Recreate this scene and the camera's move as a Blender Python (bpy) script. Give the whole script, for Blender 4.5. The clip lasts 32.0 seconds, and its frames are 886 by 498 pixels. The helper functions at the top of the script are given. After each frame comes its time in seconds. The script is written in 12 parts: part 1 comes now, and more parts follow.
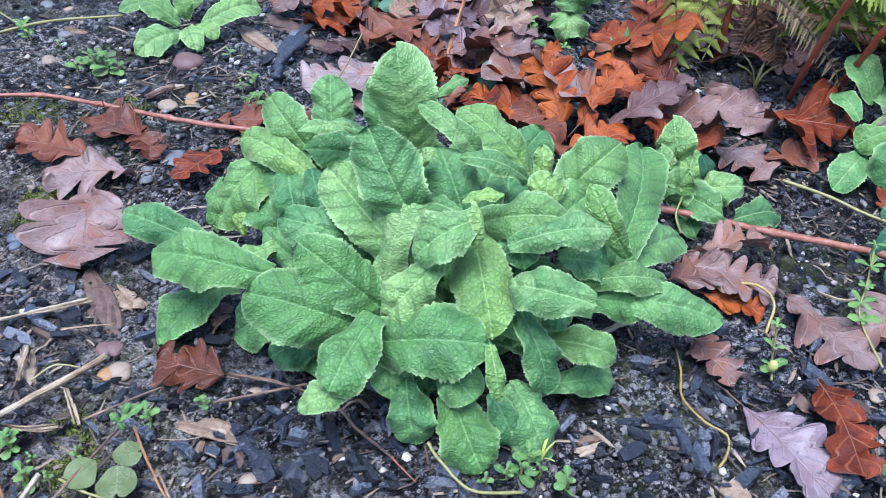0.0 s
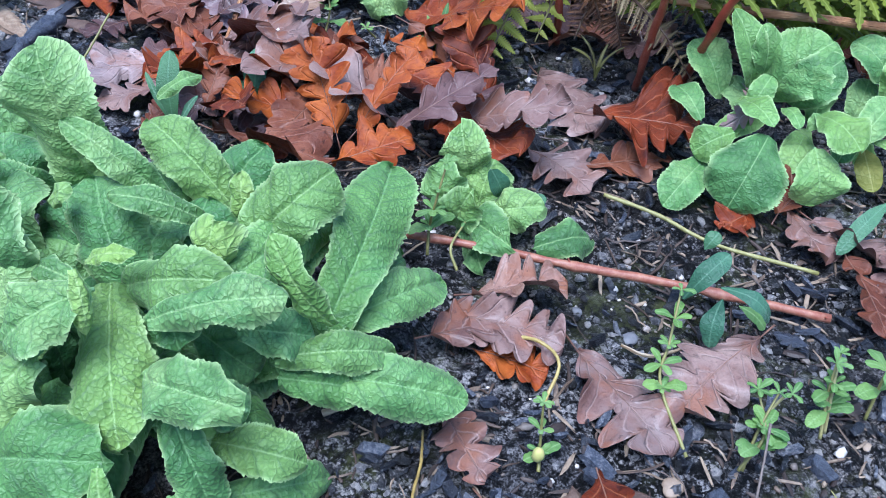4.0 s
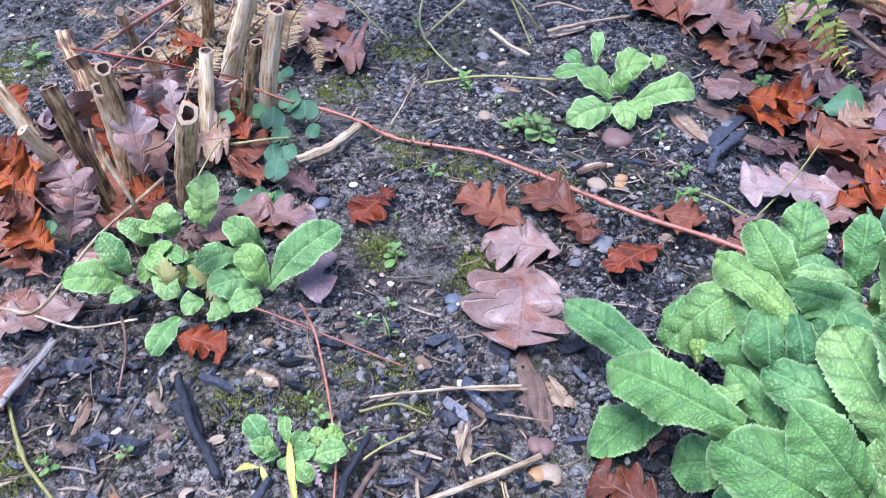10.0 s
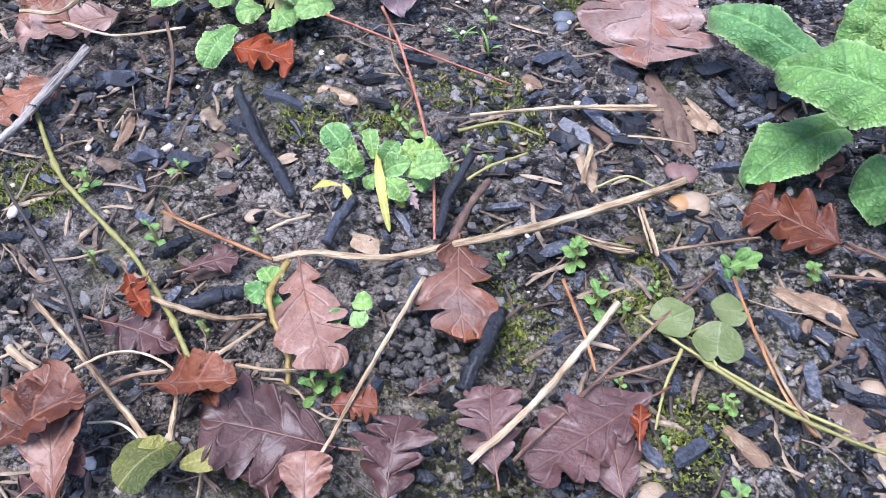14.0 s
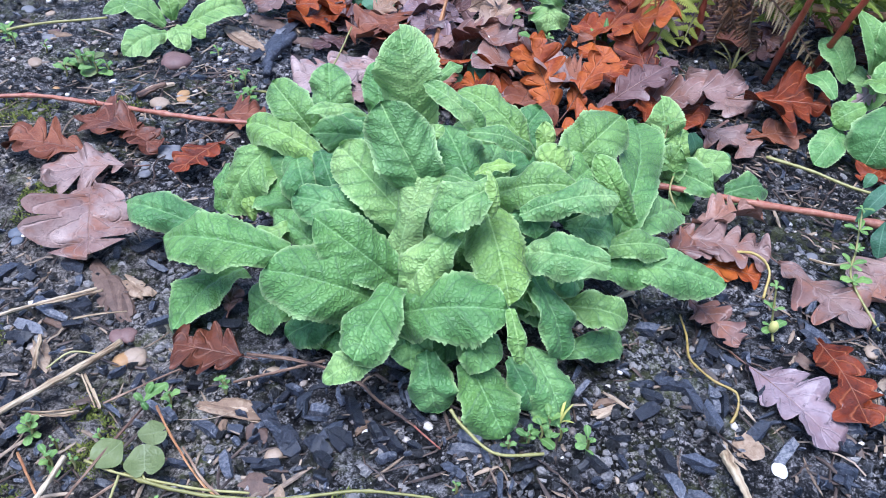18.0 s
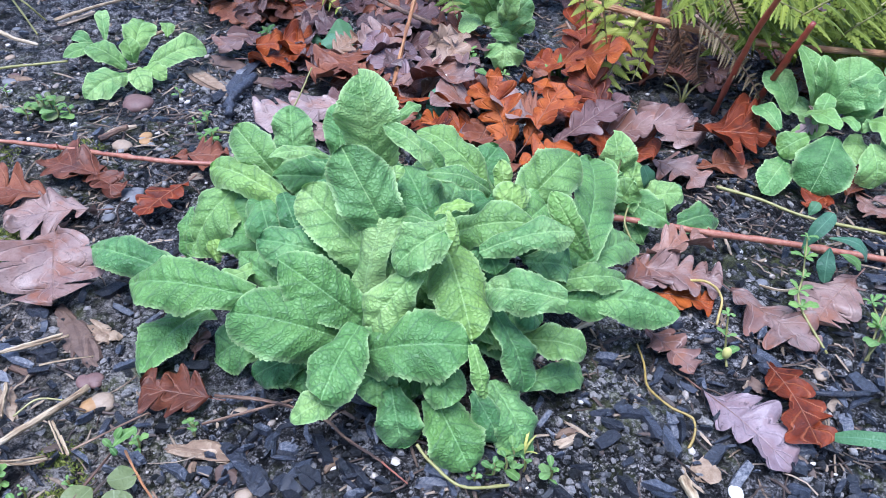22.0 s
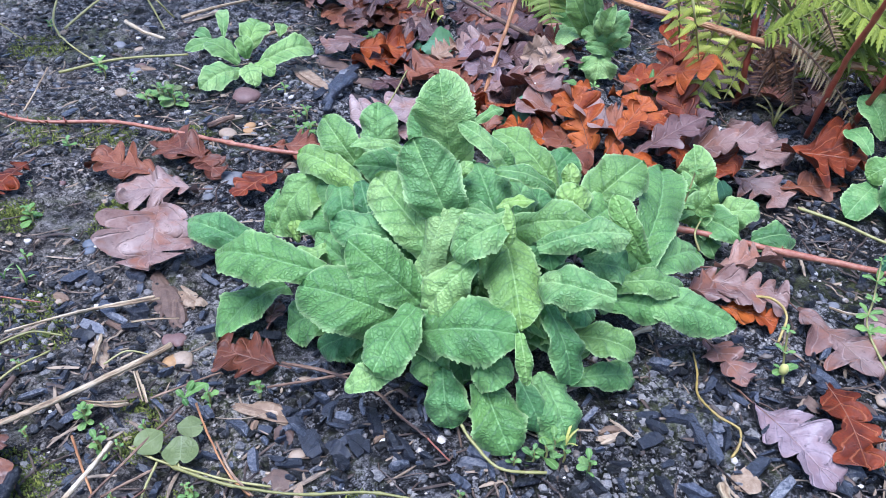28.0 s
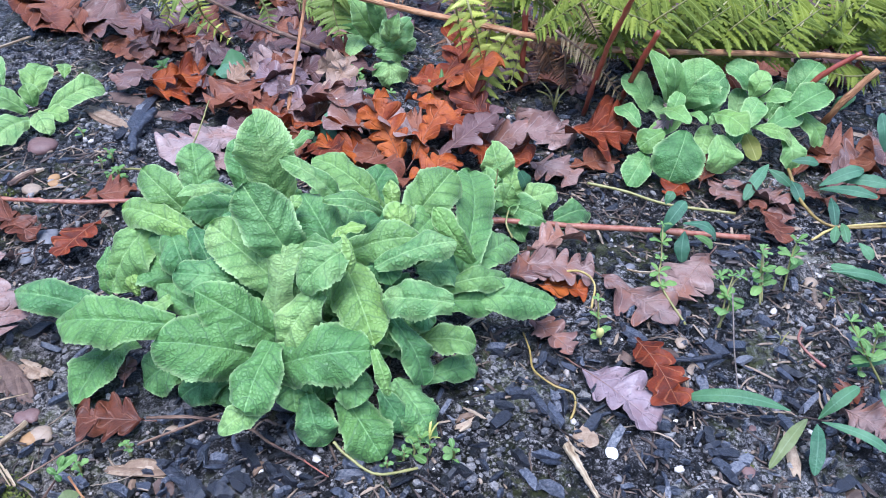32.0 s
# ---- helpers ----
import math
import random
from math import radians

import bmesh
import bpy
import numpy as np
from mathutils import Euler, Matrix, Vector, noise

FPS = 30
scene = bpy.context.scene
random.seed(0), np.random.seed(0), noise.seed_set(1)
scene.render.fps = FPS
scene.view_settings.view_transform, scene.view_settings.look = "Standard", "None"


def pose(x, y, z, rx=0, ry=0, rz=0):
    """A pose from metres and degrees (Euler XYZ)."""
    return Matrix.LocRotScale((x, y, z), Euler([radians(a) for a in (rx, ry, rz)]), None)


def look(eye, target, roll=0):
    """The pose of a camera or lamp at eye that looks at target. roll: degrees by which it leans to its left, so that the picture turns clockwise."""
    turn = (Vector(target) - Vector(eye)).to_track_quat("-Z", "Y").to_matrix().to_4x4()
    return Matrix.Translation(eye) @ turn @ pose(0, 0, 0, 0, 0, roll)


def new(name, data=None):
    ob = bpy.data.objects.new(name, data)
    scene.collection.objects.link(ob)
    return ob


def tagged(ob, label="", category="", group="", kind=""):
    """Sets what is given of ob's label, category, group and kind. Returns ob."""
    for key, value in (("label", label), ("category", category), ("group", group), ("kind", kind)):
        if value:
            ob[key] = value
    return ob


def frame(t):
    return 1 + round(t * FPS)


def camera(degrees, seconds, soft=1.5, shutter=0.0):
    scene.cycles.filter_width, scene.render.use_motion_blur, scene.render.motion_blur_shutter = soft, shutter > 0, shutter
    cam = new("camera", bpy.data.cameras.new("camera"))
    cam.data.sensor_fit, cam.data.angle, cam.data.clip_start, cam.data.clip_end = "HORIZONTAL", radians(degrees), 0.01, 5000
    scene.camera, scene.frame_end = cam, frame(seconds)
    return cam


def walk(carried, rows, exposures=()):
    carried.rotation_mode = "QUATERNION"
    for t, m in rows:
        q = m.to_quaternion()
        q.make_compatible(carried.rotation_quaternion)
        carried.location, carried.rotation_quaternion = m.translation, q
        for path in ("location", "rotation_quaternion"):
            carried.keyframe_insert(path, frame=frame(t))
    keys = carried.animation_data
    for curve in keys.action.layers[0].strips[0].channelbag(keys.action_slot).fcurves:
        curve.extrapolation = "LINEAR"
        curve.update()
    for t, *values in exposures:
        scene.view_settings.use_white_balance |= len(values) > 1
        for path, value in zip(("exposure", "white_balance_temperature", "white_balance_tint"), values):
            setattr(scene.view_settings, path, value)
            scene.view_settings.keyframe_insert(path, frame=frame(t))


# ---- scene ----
cam = camera(54.7, 32.0, 0.9, 0.2)
METRES, EYE, TILT, LEAN, TURN = 1.35, 0.4425, -42.0, -2.6, 0.0
ROWS = [
    (0.0, 0.0, 0.0, 0.0, 0.0, 0.0, -0.0),
    (0.5, 0.0345, 0.0245, 0.0056, 0.51, -0.16, -0.26),
    (1.0, 0.0746, 0.0534, 0.0096, 0.45, -0.63, -0.06),
    (1.5, 0.0954, 0.0713, 0.0153, -0.11, -1.43, 0.22),
    (2.0, 0.1129, 0.0865, 0.0178, -0.88, -2.04, 0.26),
    (2.5, 0.1254, 0.0948, 0.0222, -1.45, -2.39, 0.41),
    (4.5, 0.113, 0.1005, 0.0444, -1.85, -2.63, 0.78),
    (5.0, 0.1097, 0.1019, 0.0533, -0.2, -2.75, -0.38),
    (5.5, 0.0963, 0.0951, 0.0605, 3.0, -2.75, -2.18),
    (6.0, 0.0468, 0.0805, 0.0817, 6.2, -1.04, -4.71),
    (6.5, -0.0079, 0.0656, 0.1052, 8.98, 0.84, -7.01),
    (7.0, -0.0477, 0.0552, 0.1211, 10.72, 1.97, -8.04),
    (7.5, -0.07, 0.049, 0.1278, 11.64, 2.51, -8.45),
    (8.0, -0.0803, 0.0472, 0.119, 12.22, 2.6, -8.75),
    (8.5, -0.088, 0.0388, 0.1014, 13.31, 2.46, -9.59),
    (9.0, -0.095, 0.0265, 0.0856, 14.7, 1.72, -10.6),
    (9.5, -0.103, 0.0148, 0.066, 16.04, 0.79, -11.51),
    (10.0, -0.108, 0.0045, 0.0383, 17.07, -0.49, -12.24),
    (10.5, -0.1028, -0.0066, 0.0054, 17.44, -1.86, -12.44),
    (11.0, -0.1033, -0.0075, -0.0253, 17.57, -3.9, -12.49),
    (11.5, -0.1189, 0.0192, -0.038, 18.2, -6.63, -12.72),
    (12.0, -0.136, 0.0598, -0.0349, 19.2, -9.32, -12.88),
    (12.5, -0.1474, 0.0825, -0.0357, 19.99, -10.67, -13.25),
    (13.0, -0.1539, 0.0845, -0.0319, 20.43, -11.34, -13.54),
    (13.5, -0.1541, 0.0793, -0.0323, 20.51, -11.34, -13.57),
    (15.5, -0.0845, 0.0268, -0.0485, 8.47, -4.87, -6.22),
    (16.0, -0.0637, 0.0128, -0.0387, 4.6, -2.22, -3.32),
    (16.5, -0.0481, 0.0028, -0.0301, 1.29, -0.22, -0.94),
    (17.0, -0.0364, -0.002, -0.0246, -0.8, 0.59, 0.62),
    (17.5, -0.0295, -0.0046, -0.023, -1.89, 0.9, 1.5),
    (18.0, -0.0254, -0.0082, -0.0205, -2.66, 1.13, 2.01),
    (18.5, -0.0271, -0.0129, -0.0166, -3.44, 1.56, 2.47),
    (19.0, -0.0272, -0.0155, -0.0133, -4.01, 2.1, 2.76),
    (19.5, -0.0286, -0.0171, -0.0106, -4.44, 2.61, 2.95),
    (20.0, -0.0288, -0.0201, -0.0082, -4.67, 2.86, 3.09),
    (20.5, -0.0304, -0.0192, -0.0101, -4.75, 2.89, 3.21),
    (21.0, -0.0285, -0.0178, -0.0116, -4.82, 2.82, 3.33),
    (21.5, -0.0245, -0.0181, -0.0136, -4.9, 2.77, 3.44),
    (22.0, -0.0243, -0.0196, -0.0149, -4.94, 2.71, 3.53),
    (22.5, -0.0218, -0.0216, -0.0153, -4.38, 2.95, 3.8),
    (23.0, -0.0223, -0.0228, -0.0178, -2.09, 3.93, 3.16),
    (23.5, -0.0167, -0.0278, -0.0264, 0.24, 4.01, 0.61),
    (24.0, -0.007, -0.0329, -0.0313, 1.83, 3.79, -1.15),
    (24.5, 0.0002, -0.0364, -0.03, 2.12, 3.86, -1.43),
    (25.0, 0.0003, -0.0387, -0.0288, 2.18, 3.93, -1.44),
    (25.5, -0.0008, -0.0377, -0.0281, 2.16, 3.93, -1.4),
    (27.5, -0.005, -0.0391, -0.0282, 2.23, 4.07, -1.31),
    (28.0, -0.0009, -0.0404, -0.0295, 2.16, 4.0, -1.21),
    (28.5, 0.001, -0.0445, -0.0269, 0.65, 3.54, -0.54),
    (29.0, 0.0033, -0.0467, -0.0277, -0.85, 2.86, 0.36),
    (29.5, -0.0018, -0.0482, -0.0262, -2.0, 2.54, 1.3),
    (30.0, -0.0043, -0.0516, -0.0202, -3.4, 2.48, 2.41),
    (30.5, -0.0149, -0.0608, -0.0019, -5.83, 2.78, 3.68),
    (31.0, -0.0174, -0.064, -0.0009, -8.23, 2.13, 5.86),
    (31.5, -0.0229, -0.0689, -0.0049, -9.89, 1.48, 7.87),
    (32.0, -0.0181, -0.0756, -0.0065, -10.31, 1.53, 8.77),
]
walk(cam, [(t, pose(0, 0, EYE, TILT, LEAN, TURN) @ pose(METRES * x, METRES * y, METRES * z, 90 + pitch, roll, yaw)) for t, x, y, z, yaw, pitch, roll in ROWS], exposures=((0.0, 1.40, 5100, 13.0), (2.0, 1.35, 5050, 12.5), (5.0, 1.37, 5000, 11.0), (6.5, 1.40, 5000, 9.0), (8.0, 1.51, 5180, 18.5), (10.0, 1.60, 5250, 22.0), (13.0, 1.68, 5700, 19.5), (16.0, 1.50, 5350, 18.0), (19.0, 1.47, 5180, 16.0), (32.0, 1.47, 5150, 16.5)))

# ---- world and light: a bright overcast winter day ----
world = bpy.data.worlds.new("overcast_sky")
scene.world = world
world.use_nodes = True
wn, wl = world.node_tree.nodes, world.node_tree.links
sky = wn.new("ShaderNodeTexSky")
sky.sky_type, sky.sun_disc = "NISHITA", False
sky.sun_elevation, sky.sun_rotation = radians(76), radians(213)
sky.dust_density, sky.air_density = 2.0, 1.0
wn["Background"].inputs["Strength"].default_value = 0.11
wl.new(sky.outputs["Color"], wn["Background"].inputs["Color"])
sun = new("sun", bpy.data.lights.new("sun", "SUN"))
sun.data.energy, sun.data.angle, sun.data.color = 2.4, radians(34), (1.0, 0.985, 0.96)
sun.matrix_world = look((-0.13, -0.20, 0.97), (0, 0, 0))


# ---- materials ----
def nodes_of(name):
    m = bpy.data.materials.new(name)
    m.use_nodes = True
    nt = m.node_tree
    return m, nt, nt.nodes["Principled BSDF"]


def put(nt, kind, **values):
    n = nt.nodes.new(kind)
    for key, value in values.items():
        n.inputs[key.replace("_", " ")].default_value = value
    return n


def ramp(nt, src, stops):
    r = nt.nodes.new("ShaderNodeValToRGB")
    r.color_ramp.elements[0].position, r.color_ramp.elements[0].color = stops[0][0], (*stops[0][1], 1)
    r.color_ramp.elements[1].position, r.color_ramp.elements[1].color = stops[-1][0], (*stops[-1][1], 1)
    for p, c in stops[1:-1]:
        e = r.color_ramp.elements.new(p)
        e.color = (*c, 1)
    nt.links.new(src, r.inputs["Fac"])
    return r.outputs["Color"]


def mixed(nt, kind, fac, a, b):
    n = nt.nodes.new("ShaderNodeMix")
    n.data_type, n.blend_type = "RGBA", kind
    for socket, value in ((n.inputs["Factor"], fac), (n.inputs["A"], a), (n.inputs["B"], b)):
        if hasattr(value, "links"):
            nt.links.new(value, socket)
        elif isinstance(value, tuple):
            socket.default_value = (*value, 1)
        else:
            socket.default_value = value
    return n.outputs["Result"]


def arith(nt, op, a, b=0.0, clamp=False):
    n = nt.nodes.new("ShaderNodeMath")
    n.operation, n.use_clamp = op, clamp
    for socket, value in zip(n.inputs, (a, b)):
        if hasattr(value, "links"):
            nt.links.new(value, socket)
        else:
            socket.default_value = value
    return n.outputs[0]


def relief(nt, bsdf, height, strength=0.4, distance=0.002):
    b = put(nt, "ShaderNodeBump", Strength=strength, Distance=distance)
    nt.links.new(height, b.inputs["Height"])
    nt.links.new(b.outputs["Normal"], bsdf.inputs["Normal"])
    return b


def noise_of(nt, scale, detail=4.0, rough=0.6, coords=None):
    n = put(nt, "ShaderNodeTexNoise", Scale=scale, Detail=detail, Roughness=rough)
    if coords is None:
        coords = nt.nodes.new("ShaderNodeNewGeometry").outputs["Position"]
    nt.links.new(coords, n.inputs["Vector"])
    return n.outputs["Fac"]


def grainy(name, stops, scale=60, rough=0.6, bump=0.4, distance=0.001, spread=0.25, per="object", coat=0.0, fine=900):
    """Two scales of noise through a colour ramp, shifted piece by piece."""
    m, nt, b = nodes_of(name)
    if per == "object":
        rnd = nt.nodes.new("ShaderNodeObjectInfo").outputs["Random"]
    else:
        rnd = nt.nodes.new("ShaderNodeNewGeometry").outputs["Random Per Island"]
    big, small = noise_of(nt, scale), noise_of(nt, fine, 3)
    v = arith(nt, "ADD", arith(nt, "MULTIPLY", big, 0.75), arith(nt, "MULTIPLY", small, 0.25))
    v = arith(nt, "ADD", v, arith(nt, "MULTIPLY", arith(nt, "SUBTRACT", rnd, 0.5), spread * 2))
    nt.links.new(ramp(nt, v, stops), b.inputs["Base Color"])
    b.inputs["Roughness"].default_value = rough
    b.inputs["Coat Weight"].default_value = coat
    b.inputs["Coat Roughness"].default_value = 0.25
    relief(nt, b, arith(nt, "ADD", arith(nt, "MULTIPLY", small, 0.5), big), bump, distance)
    return m


def green_leaf(name, dark, mid, light, cell=210, crease=0.6, rough=0.5, veins=True, through_light=0.25, pale_edge=0.0, gloss=0.26, mesh=0.5):
    """Living leaf: the UV map is in metres, u across from the midrib, v along it."""
    m, nt, b = nodes_of(name)
    uv = nt.nodes.new("ShaderNodeUVMap").outputs["UV"]
    rnd = nt.nodes.new("ShaderNodeObjectInfo").outputs["Random"]
    v = arith(nt, "ADD", arith(nt, "MULTIPLY", noise_of(nt, 38), 0.8), arith(nt, "MULTIPLY", noise_of(nt, 420, 2), 0.2))
    v = arith(nt, "ADD", v, arith(nt, "MULTIPLY", arith(nt, "SUBTRACT", rnd, 0.5), 0.26))
    col = ramp(nt, v, [(0.29, dark), (0.5, mid), (0.71, light)])
    other = arith(nt, "FRACT", arith(nt, "MULTIPLY", rnd, 17.3))
    warm = arith(nt, "MULTIPLY", arith(nt, "MULTIPLY", other, noise_of(nt, 22, 3)), 0.9, True)
    col = mixed(nt, "MIX", warm, col, tuple(1.08 * c if i != 2 else 0.62 * c for i, c in enumerate(light)))
    shift = nt.nodes.new("ShaderNodeVectorMath")
    shift.operation = "ADD"
    nt.links.new(uv, shift.inputs[0])
    nt.links.new(rnd, shift.inputs[1])
    warp = nt.nodes.new("ShaderNodeVectorMath")
    warp.operation = "SCALE"
    wob = put(nt, "ShaderNodeTexNoise", Scale=150.0, Detail=3.0)
    nt.links.new(shift.outputs[0], wob.inputs["Vector"])
    nt.links.new(wob.outputs["Color"], warp.inputs[0])
    warp.inputs["Scale"].default_value = 0.0030
    bent = nt.nodes.new("ShaderNodeVectorMath")
    bent.operation = "ADD"
    nt.links.new(shift.outputs[0], bent.inputs[0])
    nt.links.new(warp.outputs[0], bent.inputs[1])
    vor = put(nt, "ShaderNodeTexVoronoi", Scale=cell, Randomness=0.85)
    vor.feature = "DISTANCE_TO_EDGE"
    nt.links.new(bent.outputs[0], vor.inputs["Vector"])
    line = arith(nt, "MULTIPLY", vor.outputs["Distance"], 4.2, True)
    edge = arith(nt, "MULTIPLY", vor.outputs["Distance"], 2.6, True)
    edge = arith(nt, "MULTIPLY", edge, arith(nt, "SUBTRACT", 2.0, edge))
    sep = nt.nodes.new("ShaderNodeSeparateXYZ")
    nt.links.new(uv, sep.inputs[0])
    aside = arith(nt, "ABSOLUTE", sep.outputs["X"])
    along = arith(nt, "SUBTRACT", sep.outputs["Y"], arith(nt, "MULTIPLY", aside, 0.75))
    along = arith(nt, "ADD", along, arith(nt, "MULTIPLY", wob.outputs["Fac"], 0.006))
    lateral = arith(nt, "MULTIPLY", arith(nt, "PINGPONG", arith(nt, "MULTIPLY", along, 85.0), 0.5), 6.0, True)
    if veins:
        edge = arith(nt, "MULTIPLY", edge, arith(nt, "ADD", arith(nt, "MULTIPLY", lateral, 0.55), 0.45))
    vor2 = put(nt, "ShaderNodeTexVoronoi", Scale=cell * 2.7, Randomness=1.0)
    vor2.feature = "DISTANCE_TO_EDGE"
    nt.links.new(bent.outputs[0], vor2.inputs["Vector"])
    edge2 = arith(nt, "MULTIPLY", vor2.outputs["Distance"], 2.2, True)
    if veins:
        # sunken vein net, coloured darker: part vein, part painted shade of the creases
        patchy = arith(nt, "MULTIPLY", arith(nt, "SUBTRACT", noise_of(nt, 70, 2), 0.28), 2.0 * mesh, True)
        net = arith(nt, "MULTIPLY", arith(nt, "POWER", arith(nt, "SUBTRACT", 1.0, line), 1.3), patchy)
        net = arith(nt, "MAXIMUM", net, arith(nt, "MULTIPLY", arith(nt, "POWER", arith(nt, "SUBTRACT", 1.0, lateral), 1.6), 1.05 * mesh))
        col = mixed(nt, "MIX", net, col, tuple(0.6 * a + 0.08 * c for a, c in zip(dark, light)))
    if pale_edge:
        att = nt.nodes.new("ShaderNodeAttribute")
        att.attribute_name = "rim"
        col = mixed(nt, "MIX", arith(nt, "MULTIPLY", att.outputs["Fac"], pale_edge), col, (0.40, 0.53, 0.22))
    rib = arith(nt, "SUBTRACT", 1.0, arith(nt, "MULTIPLY", aside, 1500.0, True))
    col = mixed(nt, "MIX", arith(nt, "MULTIPLY", rib, 0.45), col, tuple(min(1.0, 1.15 * c + 0.04) for c in light))
    nt.links.new(col, b.inputs["Base Color"])
    b.inputs["Roughness"].default_value = rough
    b.inputs["Specular IOR Level"].default_value = gloss
    b.inputs["Sheen Weight"].default_value = 0.06
    h = arith(nt, "ADD", edge, arith(nt, "MULTIPLY", edge2, 0.30))
    h = arith(nt, "ADD", h, arith(nt, "MULTIPLY", noise_of(nt, 900, 2), 0.35))
    bump = relief(nt, b, h, crease, 0.0013)
    tr = nt.nodes.new("ShaderNodeBsdfTranslucent")
    nt.links.new(mixed(nt, "MULTIPLY", 1.0, col, (1.0, 1.25, 0.5)), tr.inputs["Color"])
    nt.links.new(bump.outputs["Normal"], tr.inputs["Normal"])
    mx = put(nt, "ShaderNodeMixShader", Fac=through_light)
    nt.links.new(b.outputs[0], mx.inputs[1])
    nt.links.new(tr.outputs[0], mx.inputs[2])
    nt.links.new(mx.outputs[0], nt.nodes["Material Output"].inputs["Surface"])
    return m


def dead_leaf(name, dark, mid, light, rough=0.47, coat=0.16, sky_share=0.45, rust=0.0):
    """Wet fallen leaf: blotches, a side-vein pattern along UV, fine relief."""
    m, nt, b = nodes_of(name)
    uv = nt.nodes.new("ShaderNodeUVMap").outputs["UV"]
    rnd = nt.nodes.new("ShaderNodeObjectInfo").outputs["Random"]
    big, small = noise_of(nt, 45, 5, 0.65), noise_of(nt, 500, 3)
    v = arith(nt, "ADD", arith(nt, "MULTIPLY", big, 0.8), arith(nt, "MULTIPLY", small, 0.2))
    v = arith(nt, "ADD", v, arith(nt, "MULTIPLY", arith(nt, "SUBTRACT", rnd, 0.5), 0.3))
    col = ramp(nt, v, [(0.25, dark), (0.5, mid), (0.75, light)])
    # lighter greyish patches: sky reflected on wet leaf, painted into the colour
    patch = arith(nt, "MULTIPLY", arith(nt, "SUBTRACT", noise_of(nt, 26, 4, 0.6), 0.46), 6.0, True)
    other = arith(nt, "FRACT", arith(nt, "MULTIPLY", rnd, 23.7))
    sky_tint = tuple(0.55 * c + 0.45 * sum(light) / 3 for c in light)
    col = mixed(nt, "MIX", arith(nt, "MULTIPLY", patch, arith(nt, "MULTIPLY", other, sky_share)), col, sky_tint)
    if rust:
        rusty = arith(nt, "MULTIPLY", arith(nt, "SUBTRACT", noise_of(nt, 34, 4, 0.65), 0.50), 7.0, True)
        col = mixed(nt, "MIX", arith(nt, "MULTIPLY", rusty, rust), col, (0.20, 0.062, 0.018))
    spots = arith(nt, "MULTIPLY", arith(nt, "SUBTRACT", noise_of(nt, 210, 3, 0.7), 0.60), 9.0, True)
    col = mixed(nt, "MIX", arith(nt, "MULTIPLY", spots, 0.7), col, tuple(0.6 * c for c in dark))
    sep = nt.nodes.new("ShaderNodeSeparateXYZ")
    nt.links.new(uv, sep.inputs[0])
    side = arith(nt, "ABSOLUTE", sep.outputs["X"])
    along = arith(nt, "SUBTRACT", sep.outputs["Y"], arith(nt, "MULTIPLY", side, 0.9))
    along = arith(nt, "ADD", along, arith(nt, "MULTIPLY", big, 0.012))
    wave = arith(nt, "PINGPONG", arith(nt, "MULTIPLY", along, 75.0), 0.5)
    vein = arith(nt, "SUBTRACT", 1.0, arith(nt, "MULTIPLY", wave, 9.0, True))
    rib = arith(nt, "SUBTRACT", 1.0, arith(nt, "MULTIPLY", side, 900.0, True))
    vein = arith(nt, "MAXIMUM", vein, rib)
    col = mixed(nt, "MIX", arith(nt, "MULTIPLY", vein, 0.35), col, tuple(min(1, 1.3 * c + 0.06) for c in light))
    nt.links.new(col, b.inputs["Base Color"])
    rg = arith(nt, "ADD", arith(nt, "MULTIPLY", big, 0.4), rough - 0.15)
    nt.links.new(rg, b.inputs["Roughness"])
    b.inputs["Specular IOR Level"].default_value = 0.28
    b.inputs["Coat Weight"].default_value = coat
    b.inputs["Coat Roughness"].default_value = 0.2
    h = arith(nt, "ADD", arith(nt, "MULTIPLY", big, 1.2), arith(nt, "MULTIPLY", vein, 0.6))
    relief(nt, b, arith(nt, "ADD", h, arith(nt, "MULTIPLY", small, 0.5)), 0.7, 0.002)
    return m


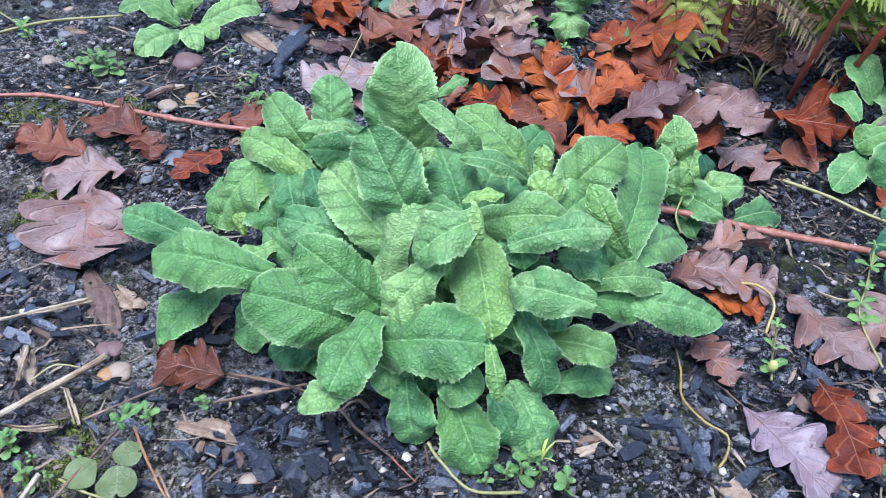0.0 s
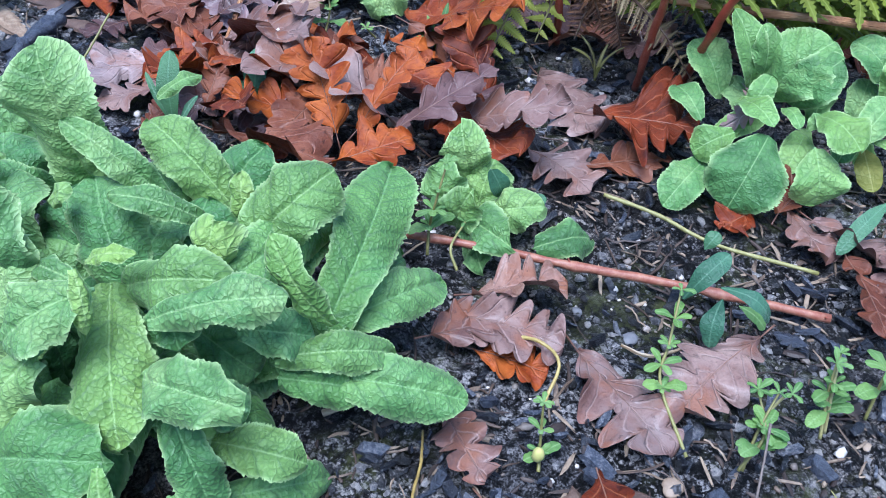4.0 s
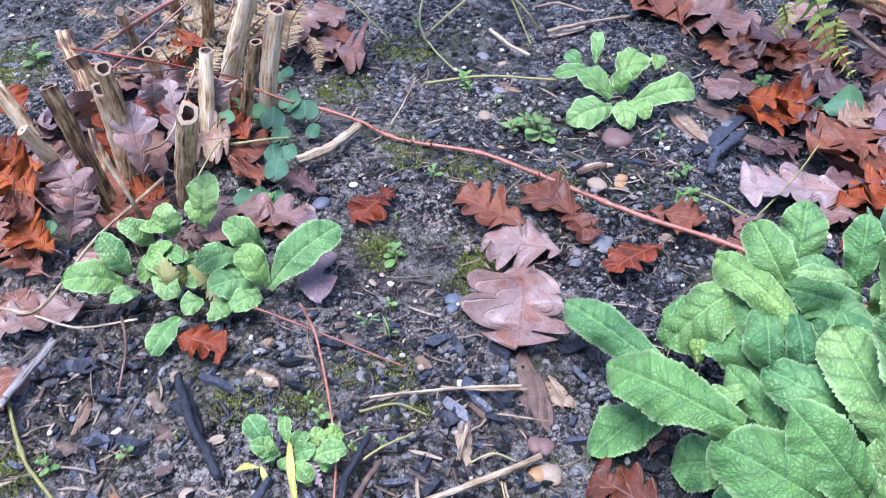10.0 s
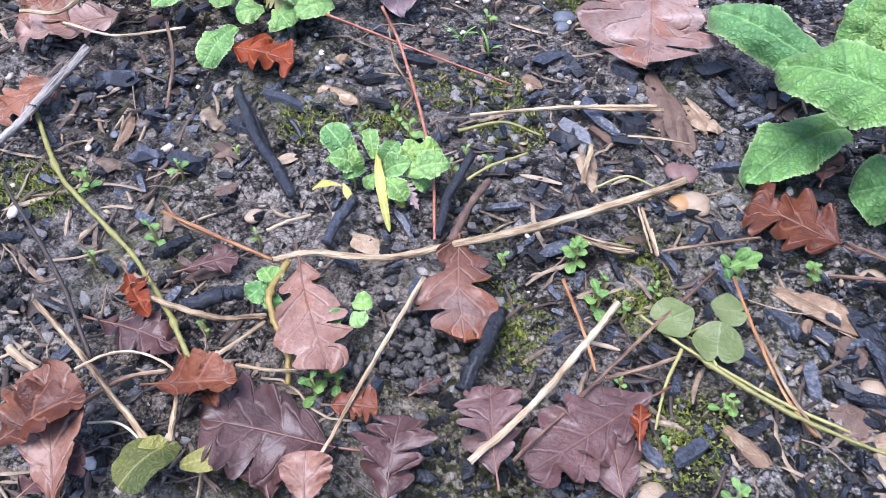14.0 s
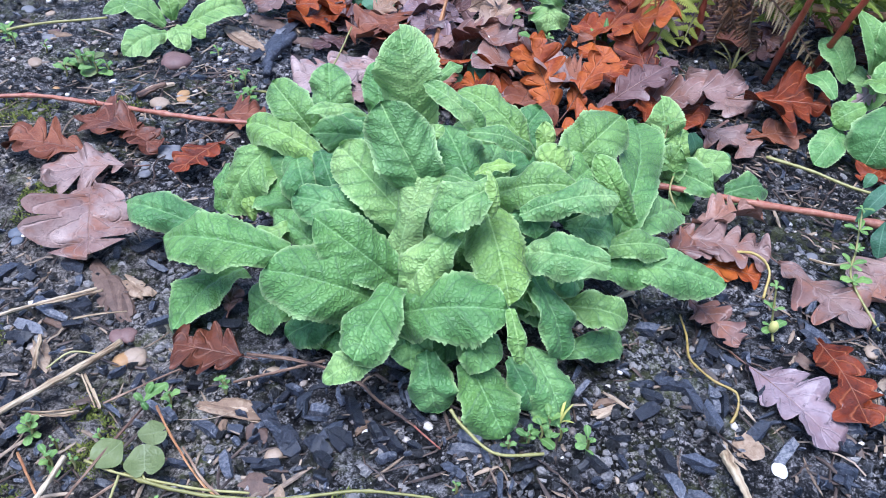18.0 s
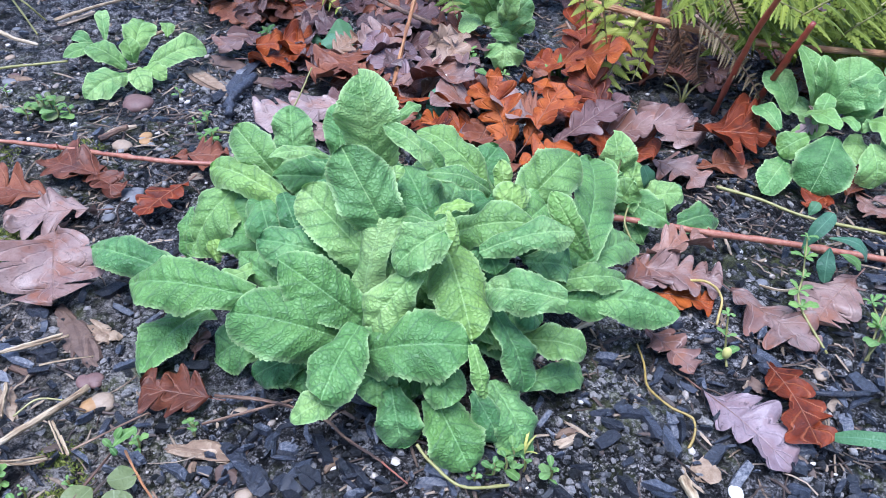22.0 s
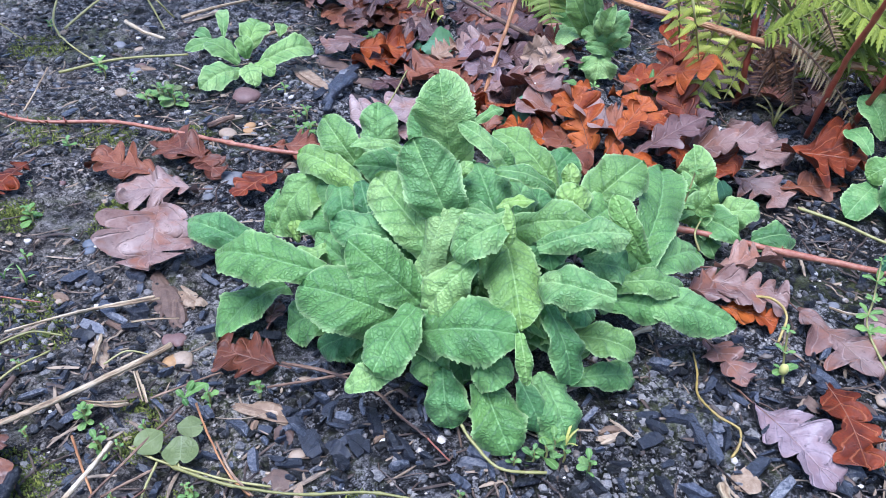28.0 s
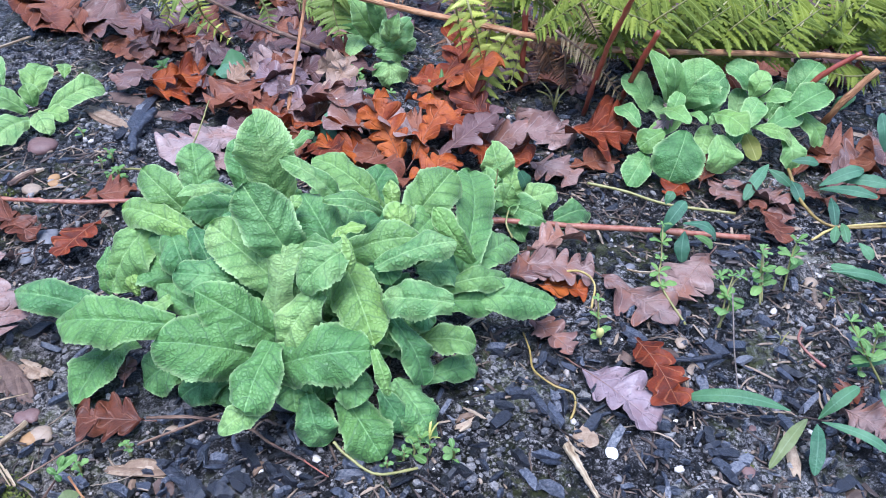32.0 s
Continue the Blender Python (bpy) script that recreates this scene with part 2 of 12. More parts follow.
def soil_material():
    """Wet gravelly soil crust: noise, two sizes of embedded crumbs, faint moss."""
    m, nt, b = nodes_of("wet_soil")
    pos = nt.nodes.new("ShaderNodeNewGeometry").outputs["Position"]
    big, mid, fine = noise_of(nt, 7, 5), noise_of(nt, 95, 6, 0.75), noise_of(nt, 850, 4, 0.75)
    v = arith(nt, "ADD", arith(nt, "MULTIPLY", mid, 0.5), arith(nt, "MULTIPLY", fine, 0.5))
    h = arith(nt, "ADD", mid, arith(nt, "MULTIPLY", fine, 0.6))
    mud = arith(nt, "MULTIPLY", arith(nt, "SUBTRACT", noise_of(nt, 11, 4, 0.6), 0.40), 5.0, True)
    for scale, share, tall in ((270.0, 0.22, 0.45), (640.0, 0.20, 0.25)):
        vor = put(nt, "ShaderNodeTexVoronoi", Scale=scale, Randomness=1.0)
        nt.links.new(pos, vor.inputs["Vector"])
        sep = nt.nodes.new("ShaderNodeSeparateColor")
        nt.links.new(vor.outputs["Color"], sep.inputs[0])
        v = arith(nt, "ADD", v, arith(nt, "MULTIPLY", arith(nt, "MULTIPLY", arith(nt, "SUBTRACT", sep.outputs[0], 0.5), mud), share))
        lump = arith(nt, "MULTIPLY", arith(nt, "SUBTRACT", 0.7, vor.outputs["Distance"]), sep.outputs[1])
        h = arith(nt, "ADD", h, arith(nt, "MULTIPLY", arith(nt, "MULTIPLY", lump, mud), tall * 2))
        # darker away from each crumb's middle: shade of the gaps, painted
        v = arith(nt, "SUBTRACT", v, arith(nt, "MULTIPLY", arith(nt, "MULTIPLY", vor.outputs["Distance"], vor.outputs["Distance"]), 0.12))
    v = arith(nt, "ADD", v, arith(nt, "MULTIPLY", arith(nt, "SUBTRACT", big, 0.5), 0.30))
    v = arith(nt, "ADD", v, arith(nt, "MULTIPLY", arith(nt, "SUBTRACT", noise_of(nt, 30, 3, 0.6), 0.5), 0.24))
    # near-black low stops deepen the painted shade between crumbs
    col = ramp(nt, v, [(0.35, (0.003, 0.003, 0.003)), (0.43, (0.030, 0.028, 0.029)), (0.51, (0.163, 0.156, 0.158)), (0.64, (0.44, 0.41, 0.38))])
    place = nt.nodes.new("ShaderNodeSeparateXYZ")
    nt.links.new(pos, place.inputs[0])
    bare = arith(nt, "ADD", arith(nt, "MULTIPLY", place.outputs["X"], -7.0), arith(nt, "MULTIPLY", noise_of(nt, 7.0, 4, 0.65), 3.2))
    bare = arith(nt, "SUBTRACT", bare, arith(nt, "ADD", arith(nt, "MULTIPLY", place.outputs["Y"], 4.6), 0.65), True)
    away = nt.nodes.new("ShaderNodeVectorMath")
    away.operation = "LENGTH"
    nt.links.new(pos, away.inputs[0])
    bare = arith(nt, "MULTIPLY", bare, arith(nt, "SUBTRACT", 2.0, away.outputs["Value"], True))
    crust = ramp(nt, v, [(0.32, (0.006, 0.005, 0.005)), (0.40, (0.052, 0.045, 0.039)), (0.50, (0.196, 0.174, 0.153)), (0.66, (0.47, 0.42, 0.37))])
    col = mixed(nt, "MIX", bare, col, crust)
    earth = arith(nt, "MULTIPLY", arith(nt, "SUBTRACT", noise_of(nt, 4.0, 3), 0.47), 5.0, True)
    col = mixed(nt, "MIX", arith(nt, "MULTIPLY", earth, 0.6), col, mixed(nt, "MULTIPLY", 1.0, col, (1.12, 0.98, 0.78)))
    moss_at = noise_of(nt, 9.5, 4, 0.7)
    moss = arith(nt, "MULTIPLY", arith(nt, "SUBTRACT", moss_at, 0.49), 7.0, True)
    moss = arith(nt, "MULTIPLY", moss, arith(nt, "MULTIPLY", arith(nt, "SUBTRACT", noise_of(nt, 160, 4, 0.7), 0.42), 6.0, True))
    col = mixed(nt, "MIX", arith(nt, "MULTIPLY", moss, 0.55), col, (0.105, 0.115, 0.035))
    nt.links.new(col, b.inputs["Base Color"])
    nt.links.new(arith(nt, "ADD", arith(nt, "MULTIPLY", fine, 0.5), 0.18), b.inputs["Roughness"])
    b.inputs["Specular IOR Level"].default_value = 0.27
    relief(nt, b, h, 1.0, 0.0046)
    return m


SOIL = soil_material()
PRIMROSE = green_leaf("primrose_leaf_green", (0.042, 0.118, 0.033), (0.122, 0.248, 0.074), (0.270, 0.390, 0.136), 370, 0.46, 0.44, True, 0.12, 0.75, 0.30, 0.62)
# PRIMROSE again, darkened: the shade on low and inner leaves is in its colour
PRIMROSE_SHADED = green_leaf("shaded_primrose_green", (0.026, 0.086, 0.026), (0.076, 0.190, 0.058), (0.175, 0.312, 0.104), 370, 0.46, 0.44, True, 0.11, 0.6, 0.30, 0.62)
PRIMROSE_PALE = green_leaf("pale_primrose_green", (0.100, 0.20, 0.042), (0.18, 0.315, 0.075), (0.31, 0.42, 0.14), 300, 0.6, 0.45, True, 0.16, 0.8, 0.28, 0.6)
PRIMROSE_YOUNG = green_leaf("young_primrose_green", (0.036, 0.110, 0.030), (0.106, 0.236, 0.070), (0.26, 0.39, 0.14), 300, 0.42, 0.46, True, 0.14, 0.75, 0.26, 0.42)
RIB = grainy("pale_leaf_rib", [(0.2, (0.13, 0.27, 0.09)), (0.8, (0.26, 0.40, 0.17))], 120, 0.5)
WEED = green_leaf("weed_green", (0.055, 0.13, 0.035), (0.11, 0.215, 0.06), (0.21, 0.33, 0.11), 420, 0.3, 0.45, False, 0.3)
WEED_BLUE = green_leaf("blue_green_weed", (0.026, 0.075, 0.042), (0.056, 0.135, 0.075), (0.11, 0.22, 0.12), 420, 0.3, 0.42, False, 0.2)
YELLOW_LEAF = green_leaf("yellowing_leaf", (0.17, 0.18, 0.035), (0.33, 0.31, 0.065), (0.46, 0.43, 0.14), 300, 0.3, 0.5, False, 0.15)
YELLOW_MOTTLED = green_leaf("mottled_yellow_leaf", (0.05, 0.065, 0.015), (0.16, 0.155, 0.04), (0.33, 0.30, 0.10), 420, 0.4, 0.5, False, 0.2)
FERN = green_leaf("fern_green", (0.028, 0.044, 0.004), (0.088, 0.118, 0.012), (0.195, 0.222, 0.036), 700, 0.2, 0.6, False, 0.16, 0.0, 0.10)
FERN_PALE = green_leaf("pale_fern_green", (0.06, 0.10, 0.016), (0.14, 0.20, 0.04), (0.28, 0.33, 0.10), 700, 0.2, 0.5, False, 0.25, 0.0, 0.2)
FERN_YELLOW = green_leaf("yellow_fern", (0.16, 0.18, 0.02), (0.32, 0.34, 0.05), (0.48, 0.48, 0.12), 700, 0.2, 0.5, False, 0.25)
FERN_BROWN = dead_leaf("brown_fern", (0.014, 0.005, 0.002), (0.060, 0.024, 0.008), (0.22, 0.095, 0.03), 0.6, 0.1)
FERN_TAN = dead_leaf("tan_fern", (0.085, 0.050, 0.016), (0.20, 0.130, 0.050), (0.34, 0.25, 0.115), 0.6, 0.1)
FERN_YBROWN = dead_leaf("yellow_brown_fern", (0.03, 0.015, 0.004), (0.10, 0.055, 0.009), (0.30, 0.20, 0.03), 0.5, 0.2)
FERN_YELLOW2 = green_leaf("fading_fern", (0.06, 0.05, 0.02), (0.19, 0.17, 0.06), (0.42, 0.38, 0.17), 700, 0.2, 0.5, False, 0.35)
PALE_ROUND = green_leaf("dull_round_leaf", (0.075, 0.099, 0.034), (0.122, 0.150, 0.058), (0.184, 0.211, 0.095), 300, 0.2, 0.45, False, 0.2)
CLOD = grainy("grey_worm_cast", [(0.1, (0.030, 0.027, 0.024)), (0.9, (0.125, 0.112, 0.10))], 300, 0.75, 1.0, 0.003)
OAK = {
    "mauve": dead_leaf("mauve_brown_leaf", (0.082, 0.037, 0.028), (0.158, 0.085, 0.066), (0.27, 0.180, 0.145), rust=0.55),
    "slate": dead_leaf("slate_mauve_leaf", (0.07, 0.042, 0.045), (0.145, 0.095, 0.100), (0.25, 0.185, 0.19), rust=0.25),
    "brown": dead_leaf("red_brown_leaf", (0.042, 0.011, 0.005), (0.125, 0.036, 0.015), (0.22, 0.082, 0.038), 0.47, 0.05, 0.25),
    "orange": dead_leaf("orange_brown_leaf", (0.040, 0.005, 0.0008), (0.165, 0.026, 0.0030), (0.34, 0.084, 0.010), 0.50, 0.0, 0.05),
    "tan": dead_leaf("tan_leaf", (0.13, 0.065, 0.032), (0.22, 0.13, 0.075), (0.34, 0.23, 0.15)),
    "dark": dead_leaf("dark_mauve_leaf", (0.032, 0.012, 0.010), (0.075, 0.033, 0.028), (0.14, 0.078, 0.068)),
    "umber": dead_leaf("dull_brown_leaf", (0.060, 0.022, 0.013), (0.150, 0.066, 0.041), (0.28, 0.165, 0.12), rust=0.60),
    "pink": dead_leaf("pale_pink_leaf", (0.10, 0.060, 0.050), (0.185, 0.122, 0.105), (0.31, 0.225, 0.20), rust=0.50),
}
OAK_RIB = grainy("leaf_midrib_brown", [(0.2, (0.085, 0.036, 0.022)), (0.8, (0.21, 0.110, 0.070))], 150, 0.5)
CHAR = grainy("charred_chip", [(0.15, (0.003, 0.003, 0.005)), (0.50, (0.009, 0.011, 0.017)), (0.74, (0.034, 0.040, 0.056)), (0.92, (0.17, 0.165, 0.17))], 520, 0.36, 0.8, 0.0022, 0.34, "island", 0.15)
CRUMB = grainy("soil_crumb", [(0.20, (0.005, 0.005, 0.005)), (0.46, (0.042, 0.040, 0.041)), (0.62, (0.150, 0.144, 0.146)), (0.86, (0.36, 0.33, 0.30))], 500, 0.5, 1.0, 0.004, 0.40, "island", 0.0, 1500)
GRIT = grainy("pale_grit", [(0.1, (0.085, 0.068, 0.056)), (0.5, (0.21, 0.17, 0.135)), (0.9, (0.56, 0.51, 0.45))], 200, 0.6, 0.5, 0.001, 0.4, "island")
LITTER = grainy("woody_litter", [(0.1, (0.02, 0.012, 0.009)), (0.5, (0.075, 0.048, 0.032)), (0.92, (0.29, 0.215, 0.14))], 200, 0.6, 0.5, 0.001, 0.4, "island")
CHIP = grainy("wood_chip_tan", [(0.1, (0.08, 0.045, 0.027)), (0.5, (0.205, 0.130, 0.075)), (0.9, (0.43, 0.33, 0.22))], 160, 0.65, 1.0, 0.002, 0.25)
CHIP_DARK = grainy("wood_chip_dark", [(0.1, (0.02, 0.012, 0.009)), (0.5, (0.075, 0.042, 0.028)), (0.9, (0.19, 0.12, 0.08))], 110, 0.6, 0.8, 0.002, 0.2)
CHAR_ONE = grainy("charred_wood", [(0.15, (0.004, 0.004, 0.006)), (0.45, (0.015, 0.017, 0.025)), (0.68, (0.058, 0.065, 0.086)), (0.90, (0.19, 0.185, 0.19))], 520, 0.36, 0.8, 0.0022, 0.32, "object", 0.12, 1600)
RED_STEM = grainy("red_stem", [(0.1, (0.08, 0.018, 0.011)), (0.5, (0.235, 0.074, 0.042)), (0.9, (0.42, 0.22, 0.13))], 180, 0.45, 0.7, 0.001, 0.1, "object", 0.1)
GREEN_STEM = grainy("green_yellow_stem", [(0.1, (0.10, 0.095, 0.022)), (0.5, (0.225, 0.205, 0.06)), (0.9, (0.37, 0.33, 0.15))], 200, 0.5, 0.5)
YELLOW_STEM = grainy("yellow_stem", [(0.1, (0.13, 0.08, 0.02)), (0.5, (0.31, 0.22, 0.055)), (0.9, (0.47, 0.38, 0.14))], 220, 0.5, 0.6)
BROWN_STALK = grainy("scaly_brown_stalk", [(0.1, (0.012, 0.005, 0.003)), (0.5, (0.050, 0.020, 0.010)), (0.9, (0.15, 0.07, 0.032))], 300, 0.65, 1.0, 0.004, 0.2)
DARK_TWIG = grainy("dark_brown_twig", [(0.1, (0.03, 0.014, 0.010)), (0.5, (0.085, 0.045, 0.032)), (0.9, (0.19, 0.12, 0.09))], 180, 0.5, 0.5)
RED_STALK = grainy("dark_red_stalk", [(0.1, (0.09, 0.016, 0.008)), (0.5, (0.24, 0.045, 0.022)), (0.9, (0.40, 0.12, 0.06))], 100, 0.4, 0.5, 0.001, 0.15, "object", 0.2)
PINK_STALK = grainy("pink_stalk", [(0.1, (0.10, 0.032, 0.022)), (0.5, (0.24, 0.092, 0.065)), (0.9, (0.40, 0.21, 0.155))], 140, 0.45, 0.5)
DARK_TWIG = grainy("mottled_dark_twig", [(0.1, (0.012, 0.008, 0.006)), (0.5, (0.045, 0.030, 0.022)), (0.9, (0.18, 0.145, 0.115))], 260, 0.6, 0.7)


def streaky(name, stops):
    """Fibrous bark: noise drawn out along the stem (UV v runs along it, in metres)."""
    m, nt, b = nodes_of(name)
    mp = nt.nodes.new("ShaderNodeMapping")
    mp.inputs["Scale"].default_value = (330.0, 30.0, 1.0)
    nt.links.new(nt.nodes.new("ShaderNodeUVMap").outputs["UV"], mp.inputs["Vector"])
    fibre = noise_of(nt, 1.0, 4, 0.65, mp.outputs["Vector"])
    patch = noise_of(nt, 55, 3)
    v = arith(nt, "ADD", arith(nt, "MULTIPLY", fibre, 0.65), arith(nt, "MULTIPLY", patch, 0.35))
    v = arith(nt, "ADD", v, arith(nt, "MULTIPLY", arith(nt, "SUBTRACT", nt.nodes.new("ShaderNodeObjectInfo").outputs["Random"], 0.5), 0.16))
    nt.links.new(ramp(nt, v, stops), b.inputs["Base Color"])
    b.inputs["Roughness"].default_value = 0.6
    relief(nt, b, fibre, 1.0, 0.004)
    return m


BARK = streaky("split_stump_bark", [(0.33, (0.020, 0.011, 0.007)), (0.41, (0.16, 0.078, 0.032)), (0.48, (0.42, 0.26, 0.115)), (0.55, (0.64, 0.48, 0.27)), (0.70, (0.80, 0.69, 0.50))])
PEELED = streaky("peeled_white_straw", [(0.34, (0.40, 0.33, 0.24)), (0.45, (0.62, 0.56, 0.46)), (0.60, (0.78, 0.74, 0.66))])
STRAW = streaky("pale_straw", [(0.34, (0.07, 0.04, 0.02)), (0.43, (0.24, 0.16, 0.085)), (0.52, (0.40, 0.30, 0.18)), (0.66, (0.60, 0.50, 0.35))])
TWIG = streaky("brown_twig", [(0.34, (0.035, 0.017, 0.011)), (0.45, (0.13, 0.070, 0.042)), (0.55, (0.23, 0.14, 0.085)), (0.70, (0.40, 0.29, 0.19))])
GREY_STICK = streaky("weathered_grey_wood", [(0.34, (0.04, 0.034, 0.030)), (0.45, (0.15, 0.128, 0.11)), (0.55, (0.25, 0.22, 0.19)), (0.70, (0.40, 0.36, 0.32))])
ORANGE_STEM = streaky("orange_brown_stem", [(0.32, (0.09, 0.030, 0.010)), (0.45, (0.26, 0.105, 0.038)), (0.55, (0.36, 0.17, 0.065)), (0.70, (0.52, 0.31, 0.15))])
CUT_WOOD = grainy("cut_wood_face", [(0.1, (0.13, 0.075, 0.04)), (0.9, (0.46, 0.34, 0.21))], 220, 0.7, 0.8)
PITH = grainy("dark_hollow_pith", [(0.1, (0.02, 0.012, 0.008)), (0.9, (0.13, 0.08, 0.05))], 160, 0.8, 0.4)
MOSS = grainy("moss_green", [(0.1, (0.04, 0.055, 0.008)), (0.5, (0.115, 0.14, 0.02)), (0.9, (0.28, 0.29, 0.06))], 220, 0.8, 0.4, 0.001, 0.35, "island")
FLOWER = grainy("withered_brown_petal", [(0.1, (0.025, 0.013, 0.009)), (0.9, (0.17, 0.09, 0.05))], 200, 0.7, 0.6)
STONES = {
    "grey": grainy("grey_pebble", [(0.1, (0.062, 0.062, 0.068)), (0.9, (0.186, 0.180, 0.180))], 150, 0.62, 0.6, 0.0012, 0.1, "object", 0.04),
    "tan": grainy("tan_pebble", [(0.1, (0.161, 0.105, 0.062)), (0.9, (0.341, 0.260, 0.180))], 150, 0.62, 0.6, 0.0012, 0.1, "object", 0.04),
    "orange": grainy("orange_pebble", [(0.1, (0.205, 0.099, 0.031)), (0.9, (0.384, 0.236, 0.099))], 150, 0.62, 0.6, 0.0012, 0.1, "object", 0.04),
    "red": grainy("red_brown_pebble", [(0.1, (0.074, 0.037, 0.031)), (0.9, (0.186, 0.105, 0.087))], 150, 0.62, 0.6, 0.0012, 0.1, "object", 0.04),
    "slate": grainy("blue_slate_pebble", [(0.1, (0.043, 0.050, 0.062)), (0.9, (0.124, 0.136, 0.161))], 150, 0.62, 0.6, 0.0012, 0.1, "object", 0.04),
    "white": grainy("white_flint", [(0.1, (0.52, 0.48, 0.43)), (0.9, (0.80, 0.77, 0.71))], 130, 0.45, 0.3, 0.001, 0.05),
}


# ---- mesh helpers ----
def part(name, me, material, parent=None, label=""):
    """Links a mesh (or a bmesh) as one object under parent, with one material."""
    if isinstance(me, bmesh.types.BMesh):
        bm, me = me, bpy.data.meshes.new(name)
        bm.to_mesh(me)
        bm.free()
    if material is not None:
        me.materials.append(material)
    ob = new(name, me)
    ob.parent = parent
    if parent is not None and parent.data is None:
        ob.matrix_parent_inverse = Matrix.Translation(-parent.location)
    return tagged(ob, label)


def smooth(me):
    me.polygons.foreach_set("use_smooth", [True] * len(me.polygons))
    return me


def grid_mesh(name, pts, uv=None, rim=None):
    """A quad sheet from an array of shape (rows, columns, 3)."""
    n, k = pts.shape[:2]
    idx = np.arange(n * k).reshape(n, k)
    quads = np.stack([idx[:-1, :-1], idx[:-1, 1:], idx[1:, 1:], idx[1:, :-1]], -1).reshape(-1, 4)
    me = bpy.data.meshes.new(name)
    me.from_pydata(pts.reshape(-1, 3).tolist(), [], quads.tolist())
    if uv is not None:
        layer = me.uv_layers.new(name="UVMap")
        layer.data.foreach_set("uv", uv.reshape(-1, 2)[quads.reshape(-1)].astype(np.float32).ravel())
    if rim is not None:
        att = me.attributes.new("rim", "FLOAT", "POINT")
        att.data.foreach_set("value", rim.astype(np.float32).ravel())
    return smooth(me)


def path_through(points, n):
    """A smooth line of n points through the given ones (Catmull-Rom)."""
    p = np.array(points, float)
    p = np.vstack([2 * p[0] - p[1], p, 2 * p[-1] - p[-2]])
    out = []
    for t in np.linspace(0, len(p) - 3 - 1e-6, n):
        i, f = int(t), t - int(t)
        a, b, c, d = p[i:i + 4]
        out.append(0.5 * (2 * b + (c - a) * f + (2 * a - 5 * b + 4 * c - d) * f ** 2 + (3 * b - 3 * c + d - a) * f ** 3))
    return np.array(out)


def tube_arrays(line, radii, sides=8, seed=0, rough=0.0):
    rng = np.random.default_rng(seed)
    line = np.asarray(line, float)
    tan = np.gradient(line, axis=0)
    tan /= np.linalg.norm(tan, axis=1)[:, None] + 1e-12
    up = np.array([0.13, 0.21, 0.97]) if abs(tan[0, 2]) < 0.9 else np.array([0.9, 0.3, 0.1])
    a = np.cross(tan, up)
    a /= np.linalg.norm(a, axis=1)[:, None] + 1e-12
    b = np.cross(tan, a)
    ang = np.linspace(0, 2 * math.pi, sides, endpoint=False)
    r = np.broadcast_to(np.asarray(radii, float), (len(line),))[:, None] * (1 + rough * rng.normal(size=(len(line), sides)))
    ring = line[:, None] + r[..., None] * (np.cos(ang)[None, :, None] * a[:, None] + np.sin(ang)[None, :, None] * b[:, None])
    n = len(line)
    verts = ring.reshape(-1, 3).tolist()
    faces = []
    for i in range(n - 1):
        for j in range(sides):
            k = (j + 1) % sides
            faces.append((i * sides + j, i * sides + k, (i + 1) * sides + k, (i + 1) * sides + j))
    faces.append(tuple(range(sides))[::-1])
    faces.append(tuple((n - 1) * sides + j for j in range(sides)))
    return verts, faces


def tube(name, line, radii, sides=8, seed=0, rough=0.0):
    verts, faces = tube_arrays(line, radii, sides, seed, rough)
    me = bpy.data.meshes.new(name)
    me.from_pydata(verts, [], faces)
    r = float(np.mean(radii))
    far = np.concatenate([[0.0], np.cumsum(np.linalg.norm(np.diff(np.asarray(line, float), axis=0), axis=1))])
    idx = np.empty(len(me.loops), dtype=np.int32)
    me.loops.foreach_get("vertex_index", idx)
    u = np.abs((idx % sides) / sides - 0.5) * 2 * math.pi * r
    layer = me.uv_layers.new(name="UVMap")
    layer.data.foreach_set("uv", np.stack([u + float(verts[0][0]), far[idx // sides]], -1).astype(np.float32).ravel())
    return smooth(me)


def joined(name, pieces):
    """One mesh from many (verts, faces)."""
    verts, faces = [], []
    for v, f in pieces:
        o = len(verts)
        verts.extend(v)
        faces.extend(tuple(i + o for i in q) for q in f)
    me = bpy.data.meshes.new(name)
    me.from_pydata(verts, [], faces)
    return me


def land(x, y):
    """Height of the soil: low swells and hollows."""
    return 0.006 * noise.noise((x * 3.1, y * 3.1, 4.0)) + 0.003 * noise.noise((x * 11, y * 11, 1.0)) - 0.003


# ---- ground ----
def axis_steps(a, b, step, reach):
    mid = list(np.arange(a, b + step / 2, step))
    out, d = [], step
    while d < reach:
        d *= 1.35
        out.append(d)
    return np.array([a - o for o in reversed(out)] + mid + [b + o for o in out])


def ground():
    xs, ys = axis_steps(-1.1, 0.95, 0.0045, 60), axis_steps(0.0, 1.5, 0.0045, 60)
    px, py = np.meshgrid(xs, ys)
    pts = np.zeros((len(ys), len(xs), 3))
    pts[..., 0], pts[..., 1] = px, py
    flat = pts.reshape(-1, 3)
    for p in flat:
        x, y = p[0], p[1]
        p[2] = land(x, y)
        if -1.3 < x < 1.1 and -0.2 < y < 1.7:
            p[2] += 0.0042 * noise.noise((x * 38, y * 38, 2.0)) + 0.0046 * noise.noise((x * 105, y * 105, 7.0))
    ob = part("ground", grid_mesh("ground", pts), SOIL)
    tagged(ob, "dark wet garden soil with faint green moss", "ground", kind="structure")


ground()
random.seed(11)


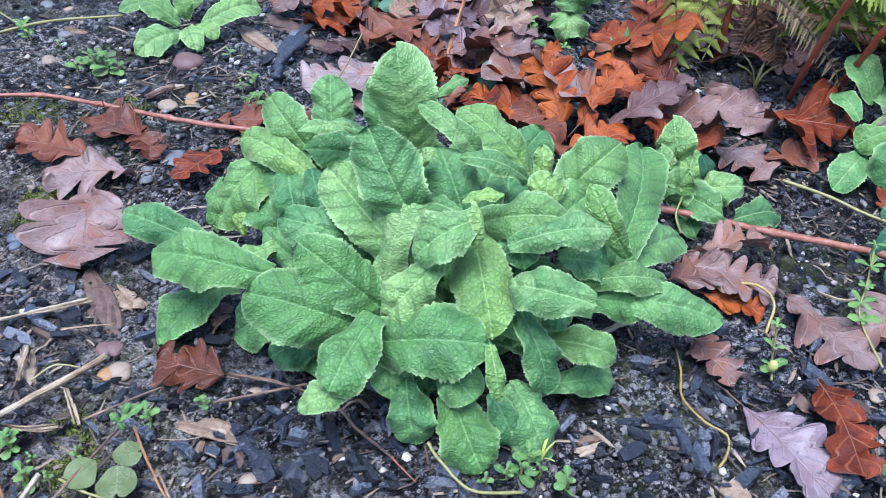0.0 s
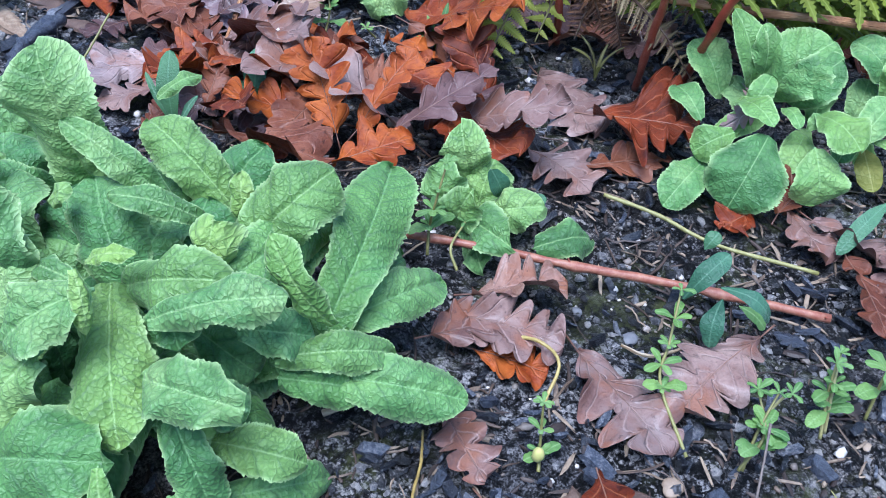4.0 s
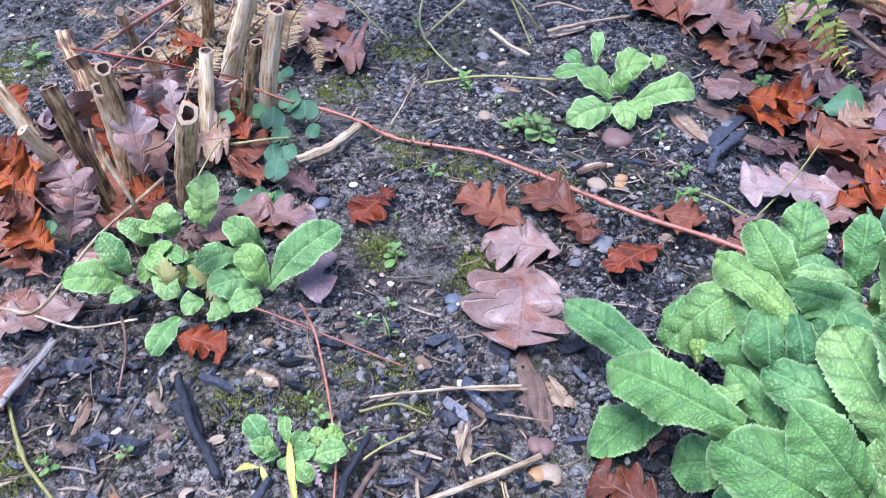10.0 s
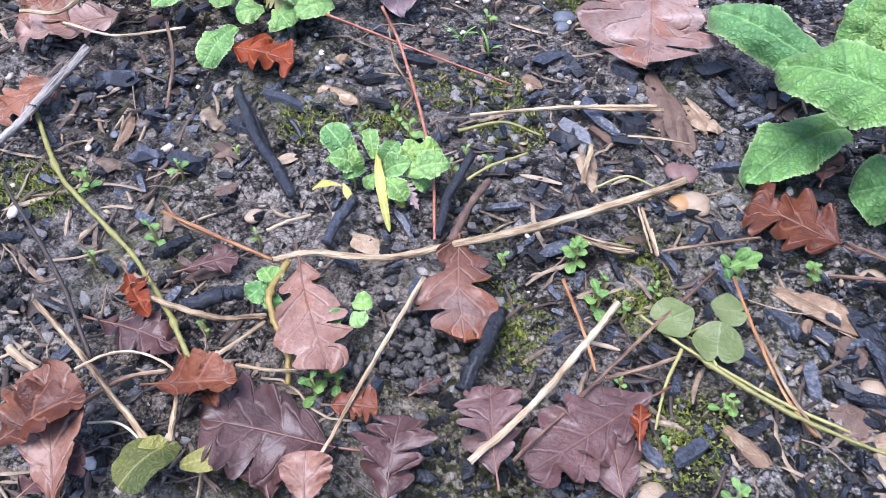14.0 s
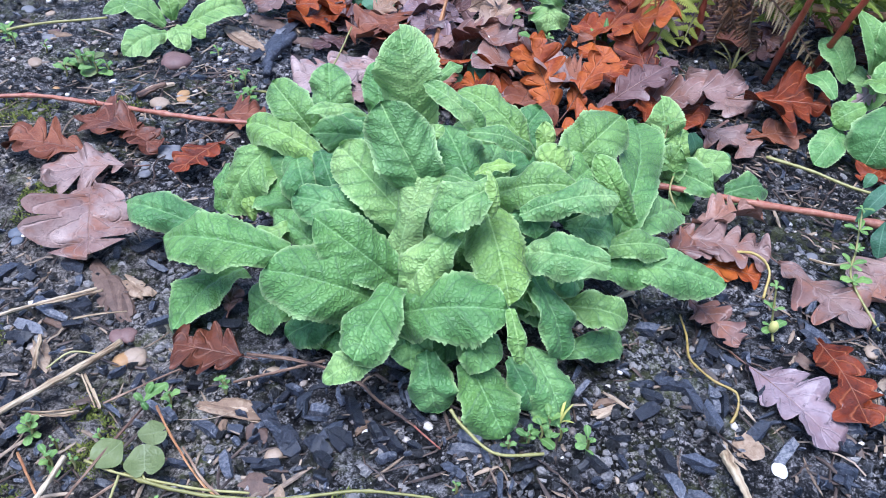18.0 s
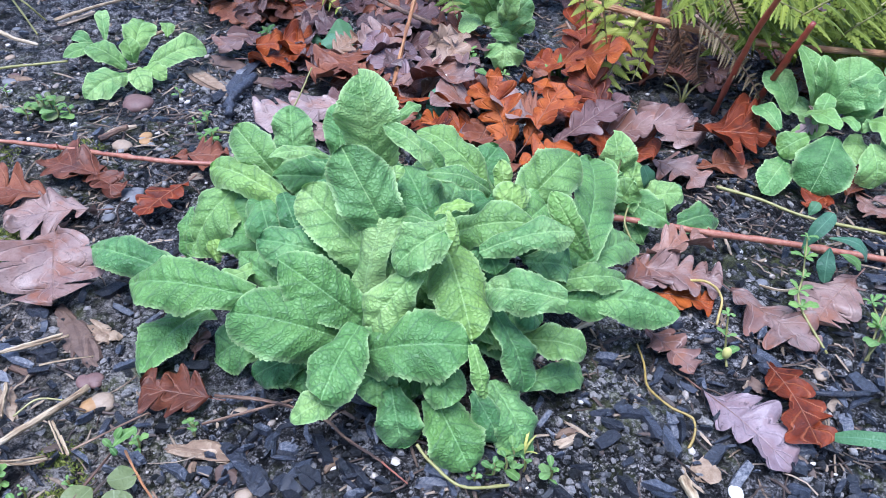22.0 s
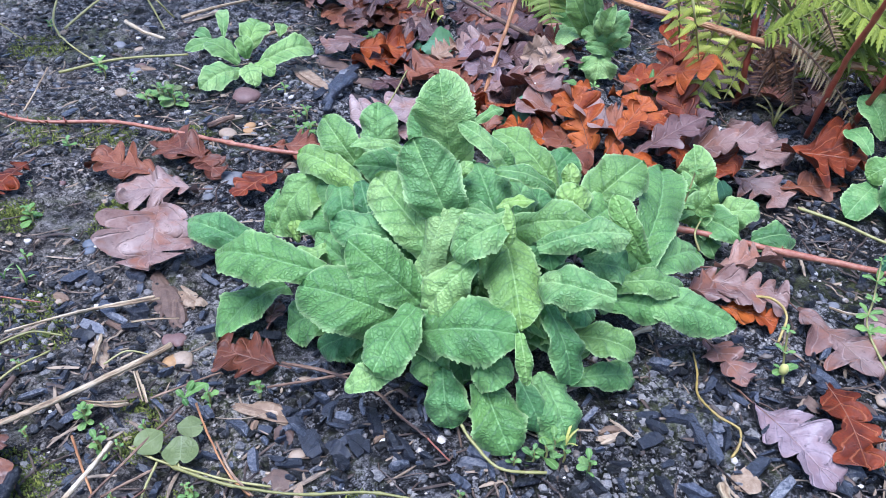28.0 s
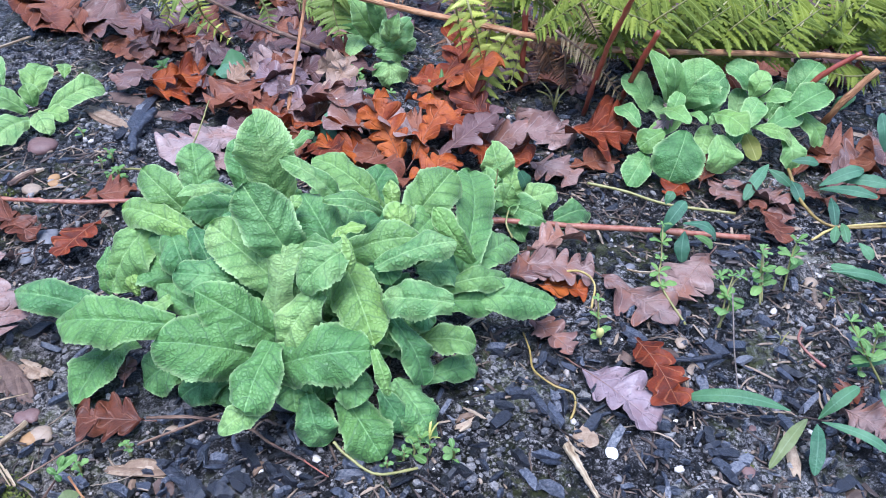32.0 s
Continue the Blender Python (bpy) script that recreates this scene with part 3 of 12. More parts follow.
# ---- green leaves ----
def leaf_frame(base, tip, roll):
    base, tip = Vector(base), Vector(tip)
    x = (tip - base).normalized()
    side = Vector((0, 0, 1)).cross(x)
    side = side.normalized() if side.length > 0.05 else Vector((1, 0, 0))
    q = Matrix.Rotation(radians(roll), 3, x)
    side = q @ side
    return np.array(x), np.array(side), np.array(x.cross(side)), (tip - base).length


def spoon(s, neck=0.24, full=0.54, blunt=0.68):
    """Half-width of a leaf blade, 0 to 1, along its length: ovate with a blunt point."""
    w = np.where(s < full, neck + (1 - neck) * np.sin(0.5 * math.pi * np.clip(s / full, 0, 1)) ** 1.05,
                 np.clip(1 - np.clip((s - full) / (1 - full), 0, 1) ** 2.3, 0, 1) ** blunt)
    return w


def blade_mesh(base, tip, width, roll, arch, fold, droop, curl, seed, rows=72, cols=33, crinkle=1.0, neck=0.24, full=0.54, teeth=0.07, wave=0.06, blunt=0.64, ragged=0.1):
    rng = np.random.default_rng(seed)
    X, S, N, L = leaf_frame(base, tip, roll)
    s = 1 - (1 - np.linspace(0, 1, rows)) ** 1.45
    u = np.linspace(-1, 1, cols)
    w = spoon(s, neck, full, blunt) * width / 2
    ph = rng.uniform(0, 6)
    twist, tip_curl = rng.uniform(-0.35, 0.35) * min(1, crinkle * 2), rng.uniform(-0.03, 0.09) * min(1, crinkle * 2)
    fold, curl = fold * rng.uniform(0.3, 1.4), curl + rng.uniform(-0.12, 0.12) * min(1, crinkle * 2)
    slow = 1 + 0.03 * np.sin(s * 15 + ph) + 0.03 * np.sin(s * 8 + 2 * ph)
    lx = s[:, None] * L + np.zeros((1, cols))
    tooth = np.ones((rows, cols))
    for k in (0, -1):
        tooth[:, k] += teeth * (rng.uniform(-0.55, 0.55, rows) + 0.2 * (-1.0) ** np.arange(rows)) * (s > 0.2)
    bite = rng.uniform(-1, 1, (2, 7))
    for k, sg in ((0, u < 0), (1, u > 0)):
        slow_edge = np.interp(s, np.linspace(0, 1, 7), bite[k]) * 0.7 + 0.3 * np.sin(23 * s + 9 * bite[k][0])
        tooth[:, sg] *= (1 + ragged * slow_edge)[:, None]
    ly = u[None, :] * (w * slow)[:, None] * tooth
    lx = lx + 0.18 * np.abs(ly) * (1 - s[:, None])
    au = np.abs(u)[None, :]
    lz = arch * L * 4 * (s * (1 - s))[:, None] + fold * np.abs(ly) * np.sin(np.pi * np.clip(s * 1.1, 0, 1))[:, None]
    lz = lz + droop * L * (0.6 * np.minimum(s, 0.5) - 0.3 * np.clip((s - 0.5) / 0.5, 0, 1) ** 2)[:, None] - curl * width * (au ** 3) * w[:, None] / width * 2
    lz = lz + twist * ly * (s - 0.35)[:, None] - tip_curl * L * (np.clip((s - 0.72) / 0.28, 0, 1) ** 2)[:, None]
    lz = lz + wave * width * np.sin(s[:, None] * (9 + 6 * rng.random()) + 2.2 * np.sign(u)[None, :] + ph) * au ** 2
    # puckered cells between the veins
    cell = 0.0062
    m = max(12, int(L * width * 0.8 / cell ** 2))
    cx, cy = rng.uniform(0, L, m), rng.uniform(-width / 2, width / 2, m)
    d = np.sqrt((lx[..., None] - cx) ** 2 + (ly[..., None] - cy) ** 2)
    d.partition(1, axis=-1)
    puff = np.clip((d[..., 1] - d[..., 0]) / (1.1 * cell), 0, 1)
    puff = puff * (2 - puff)
    lat = np.abs(((lx - 0.75 * np.abs(ly)) / 0.012 + ph) % 1 - 0.5) * 2
    rib = np.exp(-(ly / 0.0022) ** 2)
    lz = lz + crinkle * (0.0005 * puff + 0.0012 * lat * (2 - lat) - 0.0022 * rib)
    pts = np.array(base)[None, None] + lx[..., None] * X + ly[..., None] * S + lz[..., None] * N
    uv = np.stack([ly, lx], -1)
    rim = np.clip((au - 0.82) / 0.18, 0, 1) ** 1.5 * np.ones((rows, 1))
    mid = pts[:, cols // 2] - 0.0002 * N
    return grid_mesh("leaf", pts, uv, rim), mid, N, s


def primrose_leaf(plant, base, tip, width, roll=0, arch=0.13, fold=0.06, droop=0.18, curl=0.2, pale=0, teeth=0.08, young=0, wave=0, shaded=0, full=0.56):
    """One crinkled leaf with its raised pale midrib, as a part of plant."""
    curl = 0.05 if young else curl
    seed = 7 + len(plant.children)
    me, mid, N, s = blade_mesh(base, tip, width, roll, arch, fold, droop, curl, seed, crinkle=min(1.0, width / 0.035) * (0.6 if young == 1 else 1.0), neck=0.26 if young else 0.44, full=0.60 if young else full, teeth=teeth, wave=wave or (0.08 if young else 0.16), blunt=0.5 if young else 0.57, ragged=0.035 if young == 1 else 0.1)
    ob = part("leaf", me, PRIMROSE_PALE if pale else PRIMROSE_YOUNG if young == 1 else PRIMROSE_SHADED if shaded else PRIMROSE, plant, "pale yellow-green leaf" if pale else "")
    line = mid[0:-10:3] - 0.0019 * N
    rib = tube("midrib", line, np.linspace(0.0017, 0.0002, len(line)) * min(1.0, width / 0.05), 6)
    part("midrib", rib, RIB, ob)
    return ob


def plant_at(name, x, y, label, category="plant", group=""):
    """The Empty at the foot of a plant, to which its parts belong."""
    ob = tagged(new(name), label, category, group)
    ob.location = (x, y, land(x, y))
    return ob


def plain_leaf(plant, base, tip, width, roll=0, arch=0.12, fold=0.2, droop=0.1, material=None, full=0.55, neck=0.1, name="leaf", label=""):
    """A smooth weed leaf."""
    seed = 3 + len(plant.children)
    me, mid, N, s = blade_mesh(base, tip, width, roll, arch, fold, droop, 0.05, seed, 14, 7, 0.0, neck, full, 0.02, 0.05, 0.5)
    return part(name, me, material or WEED, plant, label)


# ---- fallen oak leaves ----
def oak_leaf(base, tip, width, tone="mauve", roll=0, arch=0.04, cup=0.25, lobes=4.6, depth=0.68, stalk=0.2, label=""):
    """A lobed oak leaf from stalk end to tip; the blade is the thing, its midrib with the stalk a part."""
    seed = int(abs(base[0] * 7919 + base[1] * 104729 + tip[0] * 31) * 100) % 100000
    rng = np.random.default_rng(seed)
    X, S, N, L = leaf_frame(base, tip, roll)
    rows, cols = 96, 11
    s = np.linspace(0, 1, rows)
    u = np.linspace(-1, 1, cols)
    env = np.sin(np.pi * np.clip(s, 0, 1) ** 0.9) ** 0.5 * (0.5 + 0.6 * s)
    env = env / env.max()
    W = np.zeros((rows, 2))
    for k in (0, 1):
        count = int(round(lobes)) + int(rng.integers(-1, 2))
        at = (np.arange(count) + 0.72 + rng.uniform(-0.2, 0.2, count)) / (count + 0.2)
        amp = min(0.76, depth * rng.uniform(0.9, 1.2))
        c = np.zeros(rows)
        for q in at:
            half = 0.50 / count * rng.uniform(0.82, 1.12)
            c = np.maximum(c, rng.uniform(0.62, 1.05) * np.sqrt(np.clip(1 - np.abs((s - q) / half) ** 2.2, 0, 1)))
        fine = 0.020 * np.interp(s, np.linspace(0, 1, 36), rng.normal(size=36))
        W[:, k] = env * ((1 - amp) + amp * c + fine) * width / 2 * rng.uniform(0.92, 1.1)
    W = np.clip(W, 0.0009, None)
    W[-1] = 0.0006
    ly = np.where(u[None] < 0, u[None] * W[:, :1], u[None] * W[:, 1:])
    lx = s[:, None] * L + 0.34 * np.abs(ly) * ((1 - s) ** 0.5)[:, None]
    q = rng.uniform(0, 6, 6)
    bend = rng.uniform(-0.3, 0.3)
    lz = arch * L * 4 * (s * (1 - s))[:, None] + cup * np.abs(ly) * (0.6 + 0.4 * np.sin(5 * s[:, None] + q[0]))
    lz = lz + 0.09 * width * np.sin(9 * s[:, None] + q[1] + 1.5 * u[None]) * np.abs(u)[None] + bend * ly ** 2 / width
    lz = lz + 0.05 * width * np.sin(23 * s[:, None] + q[2] + 2.5 * u[None]) * np.abs(u)[None] ** 2
    ly = ly + 0.05 * L * np.sin(2.2 * s[:, None] + q[3])
    pts = np.array(base)[None, None] + lx[..., None] * X + ly[..., None] * S + lz[..., None] * N
    uv = np.stack([np.broadcast_to(u[None] * W.max() , lx.shape), lx], -1)
    ob = part("oak_leaf", grid_mesh("oak_leaf", pts, uv), OAK[tone])
    words = {"mauve": "mauve-brown wet", "slate": "greyish mauve wet", "brown": "glossy red-brown", "orange": "bright orange-brown", "tan": "dry tan", "dark": "dark sodden brown", "pink": "pale pinkish-grey", "umber": "dull brown wet"}
    tagged(ob, label or words[tone] + " fallen oak leaf lying on the soil", "leaf", "fallen oak leaves")
    mid = pts[2:-2:4, cols // 2] - 0.00005 * N
    first = mid[0] - X * L * stalk + N * 0.0
    line = np.vstack([first, first * 0.4 + mid[0] * 0.6, mid])
    part("stalk", tube("stalk", line, np.concatenate([[0.0008, 0.0006], np.linspace(0.0004, 0.00008, len(line) - 2)]), 5), OAK_RIB, ob)
    return ob


# ---- stems, twigs, stones, chips ----
def stick(name, points, r0, r1, material, label, category="stick", rough=0.06, sides=8, n=0, parent=None, group="", knots=0):
    n = n or max(8, len(points) * 7)
    line = path_through(points, n)
    seed = int(abs(points[0][0] * 971 + points[0][1] * 7331) * 100)
    rng = np.random.default_rng(seed)
    r = np.linspace(r0, r1, n) * (1 + 0.07 * rng.normal(size=n))
    sway = np.cumsum(rng.normal(size=(n, 3)), 0)
    sway -= np.linspace(0, 1, n)[:, None] * sway[-1]
    line = line + sway * max(r0, r1) * 0.10 * (1, 1, 0.4)
    for k in range(knots):
        i = int((k + 0.5 + rng.uniform(-0.2, 0.2)) / knots * n)
        r[max(0, min(n - 1, i))] *= 1.45
    ob = part(name, tube(name, line, r, sides, seed, rough), material, parent)
    if parent is None:
        tagged(ob, label, category, group)
    else:
        tagged(ob, label)
    return ob


def lump_arrays(x, y, z, a, b, c, turn, rng, rings=5, sides=8, rough=0.12):
    """A closed rounded lump, half sizes a, b, c."""
    verts, faces = [], []
    cs, sn = math.cos(turn), math.sin(turn)
    verts.append((x, y, z - c))
    for i in range(1, rings):
        f = math.pi * i / rings
        for j in range(sides):
            g = 2 * math.pi * j / sides
            k = 1 + rough * rng.uniform(-1, 1)
            px, py, pz = a * k * math.sin(f) * math.cos(g), b * k * math.sin(f) * math.sin(g), -c * k * math.cos(f)
            verts.append((x + cs * px - sn * py, y + sn * px + cs * py, z + pz))
    verts.append((x, y, z + c))
    top = len(verts) - 1
    for j in range(sides):
        k = (j + 1) % sides
        faces.append((0, 1 + k, 1 + j))
        for i in range(rings - 2):
            faces.append((1 + i * sides + j, 1 + i * sides + k, 1 + (i + 1) * sides + k, 1 + (i + 1) * sides + j))
        faces.append((1 + (rings - 2) * sides + j, 1 + (rings - 2) * sides + k, top))
    return verts, faces


def pebble(x, y, size, tone="grey", flat=0.6, long=1.3, turn=0, label="", z=0.0):
    rng = random.Random(int(abs(x * 991 + y * 7919) * 1000))
    a, b = size / 2 * long ** 0.5, size / 2 / long ** 0.5
    v, f = lump_arrays(0, 0, 0, a, b, size / 2 * flat, radians(turn), rng, 9, 14, 0.05)
    me = joined("pebble", [(v, f)])
    smooth(me)
    ob = part("pebble", me, STONES[tone])
    ob.location = (x, y, land(x, y) + z + size / 2 * flat * 0.25)
    words = {"grey": "smooth grey", "tan": "smooth tan", "orange": "glossy orange", "red": "red-brown", "slate": "blue-grey slate", "white": "white flint"}
    return tagged(ob, label or words[tone] + " pebble half sunk in the soil", "pebble", "pebbles on the soil")


def chip_arrays(x, y, z, l, w, h, turn, pitch, rng, block=False):
    """A torn wood chip: a ridged sliver with ragged, tapering ends."""
    n, k = 5, 6
    m = Matrix.Translation((x, y, z)) @ Matrix.Rotation(turn, 4, "Z") @ Matrix.Rotation(pitch, 4, "Y") @ Matrix.Rotation(rng.uniform(-0.4, 0.4), 4, "X")
    ridge = [rng.uniform(0.75, 1.2) for _ in range(k)]
    if block:
        k = 4
        ridge = [rng.uniform(1.15, 1.5) for _ in range(k)]
    bow = rng.uniform(-0.12, 0.12) * l * (0.3 if block else 1)
    verts = []
    for i in range(n):
        f = i / (n - 1)
        taper = (rng.uniform(0.35, 0.8), 1.0, rng.uniform(0.9, 1.1), 1.0, rng.uniform(0.3, 0.8))[i]
        taper = (0.5 + 0.5 * taper) if block else taper
        for j in range(k):
            g = 2 * math.pi * (j + (0.5 if block else 0)) / k
            px = (f - 0.5) * l + (rng.uniform(-0.16, 0.16) * l if i in (0, n - 1) else 0)
            q = Vector((px, math.cos(g) * w / 2 * taper * ridge[j] + bow * 4 * f * (1 - f), math.sin(g) * h / 2 * taper * ridge[(j + 2) % k] * 1.15))
            if block:
                q += Vector((rng.uniform(-0.05, 0.05) * l, rng.uniform(-0.09, 0.09) * w, rng.uniform(-0.12, 0.12) * h))
            verts.append(tuple(m @ q))
    faces = [tuple(range(k))[::-1], tuple((n - 1) * k + j for j in range(k))]
    for i in range(n - 1):
        for j in range(k):
            e = (j + 1) % k
            faces.append((i * k + j, i * k + e, (i + 1) * k + e, (i + 1) * k + j))
    return verts, faces


def wood_chip(x, y, l, w, turn, kind="tan", h=0.004, z=0.0, pitch=0.0):
    rng = random.Random(int(abs(x * 883 + y * 6151) * 1000))
    v, f = chip_arrays(0, 0, 0, l, w, h, radians(turn), radians(pitch), rng, kind == "char")
    ob = part("wood_chip", joined("wood_chip", [(v, f)]), {"tan": CHIP, "dark": CHIP_DARK, "char": CHAR_ONE}[kind])
    ob.location = (x, y, land(x, y) + z + h * 0.45)
    words = {"tan": "pale tan splintered wood chip on wet soil", "dark": "dark brown sodden wood chip on wet soil", "char": "blue-black charred wood chip on wet soil"}
    return tagged(ob, words[kind], "wood chip", "larger wood chips")


# ---- ferns, cut stems, weeds ----
def pinna_mesh(base, tip, width, seed, lobes=7, arch=0.08, normal=None, depth=0.5, curl=0.0):
    """One leaflet of a fern, lobed along both edges."""
    rng = np.random.default_rng(seed)
    base, tip = np.array(base, float), np.array(tip, float)
    X = tip - base
    L = np.linalg.norm(X)
    X = X / L
    n = np.array(normal if normal is not None else (0, 0, 1.0), float)
    S = np.cross(n, X)
    S /= np.linalg.norm(S) + 1e-9
    N = np.cross(X, S)
    rows, cols = lobes * 5 + 2, 5
    s, u = np.linspace(0, 1, rows), np.linspace(-1, 1, cols)
    lobes, depth = max(6, int(lobes * 1.9)), min(0.84, depth + 0.42)
    rows = lobes * 5 + 2
    s = np.linspace(0, 1, rows)
    env = np.clip((1 - s) ** 0.7, 0, 1) * np.clip(s * 12 + 0.4, 0, 1)
    c = np.abs(np.sin(np.pi * s * lobes + 0.2)) ** 0.6
    w = env * ((1 - depth) + depth * c) * width / 2
    w[-1] = 0.0003
    ly = u[None] * w[:, None]
    lx = s[:, None] * L + 0.35 * np.abs(ly)
    lz = arch * L * 4 * (s * (1 - s))[:, None] - 0.2 * np.abs(ly) + 0.02 * width * np.sin(s[:, None] * 9 + seed) - curl * L * (s ** 2)[:, None]
    pts = base + lx[..., None] * X + ly[..., None] * S + lz[..., None] * N
    return grid_mesh("pinna", pts, np.stack([ly, lx], -1))


def fern_frond(points, length, material, stem_material, label, pairs=16, r=0.0016, width=0.3, lobes=6, sag=0.2, tip_taper=1.0, start=0.08, flat=None, name="fern_frond", depth=0.5, hang=0.0):
    """A frond: rachis with pairs of leaflets, widest near its middle. length: of the longest leaflet."""
    line = path_through(points, 40)
    plant = tagged(new(name), label, "fern frond", "fern fronds")
    plant.location = points[0]
    part("rachis", tube("rachis", line, np.linspace(r, r * 0.35, 40), 6), stem_material, plant)
    rng = np.random.default_rng(int(abs(points[0][0] * 9973 + points[0][1] * 331) * 100))
    for k in range(pairs):
        f = start + (1 - start) * k / pairs
        i = min(37, int(f * 39))
        p, d = line[i], line[i + 1] - line[i]
        d /= np.linalg.norm(d)
        up = np.array(flat if flat is not None else (0, 0, 1.0), float)
        side = np.cross(up, d)
        side /= np.linalg.norm(side) + 1e-9
        size = length * (0.25 + 0.75 * math.sin(math.pi * min(1, (f * 0.85 + 0.15)) ** tip_taper)) * rng.uniform(0.85, 1.1)
        for sg in (-1, 1):
            v = side * sg + d * rng.uniform(0.25, 0.5) - up * sag * rng.uniform(0.4, 1.4) - np.array([0, 0, hang])
            v /= np.linalg.norm(v)
            part("pinna", pinna_mesh(p, p + v * size, max(0.004, size * width), int(rng.integers(1e6)), lobes, 0.05, up + 0.35 * rng.normal(size=3), depth), material, plant)
    return plant


def cut_stem(foot, top, r, label="", hollow=0.68, split=0.0):
    """A cut, hollow, weathered woody stem: bark, cut rim and pith."""
    foot, top = np.array(foot, float), np.array(top, float)
    seed = int(abs(foot[0] * 7919 + foot[1] * 1471) * 100)
    rng = np.random.default_rng(seed)
    mid = (foot + top) / 2 + rng.normal(size=3) * r * 0.25
    line = path_through([tuple(foot - (top - foot) * 0.06), tuple(mid), tuple(top)], 16)
    n, sides = 16, 14
    d = (top - foot) / np.linalg.norm(top - foot)
    a = np.cross(d, [0.2, 0.9, 0.1])
    a /= np.linalg.norm(a)
    b = np.cross(d, a)
    ang = np.linspace(0, 2 * math.pi, sides, endpoint=False)
    ridge = 1 + 0.10 * np.sin(ang * 2 + rng.uniform(0, 6)) + 0.07 * rng.normal(size=sides)
    rad = r * np.linspace(1.12, 0.96, n)[:, None] * ridge[None] * (1 + 0.06 * rng.normal(size=(n, sides)))
    ring = line[:, None] + rad[..., None] * (np.cos(ang)[None, :, None] * a + np.sin(ang)[None, :, None] * b)
    ring[-1] += d * (r * 0.35 * np.cos(ang + rng.uniform(0, 6))[:, None] + split * r * rng.random(sides)[:, None])
    body = tagged(new("cut_stem"), label or "cut hollow woody stem with streaky tan and brown bark", "plant stem", "cut stems of a shrub")
    body.location = foot
    pts = np.concatenate([ring, ring[:, :1]], 1)
    uv = np.stack(np.broadcast_arrays(np.linspace(0, 6.28 * r, sides + 1)[None], np.linspace(0, np.linalg.norm(top - foot), n)[:, None]), -1) + foot[0]
    part("bark", grid_mesh("bark", pts, uv), BARK, body)
    c = line[-1]
    inner = c + (ring[-1] - c) * hollow
    deep = inner - d * r * 1.6
    top_ring = np.stack([ring[-1], inner])
    part("cut_face", grid_mesh("cut_face", np.concatenate([top_ring, top_ring[:, :1]], 1)), CUT_WOOD, body)
    bottom = np.broadcast_to(deep.mean(0), deep.shape)
    well = np.stack([inner, deep, bottom])
    part("pith", grid_mesh("pith", np.concatenate([well, well[:, :1]], 1)), PITH, body)
    return body


def cleavers(points, whorls, size, label="young cleavers with whorls of narrow green leaves", r=0.0011, material=None):
    """A thin stem with star-like whorls of small leaves."""
    plant = plant_at("cleavers", points[0][0], points[0][1], label, "weed", "small weeds")
    line = path_through(points, 24)
    part("stem", tube("stem", line, np.linspace(r, r * 0.6, 24), 6), GREEN_STEM, plant)
    rng = np.random.default_rng(int(abs(points[0][0] * 733 + points[0][1] * 911) * 100))
    for k in range(whorls):
        f = 1 - k / max(1, whorls) * 0.85
        c = line[min(23, int(f * 23))]
        n = int(rng.integers(4, 7))
        turn = rng.uniform(0, 6)
        sz = size * (0.7 if k == 0 else rng.uniform(0.6, 1.2))
        for j in range(n):
            g = turn + 2 * math.pi * (j + rng.uniform(-0.2, 0.2)) / n
            v = np.array([math.cos(g), math.sin(g), 0.45 + 0.35 * rng.normal()])
            v /= np.linalg.norm(v)
            one = sz * rng.uniform(0.7, 1.2)
            plain_leaf(plant, tuple(c), tuple(c + v * one), one * 0.42, 0, 0.08, 0.2, 0.1, material or WEED, 0.7, 0.2)
    if whorls > 1:
        for sg in (-1, 1):
            c = line[7] + np.array([0.3, 0.2, 0.1]) * 0.004
            v = np.array([sg * 0.9, 0.3 * rng.normal(), 0.15 + 0.2 * rng.normal()])
            plain_leaf(plant, tuple(c), tuple(c + v * size * 1.35), size * 0.72, 0, 0.12, 0.1, 0.1, material or WEED, 0.6, 0.25, "seed_leaf")
    return plant


def sprout(x, y, size, pairs=2, tall=0.012, material=None, round_leaf=0.6, label="tiny green seedling sprouting from the soil", z=0.0, spread=1.0):
    """A seedling: a short stem with opposite leaves."""
    plant = plant_at("seedling", x, y, label, "seedling", "small weeds")
    rng = np.random.default_rng(int(abs(x * 3571 + y * 9311) * 100))
    g0 = rng.uniform(0, 3)
    z0 = land(x, y) + z
    part("stem", tube("stem", path_through([(x, y, z0 - 0.002), (x + 0.1 * tall, y, z0 + tall * 0.5), (x, y, z0 + tall)], 8), 0.0008, 5), GREEN_STEM, plant)
    for k in range(pairs):
        f = 1 - 0.4 * k
        for j in (0, 1):
            g = g0 + math.pi * j + 1.57 * k + rng.uniform(-0.3, 0.3)
            sz = size * rng.uniform(0.5, 1.0) * (0.75 + 0.25 * k)
            b = np.array([x, y, z0 + tall * f])
            v = np.array([math.cos(g), math.sin(g), 0.45 * (1.4 - k * 0.6) * rng.uniform(0.6, 1.3)])
            v /= np.linalg.norm(v)
            plain_leaf(plant, tuple(b), tuple(b + v * sz * spread), sz * round_leaf, 0, 0.08, 0.15, 0.1, material or WEED, 0.62, 0.15)
    return plant


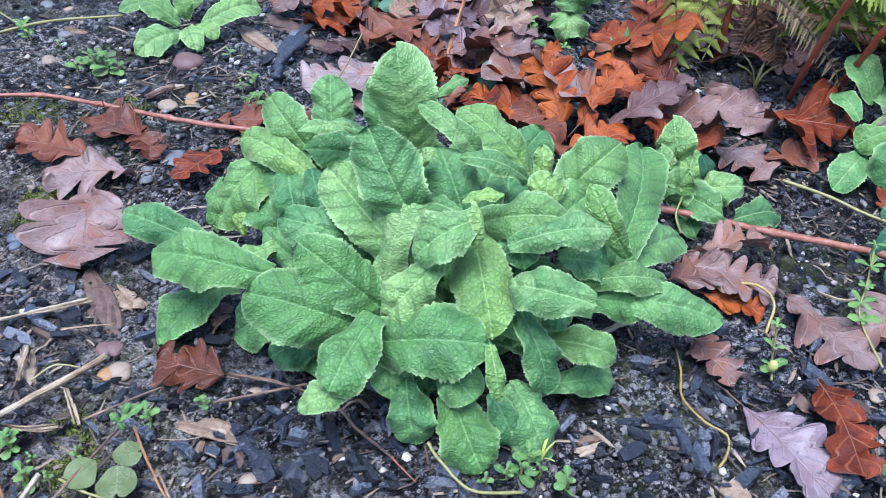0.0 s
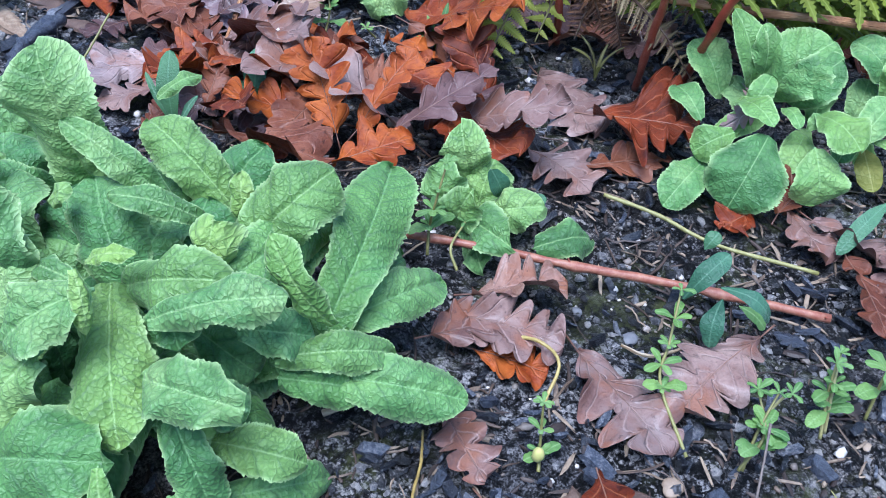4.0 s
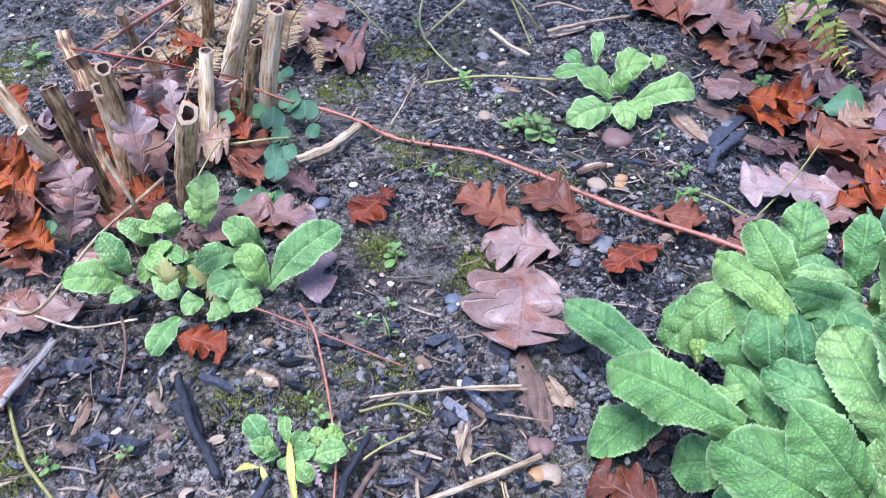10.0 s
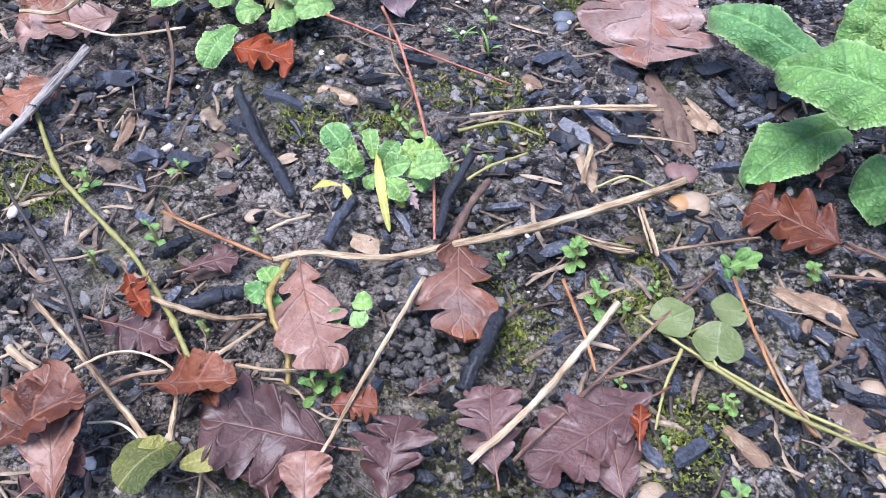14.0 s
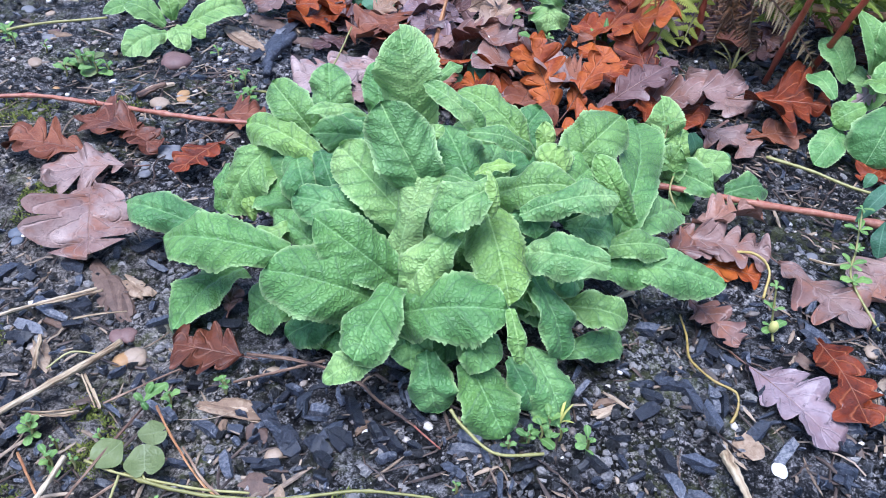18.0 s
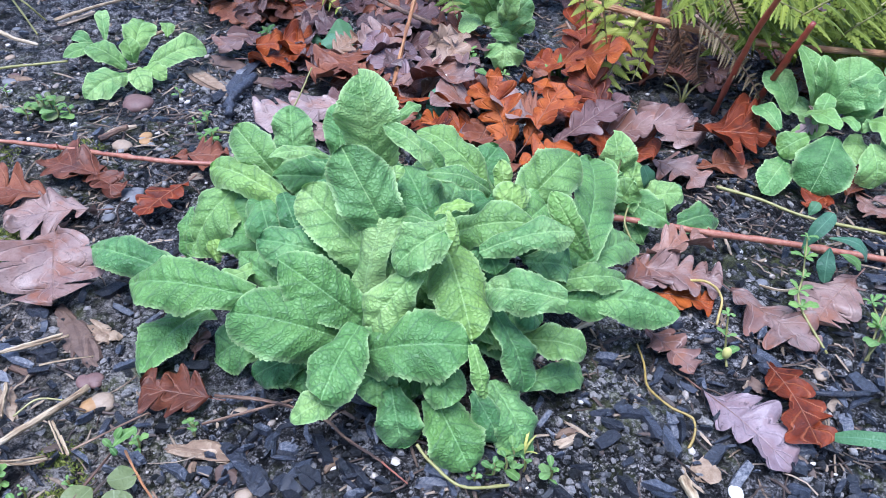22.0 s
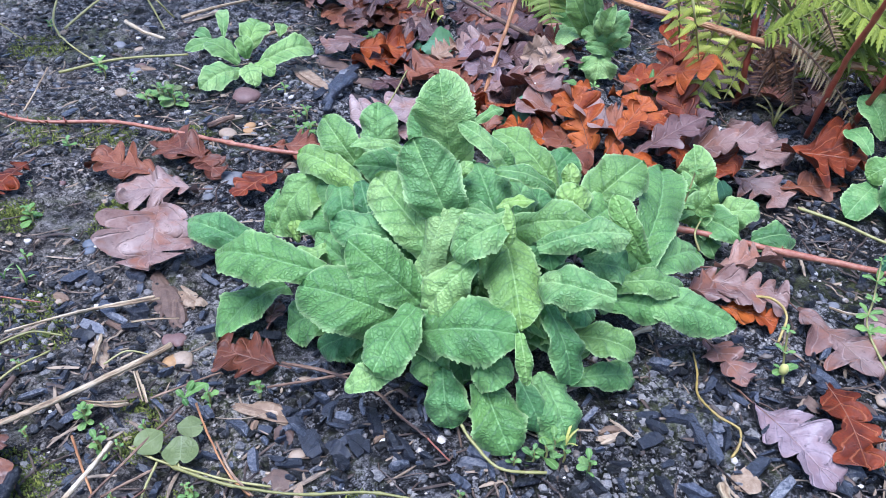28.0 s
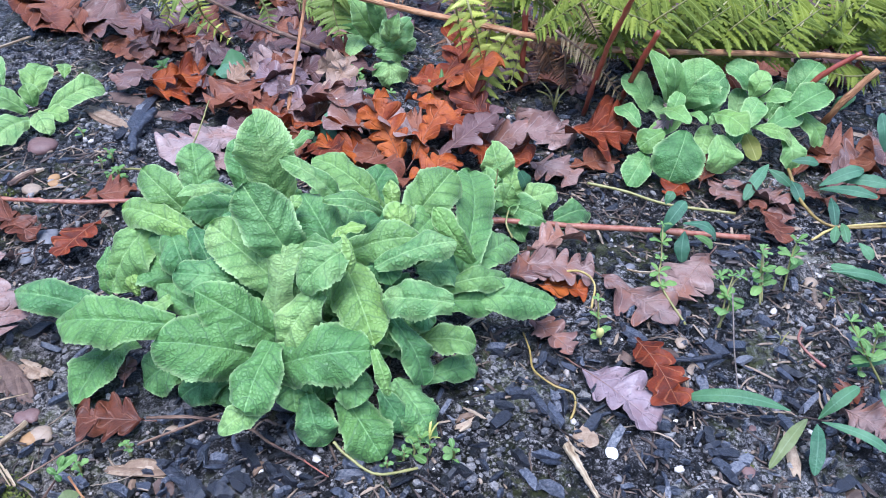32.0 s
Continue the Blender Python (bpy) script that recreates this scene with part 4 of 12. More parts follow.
def round_leaf(plant, x, y, z, size, tilt=20, turn=0, material=None, foot=None, label=""):
    """A coin-shaped leaf on a thin stalk that runs to foot."""
    g = radians(turn)
    d = np.array([math.cos(g) * math.cos(radians(tilt)), math.sin(g) * math.cos(radians(tilt)), math.sin(radians(tilt))])
    c = np.array([x, y, z])
    rng = np.random.default_rng(int(abs(x * 1931 + y * 773) * 1000))
    side = np.array([-math.sin(g), math.cos(g), 0.0])
    up = np.cross(d, side)
    rings, spokes = 6, 28
    ang = np.linspace(-math.pi, math.pi, spokes + 1)
    edge = 1 + 0.05 * np.sin(2 * ang + rng.uniform(0, 6)) + 0.035 * np.sin(5 * ang + rng.uniform(0, 6)) - 0.45 * np.exp(-((np.abs(ang) - math.pi) / 0.22) ** 2)
    rho = np.linspace(0.02, 1, rings)[:, None] * edge[None] * size / 2
    px, py = rho * np.cos(ang), rho * np.sin(ang)
    pz = 0.12 * rho * np.sin(3 * ang + rng.uniform(0, 6)) * rho / (size / 2) - 0.10 * np.abs(py) + 0.25 * rho ** 2 / size
    pts = c + px[..., None] * d + py[..., None] * side + pz[..., None] * up
    part("leaf", grid_mesh("leaf", pts, np.stack([py, px], -1)), material or WEED_BLUE, plant, label)
    if foot is not None:
        part("stalk", tube("stalk", path_through([foot, tuple(0.6 * c + 0.4 * np.array(foot) - (0, 0, 0.003)), tuple(c - d * size * 0.5)], 8), 0.0007, 5), GREEN_STEM, plant)


def grass_tuft(x, y, blades, length, label="small tuft of thin green grass", material=None, lean=(0, 0), w=0.003, z=0.0):
    plant = plant_at("grass_tuft", x, y, label, "grass", "small weeds")
    rng = np.random.default_rng(int(abs(x * 571 + y * 311) * 1000))
    for k in range(blades):
        g = rng.uniform(0, 6.28)
        v = np.array([math.cos(g) * 0.6 + lean[0], math.sin(g) * 0.6 + lean[1], 0.75])
        v /= np.linalg.norm(v)
        b = np.array([x, y, land(x, y) + z])
        ln = length * rng.uniform(0.65, 1.1)
        plain_leaf(plant, tuple(b), tuple(b + v * ln), w, 0, 0.12, 0.3, 0.25, material or WEED, 0.4, 0.6, "blade")
    return plant


def moss_patch(spots, per=800):
    """Tiny upright moss shoots on the soil, all in one sheet of stuff."""
    rng = random.Random(5)
    pieces = []
    for x, y, r in spots:
        for k in range(int(per * (r / 0.03) ** 1.6)):
            g, q = rng.uniform(0, 6.28), r * rng.random() ** 0.7
            px, py = x + q * math.cos(g), y + q * math.sin(g)
            h, w = rng.uniform(0.0008, 0.0030), rng.uniform(0.0004, 0.0010)
            z = land(px, py) + 0.001
            dx, dy = rng.uniform(-0.6, 0.6) * h, rng.uniform(-0.6, 0.6) * h
            v = [(px - w, py, z), (px + w, py, z), (px, py + w * 1.5, z), (px + dx, py + dy, z + h)]
            pieces.append((v, [(0, 1, 3), (1, 2, 3), (2, 0, 3)]))
    ob = part("moss", joined("moss", pieces), MOSS)
    return tagged(ob, "yellow-green moss cushions on damp soil", "moss", kind="stuff")


# ---- the large primrose ----
big = plant_at("primrose_plant", 0.0, 0.42, "large primrose with crinkled bright green leaves in a mound", "plant")
primrose_leaf(big, (-0.002, 0.504, 0.065), (-0.018, 0.508, 0.160), 0.045, -73, arch=0.05, fold=0.25, droop=0.05, full=0.67)
primrose_leaf(big, (-0.067, 0.547, 0.046), (-0.072, 0.585, 0.095), 0.034, -10, arch=0.05, shaded=1, full=0.67)
primrose_leaf(big, (-0.030, 0.538, 0.059), (-0.034, 0.570, 0.105), 0.025, -8, arch=0.05, shaded=1, full=0.67)
primrose_leaf(big, (-0.069, 0.491, 0.075), (-0.109, 0.520, 0.115), 0.030, -39, full=0.67)
primrose_leaf(big, (-0.041, 0.494, 0.105), (-0.081, 0.474, 0.118), 0.011, -21, arch=0.08)
primrose_leaf(big, (-0.026, 0.509, 0.070), (-0.080, 0.488, 0.092), 0.028, -47, shaded=1, full=0.67)
primrose_leaf(big, (0.049, 0.474, 0.087), (0.000, 0.479, 0.140), 0.019, -37, arch=0.08, full=0.67)
primrose_leaf(big, (0.081, 0.479, 0.076), (0.027, 0.521, 0.112), 0.031, -21, full=0.67)
primrose_leaf(big, (0.012, 0.591, 0.075), (0.037, 0.612, 0.080), 0.011, 20)
primrose_leaf(big, (0.085, 0.466, 0.083), (0.083, 0.479, 0.110), 0.014, -11, pale=1)
primrose_leaf(big, (0.006, 0.396, 0.088), (-0.032, 0.422, 0.158), 0.041, -47, arch=0.08, full=0.67)
primrose_leaf(big, (0.036, 0.420, 0.070), (0.012, 0.470, 0.112), 0.039, -16, shaded=1, full=0.67)
primrose_leaf(big, (0.071, 0.445, 0.105), (0.026, 0.445, 0.122), 0.016, -27, arch=0.15)
primrose_leaf(big, (0.030, 0.427, 0.069), (0.051, 0.471, 0.095), 0.031, 16, shaded=1, full=0.67)
primrose_leaf(big, (0.034, 0.411, 0.094), (0.088, 0.394, 0.118), 0.031, 35, arch=0.1, full=0.67)
primrose_leaf(big, (0.026, 0.402, 0.120), (0.051, 0.399, 0.128), 0.009, 22, pale=1)
primrose_leaf(big, (0.077, 0.412, 0.098), (0.080, 0.423, 0.128), 0.024, 6, pale=1, curl=0.5, full=0.67)
primrose_leaf(big, (0.082, 0.436, 0.085), (0.132, 0.464, 0.125), 0.038, 34, arch=0.1, full=0.67)
primrose_leaf(big, (0.123, 0.397, 0.059), (0.161, 0.516, 0.085), 0.039, 23, arch=0.1, shaded=1, full=0.67)
primrose_leaf(big, (0.134, 0.401, 0.079), (0.106, 0.418, 0.124), 0.018, -58, pale=1, full=0.67)
primrose_leaf(big, (0.054, 0.383, 0.103), (0.116, 0.390, 0.112), 0.023, 27, wave=0.16, teeth=0.11, full=0.67)
primrose_leaf(big, (0.058, 0.407, 0.094), (0.066, 0.379, 0.088), 0.025, 8, shaded=1, full=0.62)
primrose_leaf(big, (0.118, 0.414, 0.054), (0.192, 0.470, 0.040), 0.029, 32, shaded=1, full=0.62)
primrose_leaf(big, (0.122, 0.393, 0.052), (0.201, 0.386, 0.040), 0.032, 28, arch=0.1, full=0.62, shaded=1)
primrose_leaf(big, (0.106, 0.390, 0.069), (0.165, 0.402, 0.058), 0.022, 29, full=0.62)
primrose_leaf(big, (0.107, 0.389, 0.054), (0.151, 0.387, 0.048), 0.025, 35, shaded=1, full=0.62)
primrose_leaf(big, (0.102, 0.338, 0.100), (0.054, 0.357, 0.096), 0.031, -32, arch=0.1, droop=0.05, full=0.62)
primrose_leaf(big, (0.063, 0.358, 0.074), (0.082, 0.331, 0.028), 0.024, 9, fold=0.3, shaded=1, full=0.62)
primrose_leaf(big, (0.080, 0.354, 0.052), (0.124, 0.344, 0.050), 0.025, 25, wave=0.16, teeth=0.11, full=0.62)
primrose_leaf(big, (0.083, 0.341, 0.024), (0.135, 0.362, 0.008), 0.022, 33, shaded=1, full=0.62)
primrose_leaf(big, (0.022, 0.327, 0.034), (0.043, 0.288, 0.006), 0.036, 21, arch=0.08, shaded=1, full=0.62)
primrose_leaf(big, (0.061, 0.336, 0.034), (0.083, 0.300, 0.002), 0.034, 6, arch=0.08, shaded=1, full=0.62)
primrose_leaf(big, (0.047, 0.323, 0.039), (0.064, 0.307, 0.008), 0.020, 29, shaded=1, full=0.62)
primrose_leaf(big, (-0.004, 0.329, 0.039), (0.003, 0.308, 0.004), 0.030, 24, arch=0.08, shaded=1, full=0.62)
primrose_leaf(big, (0.043, 0.322, 0.082), (0.049, 0.302, 0.056), 0.011, 9, pale=1)
primrose_leaf(big, (-0.030, 0.319, 0.049), (-0.065, 0.302, 0.045), 0.019, -19, arch=0.06, full=0.62)
primrose_leaf(big, (-0.023, 0.350, 0.074), (-0.047, 0.304, 0.058), 0.034, -1, arch=0.08, full=0.62, shaded=1)
primrose_leaf(big, (-0.011, 0.360, 0.044), (-0.013, 0.325, 0.026), 0.027, 2, shaded=1, full=0.62)
primrose_leaf(big, (-0.032, 0.349, 0.048), (0.043, 0.328, 0.076), 0.043, 34, arch=0.12, wave=0.16, teeth=0.11, full=0.67, shaded=1)
primrose_leaf(big, (0.017, 0.335, 0.049), (0.037, 0.313, 0.042), 0.029, 23, shaded=1, full=0.62)
primrose_leaf(big, (0.012, 0.364, 0.104), (-0.020, 0.354, 0.058), 0.032, -33, arch=0.1, full=0.62)
primrose_leaf(big, (0.032, 0.407, 0.102), (0.046, 0.336, 0.072), 0.037, 6, arch=0.03, full=0.62)
primrose_leaf(big, (0.032, 0.379, 0.139), (0.035, 0.366, 0.113), 0.009, -20, pale=1, curl=0.6)
primrose_leaf(big, (0.036, 0.380, 0.127), (-0.002, 0.364, 0.108), 0.032, -23, arch=0.12, full=0.62)
primrose_leaf(big, (0.027, 0.389, 0.120), (0.002, 0.404, 0.116), 0.013, -25)
primrose_leaf(big, (-0.022, 0.378, 0.059), (-0.000, 0.406, 0.130), 0.025, 4, arch=0.06, full=0.67)
primrose_leaf(big, (0.001, 0.384, 0.074), (-0.058, 0.432, 0.120), 0.037, -35, arch=0.07, full=0.67)
primrose_leaf(big, (-0.008, 0.372, 0.041), (-0.073, 0.385, 0.099), 0.037, -43, arch=0.08, full=0.67, shaded=1)
primrose_leaf(big, (-0.010, 0.408, 0.062), (-0.087, 0.411, 0.095), 0.034, -34, shaded=1, full=0.67)
primrose_leaf(big, (-0.018, 0.364, 0.039), (-0.101, 0.364, 0.076), 0.048, -37, arch=0.1, full=0.67, shaded=1)
primrose_leaf(big, (-0.076, 0.399, 0.024), (-0.122, 0.391, 0.008), 0.036, -28, shaded=1, full=0.62)
primrose_leaf(big, (-0.055, 0.392, 0.029), (-0.077, 0.370, 0.018), 0.029, -16, shaded=1, full=0.62)
primrose_leaf(big, (-0.091, 0.417, 0.066), (-0.124, 0.392, 0.063), 0.017, -13, arch=0.06)
primrose_leaf(big, (-0.062, 0.395, 0.056), (-0.104, 0.438, 0.060), 0.020, -34, shaded=1, full=0.62)
primrose_leaf(big, (-0.089, 0.387, 0.066), (-0.177, 0.417, 0.056), 0.038, -32, arch=0.1, shaded=1, full=0.62)
primrose_leaf(big, (-0.141, 0.449, 0.030), (-0.220, 0.486, 0.033), 0.030, -32, arch=0.08, shaded=1, full=0.62)
primrose_leaf(big, (-0.129, 0.436, 0.012), (-0.171, 0.384, 0.002), 0.036, -3, fold=0.3, wave=0.14, shaded=1, full=0.62)
primrose_leaf(big, (-0.100, 0.491, 0.089), (-0.141, 0.460, 0.043), 0.041, -15, arch=0.12, full=0.62)
primrose_leaf(big, (-0.073, 0.461, 0.092), (-0.126, 0.502, 0.092), 0.027, -28, arch=0.1, full=0.62)
primrose_leaf(big, (-0.140, 0.482, 0.070), (-0.142, 0.461, 0.036), 0.016, 28, shaded=1)
primrose_leaf(big, (-0.122, 0.472, 0.065), (-0.121, 0.448, 0.045), 0.012, 23, pale=1)
primrose_leaf(big, (-0.090, 0.475, 0.086), (-0.081, 0.437, 0.075), 0.031, 13, shaded=1, full=0.62)
primrose_leaf(big, (-0.103, 0.493, 0.080), (-0.126, 0.515, 0.088), 0.010, -28, pale=1)
primrose_leaf(big, (-0.073, 0.465, 0.094), (-0.061, 0.431, 0.080), 0.020, 15, shaded=1, full=0.62)
primrose_leaf(big, (-0.018, 0.431, 0.072), (-0.048, 0.464, 0.105), 0.028, -28, shaded=1, full=0.67)
primrose_leaf(big, (-0.001, 0.443, 0.115), (0.009, 0.447, 0.126), 0.010, 29)
primrose_leaf(big, (0.089, 0.396, 0.082), (0.125, 0.402, 0.070), 0.026, 36, shaded=1, full=0.62)
primrose_leaf(big, (0.129, 0.481, 0.075), (0.068, 0.395, 0.095), 0.030, -30, shaded=1, full=0.67)
primrose_leaf(big, (0.072, 0.371, 0.074), (0.096, 0.361, 0.060), 0.023, 30, shaded=1, full=0.62)
primrose_leaf(big, (0.004, 0.379, 0.064), (0.018, 0.353, 0.050), 0.024, 21, shaded=1, full=0.62)
primrose_leaf(big, (-0.027, 0.398, 0.044), (-0.049, 0.392, 0.040), 0.025, -33, shaded=1, full=0.62)
primrose_leaf(big, (0.055, 0.426, 0.047), (0.063, 0.480, 0.091), 0.042, 1, shaded=1, full=0.67)
primrose_leaf(big, (-0.002, 0.465, 0.049), (-0.006, 0.499, 0.086), 0.044, -9, shaded=1, full=0.67)
primrose_leaf(big, (-0.037, 0.448, 0.056), (-0.048, 0.503, 0.086), 0.042, -11, shaded=1, full=0.67)
primrose_leaf(big, (-0.068, 0.440, 0.056), (-0.100, 0.503, 0.084), 0.040, -25, shaded=1, full=0.67)
primrose_leaf(big, (0.097, 0.428, 0.056), (0.121, 0.498, 0.086), 0.042, 12, shaded=1, full=0.67)
primrose_leaf(big, (0.041, 0.457, 0.049), (0.038, 0.522, 0.086), 0.043, -6, shaded=1, full=0.67)
primrose_leaf(big, (-0.064, 0.435, 0.044), (-0.119, 0.489, 0.061), 0.040, -36, shaded=1, full=0.67)
primrose_leaf(big, (0.111, 0.421, 0.042), (0.169, 0.485, 0.046), 0.038, 28, shaded=1, full=0.62)
primrose_leaf(big, (0.067, 0.411, 0.062), (0.096, 0.397, 0.046), 0.034, 33, shaded=1, full=0.62)
primrose_leaf(big, (0.026, 0.420, 0.072), (0.039, 0.389, 0.056), 0.034, 16, shaded=1, full=0.62)
primrose_leaf(big, (-0.055, 0.377, 0.024), (-0.094, 0.368, 0.012), 0.029, -31, shaded=1, full=0.62)
primrose_leaf(big, (0.059, 0.491, 0.060), (0.089, 0.522, 0.095), 0.036, 17, arch=0.08, shaded=1)
primrose_leaf(big, (0.003, 0.499, 0.050), (-0.010, 0.535, 0.085), 0.042, -7, arch=0.08, shaded=1)
primrose_leaf(big, (-0.049, 0.499, 0.055), (-0.061, 0.534, 0.090), 0.044, -7, arch=0.08, shaded=1)
primrose_leaf(big, (-0.072, 0.501, 0.055), (-0.100, 0.519, 0.090), 0.038, -22, arch=0.08, shaded=1)
primrose_leaf(big, (0.085, 0.463, 0.050), (0.111, 0.495, 0.075), 0.035, 15, arch=0.08, shaded=1)
primrose_leaf(big, (0.045, 0.509, 0.050), (0.044, 0.539, 0.085), 0.038, -0, arch=0.08, shaded=1)
primrose_leaf(big, (0.072, 0.418, 0.040), (0.124, 0.423, 0.030), 0.035, 23, arch=0.08, shaded=1)
primrose_leaf(big, (0.044, 0.409, 0.040), (0.089, 0.381, 0.030), 0.034, 19, arch=0.08, shaded=1)
primrose_leaf(big, (-0.037, 0.447, 0.060), (-0.064, 0.472, 0.085), 0.034, -17, arch=0.08, shaded=1)
primrose_leaf(big, (0.029, 0.462, 0.060), (0.028, 0.480, 0.095), 0.031, 0, arch=0.08, shaded=1)
for ring, reach, rise in ((13, 0.78, 0.012), (11, 0.58, 0.034), (8, 0.36, 0.050)):
    for k in range(ring):
        g = 2 * math.pi * (k + 0.5 * (ring % 2)) / ring + 0.2 * math.sin(3.0 * k)
        cx, cy = math.cos(g), math.sin(g)
        primrose_leaf(big, (0.004 + 0.02 * cx, 0.410 + 0.015 * cy, 0.008), (0.004 + 0.140 * reach * cx, 0.410 + (0.12 if cy > 0 else 0.088) * reach * cy, rise + 0.008 * math.sin(7.0 * k)), 0.042 + 0.008 * math.sin(5.0 * k), 12 * math.sin(11.0 * k), arch=0.14, shaded=1)
for k in range(9):
    g = 0.3 + 2.5 * k / 8
    cx, cy = math.cos(g), math.sin(g)
    near = 0.75 + 0.2 * math.sin(4.0 * k)
    primrose_leaf(big, (0.01 + 0.02 * cx, 0.43 + 0.02 * cy, 0.02), (0.01 + 0.11 * near * cx, 0.435 + 0.075 * near * cy, 0.074 + 0.008 * math.sin(5.0 * k)), 0.040 + 0.008 * math.sin(3.0 * k), 14 * math.sin(9.0 * k), arch=0.10, shaded=1)


# ---- fallen oak leaves ----
oak_leaf((-0.234, 0.564, 0.006), (-0.305, 0.556, 0.006), 0.069, "mauve")
oak_leaf((-0.258, 0.549, 0.006), (-0.247, 0.452, 0.006), 0.086, "mauve", depth=0.74, cup=0.3, lobes=5)
oak_leaf((-0.275, 0.592, 0.006), (-0.346, 0.603, 0.006), 0.058, "brown")
oak_leaf((-0.224, 0.609, 0.006), (-0.298, 0.639, 0.006), 0.059, "brown")
oak_leaf((-0.399, 0.594, 0.006), (-0.413, 0.540, 0.006), 0.046, "orange")
oak_leaf((-0.166, 0.609, 0.006), (-0.196, 0.555, 0.006), 0.034, "orange")
oak_leaf((-0.477, 0.368, 0.010), (-0.437, 0.375, 0.008), 0.037, "orange")
oak_leaf((-0.526, 0.515, 0.006), (-0.443, 0.526, 0.006), 0.044, "mauve")
oak_leaf((-0.471, 0.538, 0.006), (-0.396, 0.446, 0.006), 0.043, "slate")
oak_leaf((-0.557, 0.375, 0.006), (-0.609, 0.332, 0.006), 0.046, "mauve")
oak_leaf((-0.583, 0.873, 0.020), (-0.617, 0.787, 0.020), 0.071, "mauve")
oak_leaf((-0.577, 0.789, 0.020), (-0.526, 0.807, 0.006), 0.092, "mauve")
oak_leaf((-0.605, 0.762, 0.006), (-0.666, 0.794, 0.006), 0.039, "orange")
oak_leaf((-0.233, 1.052, 0.006), (-0.125, 1.021, 0.006), 0.134, "mauve")
oak_leaf((-0.286, 1.073, 0.006), (-0.221, 1.040, 0.006), 0.072, "brown")
oak_leaf((-0.130, 0.845, 0.006), (-0.049, 0.843, 0.006), 0.101, "orange")
oak_leaf((-0.150, 0.999, 0.006), (-0.085, 0.968, 0.006), 0.088, "brown")
oak_leaf((0.003, 0.814, 0.020), (-0.057, 0.775, 0.020), 0.081, "brown")
oak_leaf((0.039, 0.761, 0.020), (0.004, 0.854, 0.030), 0.052, "slate", roll=-21)
oak_leaf((-0.026, 0.733, 0.012), (-0.113, 0.702, 0.012), 0.070, "pink")
oak_leaf((-0.034, 0.706, 0.012), (0.015, 0.752, 0.020), 0.049, "orange")
oak_leaf((0.053, 0.731, 0.020), (0.099, 0.822, 0.050), 0.038, "tan", roll=8, cup=0.5)
oak_leaf((-0.186, 0.647, 0.006), (-0.134, 0.647, 0.006), 0.049, "brown")
oak_leaf((-0.118, 0.665, 0.006), (-0.080, 0.644, 0.006), 0.042, "mauve")
oak_leaf((0.042, 0.677, 0.006), (0.095, 0.626, 0.006), 0.059, "slate")
oak_leaf((-0.013, 0.704, 0.010), (-0.061, 0.674, 0.006), 0.038, "mauve")
oak_leaf((-0.089, 0.673, 0.006), (-0.105, 0.619, 0.006), 0.031, "brown")
oak_leaf((0.021, 0.665, 0.020), (0.034, 0.693, 0.040), 0.025, "brown", roll=7)
oak_leaf((-0.040, 0.832, 0.020), (-0.010, 0.845, 0.030), 0.051, "tan")
oak_leaf((-0.122, 0.857, 0.015), (-0.067, 0.858, 0.015), 0.070, "orange")
oak_leaf((0.067, 0.716, 0.020), (0.103, 0.756, 0.030), 0.039, "orange")
oak_leaf((-0.067, 0.807, 0.006), (-0.095, 0.774, 0.006), 0.034, "dark")
oak_leaf((-0.024, 0.653, 0.006), (-0.003, 0.684, 0.006), 0.032, "brown")
oak_leaf((0.084, 0.697, 0.030), (0.140, 0.739, 0.030), 0.050, "brown")
oak_leaf((-0.309, 1.139, 0.020), (-0.240, 1.018, 0.006), 0.068, "brown")
oak_leaf((-0.245, 1.078, 0.006), (-0.122, 1.020, 0.006), 0.100, "mauve")
oak_leaf((-0.188, 0.988, 0.006), (-0.144, 0.942, 0.006), 0.049, "brown")
oak_leaf((-0.107, 0.985, 0.015), (-0.062, 0.977, 0.006), 0.063, "orange")
oak_leaf((-0.469, 1.208, 0.006), (-0.513, 1.150, 0.006), 0.081, "mauve")
oak_leaf((-0.363, 1.298, 0.006), (-0.297, 1.260, 0.006), 0.073, "orange")
oak_leaf((-0.446, 1.294, 0.006), (-0.404, 1.327, 0.006), 0.087, "mauve")
oak_leaf((0.041, 1.067, 0.006), (-0.002, 0.983, 0.006), 0.051, "dark")
oak_leaf((0.095, 1.149, 0.006), (0.053, 1.058, 0.006), 0.061, "brown")
oak_leaf((0.130, 0.862, 0.006), (0.096, 0.888, 0.006), 0.076, "brown")
oak_leaf((-0.002, 0.961, 0.006), (0.044, 0.932, 0.006), 0.083, "brown")
oak_leaf((-0.065, 1.409, 0.006), (0.008, 1.410, 0.006), 0.130, "mauve")
oak_leaf((0.015, 0.777, 0.030), (0.045, 0.809, 0.030), 0.043, "dark")
oak_leaf((-0.741, 0.846, 0.060), (-0.692, 0.828, 0.090), 0.041, "orange")
oak_leaf((0.119, 0.618, 0.030), (0.100, 0.668, 0.075), 0.051, "orange", roll=-23, cup=0.4)
oak_leaf((0.156, 0.709, 0.030), (0.206, 0.660, 0.030), 0.067, "orange")
oak_leaf((0.188, 0.675, 0.030), (0.249, 0.597, 0.030), 0.078, "orange")
oak_leaf((0.121, 0.585, 0.030), (0.174, 0.606, 0.040), 0.050, "orange")
oak_leaf((0.121, 0.674, 0.030), (0.078, 0.592, 0.040), 0.038, "brown", roll=-20)
oak_leaf((0.281, 0.738, 0.006), (0.313, 0.657, 0.006), 0.068, "mauve")
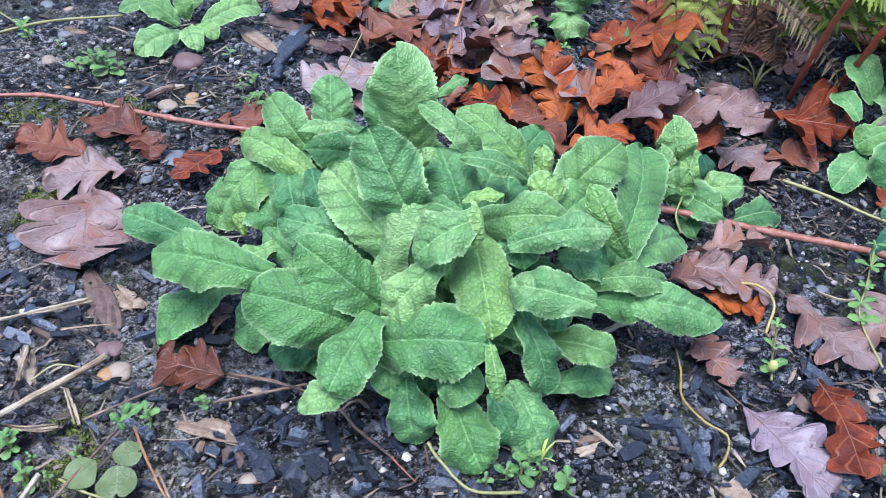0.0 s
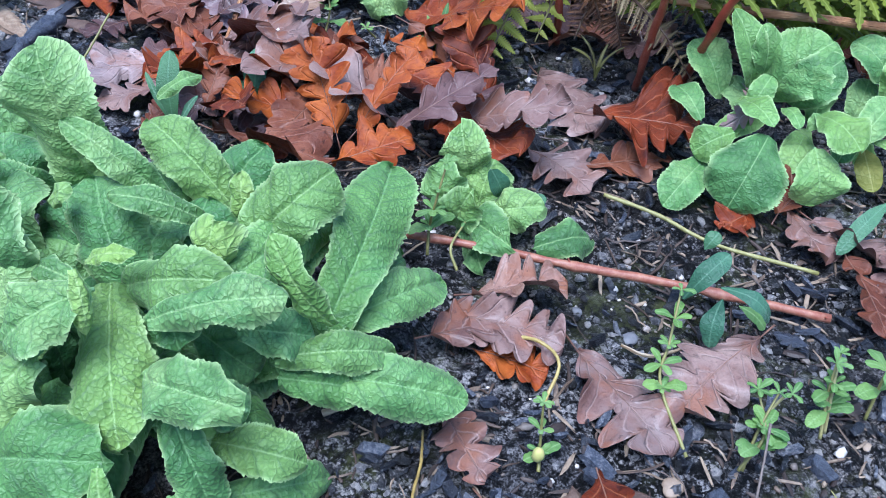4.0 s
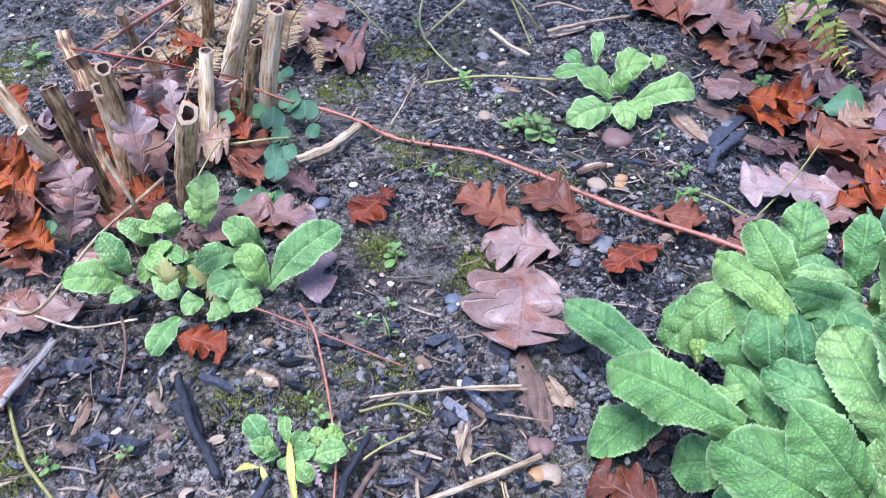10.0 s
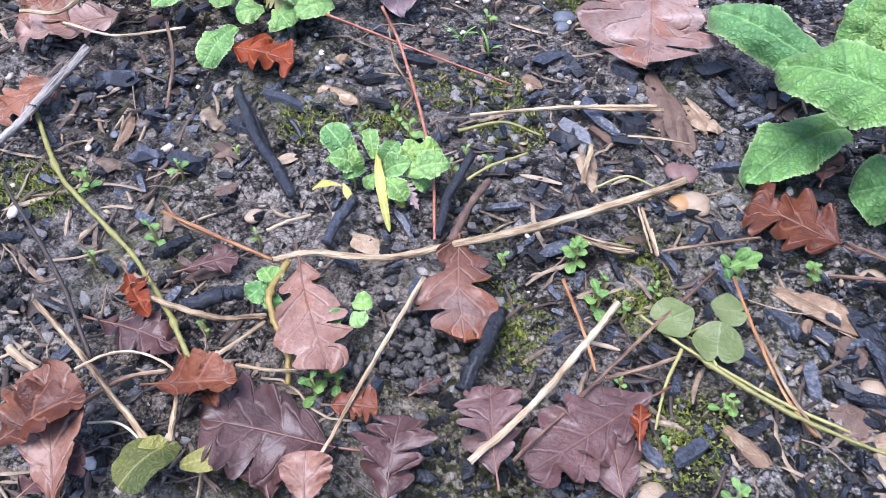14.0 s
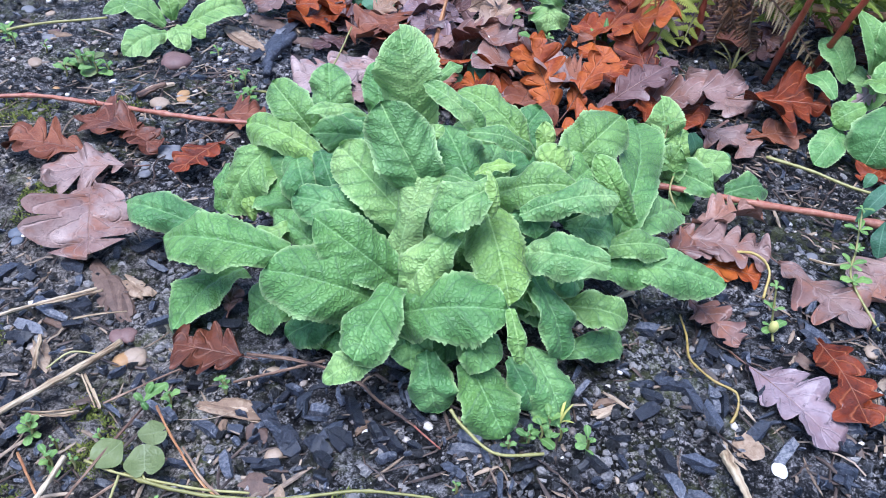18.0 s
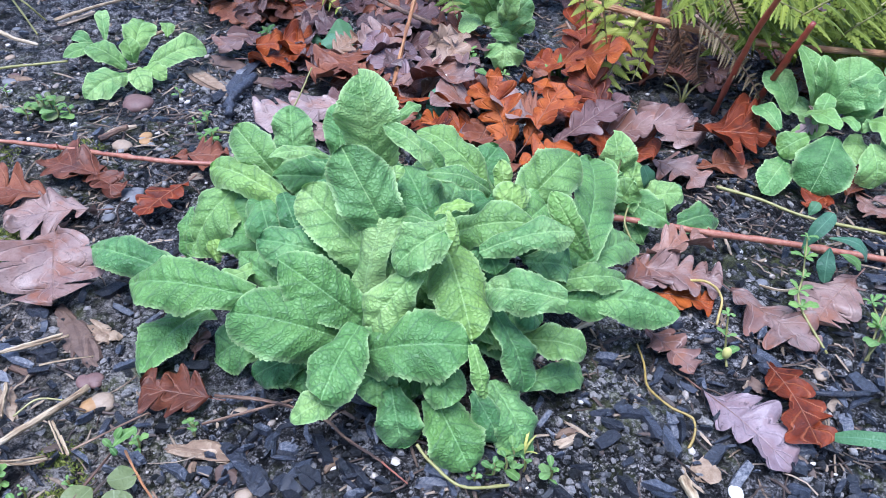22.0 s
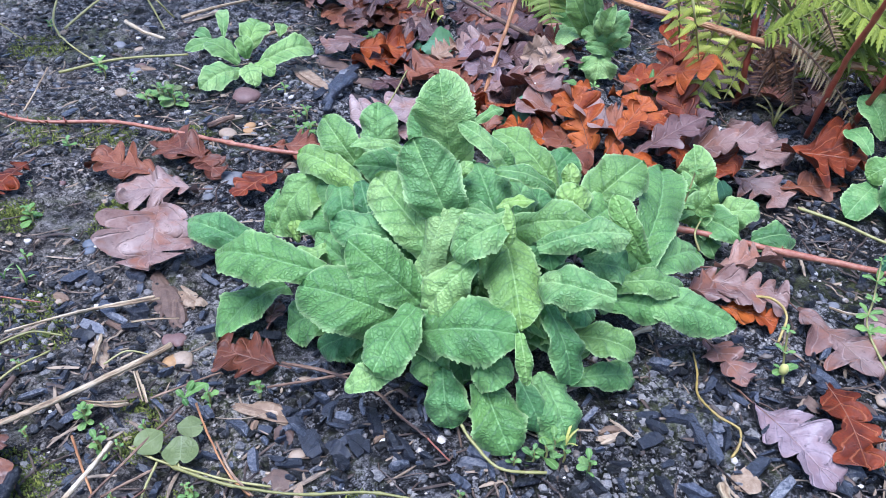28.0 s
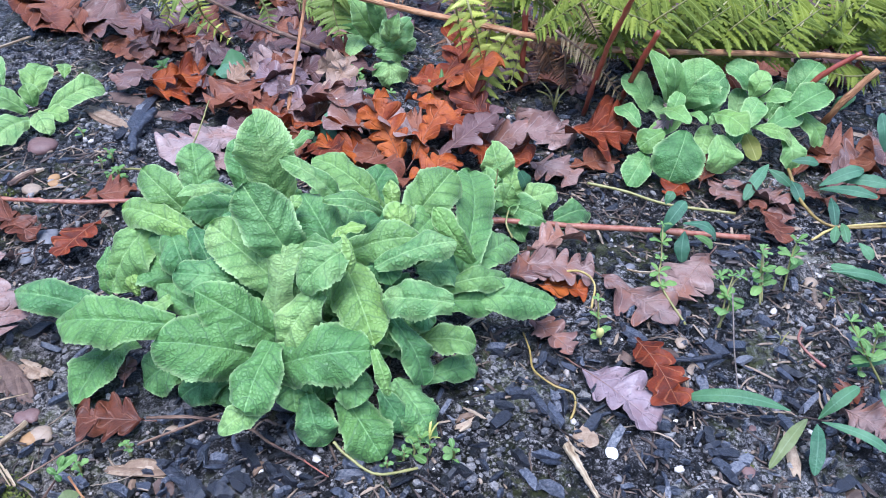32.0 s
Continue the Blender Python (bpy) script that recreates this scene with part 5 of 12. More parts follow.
oak_leaf((0.314, 0.666, 0.020), (0.387, 0.638, 0.030), 0.110, "orange")
oak_leaf((0.299, 0.617, 0.006), (0.365, 0.634, 0.006), 0.047, "brown")
oak_leaf((0.262, 0.639, 0.006), (0.301, 0.590, 0.006), 0.061, "mauve")
oak_leaf((0.191, 0.469, 0.012), (0.261, 0.440, 0.014), 0.050, "mauve", roll=14, cup=0.45)
oak_leaf((0.210, 0.480, 0.018), (0.269, 0.482, 0.022), 0.050, "umber", roll=-18, cup=0.5)
oak_leaf((0.210, 0.446, 0.006), (0.253, 0.432, 0.006), 0.037, "orange")
oak_leaf((0.183, 0.446, 0.020), (0.229, 0.470, 0.006), 0.039, "mauve")
oak_leaf((0.275, 0.448, 0.006), (0.308, 0.374, 0.006), 0.058, "mauve")
oak_leaf((0.388, 0.456, 0.006), (0.323, 0.402, 0.006), 0.050, "mauve")
oak_leaf((0.193, 0.408, 0.006), (0.211, 0.357, 0.012), 0.038, "mauve")
oak_leaf((0.210, 0.343, 0.006), (0.253, 0.278, 0.006), 0.058, "slate")
oak_leaf((0.267, 0.366, 0.006), (0.271, 0.286, 0.012), 0.045, "orange")
oak_leaf((-0.119, 0.357, 0.006), (-0.167, 0.368, 0.006), 0.048, "brown", label="brown crinkled oak leaf lying on bark mulch")
oak_leaf((0.400, 0.267, 0.006), (0.420, 0.235, 0.006), 0.065, "mauve")
oak_leaf((0.429, 0.279, 0.006), (0.403, 0.278, 0.006), 0.028, "brown")
oak_leaf((0.162, 0.667, 0.030), (0.129, 0.684, 0.040), 0.072, "brown")
oak_leaf((0.054, 0.657, 0.020), (0.084, 0.631, 0.020), 0.054, "slate")
oak_leaf((0.214, 0.653, 0.020), (0.223, 0.619, 0.020), 0.045, "orange")
oak_leaf((-0.210, 1.014, 0.006), (-0.293, 1.150, 0.006), 0.080, "brown")
oak_leaf((-0.141, 1.039, 0.006), (-0.078, 0.940, 0.006), 0.072, "brown")
oak_leaf((0.247, 0.771, 0.020), (0.176, 0.817, 0.020), 0.055, "orange")
oak_leaf((0.413, 0.571, 0.010), (0.387, 0.555, 0.006), 0.035, "orange")
oak_leaf((0.575, 0.596, 0.012), (0.639, 0.572, 0.006), 0.107, "brown")
oak_leaf((0.677, 0.626, 0.006), (0.658, 0.569, 0.006), 0.063, "mauve")
oak_leaf((0.582, 0.570, 0.006), (0.587, 0.537, 0.006), 0.056, "mauve")
oak_leaf((0.063, 0.821, 0.030), (0.093, 0.799, 0.060), 0.029, "tan", roll=78)
oak_leaf((-0.052, 0.842, 0.020), (0.006, 0.768, 0.020), 0.077, "brown")
oak_leaf((-0.255, 0.627, 0.006), (-0.221, 0.591, 0.006), 0.037, "brown")
oak_leaf((-0.558, 0.310, 0.006), (-0.569, 0.268, 0.006), 0.044, "umber")
oak_leaf((-0.136, 0.396, 0.006), (-0.133, 0.422, 0.006), 0.016, "mauve")
oak_leaf((-0.600, 0.440, 0.030), (-0.630, 0.460, 0.070), 0.046, "mauve", roll=-6, cup=0.4)
oak_leaf((-0.678, 0.469, 0.040), (-0.700, 0.457, 0.060), 0.048, "orange", roll=-39)
oak_leaf((-0.589, 0.496, 0.040), (-0.606, 0.527, 0.090), 0.042, "pink", roll=12)
oak_leaf((-0.612, 0.557, 0.060), (-0.605, 0.553, 0.100), 0.027, "pink", roll=158)
oak_leaf((-0.668, 0.538, 0.040), (-0.664, 0.523, 0.090), 0.033, "mauve", roll=-137)
oak_leaf((-0.613, 0.597, 0.030), (-0.635, 0.564, 0.050), 0.064, "orange")
oak_leaf((-0.613, 0.425, 0.020), (-0.609, 0.442, 0.060), 0.035, "mauve", roll=50)
oak_leaf((-0.642, 0.423, 0.030), (-0.659, 0.413, 0.050), 0.058, "brown")
oak_leaf((-0.585, 0.475, 0.020), (-0.587, 0.437, 0.030), 0.040, "brown")
oak_leaf((-0.769, 0.552, 0.020), (-0.812, 0.573, 0.030), 0.045, "orange")
oak_leaf((-0.671, 0.658, 0.040), (-0.663, 0.697, 0.060), 0.047, "orange")
oak_leaf((-0.518, 0.582, 0.006), (-0.535, 0.553, 0.015), 0.052, "brown")
oak_leaf((-0.464, 0.567, 0.006), (-0.497, 0.568, 0.015), 0.038, "dark")
oak_leaf((-0.549, 0.598, 0.020), (-0.574, 0.606, 0.040), 0.039, "orange")
oak_leaf((-0.540, 0.532, 0.010), (-0.512, 0.469, 0.010), 0.044, "mauve")
oak_leaf((-0.613, 0.393, 0.010), (-0.659, 0.399, 0.020), 0.044, "brown")
oak_leaf((0.002, 0.964, 0.009), (-0.019, 0.982, 0.014), 0.044, "dark")
oak_leaf((-0.002, 0.910, 0.008), (0.002, 0.880, 0.009), 0.041, "umber")
oak_leaf((-0.078, 0.959, 0.012), (-0.059, 0.929, 0.005), 0.054, "umber")
oak_leaf((0.126, 0.950, 0.013), (0.112, 0.990, 0.006), 0.057, "umber")
oak_leaf((-0.016, 1.122, 0.010), (-0.037, 1.053, 0.012), 0.038, "dark")
oak_leaf((-0.114, 0.951, 0.004), (-0.143, 0.967, 0.016), 0.065, "mauve")
oak_leaf((0.137, 0.919, 0.011), (0.120, 0.954, 0.006), 0.044, "umber")
oak_leaf((-0.074, 1.031, 0.008), (-0.136, 1.000, 0.018), 0.067, "dark")
oak_leaf((-0.150, 1.130, 0.005), (-0.173, 1.151, 0.013), 0.053, "mauve")
oak_leaf((-0.085, 0.928, 0.009), (-0.043, 0.930, 0.010), 0.066, "dark")
oak_leaf((-0.040, 1.011, 0.009), (-0.064, 1.058, 0.013), 0.042, "brown")
oak_leaf((-0.082, 0.915, 0.006), (-0.070, 0.858, 0.017), 0.048, "dark")
oak_leaf((0.012, 1.100, 0.004), (0.046, 1.068, 0.009), 0.066, "brown")
oak_leaf((0.091, 0.944, 0.009), (0.066, 0.964, 0.010), 0.062, "umber")
oak_leaf((0.068, 1.049, 0.007), (0.062, 1.078, 0.019), 0.051, "dark")
oak_leaf((0.015, 0.964, 0.004), (0.003, 1.000, 0.004), 0.040, "dark")
oak_leaf((-0.132, 0.945, 0.014), (-0.132, 0.909, 0.013), 0.034, "umber")
oak_leaf((0.045, 0.914, 0.005), (0.096, 0.932, 0.010), 0.052, "mauve")
oak_leaf((-0.081, 0.976, 0.004), (-0.029, 0.980, 0.015), 0.072, "brown")
oak_leaf((0.123, 0.957, 0.012), (0.174, 1.001, 0.015), 0.045, "umber")
oak_leaf((-0.090, 1.060, 0.005), (-0.079, 1.114, 0.013), 0.046, "mauve")
oak_leaf((0.074, 1.069, 0.005), (0.073, 1.019, 0.005), 0.039, "dark")
oak_leaf((-0.045, 0.945, 0.006), (-0.044, 0.995, 0.007), 0.050, "dark")
oak_leaf((0.049, 1.034, 0.005), (0.097, 1.025, 0.008), 0.082, "dark")
oak_leaf((0.155, 1.088, 0.013), (0.197, 1.154, 0.012), 0.041, "mauve")
oak_leaf((0.076, 1.141, 0.009), (0.016, 1.095, 0.017), 0.067, "brown")
oak_leaf((-0.120, 0.895, 0.011), (-0.160, 0.851, 0.015), 0.054, "mauve")
oak_leaf((0.151, 1.033, 0.012), (0.133, 1.058, 0.018), 0.065, "dark")
oak_leaf((0.056, 1.140, 0.004), (-0.012, 1.087, 0.017), 0.047, "umber")
oak_leaf((-0.050, 0.879, 0.007), (-0.087, 0.893, 0.006), 0.073, "mauve")
oak_leaf((0.048, 0.926, 0.011), (0.006, 0.948, 0.009), 0.063, "mauve")
oak_leaf((0.091, 1.032, 0.012), (0.153, 1.084, 0.006), 0.041, "brown")
oak_leaf((-0.057, 0.880, 0.014), (-0.024, 0.917, 0.019), 0.049, "dark")
oak_leaf((0.085, 0.934, 0.010), (0.063, 0.887, 0.005), 0.043, "dark")
# leaves added behind the ferns, in dark tones to supply the shading there
oak_leaf((0.802, 0.915, 0.010), (0.782, 0.848, 0.011), 0.056, "brown")
oak_leaf((0.281, 0.821, 0.008), (0.239, 0.784, 0.012), 0.034, "dark")
oak_leaf((0.748, 0.841, 0.011), (0.732, 0.879, 0.015), 0.077, "dark")
oak_leaf((0.287, 0.831, 0.010), (0.320, 0.809, 0.015), 0.084, "dark")
oak_leaf((0.695, 0.876, 0.007), (0.629, 0.850, 0.007), 0.053, "brown")
oak_leaf((0.500, 0.810, 0.009), (0.550, 0.847, 0.016), 0.031, "umber")
oak_leaf((0.810, 0.780, 0.009), (0.856, 0.785, 0.010), 0.042, "dark")
oak_leaf((0.470, 0.854, 0.007), (0.525, 0.908, 0.005), 0.039, "umber")
oak_leaf((0.724, 0.806, 0.009), (0.764, 0.798, 0.012), 0.053, "dark")
oak_leaf((0.320, 0.975, 0.007), (0.259, 0.971, 0.009), 0.092, "dark")
oak_leaf((0.721, 0.739, 0.009), (0.682, 0.749, 0.005), 0.070, "umber")
oak_leaf((0.506, 0.934, 0.010), (0.462, 0.976, 0.007), 0.091, "dark")
oak_leaf((0.577, 0.979, 0.005), (0.596, 1.036, 0.011), 0.037, "umber")
oak_leaf((0.462, 0.925, 0.009), (0.403, 0.891, 0.005), 0.058, "umber")
oak_leaf((0.605, 0.782, 0.006), (0.664, 0.791, 0.008), 0.053, "brown")
oak_leaf((0.686, 0.889, 0.005), (0.628, 0.898, 0.007), 0.058, "umber")
oak_leaf((0.698, 0.751, 0.005), (0.690, 0.775, 0.012), 0.061, "dark")
oak_leaf((0.417, 0.949, 0.008), (0.430, 0.896, 0.015), 0.041, "dark")
oak_leaf((0.516, 0.886, 0.009), (0.456, 0.837, 0.013), 0.048, "brown")
oak_leaf((0.552, 0.841, 0.006), (0.571, 0.909, 0.004), 0.038, "dark")
oak_leaf((0.762, 0.776, 0.010), (0.687, 0.744, 0.010), 0.051, "brown")
oak_leaf((0.666, 0.948, 0.005), (0.588, 0.917, 0.008), 0.041, "dark")
oak_leaf((0.416, 0.995, 0.005), (0.459, 1.041, 0.006), 0.045, "umber")
oak_leaf((0.791, 0.868, 0.010), (0.756, 0.892, 0.006), 0.105, "dark")
oak_leaf((0.379, 0.815, 0.011), (0.407, 0.795, 0.005), 0.056, "umber")
oak_leaf((0.688, 0.940, 0.006), (0.745, 0.979, 0.016), 0.050, "dark")
oak_leaf((0.476, 0.807, 0.008), (0.502, 0.766, 0.014), 0.077, "dark")
oak_leaf((0.810, 0.836, 0.004), (0.744, 0.844, 0.014), 0.060, "brown")
oak_leaf((0.576, 0.839, 0.010), (0.621, 0.835, 0.010), 0.063, "umber")
oak_leaf((0.717, 0.813, 0.007), (0.775, 0.840, 0.012), 0.041, "dark")
oak_leaf((0.828, 0.938, 0.008), (0.879, 0.987, 0.006), 0.037, "umber")
oak_leaf((0.722, 0.772, 0.006), (0.762, 0.764, 0.011), 0.060, "brown")
oak_leaf((0.665, 0.805, 0.006), (0.709, 0.836, 0.015), 0.037, "dark")
oak_leaf((0.859, 0.873, 0.007), (0.797, 0.812, 0.011), 0.039, "dark")
oak_leaf((0.597, 0.865, 0.007), (0.652, 0.845, 0.015), 0.072, "umber")
oak_leaf((0.336, 0.941, 0.011), (0.402, 0.973, 0.005), 0.059, "brown")
oak_leaf((0.825, 0.803, 0.012), (0.868, 0.870, 0.013), 0.053, "dark")
oak_leaf((0.498, 0.787, 0.009), (0.467, 0.756, 0.010), 0.047, "dark")
oak_leaf((0.431, 0.960, 0.008), (0.459, 0.928, 0.012), 0.075, "brown")
oak_leaf((0.528, 0.813, 0.009), (0.543, 0.883, 0.006), 0.049, "brown")
oak_leaf((0.568, 0.889, 0.006), (0.576, 0.851, 0.005), 0.050, "brown")
oak_leaf((0.518, 0.789, 0.005), (0.467, 0.768, 0.014), 0.048, "brown")
oak_leaf((0.657, 0.940, 0.009), (0.625, 0.961, 0.012), 0.095, "dark")
oak_leaf((0.318, 0.907, 0.011), (0.369, 0.956, 0.010), 0.036, "dark")
oak_leaf((-0.671, 0.865, 0.010), (-0.595, 0.820, 0.012), 0.046, "umber")
oak_leaf((-0.630, 0.898, 0.008), (-0.553, 0.813, 0.010), 0.041, "brown")
oak_leaf((-0.613, 0.802, 0.008), (-0.549, 0.778, 0.010), 0.044, "umber")
oak_leaf((-0.710, 0.907, 0.012), (-0.651, 0.883, 0.012), 0.043, "brown")
oak_leaf((-0.754, 0.939, 0.012), (-0.727, 0.965, 0.020), 0.079, "orange")
oak_leaf((-0.613, 0.410, 0.020), (-0.654, 0.411, 0.030), 0.047, "orange")
oak_leaf((-0.663, 0.447, 0.030), (-0.691, 0.449, 0.050), 0.047, "orange", roll=-19)
oak_leaf((-0.575, 0.507, 0.012), (-0.579, 0.472, 0.012), 0.039, "brown")
oak_leaf((-0.583, 0.439, 0.012), (-0.582, 0.403, 0.012), 0.037, "umber")
oak_leaf((-0.453, 0.505, 0.006), (-0.503, 0.507, 0.008), 0.041, "umber")
oak_leaf((-0.579, 0.357, 0.006), (-0.626, 0.363, 0.008), 0.034, "umber")
oak_leaf((-0.356, 0.242, 0.012), (-0.315, 0.189, 0.016), 0.034, "umber", cup=0.15, depth=0.56)
oak_leaf((-0.294, 0.284, 0.012), (-0.266, 0.229, 0.014), 0.044, "umber", cup=0.12, depth=0.72)
oak_leaf((-0.298, 0.165, 0.010), (-0.353, 0.147, 0.016), 0.050, "dark", cup=0.15, depth=0.56)
oak_leaf((-0.315, 0.131, 0.006), (-0.347, 0.170, 0.012), 0.039, "dark", cup=0.1, depth=0.55)
oak_leaf((-0.308, 0.176, 0.014), (-0.288, 0.182, 0.016), 0.019, "brown", cup=0.4)
oak_leaf((-0.294, 0.132, 0.022), (-0.302, 0.150, 0.028), 0.021, "umber", cup=0.3, depth=0.2)
oak_leaf((-0.267, 0.147, 0.014), (-0.277, 0.182, 0.020), 0.033, "dark", cup=0.2, depth=0.68)
oak_leaf((-0.232, 0.178, 0.010), (-0.252, 0.214, 0.010), 0.034, "dark", cup=0.1, depth=0.55)
oak_leaf((-0.185, 0.233, 0.010), (-0.225, 0.183, 0.012), 0.039, "dark", cup=0.1, depth=0.4)
oak_leaf((-0.182, 0.189, 0.008), (-0.208, 0.231, 0.010), 0.037, "dark", cup=0.1, depth=0.45)
oak_leaf((-0.184, 0.210, 0.014), (-0.190, 0.227, 0.014), 0.009, "orange", cup=0.3)
oak_leaf((-0.386, 0.095, 0.020), (-0.421, 0.140, 0.030), 0.033, "umber", cup=0.5, depth=0.45)
oak_leaf((-0.419, 0.102, 0.024), (-0.391, 0.134, 0.036), 0.027, "brown", cup=0.6, depth=0.45)
oak_leaf((-0.401, 0.095, 0.014), (-0.391, 0.121, 0.020), 0.023, "dark", cup=0.4)
oak_leaf((-0.429, 0.175, 0.008), (-0.387, 0.179, 0.008), 0.026, "dark", cup=0.1)
oak_leaf((-0.381, 0.157, 0.016), (-0.345, 0.168, 0.026), 0.021, "brown", cup=0.7, depth=0.3)
oak_leaf((-0.378, 0.174, 0.016), (-0.349, 0.154, 0.022), 0.016, "brown", cup=0.7)
oak_leaf((-0.430, 0.203, 0.012), (-0.403, 0.185, 0.016), 0.013, "orange", cup=0.7, depth=0.72)
oak_leaf((-0.420, 0.204, 0.014), (-0.416, 0.188, 0.012), 0.011, "brown", cup=0.7, depth=0.72)
oak_leaf((-0.411, 0.218, 0.006), (-0.392, 0.238, 0.006), 0.019, "dark", cup=0.1)
oak_leaf((-0.280, 0.199, 0.006), (-0.273, 0.211, 0.006), 0.011, "dark")
oak_leaf((-0.582, 0.538, 0.020), (-0.606, 0.578, 0.085), 0.027, "pink", roll=-7, label="pale pinkish-grey oak leaf caught among the cut stems")
oak_leaf((-0.589, 0.602, 0.035), (-0.592, 0.616, 0.070), 0.044, "pink", roll=7, label="pale pinkish-grey oak leaf caught among the cut stems")
oak_leaf((-0.605, 0.574, 0.020), (-0.557, 0.582, 0.030), 0.051, "tan", roll=36, label="dry tan oak leaf caught among the cut stems")
oak_leaf((-0.635, 0.519, 0.020), (-0.663, 0.547, 0.075), 0.032, "orange", roll=-15, cup=0.5, label="bright orange-brown oak leaf caught among the cut stems")
oak_leaf((-0.617, 0.433, 0.020), (-0.629, 0.462, 0.050), 0.043, "pink", roll=-1, cup=0.5, label="pale pinkish-grey oak leaf caught among the cut stems")
oak_leaf((-0.654, 0.491, 0.020), (-0.678, 0.495, 0.050), 0.041, "mauve", roll=-35, label="mauve-brown wet oak leaf caught among the cut stems")
oak_leaf((-0.606, 0.619, 0.020), (-0.578, 0.633, 0.030), 0.030, "orange", roll=36, label="bright orange-brown oak leaf caught among the cut stems")
oak_leaf((-0.580, 0.513, 0.015), (-0.604, 0.490, 0.015), 0.041, "orange", roll=-33, label="bright orange-brown oak leaf caught among the cut stems")
oak_leaf((-0.641, 0.517, 0.020), (-0.598, 0.469, 0.020), 0.029, "brown", roll=15, label="glossy red-brown oak leaf caught among the cut stems")
oak_leaf((-0.583, 0.688, 0.030), (-0.568, 0.693, 0.020), 0.022, "orange", roll=41, label="bright orange-brown oak leaf caught among the cut stems")
oak_leaf((-0.700, 0.746, 0.030), (-0.680, 0.747, 0.030), 0.022, "orange", roll=34, label="bright orange-brown oak leaf caught among the cut stems")
oak_leaf((-0.718, 0.599, 0.040), (-0.726, 0.590, 0.050), 0.027, "mauve", roll=-48, label="mauve-brown wet oak leaf caught among the cut stems")
oak_leaf((-0.627, 0.738, 0.040), (-0.632, 0.765, 0.030), 0.024, "orange", roll=9, label="bright orange-brown oak leaf caught among the cut stems")
oak_leaf((-0.588, 0.520, 0.020), (-0.629, 0.569, 0.030), 0.035, "umber", roll=-13, label="dull brown oak leaf caught among the cut stems")


# ---- long stems, stalks and twigs ----
bramble = stick("bramble_stem", [(-0.812, 0.656, 0.020), (-0.685, 0.675, 0.020), (-0.575, 0.682, 0.015), (-0.484, 0.682, 0.008), (-0.431, 0.668, 0.006), (-0.355, 0.675, 0.006), (-0.296, 0.659, 0.010), (-0.239, 0.638, 0.014), (-0.188, 0.624, 0.016), (-0.104, 0.610, 0.018), (-0.050, 0.590, 0.016), (0.007, 0.572, 0.016), (0.090, 0.546, 0.018), (0.188, 0.518, 0.025), (0.257, 0.508, 0.018), (0.339, 0.494, 0.012), (0.434, 0.472, 0.008)], 0.0014, 0.0029, RED_STEM, "long red bramble stem running under the large primrose", "plant stem", 0.03, 9, 140, knots=14)
stick("thorn", [(-0.752, 0.664, 0.021), (-0.754, 0.661, 0.024)], 0.0011, 0.0002, RED_STALK, "", sides=5, n=4, parent=bramble)
stick("thorn", [(-0.670, 0.677, 0.020), (-0.672, 0.681, 0.022)], 0.0011, 0.0002, RED_STALK, "", sides=5, n=4, parent=bramble)
stick("thorn", [(-0.420, 0.668, 0.007), (-0.421, 0.665, 0.011)], 0.0011, 0.0002, RED_STALK, "", sides=5, n=4, parent=bramble)
stick("thorn", [(-0.413, 0.669, 0.007), (-0.415, 0.665, 0.011)], 0.0011, 0.0002, RED_STALK, "", sides=5, n=4, parent=bramble)
stick("thorn", [(-0.239, 0.639, 0.015), (-0.239, 0.643, 0.016)], 0.0011, 0.0002, RED_STALK, "", sides=5, n=4, parent=bramble)
stick("thorn", [(-0.228, 0.636, 0.015), (-0.229, 0.640, 0.019)], 0.0011, 0.0002, RED_STALK, "", sides=5, n=4, parent=bramble)
stick("thorn", [(-0.580, 0.680, 0.016), (-0.582, 0.677, 0.019)], 0.0011, 0.0002, RED_STALK, "", sides=5, n=4, parent=bramble)
stick("thorn", [(-0.288, 0.655, 0.012), (-0.291, 0.652, 0.015)], 0.0011, 0.0002, RED_STALK, "", sides=5, n=4, parent=bramble)
stick("thorn", [(-0.508, 0.681, 0.011), (-0.510, 0.676, 0.014)], 0.0011, 0.0002, RED_STALK, "", sides=5, n=4, parent=bramble)
stick("thorn", [(-0.284, 0.655, 0.012), (-0.286, 0.656, 0.017)], 0.0011, 0.0002, RED_STALK, "", sides=5, n=4, parent=bramble)
stick("thorn", [(-0.102, 0.610, 0.020), (-0.102, 0.614, 0.023)], 0.0011, 0.0002, RED_STALK, "", sides=5, n=4, parent=bramble)
stick("thorn", [(0.274, 0.506, 0.018), (0.272, 0.508, 0.022)], 0.0011, 0.0002, RED_STALK, "", sides=5, n=4, parent=bramble)
stick("thorn", [(-0.623, 0.680, 0.018), (-0.626, 0.683, 0.020)], 0.0011, 0.0002, RED_STALK, "", sides=5, n=4, parent=bramble)
stick("thorn", [(-0.433, 0.670, 0.007), (-0.434, 0.673, 0.010)], 0.0011, 0.0002, RED_STALK, "", sides=5, n=4, parent=bramble)
stick("thorn", [(-0.395, 0.671, 0.007), (-0.397, 0.671, 0.013)], 0.0011, 0.0002, RED_STALK, "", sides=5, n=4, parent=bramble)
stick("thorn", [(-0.116, 0.611, 0.018), (-0.119, 0.606, 0.019)], 0.0011, 0.0002, RED_STALK, "", sides=5, n=4, parent=bramble)
stick("thorn", [(-0.591, 0.681, 0.017), (-0.593, 0.681, 0.023)], 0.0011, 0.0002, RED_STALK, "", sides=5, n=4, parent=bramble)
